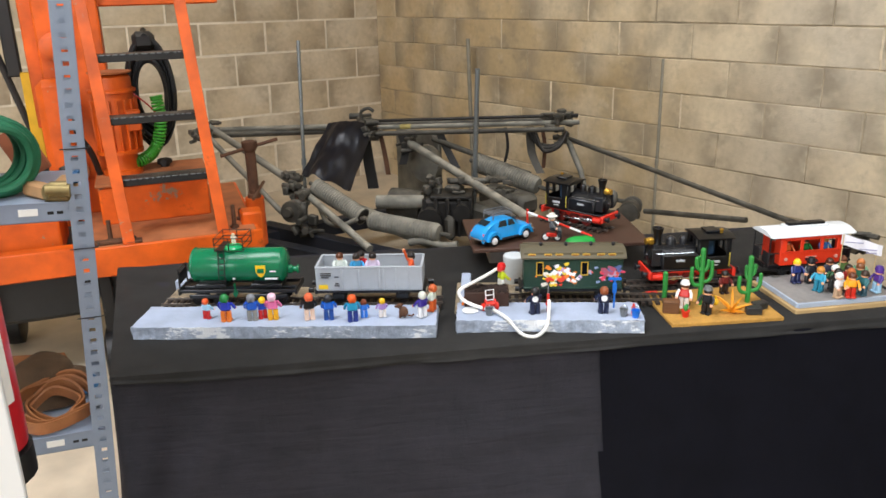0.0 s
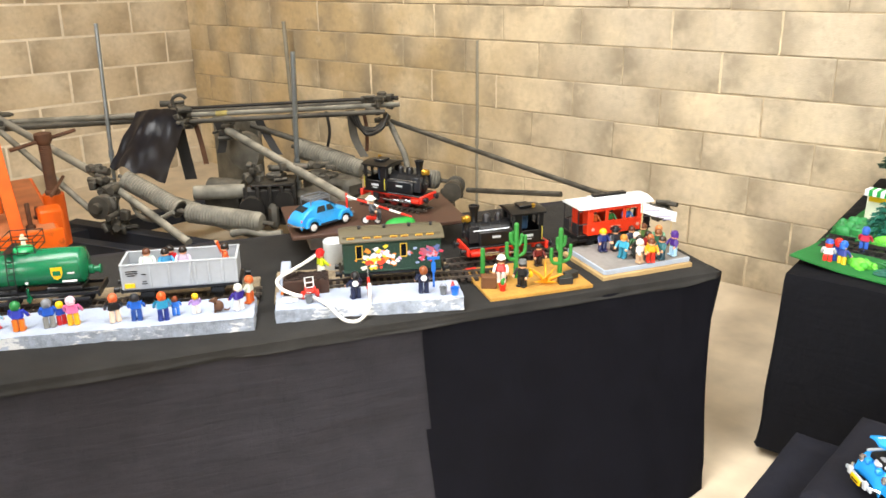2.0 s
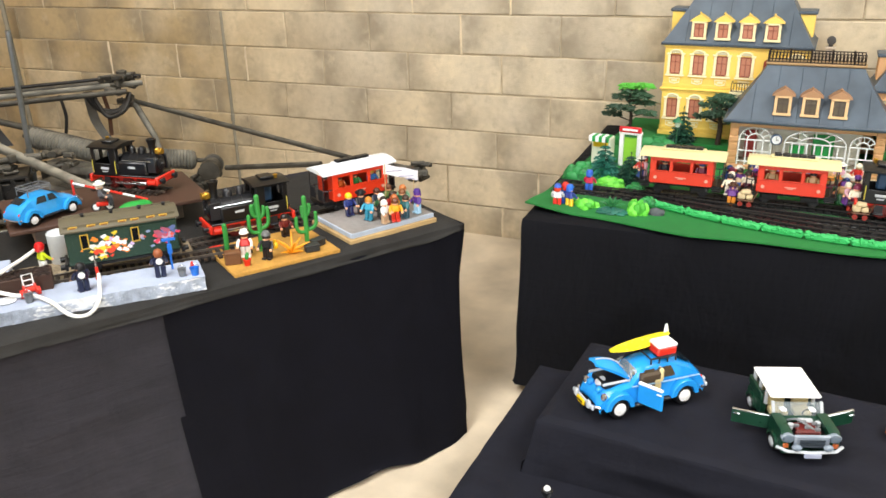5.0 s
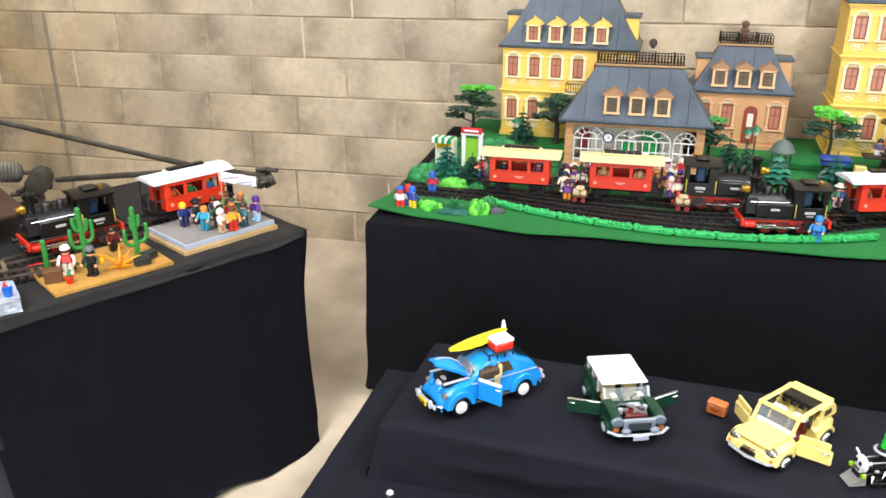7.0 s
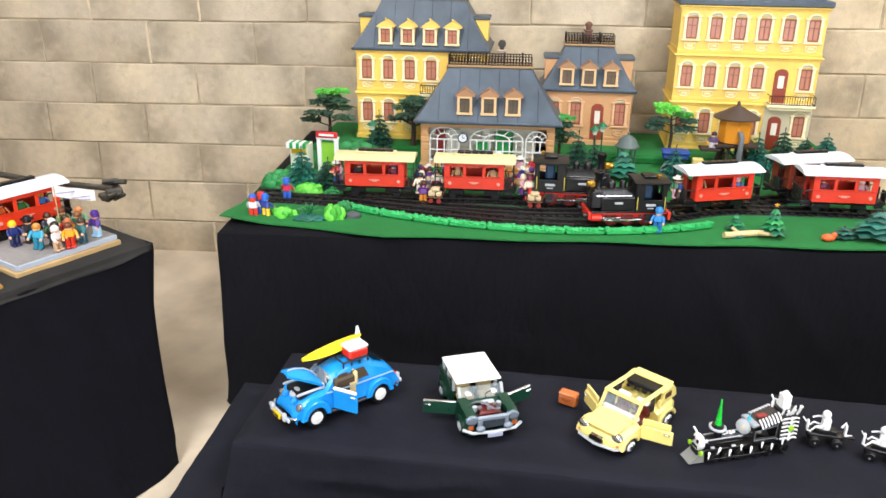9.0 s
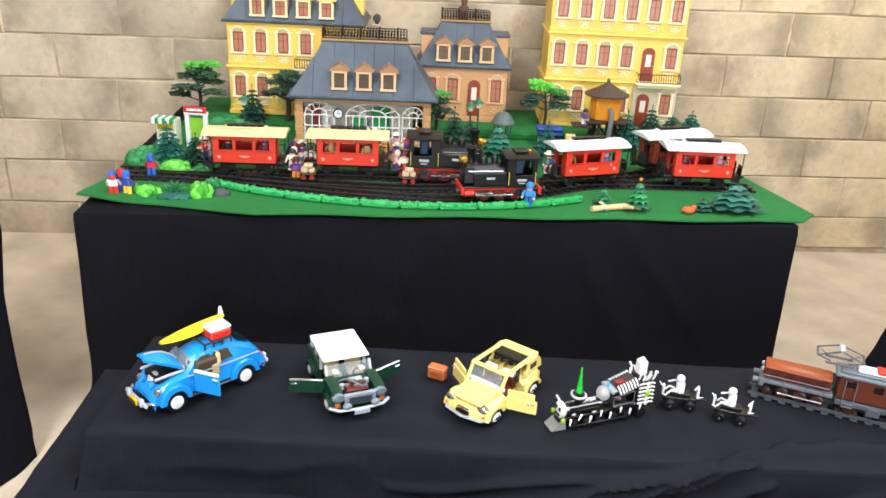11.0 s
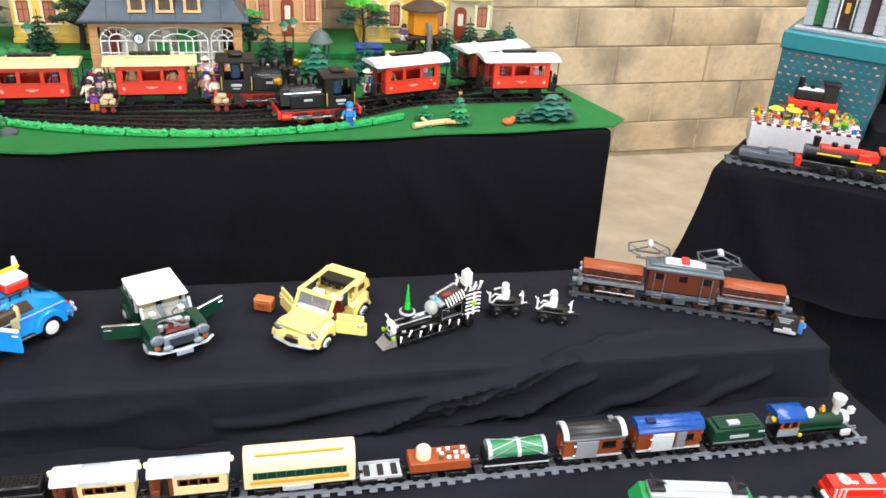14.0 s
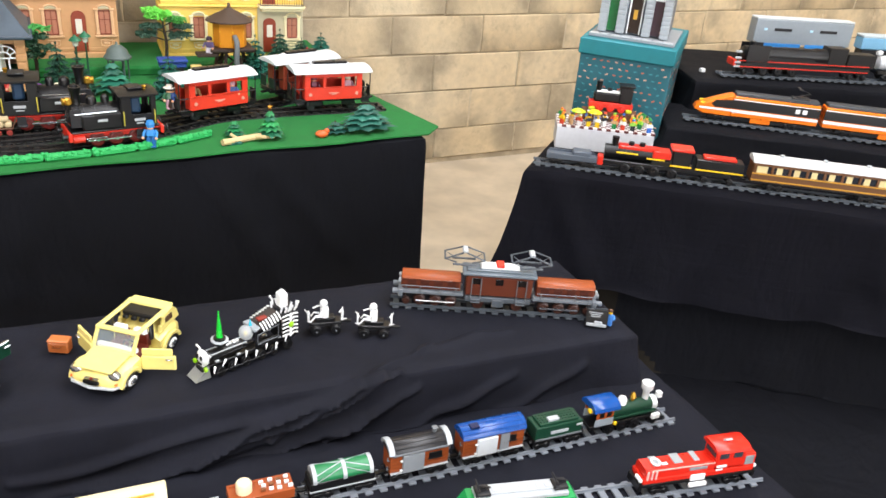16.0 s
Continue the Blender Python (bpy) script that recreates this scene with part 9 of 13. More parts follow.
for i in range(8):
    for s in (-1, 1):
        x = 0.0 - i * 0.033
        b = B()
        b.cyl((x - 0.004, s * 0.024, 0.03 + 0.01 * (i % 2)), (x + 0.012 + rnd.uniform(-0.004, 0.004), s * 0.04, 0.024 + 0.012 * (i % 2)), 0.0038, 0.0008, n=6)
        part("fang", b, WHITE, gt_)
        b = B()
        b.box((x - 0.012, s * 0.023, 0.036 + rnd.uniform(0, 0.012)), (0.012, 0.006, 0.004), 0.001)
        part("side_plate", b, DARK if i % 2 else LGREY, gt_)
for s in (-1, 1):
    b = B()
    b.box((-0.09, s * 0.0305, 0.014), (0.19, 0.003, 0.004), 0.001)
    part("coupling_rod", b, BLACK, gt_)
    for i in range(6):
        b = B()
        z = 0.044 + i * 0.0115
        b.tube([(-0.22, s * 0.027, z), (-0.236, s * 0.029, z + 0.003), (-0.246, s * 0.03, z), (-0.258, s * 0.029, z + 0.003), (-0.272, s * 0.027, z - 0.002)], 0.0026, 5)
        part("rib_bone", b, WHITE, gt_)
    b = B()
    b.box((-0.246, s * 0.03, 0.074), (0.007, 0.004, 0.07), 0.001)
    part("rib_post", b, WHITE, gt_)
    b = B()
    b.sph((-0.246, s * 0.033, 0.076), (0.009, 0.003, 0.009), 10, 6)
    part("green_mark", b, GLOW, gt_)
b = B()
b.sph((-0.118, 0, 0.078), (0.02, 0.022, 0.02), 12, 8)
part("lamp_dome", b, glass("clear_dome", (0.75, 0.8, 0.82), 0.4), gt_, "clear dome lamp")
b = B()
b.sph((-0.117, 0, 0.076), 0.006, 8, 6)
part("lamp_core", b, YELLOW, gt_)
b = B()
b.cyl((-0.133, 0, 0.09), (-0.133, 0, 0.112), 0.007, 0.001, n=6)
part("blue_gem", b, pl("3ab8d8", 0.2), gt_)
b = B()
b.prism([(-0.135, 0.086), (-0.215, 0.106), (-0.215, 0.113), (-0.135, 0.092)], -0.028, 0.028)
part("cab_roof", b, pl("3c3634", 0.3), gt_, "sloping dark cab roof")
b = B()
b.box((-0.17, 0, 0.104), (0.03, 0.016, 0.005), 0.001, rot=Matrix.Identity(4))
part("roof_tile", b, pl("8a2c20", 0.4), gt_)
b = B()
b.box((-0.138, 0, 0.0915), (0.022, 0.056, 0.008), 0.002, rot=None)
part("roof_front", b, pl("98a0a6", 0.3), gt_, "grey roof front")
for i in range(7):
    for s in (-1, 1):
        z = 0.097 + 0.0027 * i
        x = -0.152 - i * 0.0092
        b = B()
        b.tube([(x, s * 0.018, z + 0.006), (x, s * 0.026, z + 0.003), (x - 0.003, s * 0.034, z - 0.01)], 0.0026, 5)
        part("roof_rib", b, WHITE, gt_)
b = B()
b.box((-0.244, 0, 0.116), (0.05, 0.036, 0.012), 0.003)
part("tower_base", b, DARK, gt_)
b = B()
b.box((-0.238, 0, 0.138), (0.026, 0.028, 0.044), 0.004)
b.lathe((-0.238, 0, 0.15), (0, 0, 1), [(0, 0.012), (0.008, 0.012), (0.014, 0.008), (0.018, 0.003)], 10)
part("white_tower", b, WHITE, gt_, "white bone tower")
for i in range(12):
    x = -0.216 - 0.005 * i
    y = (0.022 if i % 2 else -0.022) + rnd.uniform(-0.005, 0.005)
    b = B()
    b.tube([(x, y, 0.112), (x - 0.002, y * 1.2, 0.126), (x + rnd.uniform(-0.008, 0.005), y * 1.3, rnd.uniform(0.122, 0.15))], 0.003, 5)
    part("horn", b, WHITE, gt_)
b = B()
b.lathe((-0.036, 0, 0.064), (0, 0, 1), [(0, 0.008), (0.012, 0.009), (0.016, 0.022), (0.021, 0.023)], 14)
chm = part("chimney", b, BLACK, gt_)
b = B()
b.lathe((-0.036, 0, 0.085), (0, 0, 1), [(0, 0.0235), (0.003, 0.0235), (0.004, 0.018)], 16)
part("chimney_ring", b, LGREY, chm, "pale ring")
b = B()
b.lathe((-0.036, 0, 0.089), (0, 0, 1), [(0, 0.017), (0.005, 0.016), (0.006, 0.01)], 14)
part("chimney_cap", b, BLACK, chm)
for k in range(5):
    b = B()
    b.lathe((-0.036, 0, 0.094 + k * 0.0145), (0, 0, 1), [(0, 0.0095 - k * 0.0017), (0.013, 0.0075 - k * 0.0014), (0.0142, 0.003)], 8)
    part("flame", b, pl("16c23a", 0.25), gt_, "bright green flame piece")
for x in (-0.02, -0.06, -0.1, -0.15, -0.19, -0.24):
    wheelset(gt_, x, 0.0135, 0.0225, BLACK)
for (x, y, rz) in ((2.045, 1.785, 172), (2.152, 1.735, 160)):
    w_ = thing("ghost_wagon", "small black brick-built wagon with white bones", "toy wagon", pose(x, y, SZ, 0, 0, rz) @ Matrix.Scale(0.9, 4), "skeleton wagons")
    b = B()
    b.box((0, 0, 0.028), (0.085, 0.034, 0.01), 0.002)
    b.box((0, 0, 0.038), (0.05, 0.026, 0.012), 0.002)
    b.box((-0.055, 0, 0.024), (0.03, 0.008, 0.006), 0.001)
    part("chassis", b, BLACK, w_)
    b = B()
    b.box((0.002, 0, 0.058), (0.02, 0.026, 0.036), 0.005)
    b.sph((0.004, 0, 0.083), (0.011, 0.012, 0.011), 10, 7)
    for s in (-1, 1):
        b.tube([(0.004, s * 0.012, 0.07), (0.016, s * 0.024, 0.062), (0.03, s * 0.022, 0.058)], 0.0026, 6)
        b.tube([(0.006, s * 0.008, 0.046), (0.028, s * 0.012, 0.05), (0.036, s * 0.012, 0.04)], 0.0026, 6)
    part("skeleton", b, WHITE, w_, "sitting white skeleton")
    for xx in (-0.046, 0.044):
        b = B()
        b.box((xx, 0, 0.046), (0.005, 0.012, 0.03), 0.001)
        part("end_bone", b, WHITE, w_)
        for s in (-1, 1):
            b = B()
            b.cyl((xx * 0.9, s * 0.018, 0.04), (xx * 1.15, s * 0.03, 0.05), 0.0034, 0.001, n=5)
            part("bone_spike", b, WHITE, w_)
    for xx in (-0.026, 0.026):
        wheelset(w_, xx, 0.013, 0.0205, BLACK)
        for s in (-1, 1):
            b = B()
            b.cyl((xx, s * 0.028, 0.013), (xx, s * 0.031, 0.013), 0.0024, n=8)
            part("hub_stud", b, GREY, w_)


def brick_track(label, m, length, matr=None, group="brick tracks"):
    """Grey brick-built railway track along +x, 64 mm wide."""
    t = thing("brick_track", label, "toy track", m, group)
    matr = matr or pl("6c7278", 0.45)
    n = int(length / 0.032)
    me = B().box((0, 0, 0.0025), (0.016, 0.066, 0.005), 0.0008).mesh("sleeper", matr)
    for i in range(n):
        ob = part("sleeper", me, None, t)
        ob.location.x = 0.032 * (i + 0.5)
    for s in (-1, 1):
        b = B()
        b.box((length / 2, s * 0.02, 0.0075), (length, 0.0045, 0.006), 0.0008)
        b.box((length / 2, s * 0.02, 0.0045), (length, 0.009, 0.003), 0.0005)
        part("rail", b, matr, t)
    return t


# the crocodile locomotive on its display track
CR = pose(2.245, 1.866, SZ, 0, 0, -24)
brick_track("dark grey brick-built display track under the brown locomotive", CR, 0.575, pl("3c4248", 0.5))
cl = thing("brick_electric_locomotive", "brown brick-built electric locomotive with two raised pantographs", "toy locomotive", CR @ pose(0.275, 0.004, 0.0105))
CB = pl("5e2a17", 0.4)
for s in (-1, 1):
    b = B()
    b.box((s * 0.172, 0, 0.058), (0.15, 0.04, 0.032), 0.003)
    b.box((s * 0.245, 0, 0.056), (0.01, 0.038, 0.026), 0.004)
    nose = part("nose", b, CB, cl, "long brown engine nose")
    b = B()
    pts = [(-0.025, 0.073), (0.025, 0.073), (0.022, 0.079), (0.012, 0.083), (-0.012, 0.083), (-0.022, 0.079)]
    x0_, x1_ = sorted((s * 0.098, s * 0.248))
    b.prism([(y, z) for y, z in pts], -x1_, -x0_, 0.002, rot=Matrix.Rotation(math.pi / 2, 4, "Z"))
    part("nose_roof", b, pl("97481f", 0.4), nose, "orange-brown sloping roof of the nose")
    for i in range(4):
        b = B()
        b.box((s * (0.12 + i * 0.034), -0.0205, 0.058), (0.022, 0.002, 0.018), 0.001)
        part("louvre", b, pl("4a2013", 0.4), nose)
    b = B()
    b.tube([(s * 0.12, -0.022, 0.072), (s * 0.2, -0.022, 0.072)], 0.0014, 5)
    part("nose_rail", b, LGREY, nose)
    b = B()
    for y in (-0.014, 0.014):
        b.lathe((s * 0.25, y, 0.064), (s, 0, 0), [(0, 0.006), (0.004, 0.006), (0.006, 0.003)], 10)
    part("headlamp", b, LGREY, nose)
    b = B()
    b.box((s * 0.172, 0, 0.037), (0.165, 0.058, 0.01), 0.002)
    b.box((s * 0.25, 0, 0.034), (0.012, 0.064, 0.02), 0.002)
    for y in (-0.02, 0.02):
        b.cyl((s * 0.256, y, 0.034), (s * 0.27, y, 0.034), 0.007, n=10)
    for x in (0.11, 0.15, 0.2, 0.235):
        b.tube([(s * x, -0.03, 0.04), (s * x, -0.03, 0.056)], 0.0013, 4)
    b.tube([(s * 0.1, -0.03, 0.056), (s * 0.25, -0.03, 0.056)], 0.0013, 4)
    part("running_board", b, pl("6c7278", 0.45), cl)
    b = B()
    b.box((s * 0.17, 0, 0.022), (0.13, 0.03, 0.018), 0.002)
    part("bogie", b, BLACK, cl)
    for x in (0.12, 0.16, 0.2, 0.235):
        wheelset(cl, s * x, 0.014 if x < 0.22 else 0.009, 0.021, pl("3a2018"))
    b = B()
    b.tube([(s * 0.11, -0.03, 0.014), (s * 0.21, -0.03, 0.014)], 0.0025, 5)
    part("side_rod", b, CHROME, cl)
    b = B()
    z0 = 0.12
    for y in (-0.018, 0.018):
        b.tube([(s * 0.055 - 0.008, y, z0), (s * 0.115 - 0.008, y, z0)], 0.003, 5)
        for d in (-1, 1):
            b.tube([(s * 0.085 - 0.008 + d * 0.02, y * 0.6, z0 + 0.002), (s * 0.085 - 0.008 + d * 0.05, y * 1.25, z0 + 0.016), (s * 0.085 - 0.008 + d * 0.004, y, z0 + 0.033)], 0.0024, 5)
    b.tube([(s * 0.085 - 0.008 - 0.05, -0.0225, z0 + 0.016), (s * 0.085 - 0.008 - 0.05, 0.0225, z0 + 0.016)], 0.0024, 5)
    b.tube([(s * 0.085 - 0.008 + 0.05, -0.0225, z0 + 0.016), (s * 0.085 - 0.008 + 0.05, 0.0225, z0 + 0.016)], 0.0024, 5)
    pg = part("pantograph", b, pl("50565c", 0.4), cl, "raised grey pantograph")
    b = B()
    b.box((s * 0.085 - 0.008, 0, z0 + 0.034), (0.014, 0.03, 0.01), 0.003)
    part("contact_bow", b, LGREY, pg)
b = B()
b.box((0, 0, 0.066), (0.17, 0.054, 0.058), 0.003)
cab = part("cab", b, CB, cl, "brown centre cab")
for s in (-1, 1):
    for x in (-0.058, 0.0, 0.058):
        b = B()
        b.box((x, s * 0.0275, 0.08), (0.02, 0.002, 0.018), 0.001)
        part("cab_window", b, pl("1a1412", 0.2), cab)
    for x in (-0.058, 0.058):
        b = B()
        for dx in (-0.012, 0.012):
            b.tube([(x + dx, s * 0.031, 0.03), (x + dx, s * 0.031, 0.09)], 0.0013, 4)
        for z in (0.022, 0.03):
            b.box((x, s * 0.032, z), (0.024, 0.008, 0.002))
        part("step_ladder", b, pl("6c7278", 0.45), cab)
b = B()
b.box((0, 0, 0.099), (0.19, 0.062, 0.008), 0.002)
b.box((0, 0, 0.106), (0.17, 0.04, 0.006), 0.002)
part("cab_roof", b, pl("6a747c", 0.4), cl)
b = B()
b.box((0.0, 0, 0.113), (0.1, 0.03, 0.008), 0.002)
b.mi = 1
b.box((0.0, 0, 0.118), (0.02, 0.032, 0.008), 0.002)
part("roof_gear", b, [WHITE, RED], cl, "white and red roof gear")
b = B()
b.box((0, 0, 0.028), (0.17, 0.06, 0.014), 0.002)
b.box((0.0, -0.03, 0.02), (0.03, 0.006, 0.022), 0.002)
part("cab_base", b, pl("4c5258", 0.45), cl)
for x in (-0.05, 0.05):
    wheelset(cl, x, 0.014, 0.021, pl("3a2018"))
sg = thing("name_stand", "black sign stand with white print bars beside the locomotive", "sign", CR @ pose(0.53, -0.058, 0, 0, 0, -8))
tilt = Matrix.Rotation(radians(-14), 4, "X")
b = B()
b.box((0, 0, 0.024), (0.056, 0.004, 0.044), 0.001, rot=tilt)
b.box((0, 0.008, 0.003), (0.056, 0.026, 0.006), 0.001)
part("plate", b, BLACK, sg)
for z, w in ((0.038, 0.036), (0.033, 0.028), (0.028, 0.024)):
    b = B()
    b.box((-0.004, -0.0026, z), (w, 0.0012, 0.002), rot=tilt)
    part("print_bar", b, LGREY, sg)
b = B()
b.box((0, -0.004, 0.008), (0.05, 0.004, 0.008), 0.001)
b.box((0.004, -0.004, 0.015), (0.02, 0.004, 0.008), 0.001)
part("bow_shape", b, LGREY, sg)


def brick_fig(label, m, torso, legs, head="f2c81e", hat=None, group="brick figures"):
    b = B()
    b.mi = 1
    for s in (-1, 1):
        b.box((s * 0.004, 0, 0.007), (0.0075, 0.008, 0.014), 0.001)
    b.box((0, 0, 0.0155), (0.016, 0.008, 0.004), 0.001)
    b.mi = 0
    b.box((0, 0, 0.0235), (0.016, 0.008, 0.012), 0.001, taper=0.75)
    for s in (-1, 1):
        b.tube([(s * 0.0075, 0, 0.028), (s * 0.0105, 0.001, 0.023), (s * 0.0105, 0.006, 0.0185)], 0.0026, 5)
    b.mi = 2
    b.lathe((0, 0, 0.0295), (0, 0, 1), [(0, 0.004), (0.001, 0.005), (0.008, 0.005), (0.0095, 0.0035)], 10)
    b.mi = 3
    b.sph((0, -0.0006, 0.0355), (0.0062, 0.0062, 0.006), 10, 5, 0.0, 1)
    return solid("brick_figure", b, [pl(torso), pl(legs), pl(head), pl(hat or "4a2c18")], label, "toy figure", m, group)


brick_fig("brick-built figure in blue standing on the black cloth", CR @ pose(0.565, -0.045, 0, 0, 0, 150) @ Matrix.Scale(1.15, 4), "4a8ad8", "4a8ad8")

# ---- the brick trains on the lowest tier ----
LZ = 0.372
TRK = pose(0.72, 1.432, LZ, 0, 0, -1.6)
brick_track("long grey brick-built track on the lowest tier", TRK, 2.08, pl("767c84", 0.45))
RZ = 0.0105


def bogies(t, half, small=False):
    for s in (-1, 1):
        b = B()
        b.box((s * half, 0, 0.012), (0.04, 0.034, 0.01), 0.002)
        for y in (-0.022, 0.022):
            b.box((s * half, y, 0.011), (0.042, 0.004, 0.008), 0.001)
        part("bogie", b, BLACK, t)
        for d in (-0.012, 0.012):
            wheelset(t, s * half + d, 0.0085, 0.018, BLACK, 10)


def car_base(t, L, w=0.048, m_=None):
    b = B()
    b.box((0, 0, 0.021), (L, w, 0.006), 0.001)
    for s in (-1, 1):
        b.box((s * (L / 2 + 0.008), 0, 0.016), (0.018, 0.01, 0.006), 0.001)
        b.cyl((s * (L / 2 + 0.001), 0.014, 0.019), (s * (L / 2 + 0.008), 0.014, 0.019), 0.004, n=8)
        b.cyl((s * (L / 2 + 0.001), -0.014, 0.019), (s * (L / 2 + 0.008), -0.014, 0.019), 0.004, n=8)
    part("chassis", b, m_ or BLACK, t)
    bogies(t, L * 0.32)


def on_track(x):
    return TRK @ pose(x - 0.72, 0, RZ)


def coach_cream(x):
    t = thing("brick_coach", "cream brick-built coach with pale grey roof and arched brown windows", "toy coach", on_track(x), "brick coaches")
    L = 0.145
    car_base(t, L)
    b = B()
    for s in (-1, 1):
        b.box((0.018, s * 0.0225, 0.034), (0.1, 0.003, 0.02), 0.0005)
        b.box((0.018, s * 0.0225, 0.067), (0.1, 0.003, 0.01), 0.0005)
        for xx in (-0.028, 0.062):
            b.box((xx, s * 0.0225, 0.052), (0.012 if xx < 0 else 0.014, 0.003, 0.024), 0.0005)
        b.box((0.068, s * 0.011, 0.048), (0.003, 0.02, 0.046), 0.0005)
    part("side_wall", b, pl("ecd9a0", 0.4), t)
    b = B()
    for s in (-1, 1):
        for i in range(5):
            b.box((-0.02 + 0.0185 * i, s * 0.021, 0.053), (0.004, 0.003, 0.024))
        b.box((0.017, s * 0.021, 0.063), (0.08, 0.003, 0.005))
        b.box((-0.034, s * 0.0225, 0.048), (0.008, 0.004, 0.046), 0.0005)
    b.box((0.016, 0, 0.052), (0.08, 0.004, 0.03))
    b.box((-0.064, 0, 0.03), (0.016, 0.044, 0.014), 0.001)
    b.box((-0.07, 0.018, 0.05), (0.006, 0.006, 0.04), 0.001)
    b.box((-0.07, -0.018, 0.05), (0.006, 0.006, 0.04), 0.001)
    b.box((-0.036, 0, 0.048), (0.004, 0.044, 0.046))
    part("window_frame", b, pl("7a3c1e", 0.45), t, "brown arched window frames")
    b = B()
    pts = [(-0.027, 0.072), (0.027, 0.072), (0.026, 0.078), (0.012, 0.087), (-0.012, 0.087), (-0.026, 0.078)]
    for k in range(3):
        b.mi = k % 2
        a0 = -0.076 + k * 0.0507
        b.prism(pts, a0, a0 + 0.05, 0.001, rot=Matrix.Rotation(-math.pi / 2, 4, "Z"))
    part("roof", b, [pl("e6eaec", 0.35), pl("b8c2ca", 0.35)], t, "white and pale grey roof sections")
    b = B()
    for s in (-1, 1):
        b.cyl((s * 0.078, 0, 0.08), (s * 0.078, 0, 0.088), 0.005, n=8)
    part("lantern", b, pl("f0e8c8"), t)
    return t


def white_loco(x):
    t = thing("brick_locomotive", "white and black brick-built steam locomotive with white cab roof", "toy locomotive", on_track(x) @ Matrix.Scale(0.88, 4))
    b = B()
    b.box((0.0, 0, 0.024), (0.17, 0.04, 0.01), 0.002)
    b.lathe((-0.075, 0, 0.046), (1, 0, 0), [(0, 0.014), (0.002, 0.017), (0.03, 0.017), (0.032, 0.016), (0.1, 0.016)], 14)
    b.prism([(-0.118, 0.004), (-0.085, 0.004), (-0.085, 0.022)], -0.02, 0.02)
    part("boiler", b, BLACK, t)
    b = B()
    b.lathe((-0.045, 0, 0.046), (1, 0, 0), [(0, 0.0172), (0.05, 0.0172)], 14)
    part("boiler_jacket", b, pl("cfd6da", 0.3), t, "pale grey boiler jacket")
    b = B()
    b.lathe((-0.062, 0, 0.06), (0, 0, 1), [(0, 0.007), (0.02, 0.007), (0.03, 0.014), (0.04, 0.014), (0.042, 0.01)], 12)
    part("chimney", b, BLACK, t)
    b = B()
    b.sph((-0.062, 0, 0.104), (0.009, 0.009, 0.007), 10, 6)
    part("chimney_smoke", b, WHITE, t, "round white chimney top")
    for xx in (-0.03, 0.0):
        b = B()
        b.lathe((xx, 0, 0.06), (0, 0, 1), [(0, 0.006), (0.012, 0.006), (0.016, 0.003)], 10)
        part("dome", b, LGREY, t)
    b = B()
    for s in (-1, 1):
        b.box((0.048, s * 0.022, 0.04), (0.045, 0.003, 0.026), 0.0005)
    b.mi = 1
    for s in (-1, 1):
        b.box((0.048, s * 0.0222, 0.062), (0.04, 0.003, 0.016), 0.0005)
        b.box((0.048, s * 0.0245, 0.04), (0.03, 0.002, 0.01))
    part("cab", b, [pl("9aa4ac", 0.4), pl("7a3c1e", 0.45)], t)
    b = B()
    b.prism([(-0.03, 0.072), (0.03, 0.072), (0.028, 0.08), (0.012, 0.087), (-0.012, 0.087), (-0.028, 0.08)], 0.018, 0.08, 0.001, rot=Matrix.Rotation(-math.pi / 2, 4, "Z"))
    part("cab_roof", b, pl("eef0f0", 0.3), t, "white curved cab roof")
    b = B()
    for s in (-1, 1):
        b.box((-0.06, s * 0.024, 0.022), (0.035, 0.01, 0.014), 0.003)
    part("cylinder", b, LGREY, t)
    for xx in (-0.03, 0.0, 0.03):
        wheelset(t, xx, 0.013, 0.019, BLACK, 12)
    for xx in (-0.075,):
        wheelset(t, xx, 0.0085, 0.018, BLACK, 10)
    return t


white_loco(0.845)
t = thing("brick_tender", "black brick-built tender with stepped coal bunker", "toy wagon", on_track(1.005), "brick wagons")
car_base(t, 0.1)
b = B()
b.box((0, 0, 0.04), (0.1, 0.046, 0.034), 0.002)
b.box((0.0, 0, 0.064), (0.09, 0.036, 0.018), 0.003)
for s in (-1, 1):
    b.box((0, s * 0.0235, 0.035), (0.09, 0.003, 0.004))
    b.box((0, s * 0.0235, 0.048), (0.09, 0.003, 0.004))
studs(b, -0.04, 0.04, -0.016, 0.016, 0.073)
part("tank", b, BLACK, t)
coach_cream(1.143)
coach_cream(1.312)
t = thing("brick_dining_coach", "long cream brick-built coach with dark green window band", "toy coach", on_track(1.52))
L = 0.215
car_base(t, L)
b = B()
b.prism([(-0.026, 0.024), (0.026, 0.024), (0.0265, 0.062), (0.024, 0.086), (0.014, 0.1), (0, 0.104), (-0.014, 0.1), (-0.024, 0.086), (-0.0265, 0.062)], -L / 2, L / 2, 0.002, rot=Matrix.Rotation(-math.pi / 2, 4, "Z"))
part("body", b, pl("f0e2b4", 0.35), t)
b = B()
b.box((0, -0.0265, 0.056), (0.18, 0.003, 0.016), 0.0005)
b.box((0, 0.0265, 0.056), (0.18, 0.003, 0.016), 0.0005)
wb = part("window_band", b, pl("163a2c", 0.2), t, "dark green window band")
for i in range(10):
    b = B()
    b.box((-0.081 + 0.018 * i, -0.028, 0.056), (0.0022, 0.002, 0.016))
    part("window_bar", b, pl("2a5a48", 0.3), wb)
b = B()
for z, w in ((0.04, 0.19), ):
    b.box((0, -0.0268, z), (w, 0.004, 0.009), 0.001)
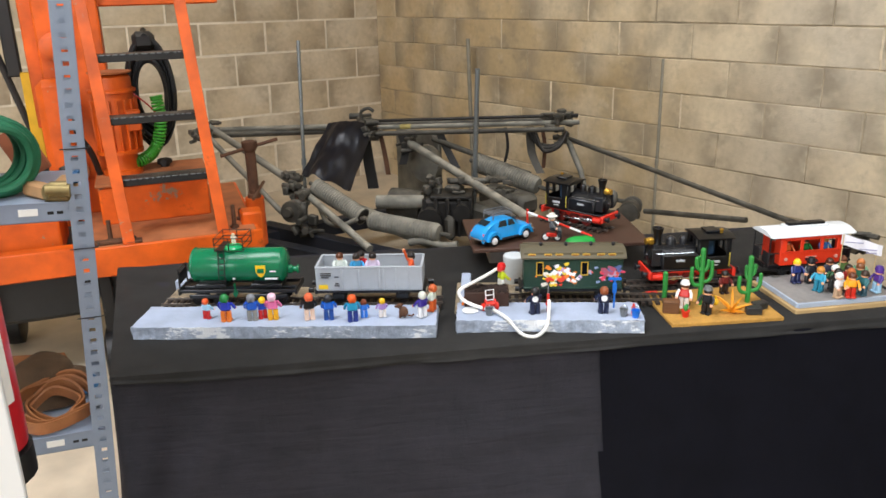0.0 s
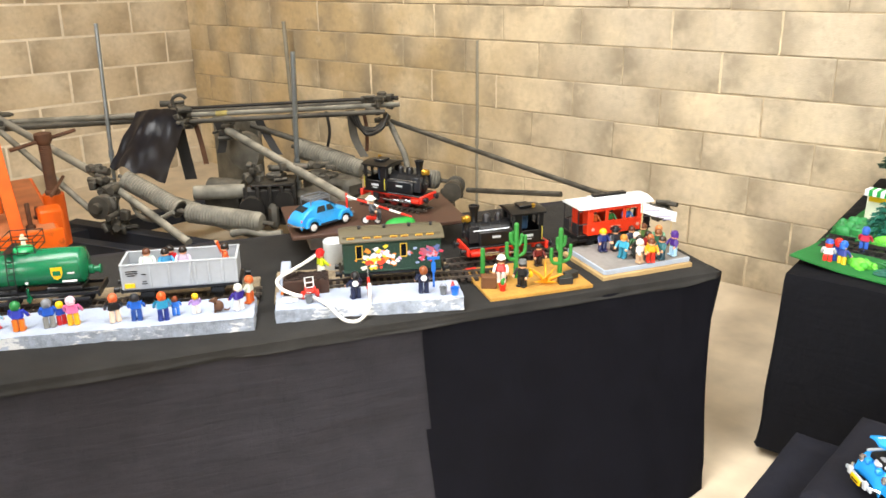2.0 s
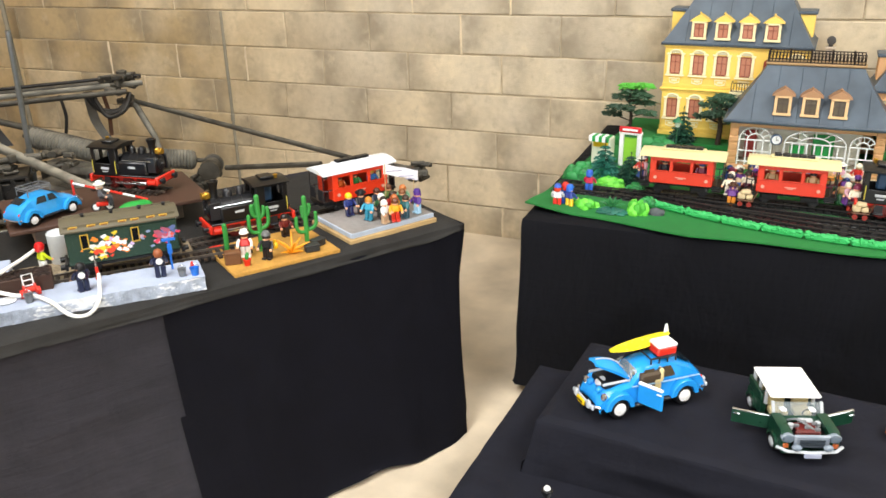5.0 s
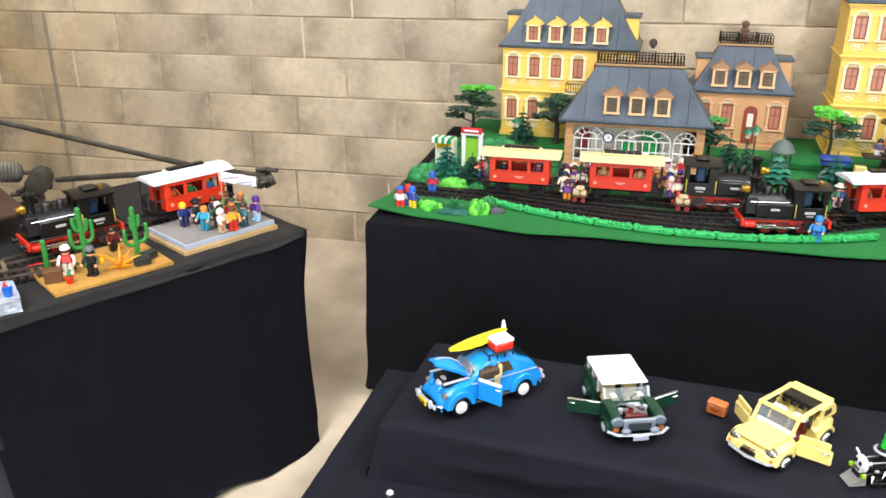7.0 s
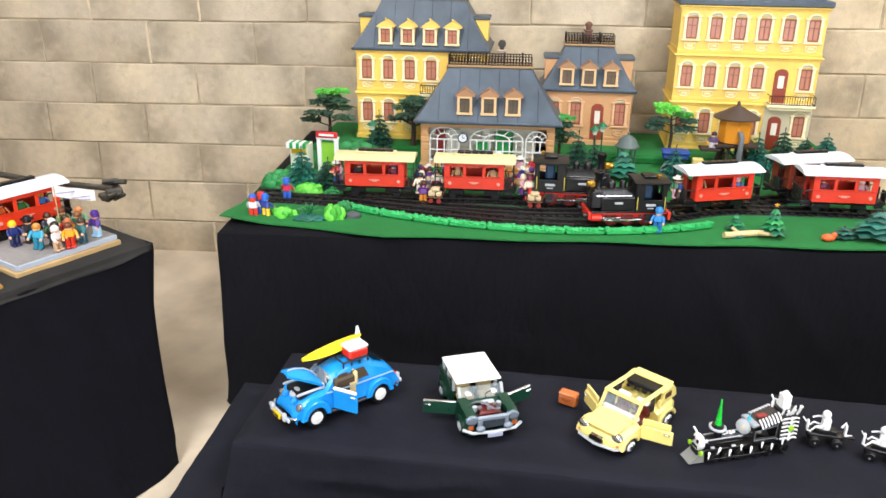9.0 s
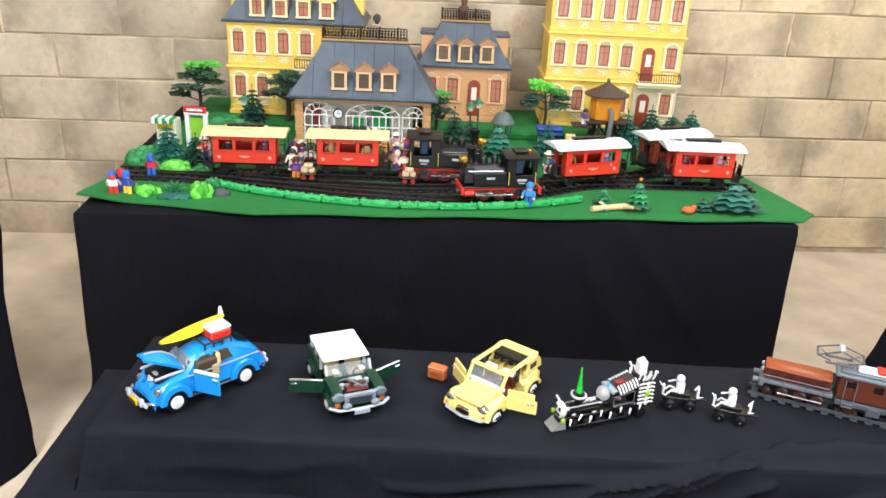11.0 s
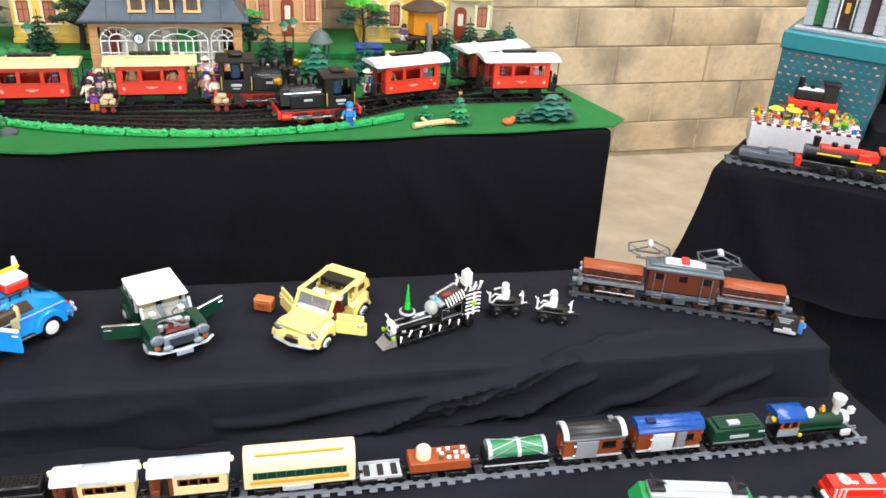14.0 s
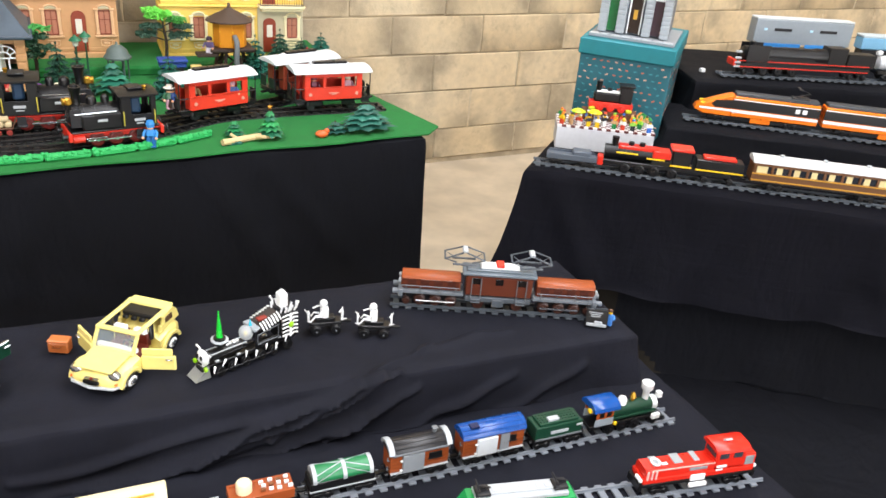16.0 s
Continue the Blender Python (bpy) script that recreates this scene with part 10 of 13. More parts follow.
b.box((0, -0.0165, 0.099), (0.17, 0.004, 0.006), 0.001, rot=None)
part("stripe", b, pl("e0a83c", 0.4), t, "ochre stripe")
b = B()
b.box((-0.005, -0.0245, 0.018), (0.06, 0.006, 0.012), 0.001)
part("side_tank", b, LGREY, t)
t = thing("brick_flat_wagon", "empty light grey brick-built flat wagon", "toy wagon", on_track(1.68), "brick wagons")
b = B()
b.box((0, 0, 0.014), (0.085, 0.044, 0.008), 0.001)
for s in (-1, 1):
    b.box((0, s * 0.022, 0.02), (0.085, 0.003, 0.006), 0.0005)
part("deck", b, LGREY, t)
for xx in (-0.028, 0.0, 0.028):
    b = B()
    b.box((xx, 0, 0.0195), (0.012, 0.03, 0.003), 0.0005)
    part("deck_panel", b, DARK, t)
bogies(t, 0.028)
t = thing("brick_open_wagon", "orange-brown brick-built open wagon with a pale drum", "toy wagon", on_track(1.8), "brick wagons")
car_base(t, 0.12)
b = B()
b.box((0, 0, 0.034), (0.125, 0.048, 0.022), 0.001)
studs(b, -0.06, 0.06, 0.012, 0.024, 0.045)
part("body", b, pl("9c4a20", 0.4), t)
b = B()
b.lathe((-0.032, 0, 0.045), (0, 0, 1), [(0, 0.016), (0.018, 0.016), (0.022, 0.013), (0.023, 0.004)], 16)
part("drum", b, pl("f0e0b8", 0.35), t, "pale cream drum")
rnd = random.Random(8)
for i in range(12):
    b = B()
    b.box((0.005 + 0.016 * (i % 4) + rnd.uniform(-0.003, 0.003), -0.014 + 0.012 * (i // 4) + rnd.uniform(-0.002, 0.002), 0.0485), (0.009, 0.006, 0.007), 0.001)
    part("cargo_piece", b, WHITE if i % 5 else pl("7a4a2c", 0.4), t)
t = thing("brick_tank_wagon", "green brick-built tank wagon with grey bands", "toy wagon", on_track(1.962) @ Matrix.Diagonal((1.0, 1.0, 0.9, 1.0)), "brick wagons")
car_base(t, 0.14)
b = B()
b.box((0, 0, 0.036), (0.135, 0.046, 0.024), 0.002)
part("cradle", b, BLACK, t)
b = B()
b.box((0, -0.0235, 0.0255), (0.138, 0.003, 0.0025))
part("sill", b, LGREY, t)
b = B()
b.lathe((-0.062, 0, 0.05), (1, 0, 0), [(0, 0.018), (0.001, 0.022), (0.123, 0.022), (0.124, 0.018)], 18)
tk = part("tank", b, pl("1c7a48", 0.35), t)
for xx in (-0.062, 0.0, 0.056):
    b = B()
    b.lathe((xx, 0, 0.05), (1, 0, 0), [(0, 0.0222), (0, 0.024), (0.008, 0.024), (0.008, 0.0222)], 18)
    part("band", b, LGREY, tk)
b = B()
for s in (-1, 1):
    b.tube([(-0.055, -0.018 * s, 0.064), (0.0, 0, 0.0745), (0.055, 0.018 * s, 0.064)], 0.0014, 4)
    b.tube([(-0.055, -0.024, 0.05), (0.0, -0.012, 0.071), (0.055, -0.024, 0.05)], 0.0014, 4)
part("strap", b, LGREY, tk)


def box_wagon(x, L, roofm, label, door, roof_col):
    t = thing("brick_box_wagon", label, "toy wagon", on_track(x) @ Matrix.Diagonal((1.0, 0.94, 0.95, 1.0)), "brick wagons")
    car_base(t, L)
    OB = pl("96481e", 0.4)
    b = B()
    b.box((0, 0, 0.05), (L, 0.048, 0.052), 0.001)
    bd = part("body", b, OB, t)
    b = B()
    for k in range(5):
        b.box((0, -0.0244, 0.03 + 0.0096 * k), (L, 0.0008, 0.0006))
    part("groove", b, pl("7a3814"), bd)
    b = B()
    b.box((0, -0.0262, 0.0265), (L, 0.006, 0.003), 0.0005)
    part("sill", b, LGREY, t)
    b = B()
    b.box((-L * 0.12, -0.0275, 0.049), (0.048, 0.007, 0.047), 0.001)
    dr = part("sliding_door", b, door, t, "flat sliding door standing proud")
    for dz in (0.034, 0.06):
        b = B()
        b.box((-L * 0.12 - 0.027, -0.029, dz), (0.006, 0.004, 0.005), 0.001)
        part("door_handle", b, WHITE, dr)
    b = B()
    b.box((L * 0.27, -0.0245, 0.056), (0.03, 0.003, 0.015), 0.001)
    wn = part("window", b, BLACK, t)
    b = B()
    b.box((L * 0.27, -0.0255, 0.0475), (0.032, 0.004, 0.002))
    part("window_ledge", b, DARK, wn)
    for s in (-1, 1):
        for dz in (0.034, 0.058):
            b = B()
            b.tube([(s * (L / 2 + 0.001), -0.018, dz), (s * (L / 2 + 0.005), -0.018, dz), (s * (L / 2 + 0.005), -0.018, dz + 0.01)], 0.0016, 5)
            part("end_grip", b, GREY, t)
    pts = [(-0.028, 0.076), (0.028, 0.076), (0.026, 0.083), (0.019, 0.091), (0.009, 0.0955), (0, 0.0965), (-0.009, 0.0955), (-0.019, 0.091), (-0.026, 0.083)]
    b = B()
    b.prism(pts, -L / 2 - 0.003, L / 2 + 0.003, 0.001, rot=Matrix.Rotation(-math.pi / 2, 4, "Z"))
    rf = part("roof", b, roofm, t, roof_col)
    b = B()
    for k in range(1, 4):
        y, z = ((-0.0225, 0.0873), (-0.014, 0.0935), (0.0, 0.0968))[k - 1]
        b.box((0, y, z), (L + 0.004, 0.0012, 0.0008))
    part("roof_seam", b, BLACK if roofm is DARK else pl("103a7c", 0.3), rf)
    return t, rf


t, rf = box_wagon(2.127, 0.13, DARK, "brown brick-built box wagon with dark curved roof", pl("8a8f94", 0.4), "dark curved roof")
for s in (-1, 1):
    b = B()
    pts = []
    for i in range(9):
        a = math.pi * (0.06 + 0.88 * i / 8)
        pts.append((0.0315 * math.cos(a), 0.076 + 0.0245 * math.sin(a)))
    pts += [(p * 0.8, 0.0745 + (q - 0.076) * 0.8) for p, q in pts[::-1]]
    b.prism(pts, s * 0.064 - 0.006, s * 0.064 + 0.006, 0.0005, rot=Matrix.Rotation(-math.pi / 2, 4, "Z"))
    part("roof_arch", b, LGREY, t, "light grey roof arch")
b = B()
b.box((0, -0.0285, 0.0765), (0.124, 0.004, 0.005), 0.001)
part("eave_bar", b, GREY, t)
b = B()
b.cyl((0.04, 0.004, 0.094), (0.04, 0.004, 0.106), 0.005, n=8)
b.box((0.04, 0.004, 0.107), (0.012, 0.012, 0.004), 0.001)
part("stove_pipe", b, GREY, t)
t, rf = box_wagon(2.3, 0.147, pl("184e9a", 0.25), "brown brick-built box wagon with blue curved roof", pl("dfe4e8", 0.35), "glossy blue roof")
b = B()
b.box((0.026, -0.0255, 0.049), (0.022, 0.004, 0.047), 0.001)
part("inner_door", b, pl("8a8f94", 0.4), t)
b = B()
b.box((-0.045, -0.008, 0.098), (0.02, 0.018, 0.005), 0.001)
part("roof_hatch", b, pl("0a1c48", 0.3), rf)
t = thing("brick_tender", "dark green brick-built tender with white cargo", "toy wagon", on_track(2.465), "brick wagons")
car_base(t, 0.125)
DGR = pl("123c2a", 0.35)
b = B()
b.box((0, 0, 0.042), (0.12, 0.048, 0.036), 0.002)
b.box((0, 0, 0.062), (0.1, 0.04, 0.008), 0.001)
studs(b, -0.048, 0.048, -0.016, 0.016, 0.066)
part("tank", b, DGR, t)
b = B()
b.box((-0.012, -0.008, 0.068), (0.028, 0.014, 0.006), 0.001)
b.box((0.052, -0.02, 0.05), (0.016, 0.01, 0.006), 0.001)
part("cargo", b, LGREY, t)
b = B()
b.box((0.0, -0.025, 0.042), (0.045, 0.002, 0.007))
part("label_plate", b, LGREY, t)
b = B()
b.box((0, -0.0252, 0.028), (0.12, 0.003, 0.003))
part("edge_strip", b, GREY, t)
t = thing("brick_locomotive", "green brick-built western locomotive with white chimney and blue cab roof", "toy locomotive", on_track(2.645))
b = B()
b.box((0.0, 0, 0.022), (0.19, 0.04, 0.01), 0.002)
b.prism([(0.1, 0.004), (0.128, 0.004), (0.1, 0.024)], -0.018, 0.018)
part("frame", b, BLACK, t)
b = B()
b.lathe((-0.03, 0, 0.048), (1, 0, 0), [(0, 0.017), (0.11, 0.017), (0.112, 0.015)], 14)
b.box((0.03, 0, 0.036), (0.12, 0.04, 0.006), 0.001)
part("boiler", b, DGR, t)
b = B()
b.lathe((0.08, 0, 0.048), (1, 0, 0), [(0, 0.0175), (0.014, 0.0175), (0.016, 0.012), (0.02, 0.006)], 14)
part("smokebox", b, pl("dfe4e4", 0.35), t, "white smokebox front")
b = B()
b.lathe((0.066, 0, 0.062), (0, 0, 1), [(0, 0.008), (0.022, 0.008), (0.03, 0.014), (0.046, 0.015), (0.048, 0.011), (0.04, 0.009)], 14)
part("chimney", b, pl("e8eaea", 0.35), t, "tall white funnel chimney")
b = B()
b.lathe((0.0, 0, 0.062), (0, 0, 1), [(0, 0.011), (0.012, 0.011), (0.018, 0.008), (0.021, 0.003)], 12)
part("steam_dome", b, WHITE, t)
b = B()
b.lathe((0.03, 0, 0.064), (0, 0, 1), [(0, 0.004), (0.006, 0.004), (0.01, 0.008), (0.02, 0.005), (0.023, 0.002)], 10)
part("bell", b, GOLD, t)
b = B()
b.box((0.106, 0, 0.066), (0.014, 0.014, 0.016), 0.002)
b.box((0.088, -0.024, 0.024), (0.024, 0.01, 0.016), 0.003)
b.box((0.088, 0.024, 0.024), (0.024, 0.01, 0.016), 0.003)
part("cylinder", b, WHITE, t)
b = B()
for s in (-1, 1):
    b.box((-0.06, s * 0.023, 0.038), (0.05, 0.003, 0.02), 0.0005)
b.mi = 1
for s in (-1, 1):
    b.box((-0.06, s * 0.023, 0.06), (0.046, 0.003, 0.022), 0.0005)
b.mi = 2
for s in (-1, 1):
    for dx in (-0.01, 0.01):
        b.box((-0.06 + dx, s * 0.0245, 0.06), (0.012, 0.002, 0.013))
part("cab", b, [pl("9aa4ac", 0.4), pl("a8501e", 0.4), BLACK], t)
b = B()
b.prism([(-0.03, 0.072), (0.03, 0.072), (0.028, 0.08), (0.014, 0.089), (-0.014, 0.089), (-0.028, 0.08)], -0.094, -0.024, 0.001, rot=Matrix.Rotation(-math.pi / 2, 4, "Z"))
part("cab_roof", b, pl("184e9a", 0.2), t, "glossy blue cab roof")
b = B()
b.box((-0.03, -0.026, 0.03), (0.008, 0.006, 0.008), 0.001)
b.box((-0.096, -0.012, 0.07), (0.008, 0.012, 0.01), 0.002)
part("lamp", b, YELLOW, t)
for xx in (-0.04, -0.005, 0.03):
    wheelset(t, xx, 0.013, 0.019, BLACK, 12)
wheelset(t, 0.085, 0.0085, 0.018, BLACK, 10)

# green and red diesel locomotives near the front
RL = pose(2.40, 1.205, LZ, 0, 0, -9)
brick_track("grey brick-built track under the red locomotive", RL, 0.46, pl("767c84", 0.45))
t = thing("brick_diesel", "red brick-built diesel locomotive with offset cab", "toy locomotive", RL @ pose(0.285, 0, RZ))
RR = pl("e02c1c", 0.3)
b = B()
b.box((0, 0, 0.04), (0.27, 0.05, 0.014), 0.002)
b.prism([(-0.022, 0.044), (0.022, 0.044), (0.022, 0.062), (0.017, 0.068), (-0.017, 0.068), (-0.022, 0.062)], -0.13, 0.035, 0.001, rot=Matrix.Rotation(-math.pi / 2, 4, "Z"))
b.prism([(-0.022, 0.044), (0.022, 0.044), (0.022, 0.07), (0.017, 0.076), (-0.017, 0.076), (-0.022, 0.07)], 0.105, 0.136, 0.001, rot=Matrix.Rotation(-math.pi / 2, 4, "Z"))
body = part("body", b, RR, t)
b = B()
b.box((0.07, 0, 0.072), (0.072, 0.048, 0.044), 0.003)
cb = part("cab", b, RR, t)
b = B()
b.prism([(-0.029, 0.094), (0.029, 0.094), (0.027, 0.1), (0.017, 0.106), (-0.017, 0.106), (-0.027, 0.1)], 0.028, 0.112, 0.002, rot=Matrix.Rotation(-math.pi / 2, 4, "Z"))
part("cab_roof", b, RR, cb, "red roof with bevelled edges")
for s in (-1, 1):
    for xx in (0.052, 0.086):
        b = B()
        b.box((xx, s * 0.0243, 0.083), (0.022, 0.002, 0.015), 0.001)
        part("cab_window", b, pl("3a4048", 0.15), cb)
b = B()
b.box((0.034, 0, 0.083), (0.002, 0.036, 0.015), 0.001)
part("cab_window", b, pl("3a4048", 0.15), cb)
for xx, sx in ((-0.048, 0.022), (-0.004, 0.014), (-0.1, 0.018)):
    b = B()
    b.box((xx, 0.004, 0.069), (sx, 0.03, 0.003), 0.001)
    part("top_panel", b, pl("9aa0a2", 0.45), body, "grey roof panel")
for xx, z, sx, sz in ((0.12, 0.062, 0.022, 0.024), (-0.005, 0.058, 0.044, 0.008)):
    b = B()
    b.box((xx, -0.0225, z), (sx, 0.002, sz), 0.001)
    part("side_grille", b, pl("8a9094", 0.45), body, "grey side grille")
b = B()
b.tube([(-0.1 + 0.009 * math.cos(a), -0.002 + 0.011 * math.sin(a), 0.072) for a in [6.28 * i / 12 for i in range(12)]], 0.0026, 5, closed=True)
b.box((-0.082, -0.008, 0.07), (0.014, 0.008, 0.003), 0.001)
part("fan_ring", b, WHITE, t, "white fan ring")
b = B()
b.box((-0.04, -0.0215, 0.0655), (0.15, 0.002, 0.0025))
part("stripe", b, pl("e8b0a4", 0.4), body, "pale line along the bonnet")
for xx, z, sx, sz in ((0.05, 0.057, 0.026, 0.007), (0.046, 0.048, 0.018, 0.005)):
    b = B()
    b.box((xx, -0.0255, z), (sx, 0.002, sz), 0.002)
    part("print_bar", b, WHITE, body)
for xx in (-0.126, -0.116, -0.106):
    b = B()
    b.box((xx, -0.0235, 0.054), (0.004, 0.003, 0.024))
    part("end_bar", b, pl("e8c0b8", 0.4), t)
b = B()
b.box((-0.005, -0.0265, 0.037), (0.036, 0.006, 0.016), 0.002)
b.box((-0.005, -0.031, 0.022), (0.044, 0.008, 0.01), 0.002)
part("fuel_tank", b, WHITE, t)
for s in (-1, 1):
    b = B()
    b.box((s * 0.139, -0.012, 0.042), (0.008, 0.024, 0.008), 0.002)
    part("end_light", b, WHITE, t)
b = B()
b.box((0, 0, 0.028), (0.27, 0.05, 0.01), 0.002)
for s in (-1, 1):
    b.box((s * 0.138, 0, 0.024), (0.01, 0.05, 0.02), 0.002)
part("underframe", b, BLACK, t)
b = B()
b.tube([(0.06, 0.0, 0.106), (0.06, -0.004, 0.11), (0.075, -0.004, 0.11)], 0.003, 5)
part("horn", b, LGREY, t)
bogies(t, 0.09)
GL = pose(1.90, 1.275, LZ, 0, 0, -12)
brick_track("grey brick-built track under the green locomotive", GL, 0.5, pl("767c84", 0.45))
t = thing("brick_electric", "green brick-built electric locomotive with light grey roof", "toy locomotive", GL @ pose(0.375, 0, RZ))
GG = pl("12924a", 0.3)
b = B()
b.prism([(-0.12, 0.026), (0.12, 0.026), (0.125, 0.04), (0.108, 0.066), (-0.108, 0.066), (-0.125, 0.04)], -0.026, 0.026, 0.002)
part("body", b, GG, t)
b = B()
b.box((0, 0, 0.071), (0.19, 0.044, 0.01), 0.002)
b.box((0, 0, 0.078), (0.13, 0.02, 0.006), 0.001)
for i in range(7):
    b.box((-0.054 + i * 0.018, 0, 0.0815), (0.01, 0.014, 0.002))
part("roof", b, LGREY, t, "light grey roof")
for s in (-1, 1):
    b = B()
    b.box((s * 0.08, 0, 0.08), (0.03, 0.03, 0.006), 0.001)
    b.tube([(s * 0.08 - 0.015, 0, 0.08), (s * 0.08 + 0.015, 0, 0.088), (s * 0.08 - 0.01, 0, 0.094)], 0.003, 5)
    b.tube([(s * 0.08 - 0.01, -0.018, 0.094), (s * 0.08 - 0.01, 0.018, 0.094)], 0.0022, 5)
    part("pantograph", b, DARK, t)
b = B()
for i in range(3):
    b.box((0.06 + i * 0.01, -0.0265, 0.05), (0.003, 0.002, 0.016))
part("stripe", b, WHITE, t)
b = B()
b.box((0, 0, 0.022), (0.24, 0.046, 0.01), 0.002)
part("underframe", b, BLACK, t)
bogies(t, 0.08)

# ---- the tiered table by the wall ----
draped_table("cloth-covered display tier carrying an orange train", T3 @ pose(0.45, 0.345, 0.1, 0, 0, 2), 1.7, 0.33, 0.1, 0.0, 6, flare=0.015, fold=0.01)
draped_table("cloth-covered top display tier with black trains", pose(3.64, 2.43, 0.9, 0, 0, -20), 1.8, 0.55, 0.21, 0.0, 7, flare=0.02, fold=0.012)
TEALB = mat("teal_box_card", "1f7a84", 0.55, var=0.08, scale=30)
TEALP = mat("patterned_card", "23606c", 0.6, var=0.1, scale=40)
bxm = pose(3.205, 2.575, 0.69, 0, 0, -45) @ Matrix.Diagonal((0.97, 1.1, 1.09, 1.0))
bx = thing("storage_box", "teal patterned cardboard storage box with plain teal lid", "storage box", bxm)
b = B()
b.box((0.1715, 0.2, 0.13), (0.33, 0.39, 0.26), 0.003)
body = part("box_body", b, TEALP, bx)
rnd = random.Random(12)
dots = {}
for c in ("c86a50", "d8a890", "3a8a94"):
    bb = B()
    bb.box((0, 0, 0), (0.011, 0.001, 0.004), 0.0004)
    dots[c] = bb.mesh("pattern_dot", pl(c, 0.6))
for r in range(12):
    for i in range(12):
        x, z = 0.018 + i * 0.0275 + (0.013 if r % 2 else 0) + rnd.uniform(-0.003, 0.003), 0.014 + r * 0.021
        if x > 0.325:
            continue
        ob = part("pattern_dot", dots[rnd.choice(list(dots))], None, body)
        ob.matrix_basis = pose(x, 0.0045, z, 0, rnd.uniform(-25, 25), 0)
        if r % 2 == 0:
            ob = part("pattern_dot", dots[rnd.choice(list(dots))], None, body)
            ob.matrix_basis = pose(0.337, 0.02 + i * 0.031, z, 0, 0, 90)
b = B()
b.box((0.1715, 0.2, 0.285), (0.345, 0.41, 0.052), 0.004)
part("lid", b, TEALB, bx, "plain teal lid")
b = B()
b.box((0.337, 0.2, 0.2), (0.003, 0.07, 0.022), 0.001)
part("hand_hole", b, BLACK, bx)
# brick building on the box
hb = thing("brick_building", "grey brick-built corner house with columns on a storage box", "toy house", bxm @ pose(0.02, 0.03, 0.312) @ Matrix.Diagonal((1.18, 1.1, 1.0, 1.0)))
b = B()
b.box((0.13, 0.13, 0.004), (0.26, 0.26, 0.008), 0.001)
part("baseplate", b, pl("8f969c", 0.4), hb)
b = B()
for i in range(8):
    b.box((0.016 + i * 0.032, 0.012, 0.0095), (0.028, 0.024, 0.003), 0.0005)
part("pavement", b, LGREY, hb)
b = B()
b.box((0.125, 0.15, 0.16), (0.2, 0.18, 0.3), 0.002)
part("wall", b, pl("6e767e", 0.45), hb)
for x in (0.03, 0.085, 0.165, 0.22):
    b = B()
    b.box((x, 0.05, 0.16), (0.024, 0.02, 0.3), 0.002)
    for i in range(20):
        b.box((x, 0.05, 0.018 + i * 0.0148), (0.026, 0.022, 0.011), 0.001)
    part("column", b, pl("a4acb2", 0.4), hb)
for x, c in ((0.057, "1f6a3a"), (0.125, "2c2018"), (0.192, "3a2830")):
    b = B()
    b.box((x, 0.057, 0.07), (0.036, 0.006, 0.11), 0.001)
    w_ = part("shop_window", b, pl(c, 0.2), hb)
    b = B()
    for s in (-1, 1):
        b.box((x + s * 0.019, 0.053, 0.07), (0.004, 0.005, 0.115), 0.001)
    b.box((x, 0.053, 0.128), (0.042, 0.006, 0.006), 0.001)
    part("frame", b, WHITE, w_)
b = B()
b.box((0.125, 0.051, 0.075), (0.012, 0.004, 0.03), 0.001)
part("shop_sign", b, pl("c89a3a"), hb)
for i, (x, y, tc) in enumerate(((0.245, 0.05, "c8722c"), (0.25, 0.1, "d8b04a"), (0.238, 0.075, "7a4a28"))):
    brick_fig("brick-built figure beside the grey house", bxm @ pose(0.03 + x, 0.03 + y, 0.32, 0, 0, 90 * i), tc, "3a3c44")
# white stand with a crowd of figures and a small red locomotive
sm = pose(3.045, 2.402, 0.69, 0, 0, -30) @ Matrix.Diagonal((0.94, 0.92, 1.0, 1.0))
b = B()
b.box((0.175, 0.08, 0.038), (0.35, 0.16, 0.076), 0.002)
solid("white_stand", b, pl("d8dade", 0.5), "white card stand under a crowd of brick figures", "stand", sm)
b = B()
n_ = 0
for i in range(22):
    for j in range(10):
        b.mi = (i + j) % 2
        b.box((0.008 + i * 0.016, 0.008 + j * 0.016, 0.079), (0.016, 0.016, 0.006), 0.0005)
solid("checker_base", b, [pl("e8e8e8", 0.3), pl("5a1c1c", 0.3)], "white and dark red checkered brick base", "baseplate", sm)
rnd = random.Random(4)
FC = ["d8482c", "f0c81e", "2c6ac8", "1f8a48", "f2f2f0", "303338", "e87a1c", "8ac83c", "c8a070"]
for j in range(3):
    for i in range(11):
        if rnd.random() < 0.82:
            brick_fig("brick-built visitor in a dense crowd on the stand", sm @ pose(0.02 + i * 0.031 + rnd.uniform(-0.006, 0.006), 0.02 + j * 0.03 + rnd.uniform(-0.004, 0.004), 0.082, 0, 0, rnd.uniform(120, 240)), rnd.choice(FC), rnd.choice(FC), hat=rnd.choice(FC + ["4a2c18"]))
for x, y, c in ((0.07, 0.03, "b8d82c"), (0.13, 0.035, "f0d81e")):
    um = thing("brick_parasol", "small bright brick-built parasol over the crowd", "parasol", sm @ pose(x, y, 0.082), "brick parasols")
    b = B()
    b.cyl((0, 0, 0), (0, 0, 0.05), 0.0016, n=6)
    part("pole", b, WHITE, um)
    b = B()
    b.lathe((0, 0, 0.045), (0, 0, 1), [(0, 0.026), (0.002, 0.0265), (0.008, 0.016), (0.012, 0.002)], 12)
    part("canopy", b, pl(c, 0.3), um)
b = B()
b.box((0.19, 0.125, 0.1), (0.2, 0.05, 0.036), 0.002)
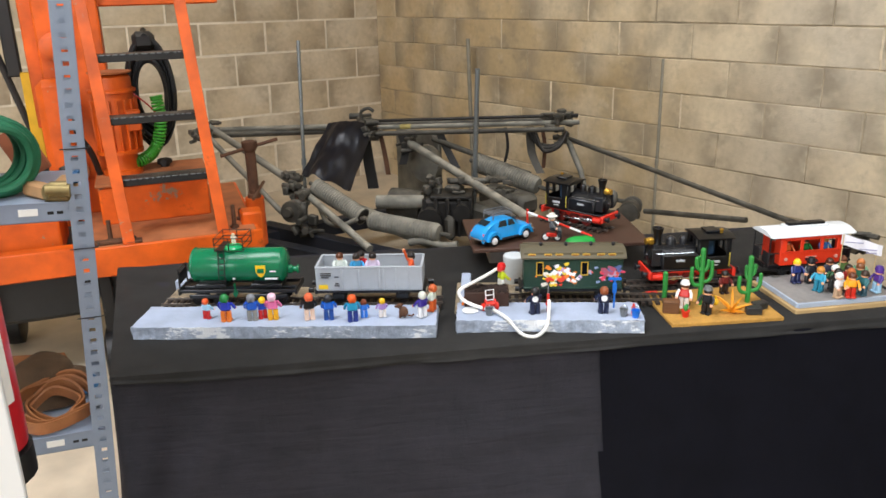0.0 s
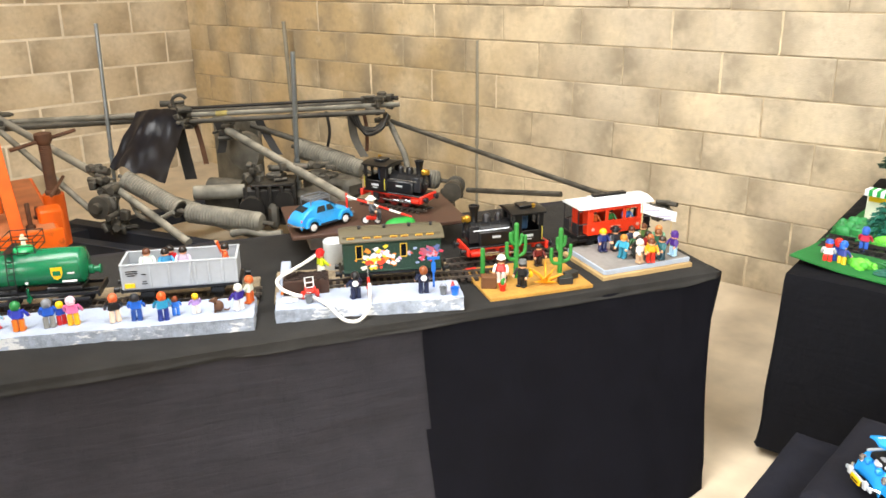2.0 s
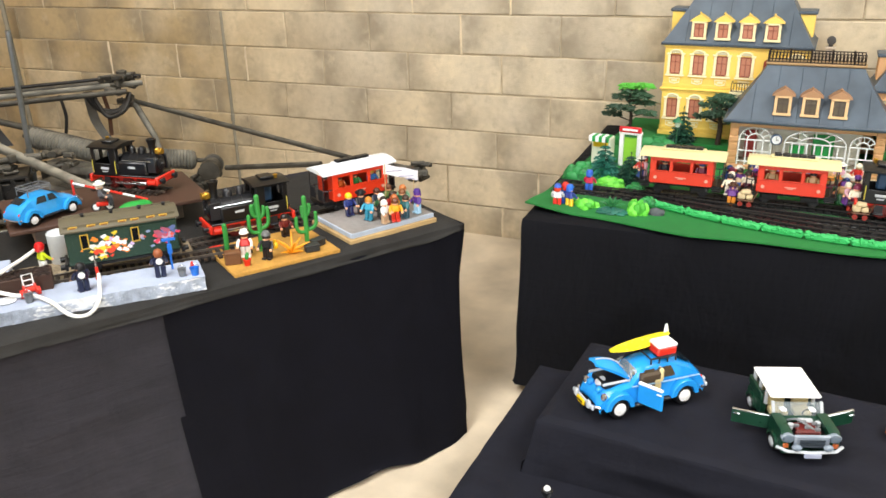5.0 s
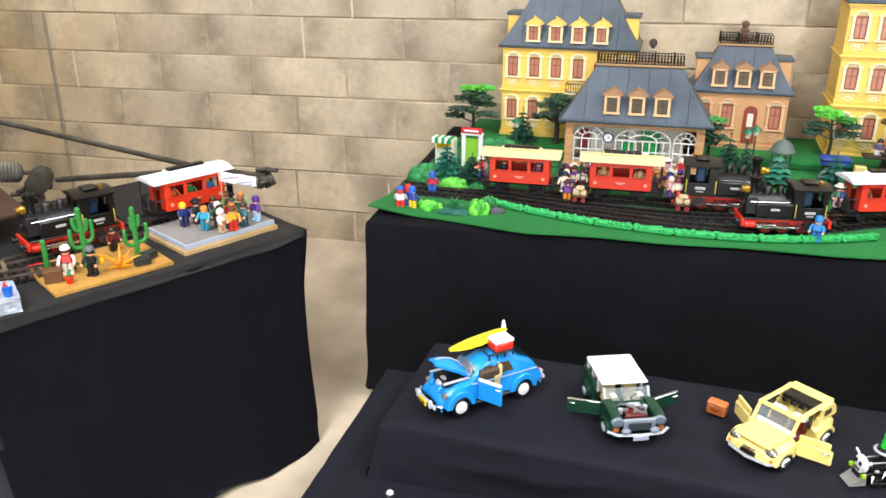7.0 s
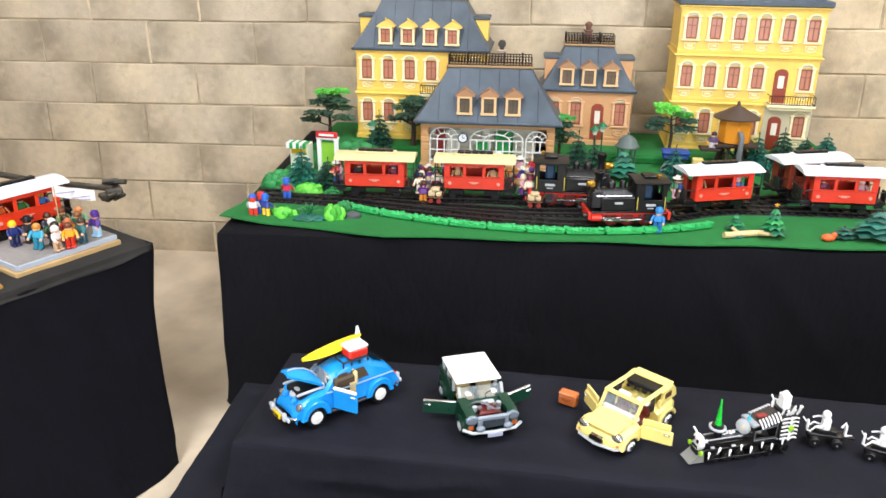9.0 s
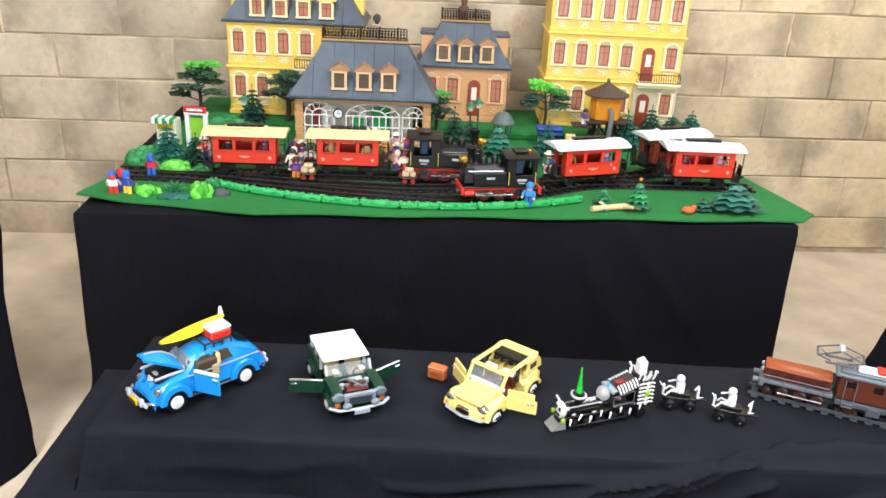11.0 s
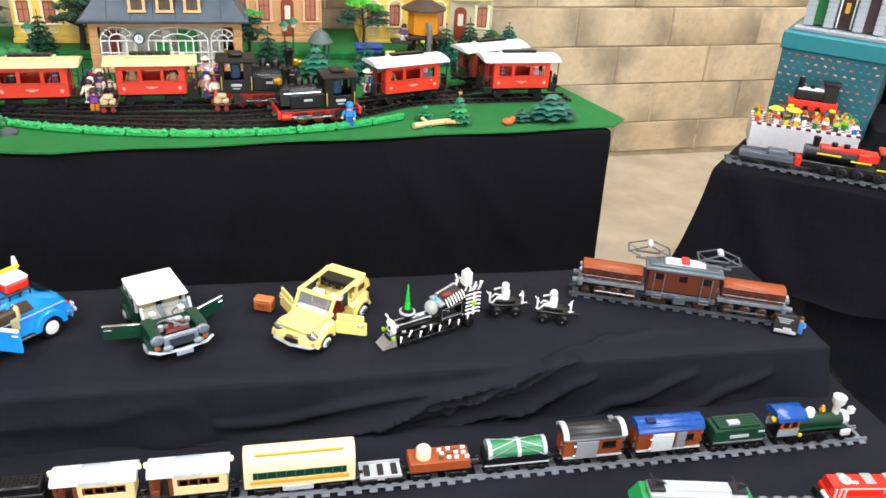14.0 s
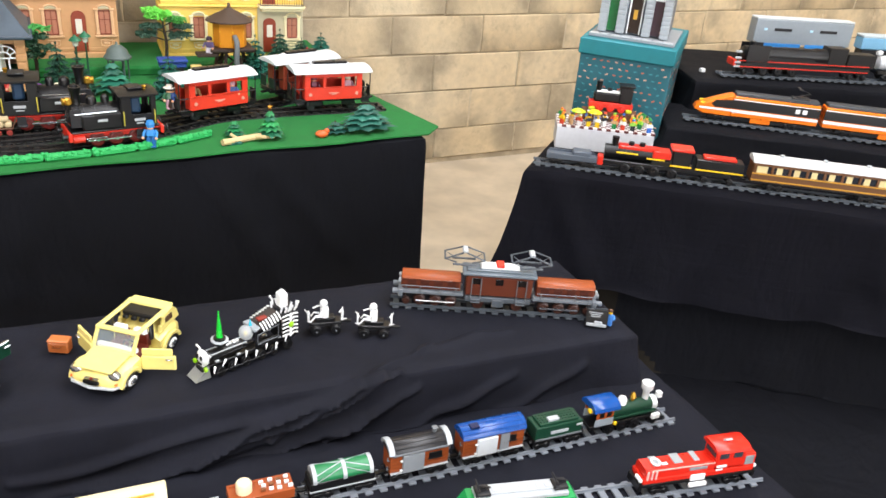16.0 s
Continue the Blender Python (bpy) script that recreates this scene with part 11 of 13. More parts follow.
solid("brown_plinth", b, pl("6a4630", 0.5), "brown brick plinth under a small locomotive", "plinth", sm)
tl = thing("brick_small_locomotive", "red and black brick-built tank locomotive on a brown plinth", "toy locomotive", sm @ pose(0.19, 0.125, 0.118, 0, 0, 180))
b = B()
b.box((0, 0, 0.022), (0.15, 0.044, 0.018), 0.002)
b.box((0.075, 0, 0.02), (0.01, 0.05, 0.022), 0.002)
b.box((-0.075, 0, 0.02), (0.01, 0.05, 0.022), 0.002)
part("frame", b, RED, tl)
b = B()
b.box((0.01, 0, 0.048), (0.11, 0.036, 0.034), 0.006)
b.box((-0.05, 0, 0.06), (0.045, 0.044, 0.058), 0.002)
b.box((-0.05, 0, 0.092), (0.056, 0.052, 0.006), 0.001)
b.cyl((0.05, 0, 0.064), (0.05, 0, 0.1), 0.009, 0.011, n=10)
b.cyl((0.01, 0, 0.064), (0.01, 0, 0.078), 0.009, n=10)
part("boiler", b, BLACK, tl)
b = B()
b.box((0.012, 0, 0.066), (0.09, 0.03, 0.006), 0.002)
part("white_top", b, WHITE, tl)
b = B()
for s in (-1, 1):
    b.box((s * 0.068, 0.02, 0.008), (0.022, 0.016, 0.012), 0.003)
part("step_block", b, pl("d8d82c"), tl)
for x in (-0.04, 0.0, 0.04):
    wheelset(tl, x, 0.013, 0.019, RED, 12)
bush("green and orange brick-built plants behind the crowd", sm @ pose(0.31, 0.12, 0.08), 0.035, 0.03, 0.04, ("1f7a34", "e08a20", "2c8a3c"), 77)

# the red, yellow and black train with the brown saloon
FT = T3 @ pose(0.02, 0.065, 0.002, 0, 0, 2.5)
brick_track("dark grey brick-built track along the table edge", FT, 1.75, pl("4c5258", 0.5))


def ft(x):
    return FT @ pose(x, 0, RZ)


t = thing("brick_flat_wagon", "low dark grey brick-built flat wagon", "toy wagon", ft(0.12), "brick wagons")
b = B()
b.box((0, 0, 0.024), (0.16, 0.05, 0.012), 0.002)
for s in (-1, 1):
    b.box((0, s * 0.025, 0.032), (0.15, 0.003, 0.01), 0.001)
b.box((0.03, 0, 0.04), (0.06, 0.04, 0.02), 0.004)
part("deck", b, pl("565e68", 0.45), t)
bogies(t, 0.05)
t = thing("brick_locomotive", "black, red and yellow brick-built steam locomotive with tender", "toy locomotive", ft(0.435) @ Matrix.Scale(1.13, 4))
b = B()
b.box((-0.02, 0, 0.026), (0.36, 0.046, 0.014), 0.002)
b.lathe((-0.19, 0, 0.052), (1, 0, 0), [(0, 0.02), (0.13, 0.02), (0.132, 0.018)], 14)
b.box((0.02, 0, 0.056), (0.05, 0.046, 0.05), 0.002)
b.box((0.125, 0, 0.048), (0.13, 0.048, 0.034), 0.002)
b.cyl((-0.165, 0, 0.068), (-0.165, 0, 0.095), 0.008, 0.01, n=10)
b.cyl((-0.12, 0, 0.068), (-0.12, 0, 0.085), 0.008, n=10)
b.cyl((-0.09, 0, 0.068), (-0.09, 0, 0.085), 0.008, n=10)
part("boiler", b, BLACK, t)
b = B()
b.box((-0.1, 0, 0.07), (0.11, 0.03, 0.012), 0.003)
b.box((-0.035, 0, 0.062), (0.05, 0.046, 0.02), 0.002)
b.box((0.02, 0, 0.083), (0.062, 0.054, 0.008), 0.002)
b.box((0.125, 0, 0.068), (0.09, 0.03, 0.008), 0.002)
b.box((-0.2, -0.012, 0.028), (0.016, 0.03, 0.026), 0.002)
part("red_casing", b, pl("d83020", 0.3), t, "red upper casing")
for x, z, w in ((-0.13, 0.058, 0.06), (-0.05, 0.05, 0.05), (0.02, 0.038, 0.06), (0.125, 0.036, 0.13)):
    b = B()
    b.box((x, -0.0245, z), (w, 0.003, 0.004), 0.0005)
    part("yellow_stripe", b, YELLOW, t)
for x in (-0.13, -0.09, -0.05, 0.0):
    wheelset(t, x, 0.014, 0.019, BLACK, 12)
for x in (0.09, 0.16):
    wheelset(t, x, 0.009, 0.019, BLACK, 10)


def saloon(x, L, label):
    t = thing("brick_saloon", label, "toy coach", ft(x) @ Matrix.Scale(1.2, 4), "brick saloons")
    car_base(t, L)
    b = B()
    b.box((0, 0, 0.035), (L, 0.052, 0.024), 0.001)
    b.box((0, 0, 0.056), (L, 0.044, 0.022), 0.001)
    b.box((0, 0, 0.069), (L, 0.052, 0.008), 0.001)
    for i in range(9):
        xx = -L / 2 + 0.006 + (L - 0.012) * i / 8
        for s in (-1, 1):
            b.box((xx, s * 0.0245, 0.056), (0.006, 0.004, 0.022), 0.0005)
    part("body", b, pl("6a4424", 0.4), t)
    b = B()
    b.prism([(-0.028, 0.073), (0.028, 0.073), (0.026, 0.081), (0.012, 0.087), (-0.012, 0.087), (-0.026, 0.081)], -L / 2 - 0.003, L / 2 + 0.003, 0.001, rot=Matrix.Rotation(-math.pi / 2, 4, "Z"))
    part("roof", b, pl("d8dadc", 0.35), t, "pale grey curved roof")
    for i in range(8):
        xx = -L / 2 + 0.006 + (L - 0.012) * (i + 0.5) / 8
        b = B()
        b.box((xx, -0.0226, 0.056), ((L - 0.012) / 8 - 0.006, 0.002, 0.021), 0.0005)
        wd = part("window", b, pl("20242c", 0.2), t)
        b = B()
        b.box((xx - 0.004, -0.0235, 0.056), ((L - 0.012) / 8 * (0.62 if i in (0, 7) else 0.34), 0.002, 0.02), 0.0005)
        part("blind", b, pl("e0d09a", 0.3), wd, "cream blind")
    b = B()
    b.box((0, -0.0268, 0.028), (L, 0.003, 0.003))
    b.box((0, -0.0268, 0.045), (L, 0.003, 0.003))
    part("gold_line", b, pl("c8922c", 0.4), t)
    for xx in (-L * 0.3, 0, L * 0.3):
        b = B()
        b.cyl((xx, 0, 0.086), (xx, 0, 0.093), 0.006, n=8)
        part("roof_vent", b, LGREY, t)
    return t


saloon(0.89, 0.36, "brown brick-built saloon coach with cream windows and pale roof")
saloon(1.34, 0.36, "brown brick-built saloon coach with cream windows and pale roof")

# orange high-speed train
TT = T3 @ pose(0.535, 0.46, 0.104, 0, 0, 0.5)
brick_track("dark brick-built track under the orange train", TT @ pose(-0.03, 0, 0), 1.4, pl("4c5258", 0.5))
OR = pl("f07a14", 0.3)


def orange_car(x, L, nose, label):
    t = thing("brick_fast_train", label, "toy train", TT @ pose(x, 0, RZ) @ Matrix.Diagonal((0.96, 1.05, 1.16, 1.0)), "orange train cars")
    z0, z1 = 0.018, 0.082
    x0, x1 = 0.0, L
    b = B()
    hw = 0.027
    nx0 = x0 + (0.13 if nose else 0)
    if nose:
        b.prism([(x0, 0.03), (x0 + 0.006, 0.042), (x0 + 0.06, 0.062), (x0 + 0.11, 0.078), (nx0, 0.082), (nx0, 0.018), (x0 + 0.03, 0.018)], -hw, hw, 0.005)
    b.box(((nx0 + x1) / 2, 0, 0.074), (x1 - nx0, 0.054, 0.01), 0.002)
    b.box(((nx0 + x1) / 2, 0, 0.026), (x1 - nx0, 0.054, 0.012), 0.002)
    b.box(((nx0 + x1) / 2, 0, 0.05), (x1 - nx0, 0.05, 0.06), 0.002)
    part("body", b, OR, t)
    b = B()
    b.box(((nx0 + x1) / 2, 0, 0.056), (x1 - nx0, 0.0545, 0.026), 0.001)
    if nose:
        b.prism([(x0 + 0.055, 0.052), (x0 + 0.07, 0.064), (nx0 + 0.002, 0.0695), (nx0 + 0.002, 0.043), (x0 + 0.07, 0.043)], -hw - 0.0006, hw + 0.0006)
    part("window_band", b, BLACK, t, "black window band")
    b = B()
    b.box(((nx0 + x1) / 2, 0, 0.036), (x1 - nx0, 0.0552, 0.009), 0.001)
    if nose:
        b.box((x0 + 0.075, 0, 0.037), (0.12, 0.0555, 0.007), 0.001)
    b.box(((nx0 + x1) / 2, 0, 0.0715), (x1 - nx0, 0.0548, 0.003), 0.0005)
    part("white_stripe", b, WHITE, t)
    if nose:
        b = B()
        for dx in (0.0, 0.024):
            b.box((x1 - 0.075 + dx, -0.0282, 0.058), (0.016, 0.002, 0.013), 0.003)
        part("emblem", b, WHITE, t, "two plain white emblem shapes")
    b = B()
    b.box(((nx0 + x1) / 2, 0, 0.084), (x1 - nx0 - 0.01, 0.04, 0.012), 0.003)
    part("roof", b, pl("3a3e42", 0.45), t, "dark grey roof")
    if nose:
        b = B()
        px = x1 - 0.06
        b.tube([(px - 0.04, 0, 0.092), (px + 0.02, 0, 0.108), (px - 0.02, 0, 0.118)], 0.002, 5)
        b.box((px - 0.02, 0, 0.119), (0.008, 0.04, 0.004), 0.001)
        b.box((px - 0.01, 0, 0.092), (0.06, 0.03, 0.006), 0.001)
        part("pantograph", b, DARK, t)
        for s in (-1, 1):
            b = B()
            b.box((x0 + 0.028, s * 0.02, 0.05), (0.02, 0.008, 0.006), 0.002)
            part("headlight", b, YELLOW, t)
    b = B()
    b.box((x0 + L / 2 + 0.02, 0, 0.012), (L - 0.06, 0.04, 0.014), 0.002)
    part("underframe", b, BLACK, t)
    b = B()
    b.box((x0 + L * 0.55, 0, 0.014), (0.07, 0.05, 0.018), 0.002)
    part("skirt", b, OR, t)
    for d in (0.22, 0.8):
        for e in (-0.014, 0.014):
            wheelset(t, x0 + L * d + e, 0.0085, 0.018, BLACK, 10)
    return t


orange_car(0.0, 0.43, True, "orange brick-built high-speed power car with black window band")
orange_car(0.43, 0.42, False, "orange brick-built high-speed coach with black window band")

# black express locomotive and grey coaches on the top tier
KT = pose(3.765, 2.465, 0.905, 0, 0, -17.5)
brick_track("dark brick-built track on the top tier", KT, 1.3, pl("4c5258", 0.5))
t = thing("brick_express_locomotive", "long black brick-built express locomotive with red lines", "toy locomotive", KT @ pose(0.32, 0, RZ) @ Matrix.Diagonal((0.97, 1.1, 1.2, 1.0)))
b = B()
b.box((-0.06, 0, 0.045), (0.36, 0.048, 0.03), 0.003)
b.box((0.0, 0.0, 0.078), (0.2, 0.03, 0.014), 0.004)
b.box((0, 0, 0.03), (0.56, 0.05, 0.016), 0.002)
b.lathe((-0.25, 0, 0.062), (1, 0, 0), [(0, 0.018), (0.004, 0.024), (0.28, 0.024), (0.3, 0.027), (0.34, 0.027)], 16)
b.box((0.13, 0, 0.066), (0.08, 0.052, 0.06), 0.003)
b.box((0.235, 0, 0.058), (0.12, 0.05, 0.044), 0.003)
b.cyl((-0.215, 0, 0.08), (-0.215, 0, 0.1), 0.01, n=10)
for s in (-1, 1):
    b.box((-0.2, s * 0.028, 0.068), (0.09, 0.003, 0.05), 0.001)
part("boiler", b, BLACK, t)
for z in (0.026, 0.044):
    b = B()
    b.box((0.0, -0.0265, z), (0.54, 0.003, 0.0025))
    part("red_line", b, RED, t)
b = B()
b.box((-0.285, 0, 0.036), (0.012, 0.052, 0.02), 0.002)
part("buffer_beam", b, RED, t)
b = B()
for z, y in ((0.07, -0.02), (0.052, -0.024), (0.038, -0.024), (0.026, -0.024)):
    b.box((-0.275, y, z), (0.024, 0.008, 0.006), 0.001)
part("front_step", b, LGREY, t)
for x in (-0.16, -0.1, -0.04):
    wheelset(t, x, 0.016, 0.02, BLACK, 14)
for x in (-0.24, 0.2, 0.26):
    wheelset(t, x, 0.009, 0.02, BLACK, 10)
GT = pose(4.03, 2.66, 0.912, 0, 0, -16) @ Matrix.Scale(0.95, 4)
t = thing("grey_coach_model", "light grey toy coach with light blue lower band", "toy coach", GT @ pose(0.27, 0, 0.035))
b = B()
b.box((0, 0, 0.09), (0.45, 0.06, 0.1), 0.004)
part("body", b, pl("8f989e", 0.45), t)
b = B()
b.box((0, 0, 0.143), (0.452, 0.056, 0.008), 0.003)
part("roof", b, pl("c8ced0", 0.4), t, "pale roof")
for x in (-0.1, 0.11):
    b = B()
    b.box((x, -0.031, 0.032), (0.19, 0.004, 0.024), 0.002)
    part("blue_band", b, pl("3a8ad0", 0.35), t)
    b = B()
    b.box((x + 0.0, -0.031, 0.1), (0.08, 0.003, 0.012), 0.001)
    part("vent_slot", b, DARK, t)
    b = B()
    b.box((x - 0.08, -0.031, 0.1), (0.016, 0.003, 0.01), 0.002)
    part("lamp", b, pl("b8dcf0", 0.3), t)
b = B()
b.box((0, 0, 0.012), (0.44, 0.05, 0.026), 0.002)
b.box((0, 0, -0.018), (0.5, 0.05, 0.036), 0.002)
part("underframe", b, BLACK, t)
t = thing("blue_coach_model", "light blue and grey toy coach end", "toy coach", GT @ pose(0.72, -0.02, 0.0))
b = B()
b.box((0, 0, 0.1), (0.36, 0.06, 0.05), 0.004)
part("body", b, pl("7ab0d0", 0.4), t)
b = B()
b.box((0, 0, 0.13), (0.362, 0.058, 0.012), 0.003)
part("roof", b, pl("b8c4c8", 0.4), t)
b = B()
b.box((0, 0, 0.038), (0.34, 0.05, 0.076), 0.002)
part("underframe", b, DARK, t)
b = B()
b.box((0, 0, 0.01), (0.018, 0.018, 0.014), 0.002)
solid("price_tag", b, WHITE, "small white cube marker on the black cloth", "marker", pose(3.735, 2.515, 0.9))

# the silver-nosed locomotive behind the black one
t = thing("brick_silver_locomotive", "black brick-built locomotive with bright silver smokebox and lamp", "toy locomotive", KT @ pose(0.74, 0.02, RZ))
b = B()
b.box((0.0, 0, 0.03), (0.2, 0.05, 0.016), 0.002)
b.lathe((-0.06, 0, 0.064), (1, 0, 0), [(0, 0.026), (0.15, 0.026)], 16)
part("boiler", b, BLACK, t)
b = B()
b.lathe((-0.1, 0, 0.064), (1, 0, 0), [(0, 0.01), (0.004, 0.024), (0.04, 0.028), (0.044, 0.026)], 16)
part("smokebox", b, pl("c8ccd0", 0.25), t, "bright silver smokebox")
b = B()
b.lathe((-0.108, 0, 0.1), (1, 0, 0), [(0, 0.008), (0.012, 0.01), (0.02, 0.008)], 12)
part("headlamp", b, WHITE, t, "white headlamp")
for x in (-0.06, 0.0, 0.06):
    wheelset(t, x, 0.014, 0.02, BLACK, 12)

# ---- rack, machine and scrap beyond the long table ----
ANGLE = mat("grey_enamel", "8792a2", 0.45, 0.1, var=0.12, scale=14, bump=0.1)
ORANGE_M = mat("worn_orange_paint", "cc5404", 0.5, var=0.4, scale=9, bump=0.15, bscale=80)


def chipped(m, under, low, high, scale):
    """Paint knocked off in small ragged chips that show what is under it."""
    N, Lk = m.node_tree.nodes, m.node_tree.links
    tc = next(k for k in N if k.type == "TEX_COORD")
    n = N.new("ShaderNodeTexNoise")
    n.inputs["Scale"].default_value, n.inputs["Detail"].default_value, n.inputs["Roughness"].default_value = scale, 6.0, 0.7
    Lk.new(tc.outputs["Object"], n.inputs["Vector"])
    n2 = N.new("ShaderNodeTexNoise")
    n2.inputs["Scale"].default_value = scale * 0.12
    Lk.new(tc.outputs["Object"], n2.inputs["Vector"])
    ad = N.new("ShaderNodeMath")
    Lk.new(n.outputs["Fac"], ad.inputs[0]), Lk.new(n2.outputs["Fac"], ad.inputs[1])
    r = N.new("ShaderNodeMapRange")
    r.inputs["From Min"].default_value, r.inputs["From Max"].default_value = low, high
    Lk.new(ad.outputs[0], r.inputs["Value"])
    mx = N.new("ShaderNodeMix")
    mx.data_type = "RGBA"
    bsdf = N["Principled BSDF"]
    Lk.new(r.outputs[0], mx.inputs[0])
    Lk.new(bsdf.inputs["Base Color"].links[0].from_socket, mx.inputs[6])
    mx.inputs[7].default_value = (*lin(under), 1)
    Lk.new(mx.outputs[2], bsdf.inputs["Base Color"])
    return m


chipped(ORANGE_M, "8f7a66", 1.2, 1.26, 42.0)
chipped(ORANGE_M, "5a2c12", 1.14, 1.3, 9.0)
DIRT = mat("dusty_orange", "a8643a", 0.8, var=0.3, scale=14)


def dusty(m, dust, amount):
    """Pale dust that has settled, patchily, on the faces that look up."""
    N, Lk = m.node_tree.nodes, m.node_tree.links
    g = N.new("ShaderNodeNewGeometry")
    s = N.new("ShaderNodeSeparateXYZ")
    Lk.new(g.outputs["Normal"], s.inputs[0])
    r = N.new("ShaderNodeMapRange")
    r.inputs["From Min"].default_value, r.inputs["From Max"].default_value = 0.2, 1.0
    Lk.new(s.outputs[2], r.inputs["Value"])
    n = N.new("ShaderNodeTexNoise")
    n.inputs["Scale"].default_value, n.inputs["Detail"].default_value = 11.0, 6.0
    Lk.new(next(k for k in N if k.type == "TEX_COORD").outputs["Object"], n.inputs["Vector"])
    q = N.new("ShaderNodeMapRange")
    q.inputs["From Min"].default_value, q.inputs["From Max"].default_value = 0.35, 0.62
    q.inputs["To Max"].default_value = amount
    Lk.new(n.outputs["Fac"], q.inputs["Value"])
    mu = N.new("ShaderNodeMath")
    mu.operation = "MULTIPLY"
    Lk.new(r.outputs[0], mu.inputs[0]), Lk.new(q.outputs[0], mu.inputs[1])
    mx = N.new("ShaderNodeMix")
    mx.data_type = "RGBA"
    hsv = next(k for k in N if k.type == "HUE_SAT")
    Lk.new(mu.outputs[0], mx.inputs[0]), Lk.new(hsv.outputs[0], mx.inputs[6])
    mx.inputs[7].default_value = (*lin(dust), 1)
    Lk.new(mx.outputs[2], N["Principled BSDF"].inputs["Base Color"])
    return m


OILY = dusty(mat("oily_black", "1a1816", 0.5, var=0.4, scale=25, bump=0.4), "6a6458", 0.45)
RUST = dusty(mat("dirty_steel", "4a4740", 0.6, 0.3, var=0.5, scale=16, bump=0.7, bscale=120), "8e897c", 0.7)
RUSTY = mat("rusted_steel", "5a3c28", 0.8, 0.2, var=0.4, scale=22, bump=0.5)
GALV = mat("galvanised_steel", "8a9194", 0.4, 0.8, var=0.15, scale=30)
LEATHER = mat("tan_leather", "9a6238", 0.6, var=0.25, scale=18, bump=0.3)
CANVAS = mat("brown_canvas", "5a4632", 0.9, var=0.3, scale=22, bump=0.4)


GREEN_H = mat("green_rubber", "1f6b48", 0.6, var=0.25, scale=30, bump=0.3)
LIME = mat("lime_spiral_hose", "3f9a2c", 0.4, var=0.15, scale=30)
BRASS = mat("worn_brass", "8a7a52", 0.5, 0.8, var=0.25, scale=40)
PINE = mat("dusty_pine", "b48a5e", 0.75, var=0.15, scale=30)
EXT_RED = mat("extinguisher_red", "c01822", 0.3, var=0.06, scale=20, coat=0.5)
PAPER = mat("white_label", "e8e6e0", 0.6, var=0.05)
TARP = mat("black_plastic_tarp", "101018", 0.35, var=0.3, scale=12, bump=0.2, bscale=40)
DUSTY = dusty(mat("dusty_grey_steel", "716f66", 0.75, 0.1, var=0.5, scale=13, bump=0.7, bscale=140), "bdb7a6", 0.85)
DARK_B = mat("dark_beam", "23262e", 0.6, 0.2, var=0.35, scale=14, bump=0.3)
YELLOW = mat("yellow_bar", "d8a818", 0.5, var=0.2, scale=14)
BLUE_CL = mat("blue_cloth", "2f5d88", 0.85, var=0.2, scale=30)
WHITE_P = mat("white_board", "dcdcda", 0.5, var=0.04, scale=6)
JET = mat("jet_rubber", "0c0c0d", 0.5, var=0.2, scale=30)

# slotted steel rack, leaning a little
RK = pose(-0.522, 0.195, 0, 0, -3.7, -103)
rk = thing("steel_rack", "grey slotted-angle steel rack with open shelves", "rack", RK)


def slotted(parent, x, y, sx, sy, h=2.1):
    """A slotted angle post: two flanges with true holes all the way up."""
    p = B()
    w, th, pitch = 0.036, 0.002, 0.0242
    for k in range(int(h / pitch)):
        z = k * pitch
        for a0, a1, b0, b1 in ((0, 0.012, 0, pitch), (0.025, w, 0, pitch), (0.012, 0.025, 0, 0.0075), (0.012, 0.025, 0.0167, pitch)):
            ca, cz, da, dz = (a0 + a1) / 2, z + (b0 + b1) / 2, a1 - a0, b1 - b0
            p.box((x + sx * ca, y, cz), (da, th, dz))
            p.box((x, y + sy * ca, cz), (th, da, dz))
    return part("post", p, ANGLE, parent, "slotted grey post")


def rack_shelf(parent, z):
    """A folded steel shelf with lips and a row of slots along the front lip."""
    p = B()
    p.box((0.41, -0.15, z - 0.001), (0.8, 0.296, 0.002))
    p.box((0.41, -0.004, z - 0.019), (0.8, 0.002, 0.036))
    p.box((0.41, -0.297, z - 0.019), (0.8, 0.002, 0.036))
    p.box((0.41, -0.008, z - 0.036), (0.8, 0.01, 0.002))
    sh = part("shelf", p, ANGLE, parent, "grey enamelled steel shelf")
    q = B()
    for x in (0.052, 0.068, 0.74, 0.757):
        q.box((x, -0.0032, z - 0.02), (0.011, 0.0016, 0.006), 0.002)
    part("slot", q, JET, sh, "dark oblong slots")
    q = B()
    q.box((0.105, -0.0022, z - 0.017), (0.032, 0.0012, 0.013))
    part("label_card", q, PAPER, sh, "small white label card")


for px_, py_, dx_, dy_ in ((0.0, 0.0, 1, -1), (0.0, -0.3, 1, 1), (0.82, 0.0, -1, -1), (0.82, -0.3, -1, 1)):
    slotted(rk, px_, py_, dx_, dy_)
for z in (0.15, 0.785, 1.262, 1.9):
    rack_shelf(rk, z)
for k, z in enumerate((1.03, 1.17, 1.36)):
    q = B()
    q.tube(bez([(0.042, 0.004, z), (0.018, 0.006, z + 0.001), (-0.006, 0.004, z + 0.002), (-0.008, -0.03, z)], 4), 0.0013, 5)
    part("wire_tie", q, JET, rk, "black wire tied round the post")


def on_rack(x, y, z, rz=0.0):
    return RK @ pose(x, y, z, 0, 0, rz)


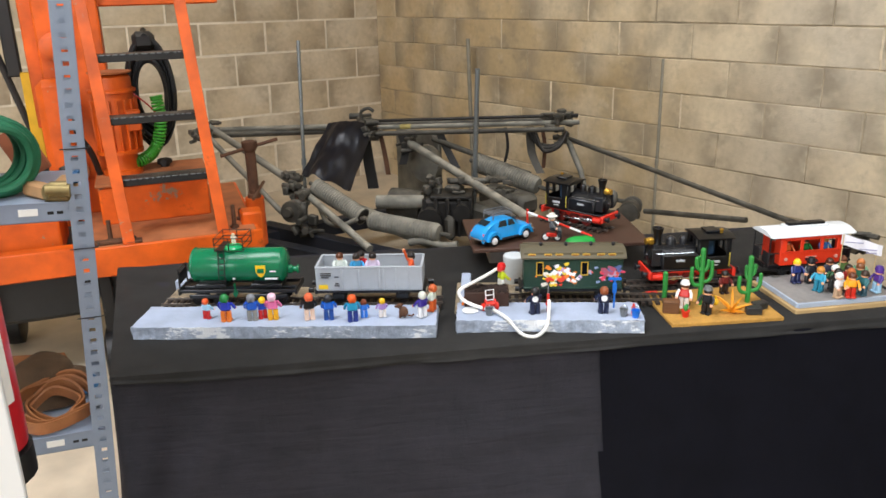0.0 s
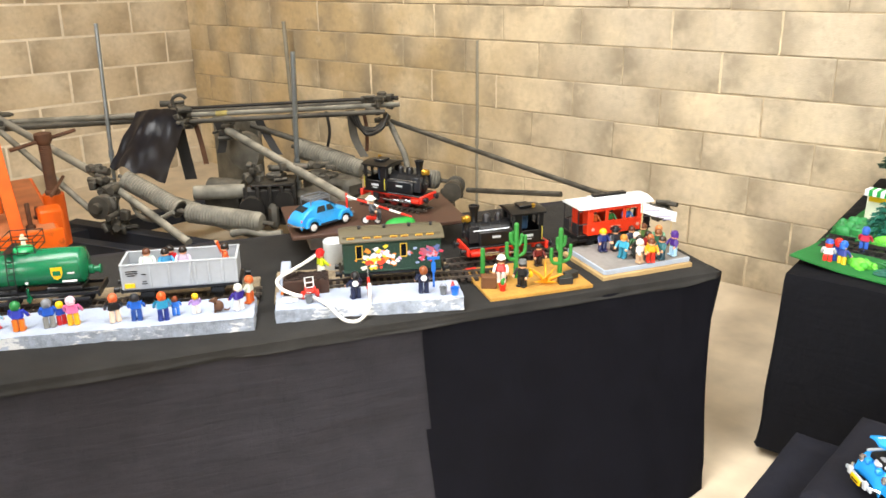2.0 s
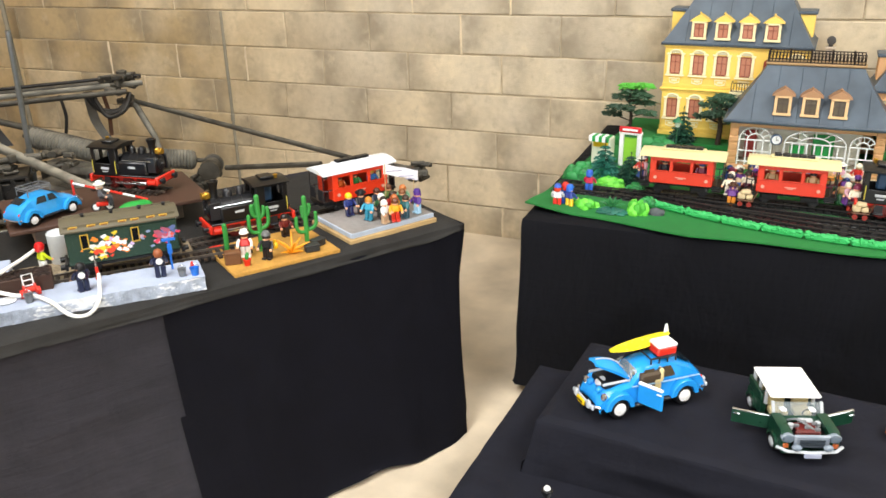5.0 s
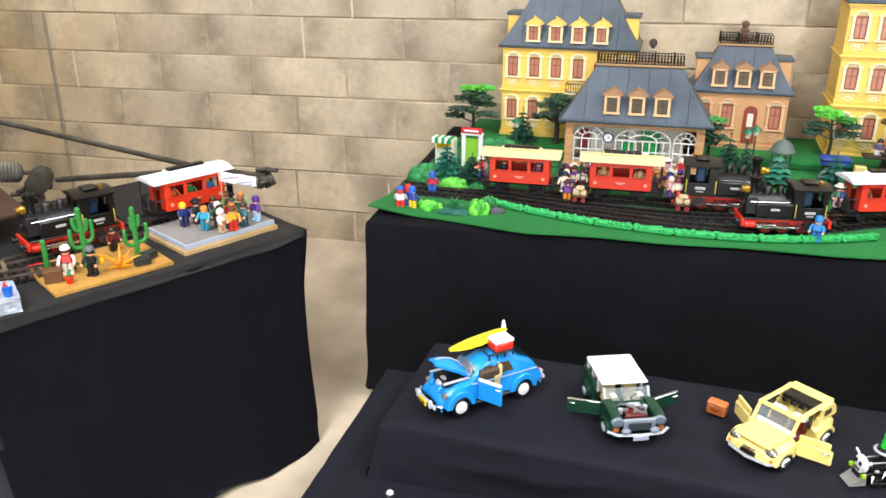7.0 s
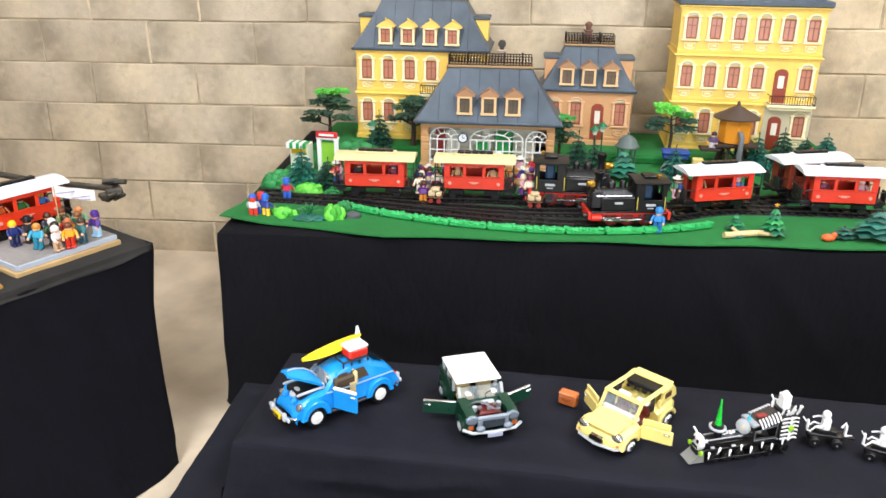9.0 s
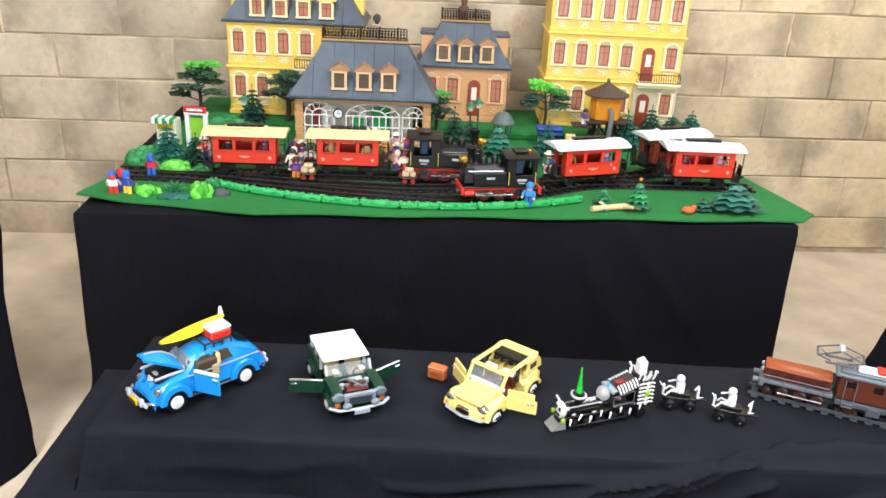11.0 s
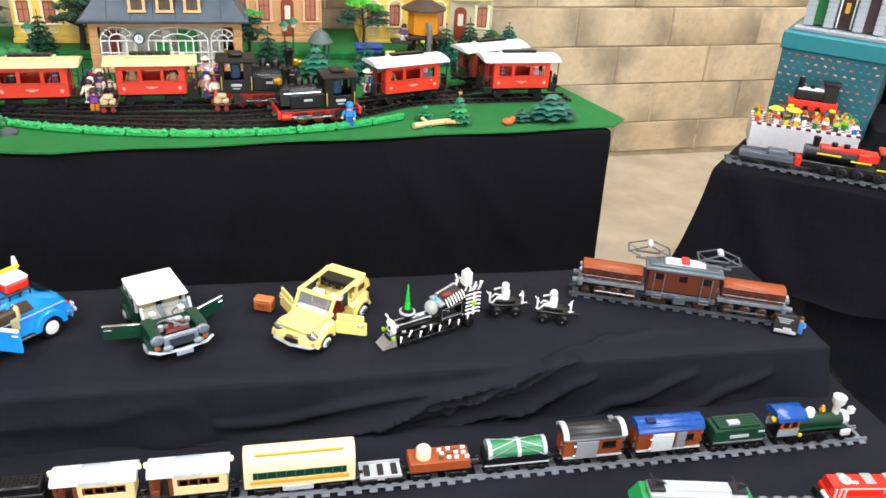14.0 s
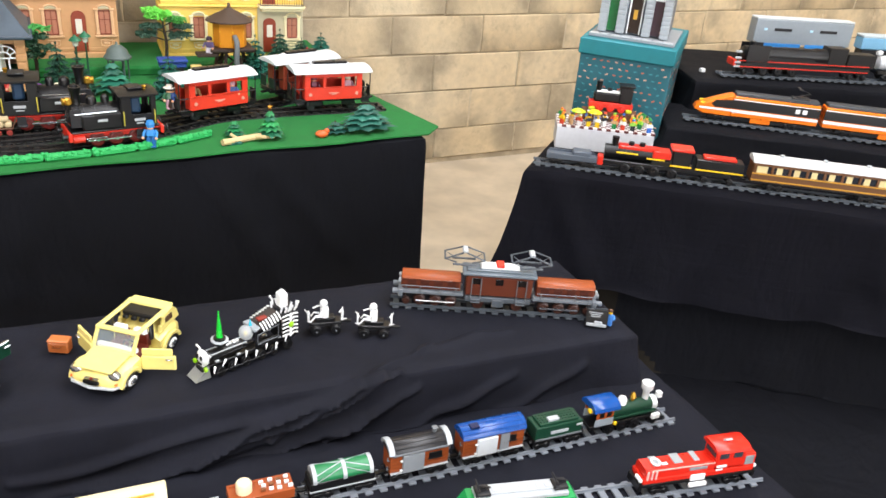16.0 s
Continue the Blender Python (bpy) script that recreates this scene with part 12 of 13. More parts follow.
def coil(r, tube_r, turns, spread, seed, flat=1.0, n=26, fan=0.12):
    """Loose rings of hose or cable standing on edge, in the x-z plane."""
    rnd = random.Random(seed)
    pts = []
    for k in range(turns * n + 1):
        a = 2 * math.pi * k / n
        w = noise.noise(Vector((a * 0.35, seed, 0)))
        rr = r * (1 + 0.09 * w) * (1 - fan * (0.5 + 0.5 * math.sin(1.7 * k / n + seed)))
        pts.append((rr * math.cos(a), spread * (k / (turns * n) - 0.5) + 0.3 * spread * w, flat * rr * math.sin(a)))
    b = B()
    b.tube(pts, tube_r, 8)
    return b


b = coil(0.07, 0.0075, 11, 0.09, 3, fan=0.2)
solid("garden_hose", b, GREEN_H, "coiled dusty green rubber hose on the rack shelf", "hose", on_rack(0.158, -0.085, 1.262 + 0.0755, 18))
b = B()
b.box((0, 0, 0.05), (0.06, 0.012, 0.1), 0.002, rot=Matrix.Rotation(radians(28), 3, "Y"))
solid("clay_slab", b, mat("clay_slab", "a05c3c", 0.8, var=0.2), "brown clay slab leaning on the rack shelf", "slab", on_rack(0.09, -0.22, 1.274, -10))


def brass_block(m, s, label, blue=False):
    f = thing("wooden_fitting", label, "fitting", m)
    p = B()
    p.box((0, 0, 0.016 * s), (0.03 * s, 0.075 * s, 0.03 * s), 0.004)
    part("handle", p, PINE, f, "pale wooden handle")
    p = B()
    p.box((0, 0.045 * s, 0.018 * s), (0.036 * s, 0.02 * s, 0.034 * s), 0.004)
    p.cyl((-0.02 * s, 0.05 * s, 0.02 * s), (0.02 * s, 0.05 * s, 0.02 * s), 0.012 * s, n=12)
    part("ferrule", p, BRASS, f, "worn brass ferrule")
    if blue:
        p = B()
        p.box((-0.02 * s, 0.0, 0.034 * s), (0.012, 0.03, 0.02), 0.002)
        part("tape", p, BLUE_CL, f, "scrap of blue tape")


brass_block(on_rack(0.085, -0.05, 1.262, 35), 0.9, "small pale wooden fitting with brass ends on the shelf")
brass_block(on_rack(0.04, -0.055, 1.262, -12), 1.05, "brass and wood fitting with a scrap of blue tape", True)

# leather straps and canvas on the lower shelf
b = B()
for r0, z0, w in ((0.062, 0.0, 0.024), (0.056, 0.006, 0.02), (0.045, 0.0, 0.024), (0.036, 0.004, 0.018)):
    n = 34
    vs = []
    for k in range(n):
        a = 2 * math.pi * k / n
        rr = r0 * (1 + 0.08 * math.sin(2 * a + z0 * 300))
        for dr, dz in ((0, 0), (0.004, 0), (0.004, w), (0, w)):
            vs.append(((rr + dr) * math.cos(a) * 1.15, (rr + dr) * math.sin(a), z0 + dz + 0.35 * (rr + dr) * (1 + math.sin(a)) + 0.006 * math.sin(3 * a + r0 * 90)))
    fs = []
    for k in range(n):
        for q in range(4):
            fs.append((k * 4 + q, ((k + 1) % n) * 4 + q, ((k + 1) % n) * 4 + (q + 1) % 4, k * 4 + (q + 1) % 4))
    b.add(vs, [f[::-1] for f in fs])
b.v = [(x, y, z + 0.006) for x, y, z in b.v]
lb = solid("leather_strap", b, LEATHER, "coiled tan leather strap on the rack shelf", "strap", on_rack(0.1, -0.072, 0.785, 190))
q = B()
q.box((0.075, -0.01, 0.02), (0.012, 0.02, 0.026), 0.003)
part("buckle", q, GALV, lb, "steel buckle")


def heap(name, sx, sy, sz, m, material, label, seed, cat):
    """A folded, slumped bundle of soft stuff."""
    b = B()
    u, w = 30, 14
    b.sph((0, 0, 0), (sx, sy, sz), u, w)
    vs = []
    for x, y, z in b.v:
        p = Vector((x * 16, y * 16, z * 16 + seed))
        d = 1 + 0.28 * noise.noise(p) + 0.12 * math.sin(z * 160 + 4 * noise.noise(p * 0.5))
        vs.append((x * d, y * d, max(z * d, -sz * 0.6) + sz * 0.6))
    b.v = vs
    return solid(name, b, material, label, cat, m, angle=80)


heap("canvas_bag", 0.085, 0.06, 0.06, on_rack(0.125, -0.17, 0.785, 10), CANVAS, "slumped brown canvas bag on the rack shelf", 1, "bag")
heap("blue_rag", 0.05, 0.045, 0.022, on_rack(0.07, -0.19, 0.785, 40), BLUE_CL, "crumpled blue rag under the canvas bag", 7, "rag")
b = B()
b.lathe((-0.06, 0, 0.034), (1, 0, 0), [(0, 0.028), (0.004, 0.034), (0.12, 0.035), (0.124, 0.028)], 20)
lr = solid("leather_roll", b, LEATHER, "rolled tan leather apron at the back of the shelf", "leather", on_rack(0.14, -0.262, 0.785, -8))

# fire extinguisher on its stand, beside a white board
EX, EY, EZ = -0.28, 0.008, 0.94
ex = thing("fire_extinguisher", "red fire extinguisher with a black hose and paper label", "extinguisher", pose(EX, EY, EZ))
p = B()
p.lathe((0, 0, 0), (0, 0, 1), [(0, 0.055), (0.004, 0.062), (0.02, 0.064), (0.29, 0.064), (0.325, 0.054), (0.35, 0.03), (0.365, 0.022), (0.375, 0.022)], 28)
part("cylinder", p, EXT_RED, ex, "glossy red steel cylinder")
p = B()
p.lathe((0, 0, 0.36), (0, 0, 1), [(0, 0.02), (0.01, 0.024), (0.03, 0.018), (0.05, 0.014)], 14)
p.box((0.03, 0, 0.405), (0.11, 0.016, 0.01), 0.003)
p.box((0.03, 0, 0.43), (0.11, 0.016, 0.008), 0.003)
part("valve", p, JET, ex, "black valve with squeeze levers")
p = B()
p.tube(bez([(0.03, 0, 0.38), (0.08, 0.005, 0.36), (0.088, 0.01, 0.25), (0.08, 0.01, 0.1), (0.078, 0.01, 0.06)], 6), 0.008, 8)
part("hose", p, JET, ex, "black rubber hose")
p = B()
n = 8
for i in range(n):
    a0, a1 = radians(-20 + 70 * i / n), radians(-20 + 70 * (i + 1) / n)
    vs = [(0.0655 * math.cos(a), 0.0655 * math.sin(a), z) for a in (a0, a1) for z in (0.09, 0.25)]
    p.add(vs, [(0, 2, 3, 1)])
part("label_sheet", p, PAPER, ex, "white paper label")
p = B()
p.lathe((0, 0, -EZ), (0, 0, 1), [(0, 0.12), (0.012, 0.12), (0.02, 0.03), (EZ - 0.06, 0.03), (EZ - 0.05, 0.068), (EZ - 0.002, 0.068)], 20)
solid("extinguisher_stand", p, JET, "black round stand under the fire extinguisher", "stand", pose(EX, EY, EZ))
b = B()
b.box((0.35, 0, 0.82), (0.7, 0.018, 1.56), 0.002)
wb = solid("white_board", b, WHITE_P, "plain white display board standing on the floor", "board", pose(0.045, 0.021, 0, 0, 0, -103))
for x in (0.1, 0.6):
    q = B()
    q.box((x, 0, 0.02), (0.03, 0.3, 0.04), 0.004)
    part("foot", q, WHITE_P, wb)

# ---- orange machine on its chassis ----
MM = pose(-2.19, 0.77, 0, 0, 0, 72.9)
mc = thing("orange_machine", "worn orange workshop machine with a ladder and a jack screw", "machine", MM)
p = B()
p.box((0.16, 0.42, 0.595), (0.72, 0.96, 0.11), 0.006)
p.box((0.16, -0.06, 0.6), (0.73, 0.02, 0.12), 0.004)
ch = part("chassis", p, ORANGE_M, mc, "orange welded chassis with chipped edges")
p = B()
p.box((0.16, 0.42, 0.652), (0.69, 0.9, 0.005), 0.001)
part("deck", p, DIRT, ch, "dusty top plate")
for x in (-0.12, 0.44):
    for y in (0.08, 0.76):
        w = B()
        w.lathe((x - 0.04, y, 0.13), (1, 0, 0), [(0, 0.1), (0.01, 0.13), (0.07, 0.13), (0.08, 0.1)], 20)
        part("wheel", w, JET, mc, "black rubber wheel")
        w = B()
        w.box((x, y, 0.34), (0.05, 0.06, 0.4), 0.006)
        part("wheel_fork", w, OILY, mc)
for s0, s1 in (((0.0, 0.0, 0.655), (-0.06, 0.21, 1.72)), ((0.37, 0.0, 0.655), (0.305, 0.21, 1.72))):
    d = Vector(s1) - Vector(s0)
    rot = d.to_track_quat("Z", "Y").to_matrix()
    p = B()
    L_ = d.length
    p.box((0, 0, L_ / 2), (0.012, 0.07, L_), 0.003)
    p.box((0.0, -0.033, L_ / 2), (0.046, 0.006, L_), 0.002)
    p.v = [tuple(Vector(s0) + Matrix.Rotation(0, 3, "Z") @ (Vector((0, 0, 0)) + Vector((v[0] + d.x * v[2] / L_, v[1] + d.y * v[2] / L_, v[2] * d.z / L_)))) for v in p.v]
    part("ladder_stile", p, ORANGE_M, mc, "orange steel ladder stile")
for z, y in ((0.89, 0.05), (1.13, 0.097), (1.37, 0.143), (1.61, 0.19)):
    f = (z - 0.655) / 1.065
    xa, xb = 0.0 - 0.06 * f, 0.37 - 0.065 * f
    p = B()
    p.box(((xa + xb) / 2, y + 0.02, z), (xb - xa, 0.09, 0.03), 0.003)
    r_ = part("ladder_step", p, OILY, mc, "black ladder step with worn edge")
    q = B()
    rnd = random.Random(int(z * 100))
    x = xa + 0.02
    while x < xb - 0.02:
        w = rnd.uniform(0.008, 0.02)
        q.box((x, y - 0.0255, z + 0.013), (w, 0.003, 0.004), 0.001)
        x += w + rnd.uniform(0.004, 0.014)
    part("tread_tooth", q, GALV, r_, "worn bright teeth of the tread")
p = B()
p.box((0.12, 0.48, 0.735), (0.455, 0.37, 0.17), 0.008)
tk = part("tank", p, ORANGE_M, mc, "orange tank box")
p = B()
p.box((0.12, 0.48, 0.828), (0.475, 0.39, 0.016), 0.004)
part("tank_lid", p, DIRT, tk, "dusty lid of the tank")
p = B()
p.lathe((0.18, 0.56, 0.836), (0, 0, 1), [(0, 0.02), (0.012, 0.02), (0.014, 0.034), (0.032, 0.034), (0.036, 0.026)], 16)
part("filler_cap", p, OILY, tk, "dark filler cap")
p = B()
p.lathe((0.0, 0.5, 0.836), (0, 0, 1), [(0, 0.085), (0.02, 0.085), (0.024, 0.07), (0.09, 0.07), (0.095, 0.1), (0.11, 0.1), (0.114, 0.086), (0.36, 0.086), (0.364, 0.1), (0.375, 0.1), (0.38, 0.085), (0.43, 0.082), (0.445, 0.06)], 24)
mo = part("motor", p, ORANGE_M, mc, "orange electric motor with cooling fins")
fin = B()
fin.box((0.092, 0, 1.06), (0.014, 0.005, 0.22), 0.001)
fin = fin.mesh("fin", ORANGE_M)
for k in range(18):
    part("fin", fin, None, mo).matrix_basis = pose(0, 0.5, 0, 0, 0, 20 * k)
p = B()
p.lathe((0.0, 0.5, 1.281), (0, 0, 1), [(0, 0.09), (0.006, 0.092), (0.01, 0.05)], 20)
part("motor_cap", p, DIRT, mo, "dusty rusted motor cap")
p = B()
p.box((0.075, 0.42, 1.08), (0.06, 0.05, 0.09), 0.006)
part("terminal_box", p, ORANGE_M, mo)
p = B()
p.box((-0.14, 0.64, 1.3), (0.26, 0.2, 1.3), 0.008)
p.box((-0.29, 0.66, 1.5), (0.07, 0.16, 0.9), 0.006)
p.box((-0.24, 0.5, 1.02), (0.12, 0.1, 0.5), 0.03)
co = part("column", p, ORANGE_M, mc, "tall orange column")
for z in (0.86, 1.12, 1.4):
    q = B()
    q.lathe((-0.2, 0.52, z), (0, -1, 0), [(0, 0.06), (0.02, 0.06), (0.024, 0.045), (0.05, 0.045), (0.056, 0.03)], 16)
    part("flange", q, DIRT if z < 1 else ORANGE_M, co, "round flange with bolts")
q = B()
q.tube(bez([(-0.1, 0.5, 0.84), (-0.12, 0.45, 0.95), (-0.16, 0.43, 1.05), (-0.15, 0.5, 1.2)], 6), 0.014, 8)
q.tube(bez([(-0.18, 0.46, 0.7), (-0.2, 0.4, 0.8), (-0.24, 0.43, 0.9)], 6), 0.02, 8)
part("pipe", q, OILY, co, "oily pipes")
p = B()
p.box((0.1, 0.66, 1.6), (0.8, 0.14, 0.09), 0.006)
part("top_beam", p, ORANGE_M, mc, "orange top beam")
p = B()
p.box((-0.37, 0.87, 1.06), (0.05, 0.03, 0.42), 0.003)
part("yellow_bar", p, YELLOW, mc, "yellow painted bar")
p = B()
p.box((-0.37, 0.87, 0.72), (0.09, 0.05, 0.3), 0.004)
p.box((-0.42, 0.9, 1.45), (0.06, 0.05, 0.4), 0.006)
p.tube([(-0.48, 0.9, 1.35), (-0.36, 0.9, 0.85), (-0.3, 0.86, 0.6)], 0.016, 8)
p.box((-0.3, 0.86, 0.6), (0.16, 0.06, 0.05), 0.005)
part("bracket", p, OILY, mc, "oily black bracket")
b = coil(0.17, 0.012, 15, 0.12, 5, 1.4, fan=0.4)
b.v = [(x * 0.62 + 0.165, y + 0.7, z * 1.05 + 1.16) for x, y, z in b.v]
part("cable_coil", b, JET, mc, "coil of black cable hung on the column")
p = B()
p.box((0.16, 0.69, 1.4), (0.1, 0.1, 0.08), 0.02)
p.tube([(0.165, 0.64, 1.42), (0.165, 0.78, 1.44)], 0.014, 8)
part("cable_hook", p, OILY, mc)
p = B()
p.tube(bez([(0.05, 0.62, 1.2), (0.14, 0.6, 1.12), (0.19, 0.6, 1.05)], 6), 0.004, 6)
part("red_wire", p, EXT_RED, mc, "red wire")
cl = bez([(0.18, 0.56, 1.16), (0.185, 0.55, 1.04), (0.15, 0.54, 0.93), (0.08, 0.5, 0.885), (-0.04, 0.46, 0.885)], 30)
pts = []
for k, c in enumerate(cl):
    d = (cl[min(k + 1, len(cl) - 1)] - cl[max(k - 1, 0)]).normalized()
    s1 = d.cross(Vector((0, 1, 0.1))).normalized()
    s2 = d.cross(s1)
    for j in range(3):
        a = 2 * math.pi * (k * 3 + j) / 11.0
        pts.append(c + (s1 * math.cos(a) + s2 * math.sin(a)) * 0.024)
p = B()
p.tube(pts, 0.0055, 6)
part("spiral_hose", p, LIME, mc, "green coiled air hose")
# the frame runs on behind the rack
p = B()
p.box((-0.56, 0.12, 0.57), (0.72, 0.07, 0.12), 0.006)
part("side_beam", p, ORANGE_M, mc, "orange beam of the machine frame")
p = B()
p.box((-0.56, 0.7, 0.57), (0.72, 0.07, 0.12), 0.006)
part("side_beam", p, ORANGE_M, mc)
p = B()
p.box((-0.9, 0.42, 0.57), (0.06, 0.5, 0.12), 0.006)
part("end_beam", p, ORANGE_M, mc)
p = B()
p.box((-0.5, 0.42, 0.56), (0.76, 0.52, 0.02), 0.004)
part("floor_plate", p, OILY, mc, "oily dark deck plate")
p = B()
p.box((-0.42, 0.36, 0.66), (0.3, 0.3, 0.18), 0.01)
p.cyl((-0.5, 0.3, 0.6), (-0.5, 0.3, 0.84), 0.05, n=16)
part("hydraulic_block", p, ORANGE_M, mc, "orange hydraulic block")
for x, y in ((-0.3, 0.3), (-0.44, 0.24), (-0.55, 0.34)):
    p = B()
    p.tube(bez([(x, y, 0.7), (x - 0.05, y - 0.06, 0.8), (x - 0.12, y - 0.02, 0.74), (x - 0.14, y, 0.6)], 6), 0.012, 8)
    part("hydraulic_hose", p, JET, mc)
for x in (-0.6,):
    for y in (0.1, 0.74):
        p = B()
        p.lathe((x - 0.04, y, 0.13), (1, 0, 0), [(0, 0.1), (0.01, 0.13), (0.07, 0.13), (0.08, 0.1)], 20)
        part("wheel", p, JET, mc)
        p = B()
        p.box((x, y, 0.38), (0.05, 0.06, 0.34), 0.006)
        part("wheel_fork", p, OILY, mc)
# added dark boxes that fill the dark region under the frame
p = B()
p.box((0.16, 0.42, 0.4), (0.6, 0.7, 0.26), 0.02)
p.box((-0.5, 0.42, 0.42), (0.66, 0.5, 0.24), 0.02)
part("sump", p, OILY, mc, "added dark box filling the space under the chassis")
# jack screw at the corner
p = B()
p.box((0.5, 0.1, 0.62), (0.09, 0.1, 0.17), 0.008)
p.cyl((0.54, 0.25, 0.5), (0.54, 0.25, 0.72), 0.042, n=18)
jk = part("jack_base", p, ORANGE_M, mc, "orange jack tube")
p = B()
p.lathe((0.54, 0.25, 0.715), (0, 0, 1), [(0, 0.03), (0.02, 0.03)] + [(0.02 + 0.004 * k, 0.022 + 0.003 * (k % 2)) for k in range(1, 50)] + [(0.23, 0.034), (0.26, 0.034), (0.264, 0.02)], 14)
p.tube([(0.54 - 0.13, 0.2, 0.93), (0.54 + 0.13, 0.3, 0.965)], 0.008, 8)
p.tube([(0.54 - 0.02, 0.12, 0.745), (0.54 + 0.06, 0.36, 0.76)], 0.007, 8)
part("jack_screw", p, RUSTY, jk, "rusted jack screw with tommy bars")
for x, y, h in ((-0.07, 0.03, 0.09), (0.42, 0.02, 0.1), (0.46, 0.14, 0.05)):
    p = B()
    p.cyl((x, y, 0.655), (x, y, 0.655 + h), 0.009, n=10)
    p.cyl((x, y, 0.655), (x, y, 0.667), 0.018, n=6)
    part("bolt", p, RUSTY, mc, "rusty stud with a nut")
p = B()
p.box((-0.07, 0.0, 0.664), (0.16, 0.03, 0.018), 0.004)
p.box((0.02, -0.01, 0.66), (0.06, 0.05, 0.01), 0.003)
p.sph((0.0, 0.02, 0.665), (0.03, 0.02, 0.012), 10, 6)
part("rusty_strip", p, RUSTY, mc, "rusted strip and swarf")

# ---- the dismantled pantograph: tubes, springs and a base frame ----
pg = thing("pantograph", "dismantled grey train pantograph of dusty tubes and coil springs", "pantograph")


def bar(name, pts, r, material, label="", n=10, parent=None):
    p = B()
    p.tube(pts, r, n)
    return part(name, p, material, parent or pg, label)


def clamp(c, s, seed, parent=None):
    """A lump of castings, lugs and bolt heads at a joint."""
    rnd = random.Random(seed)
    p = B()
    for k in range(12):
        d = Vector((rnd.uniform(-1, 1), rnd.uniform(-1, 1), rnd.uniform(-1, 1))) * s * 0.6
        rot = Matrix.Rotation(rnd.uniform(0, 3), 3, "Z") @ Matrix.Rotation(rnd.uniform(-0.5, 0.5), 3, "X")
        q = B()
        if k % 2:
            q.box((0, 0, 0), (s * rnd.uniform(0.3, 1.0), s * rnd.uniform(0.2, 0.6), s * rnd.uniform(0.2, 0.6)), s * 0.06)
        else:
            q.cyl((-s * 0.45, 0, 0), (s * 0.45, 0, 0), s * rnd.uniform(0.1, 0.26), n=10)
        p.add([rot @ Vector(v) + d + Vector(c) for v in q.v], q.f)
    return part("joint", p, RUST, parent or pg, "greasy cast joint with bolts")


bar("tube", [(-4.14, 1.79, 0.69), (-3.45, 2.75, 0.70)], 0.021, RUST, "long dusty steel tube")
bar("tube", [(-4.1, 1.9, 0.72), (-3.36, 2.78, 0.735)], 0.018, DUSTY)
clamp((-4.12, 1.8, 0.69), 0.06, 1)
clamp((-3.84, 1.78, 0.77), 0.07, 2)
N0, N1 = Vector((-3.29, 2.64, 0.755)), Vector((-2.34, 3.36, 0.815))
ax = (N1 - N0).normalized()
sd = Vector((ax.y, -ax.x, 0)).normalized()
for o, dz, r, m_, e in ((-0.085, 0.02, 0.01, OILY, 0.1), (-0.03, 0.006, 0.013, RUST, 0.0), (0.03, -0.004, 0.015, DUSTY, 0.12), (0.095, -0.032, 0.015, RUST, 0.04)):
    bar("tube", [N0 + sd * o + Vector((0, 0, dz)) - ax * 0.12, N1 + sd * o + Vector((0, 0, dz)) + ax * e], r, m_, "grey tube of the bundle")
p = B()
p.cyl(N0 + sd * 0.03 + ax * 0.2 + Vector((0, 0, -0.004)), N0 + sd * 0.03 + ax * 0.27 + Vector((0, 0, -0.003)), 0.0158, n=12)
part("paint_ring", p, mat("worn_yellow_ring", "a89858", 0.7, var=0.3, scale=40), pg, "worn yellow paint ring")
for k in range(5):
    clamp(N0 + ax * (0.03 * k - 0.1) + sd * (0.06 * k - 0.12) + Vector((0, 0, -0.01 * (k % 2))), 0.085, 10 + k)
clamp(N1 - ax * 0.05 + sd * 0.02, 0.08, 21)
clamp(N1 + ax * 0.04 - sd * 0.08, 0.06, 22)
bar("hook", bez([(-3.33, 2.6, 0.76), (-3.34, 2.59, 0.84), (-3.3, 2.62, 0.87), (-3.27, 2.64, 0.85)], 5), 0.011, RUST, "bent hook end")
for o in (-0.08, 0.08):
    q = N1 + sd * o
    p = B()
    p.lathe(q, (0, 0, 1), [(0, 0.014), (0.035, 0.014), (0.04, 0.03), (0.055, 0.03), (0.06, 0.02)], 12)
    part("knob", p, RUST, pg, "dark round knob")
bar("tube", [(-3.06, 2.77, 0.66), (-1.96, 2.62, 0.51), (-1.7, 2.585, 0.475)], 0.024, DUSTY, "slanting pale dusty tube", 12)
bar("tube", [(-3.0, 2.9, 0.68), (-2.42, 3.2, 0.5)], 0.018, RUST)
clamp((-3.08, 2.77, 0.66), 0.08, 31)
for q0, q1, r in (((-3.84, 1.78, 0.79), (-3.13, 1.98, 0.52), 0.021), ((-3.13, 1.98, 0.52), (-2.35, 2.0, 0.31), 0.021), ((-3.83, 1.77, 0.72), (-3.13, 1.89, 0.36), 0.017), ((-3.62, 1.86, 0.7), (-3.1, 2.02, 0.5), 0.014)):
    bar("tube", [q0, q1], r, DUSTY, "thin dusty strut")
for k, c in enumerate(((-3.13, 1.98, 0.53), (-3.05, 1.96, 0.5), (-2.98, 1.94, 0.46))):
    clamp(c, 0.085, 40 + k)
p = B()
p.lathe((-2.95, 1.88, 0.41), (0.5, -0.8, 0.1), [(-0.05, 0.035), (-0.045, 0.06), (-0.02, 0.065), (0, 0.045), (0.02, 0.065), (0.045, 0.06), (0.05, 0.03), (0.08, 0.025)], 18)
part("hub", p, RUST, pg, "oily round hub")
clamp((-2.9, 1.92, 0.33), 0.1, 45)
bar("strap", bez([(-2.86, 1.99, 0.44), (-2.8, 2.0, 0.36), (-2.7, 2.03, 0.35), (-2.6, 2.08, 0.4)], 6), 0.013, DUSTY, "bent metal strap")


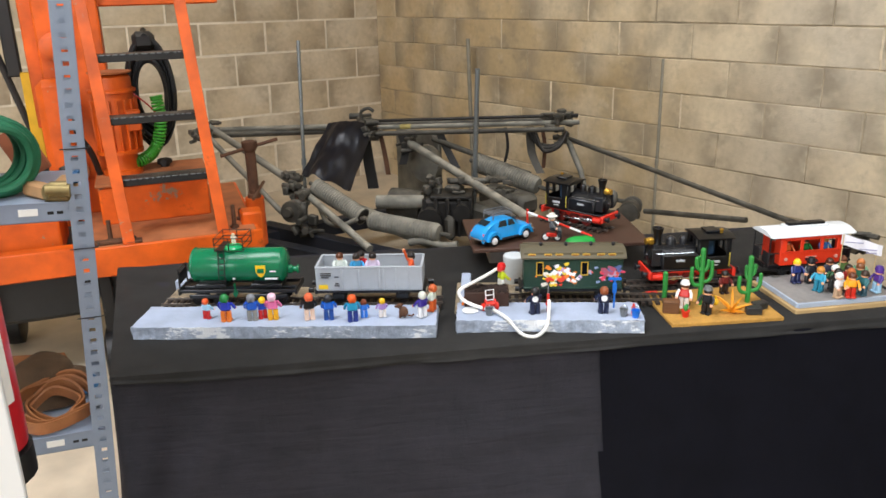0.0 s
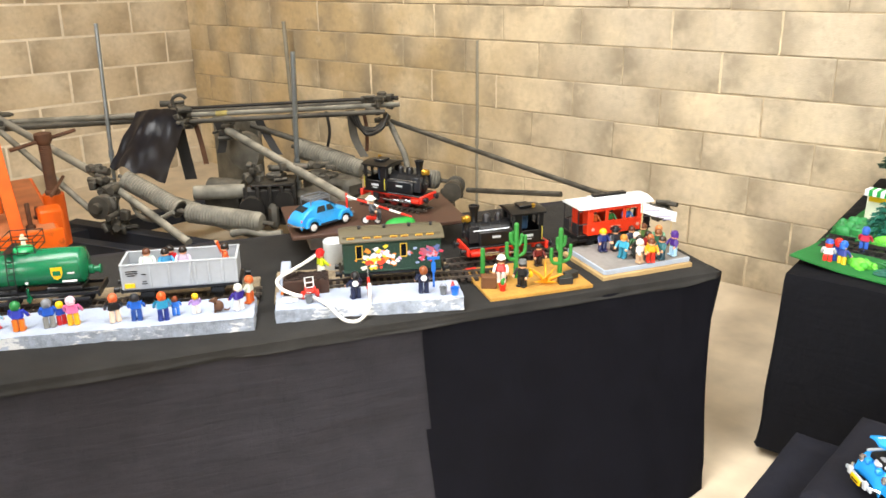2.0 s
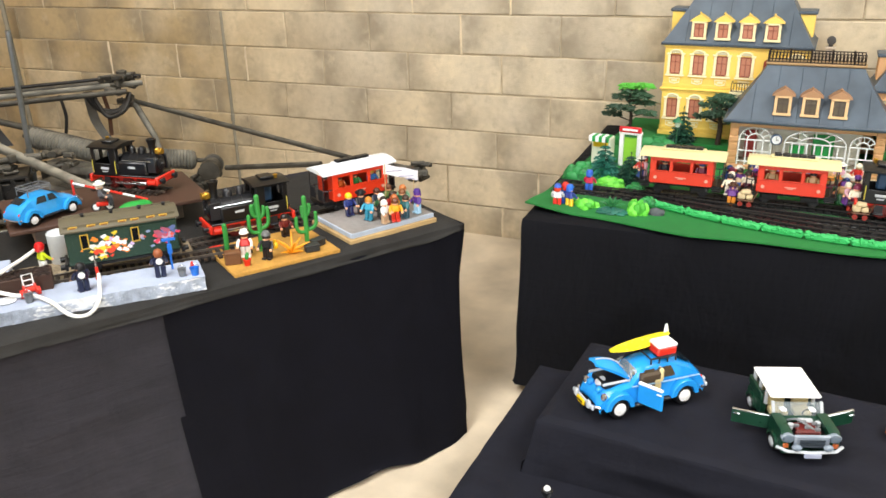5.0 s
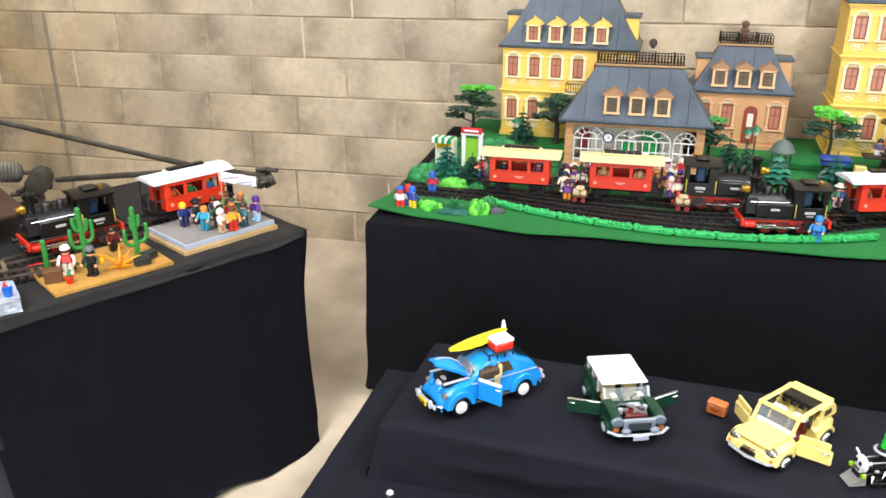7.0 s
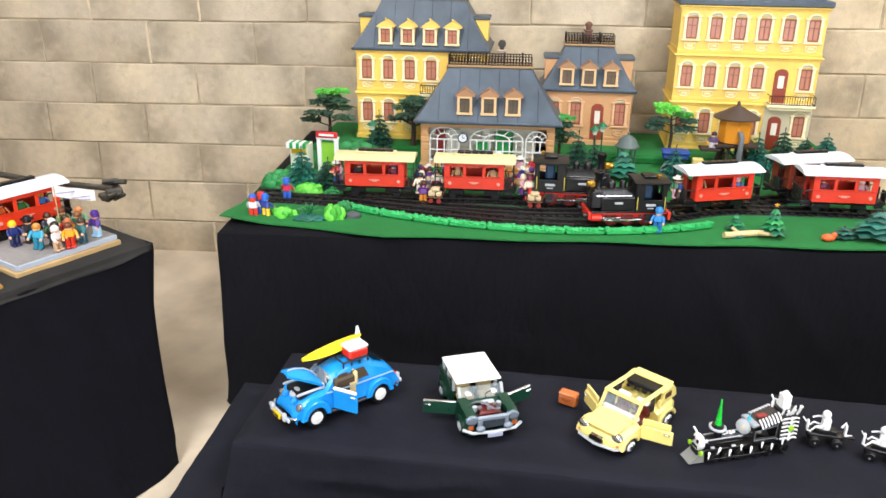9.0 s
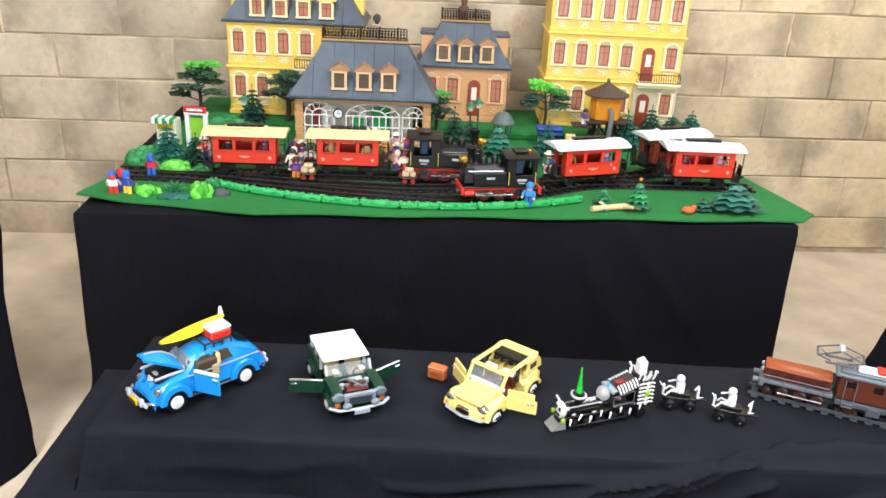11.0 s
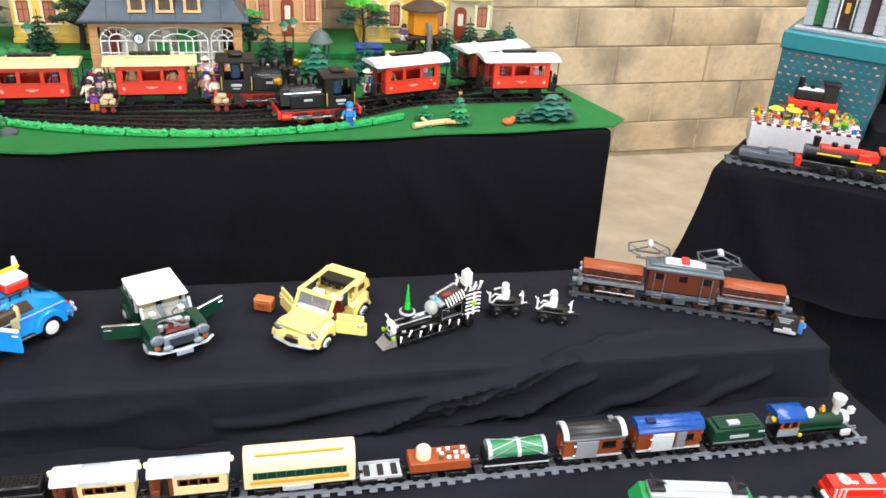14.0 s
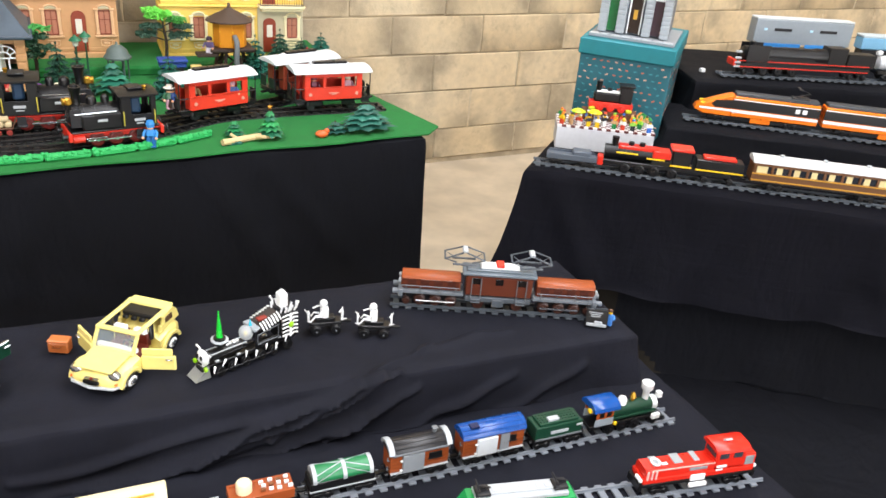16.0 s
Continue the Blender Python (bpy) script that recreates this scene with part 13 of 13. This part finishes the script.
def coil_spring(p0, p1, r, cap0, cap1):
    """A close-wound spring with tapered ends."""
    p0, p1 = Vector(p0), Vector(p1)
    L_ = (p1 - p0).length
    n = int(L_ / 0.009)
    prof = [(0, r * 0.45), (0.012, r * 0.8)] if cap0 else [(0, r * 0.86), (0.001, r)]
    for k in range(n):
        d = 0.015 + (L_ - 0.03) * (k + 0.5) / n
        prof.append((d, r * (1.0 if k % 2 else 0.9)))
    prof += [(L_ - 0.008, r * 0.8), (L_, r * 0.45)] if cap1 else [(L_ - 0.001, r), (L_, r * 0.86)]
    p = B()
    p.lathe(p0, p1 - p0, prof, 22)
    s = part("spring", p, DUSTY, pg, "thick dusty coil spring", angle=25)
    ax_ = (p1 - p0).normalized()
    q = B()
    if not cap1:
        q.lathe(p1 + ax_ * 0.0005, ax_, [(0, r * 0.84), (0.002, r * 0.8)], 18)
        part("hollow_end", q, OILY, s, "dark open end")
    q = B()
    q.tube([p0 - ax_ * 0.05, p0 + ax_ * 0.02], r * 0.22, 8)
    q.tube([p1 - ax_ * 0.02, p1 + ax_ * 0.06], r * 0.22, 8)
    part("end_rod", q, RUST, s, "greasy rod end")


coil_spring((-2.99, 2.05, 0.515), (-2.66, 2.155, 0.385), 0.052, False, False)
coil_spring((-2.56, 2.13, 0.395), (-2.16, 2.32, 0.372), 0.053, True, True)
coil_spring((-2.72, 3.03, 0.55), (-2.3, 3.16, 0.455), 0.058, False, True)
coil_spring((-2.2, 3.2, 0.45), (-1.95, 3.45, 0.39), 0.058, True, True)
p = B()
p.lathe((-1.82, 3.42, 0.37), (0.5, -0.8, 0), [(-0.09, 0.03), (-0.085, 0.055), (-0.05, 0.058), (-0.045, 0.045), (0.045, 0.045), (0.05, 0.058), (0.085, 0.055), (0.09, 0.03)], 20)
part("reel", p, RUST, pg, "oily reel")
clamp((-1.88, 3.4, 0.3), 0.1, 51)
bar("tube", [(-2.37, 3.45, 0.70), (-0.91, 3.46, 0.50), (-0.49, 3.37, 0.51)], 0.014, RUST, "long rusty-ended tube", 12)
bar("tube", [(-1.76, 3.47, 0.36), (-1.11, 3.45, 0.455)], 0.015, RUST)
bar("tube", [(-2.37, 3.45, 0.71), (-2.2, 3.41, 0.52), (-2.1, 3.38, 0.3)], 0.018, DUSTY, "dusty brace")
clamp((-2.38, 3.44, 0.7), 0.06, 52)
clamp((-0.5, 3.37, 0.505), 0.075, 53)
bar("tube", [(-2.74, 2.3, 0.43), (-2.55, 2.5, 0.43)], 0.04, DUSTY, "short thick pipe", 14)
# base frame on its sleepers
p = B()
for q0, q1, w, h in (((-3.3, 1.62, 0.2), (-2.2, 2.02, 0.2), 0.07, 0.1), ((-3.32, 1.86, 0.22), (-2.1, 2.22, 0.22), 0.08, 0.08), ((-3.3, 3.0, 0.2), (-1.7, 3.3, 0.2), 0.08, 0.1), ((-3.2, 1.7, 0.2), (-3.1, 3.1, 0.2), 0.08, 0.08), ((-2.25, 1.9, 0.2), (-1.9, 3.4, 0.2), 0.08, 0.08)):
    q0, q1 = Vector(q0), Vector(q1)
    d = q1 - q0
    rot = Matrix.Rotation(math.atan2(d.y, d.x), 3, "Z")
    t_ = B()
    for dz in (-h / 2, h / 2):
        t_.box((0, 0, dz), (d.length, w, 0.012), 0.002)
    t_.box((0, -w / 2 + 0.006, 0), (d.length, 0.012, h), 0.002)
    p.add([rot @ Vector(v) + (q0 + q1) / 2 for v in t_.v], t_.f)
part("base_frame", p, DARK_B, pg, "dark channel-iron base frame")
for x, y, rz in ((-3.15, 1.75, 20), (-2.3, 2.05, 20), (-3.1, 3.0, 10), (-1.95, 3.25, 10)):
    q = B()
    q.box((0, 0, 0.07), (0.12, 0.3, 0.14), 0.008)
    q.v = [tuple(Matrix.Rotation(radians(rz), 3, "Z") @ Vector(v) + Vector((x, y, 0))) for v in q.v]
    part("sleeper", q, mat("old_timber", "4a3a2a", 0.9, var=0.3, scale=12), pg, "old timber sleeper")
# gearbox and drum in the middle
GB = Matrix.Translation((-2.45, 2.6, 0.24)) @ Matrix.Rotation(radians(48), 4, "Z")


def casting(name, b, parent, label=""):
    b.v = [tuple(GB @ Vector(v)) for v in b.v]
    return part(name, b, OILY, parent, label)


gb = casting("gearbox", B().box((0, 0, 0.12), (0.28, 0.18, 0.22), 0.02), pg, "oily black gearbox")
casting("gearbox_lid", B().box((0.02, 0, 0.24), (0.24, 0.2, 0.02), 0.006), gb)
casting("gear_drum", B().cyl((-0.1, -0.14, 0.12), (-0.1, 0.12, 0.12), 0.07, n=16), gb)
casting("gear_drum", B().cyl((0.08, -0.13, 0.16), (0.08, 0.12, 0.16), 0.05, n=16), gb)
for k in range(5):
    casting("gearbox_rib", B().box((-0.13 + 0.065 * k, -0.105, 0.13), (0.02, 0.02, 0.22), 0.004), gb)
for k in range(4):
    clamp((-2.5 + 0.09 * k, 2.52 + 0.1 * k, 0.53), 0.075, 60 + k, gb)
p = B()
p.lathe((-2.78, 2.42, 0.4), (0.75, 0.5, -0.05), [(0, 0.05), (0.005, 0.085), (0.1, 0.09), (0.2, 0.085), (0.21, 0.05)], 20)
part("drum", p, RUST, pg, "dirty grey drum")
p = B()
p.box((-2.34, 2.52, 0.32), (0.07, 0.05, 0.14), 0.02)
p.box((-2.2, 2.75, 0.36), (0.3, 0.2, 0.16), 0.03)
p.box((-2.42, 3.02, 0.38), (0.4, 0.16, 0.12), 0.03)
p.box((-2.75, 2.75, 0.32), (0.4, 0.3, 0.12), 0.02)
part("cross_member", p, RUST, pg, "dirty cast cross members")
p = B()
p.box((-2.9, 2.42, 0.27), (0.6, 0.09, 0.04), 0.004, rot=None)
p.box((-2.4, 2.36, 0.27), (0.5, 0.07, 0.03), 0.004)
part("flat_bar", p, DUSTY, pg, "flat dusty bar")
bar("cable", bez([(-2.3, 2.22, 0.31), (-2.22, 2.26, 0.33), (-2.14, 2.32, 0.31), (-2.08, 2.37, 0.32)], 6), 0.02, DUSTY, "thick grey rope end")
p = B()
p.box((-3.3, 3.0, 0.43), (0.5, 0.03, 0.5), 0.01)
p.lathe((-3.12, 2.95, 0.5), (0.3, -1, 0), [(0, 0.12), (0.06, 0.12), (0.07, 0.09)], 20)
part("back_plate", p, DUSTY, pg, "grey sheet-metal plate")
p = B()
p.lathe((-3.36, 2.96, 0), (0, 0, 1), [(0, 0.05), (0.2, 0.05)], 12)
part("back_foot", p, RUST, pg)


def strap(pts, w, material, label):
    """A hanging flat strap with some thickness."""
    P_ = bez(pts, 6)
    p = B()
    vs = []
    for q in P_:
        for dx, dy in ((-w / 2, -0.003), (w / 2, -0.003), (w / 2, 0.003), (-w / 2, 0.003)):
            vs.append((q.x + dx * 0.6 - dy * 0.8, q.y + dx * 0.8 + dy * 0.6, q.z))
    n = len(P_)
    fs = [(k * 4 + i, k * 4 + (i + 1) % 4, k * 4 + 4 + (i + 1) % 4, k * 4 + 4 + i) for k in range(n - 1) for i in range(4)]
    fs += [(0, 3, 2, 1), tuple(range(n * 4 - 4, n * 4))]
    p.add(vs, fs)
    part("strap", p, material, pg, label)


strap([(-3.3, 2.58, 0.73), (-3.28, 2.59, 0.55), (-3.25, 2.6, 0.36)], 0.07, OILY, "hanging black strap")
strap([(-3.24, 2.66, 0.72), (-3.21, 2.67, 0.6), (-3.19, 2.68, 0.45)], 0.03, RUSTY, "rusty hanging strap")
strap([(-3.12, 2.74, 0.72), (-3.1, 2.76, 0.62), (-3.11, 2.74, 0.52)], 0.05, OILY, "hanging black strap")
strap([(-2.95, 2.92, 0.72), (-2.92, 2.95, 0.62), (-2.86, 2.98, 0.5)], 0.05, OILY, "hanging black strap")
strap([(-2.6, 3.16, 0.77), (-2.59, 3.17, 0.65), (-2.61, 3.16, 0.54)], 0.018, OILY, "thin hanging strap")
strap([(-2.47, 3.24, 0.78), (-2.46, 3.25, 0.62), (-2.4, 3.27, 0.5)], 0.05, RUST, "hanging grey strap")
strap([(-2.4, 3.28, 0.76), (-2.39, 3.29, 0.66), (-2.4, 3.29, 0.53)], 0.022, RUSTY, "rusty hanging strap")
for k in range(3):
    bar("loop_hose", bez([(-2.47 + 0.03 * k, 3.22, 0.77), (-2.42 + 0.03 * k, 3.25, 0.69 - 0.02 * k), (-2.32 + 0.02 * k, 3.3, 0.68), (-2.28, 3.36, 0.76)], 6), 0.012, OILY, "looped black hose")

# plastic tarp thrown over the joint
b = B()
c4 = [Vector(c) for c in ((-3.36, 2.36, 0.80), (-3.2, 2.6, 0.785), (-3.02, 2.29, 0.44), (-3.2, 2.07, 0.55))]
G = 22
vs = []
for j in range(G + 1):
    for i in range(G + 1):
        u, v = i / G, j / G
        q = (c4[0] * (1 - u) + c4[1] * u) * (1 - v) + (c4[3] * (1 - u) + c4[2] * u) * v
        nrm = Vector((0.6, -0.55, 0.55))
        q = q + nrm * (0.07 * math.sin(math.pi * u) * (0.6 + 0.4 * v) + 0.03 * noise.noise(Vector((u * 3, v * 3, 2))) + 0.012 * noise.noise(Vector((u * 11, v * 6, 5))))
        q.z += 0.02 * noise.noise(Vector((u * 5, 0, 9))) * v
        vs.append(q)
b.add(vs, [(j * (G + 1) + i, j * (G + 1) + i + 1, (j + 1) * (G + 1) + i + 1, (j + 1) * (G + 1) + i) for j in range(G) for i in range(G)])
k0 = len(b.v)
b.add([(v[0] - 0.003, v[1] + 0.003, v[2] - 0.004) for v in b.v], [f[::-1] for f in b.f])
solid("plastic_tarp", b, TARP, "crumpled black plastic tarp hung over the pantograph joint", "tarp", angle=80)


STAKE = mat("dull_stake", "8a8474", 0.7, 0.1, var=0.2, scale=20)


def steel_pole(p0, p1, r, label, m_=GALV):
    p = B()
    p.tube([p0, p1], r, 12)
    c = Vector(p0).lerp(Vector(p1), 0.45)
    p.lathe(c, Vector(p1) - Vector(p0), [(0, r), (0.002, r * 1.35), (0.04, r * 1.35), (0.042, r)], 12)
    p.lathe(p0, (0, 0, 1), [(0, 0.09), (0.008, 0.09), (0.01, r)], 18)
    solid("steel_pole", p, m_, label, "pole", group="steel poles")


steel_pole((-3.2, 2.07, 0), (-3.285, 2.16, 1.315), 0.011, "thin galvanised steel pole standing behind the pantograph")
steel_pole((-2.5, 2.81, 0), (-2.438, 2.81, 1.16), 0.014, "galvanised steel pole standing beside the gearbox")
steel_pole((-2.0, 3.86, 0), (-2.0, 3.86, 1.16), 0.01, "dull grey steel pole standing against the block wall", STAKE)
steel_pole((-3.6, 3.72, 0), (-3.6, 3.68, 1.22), 0.015, "dull grey steel pole standing against the block wall", STAKE)
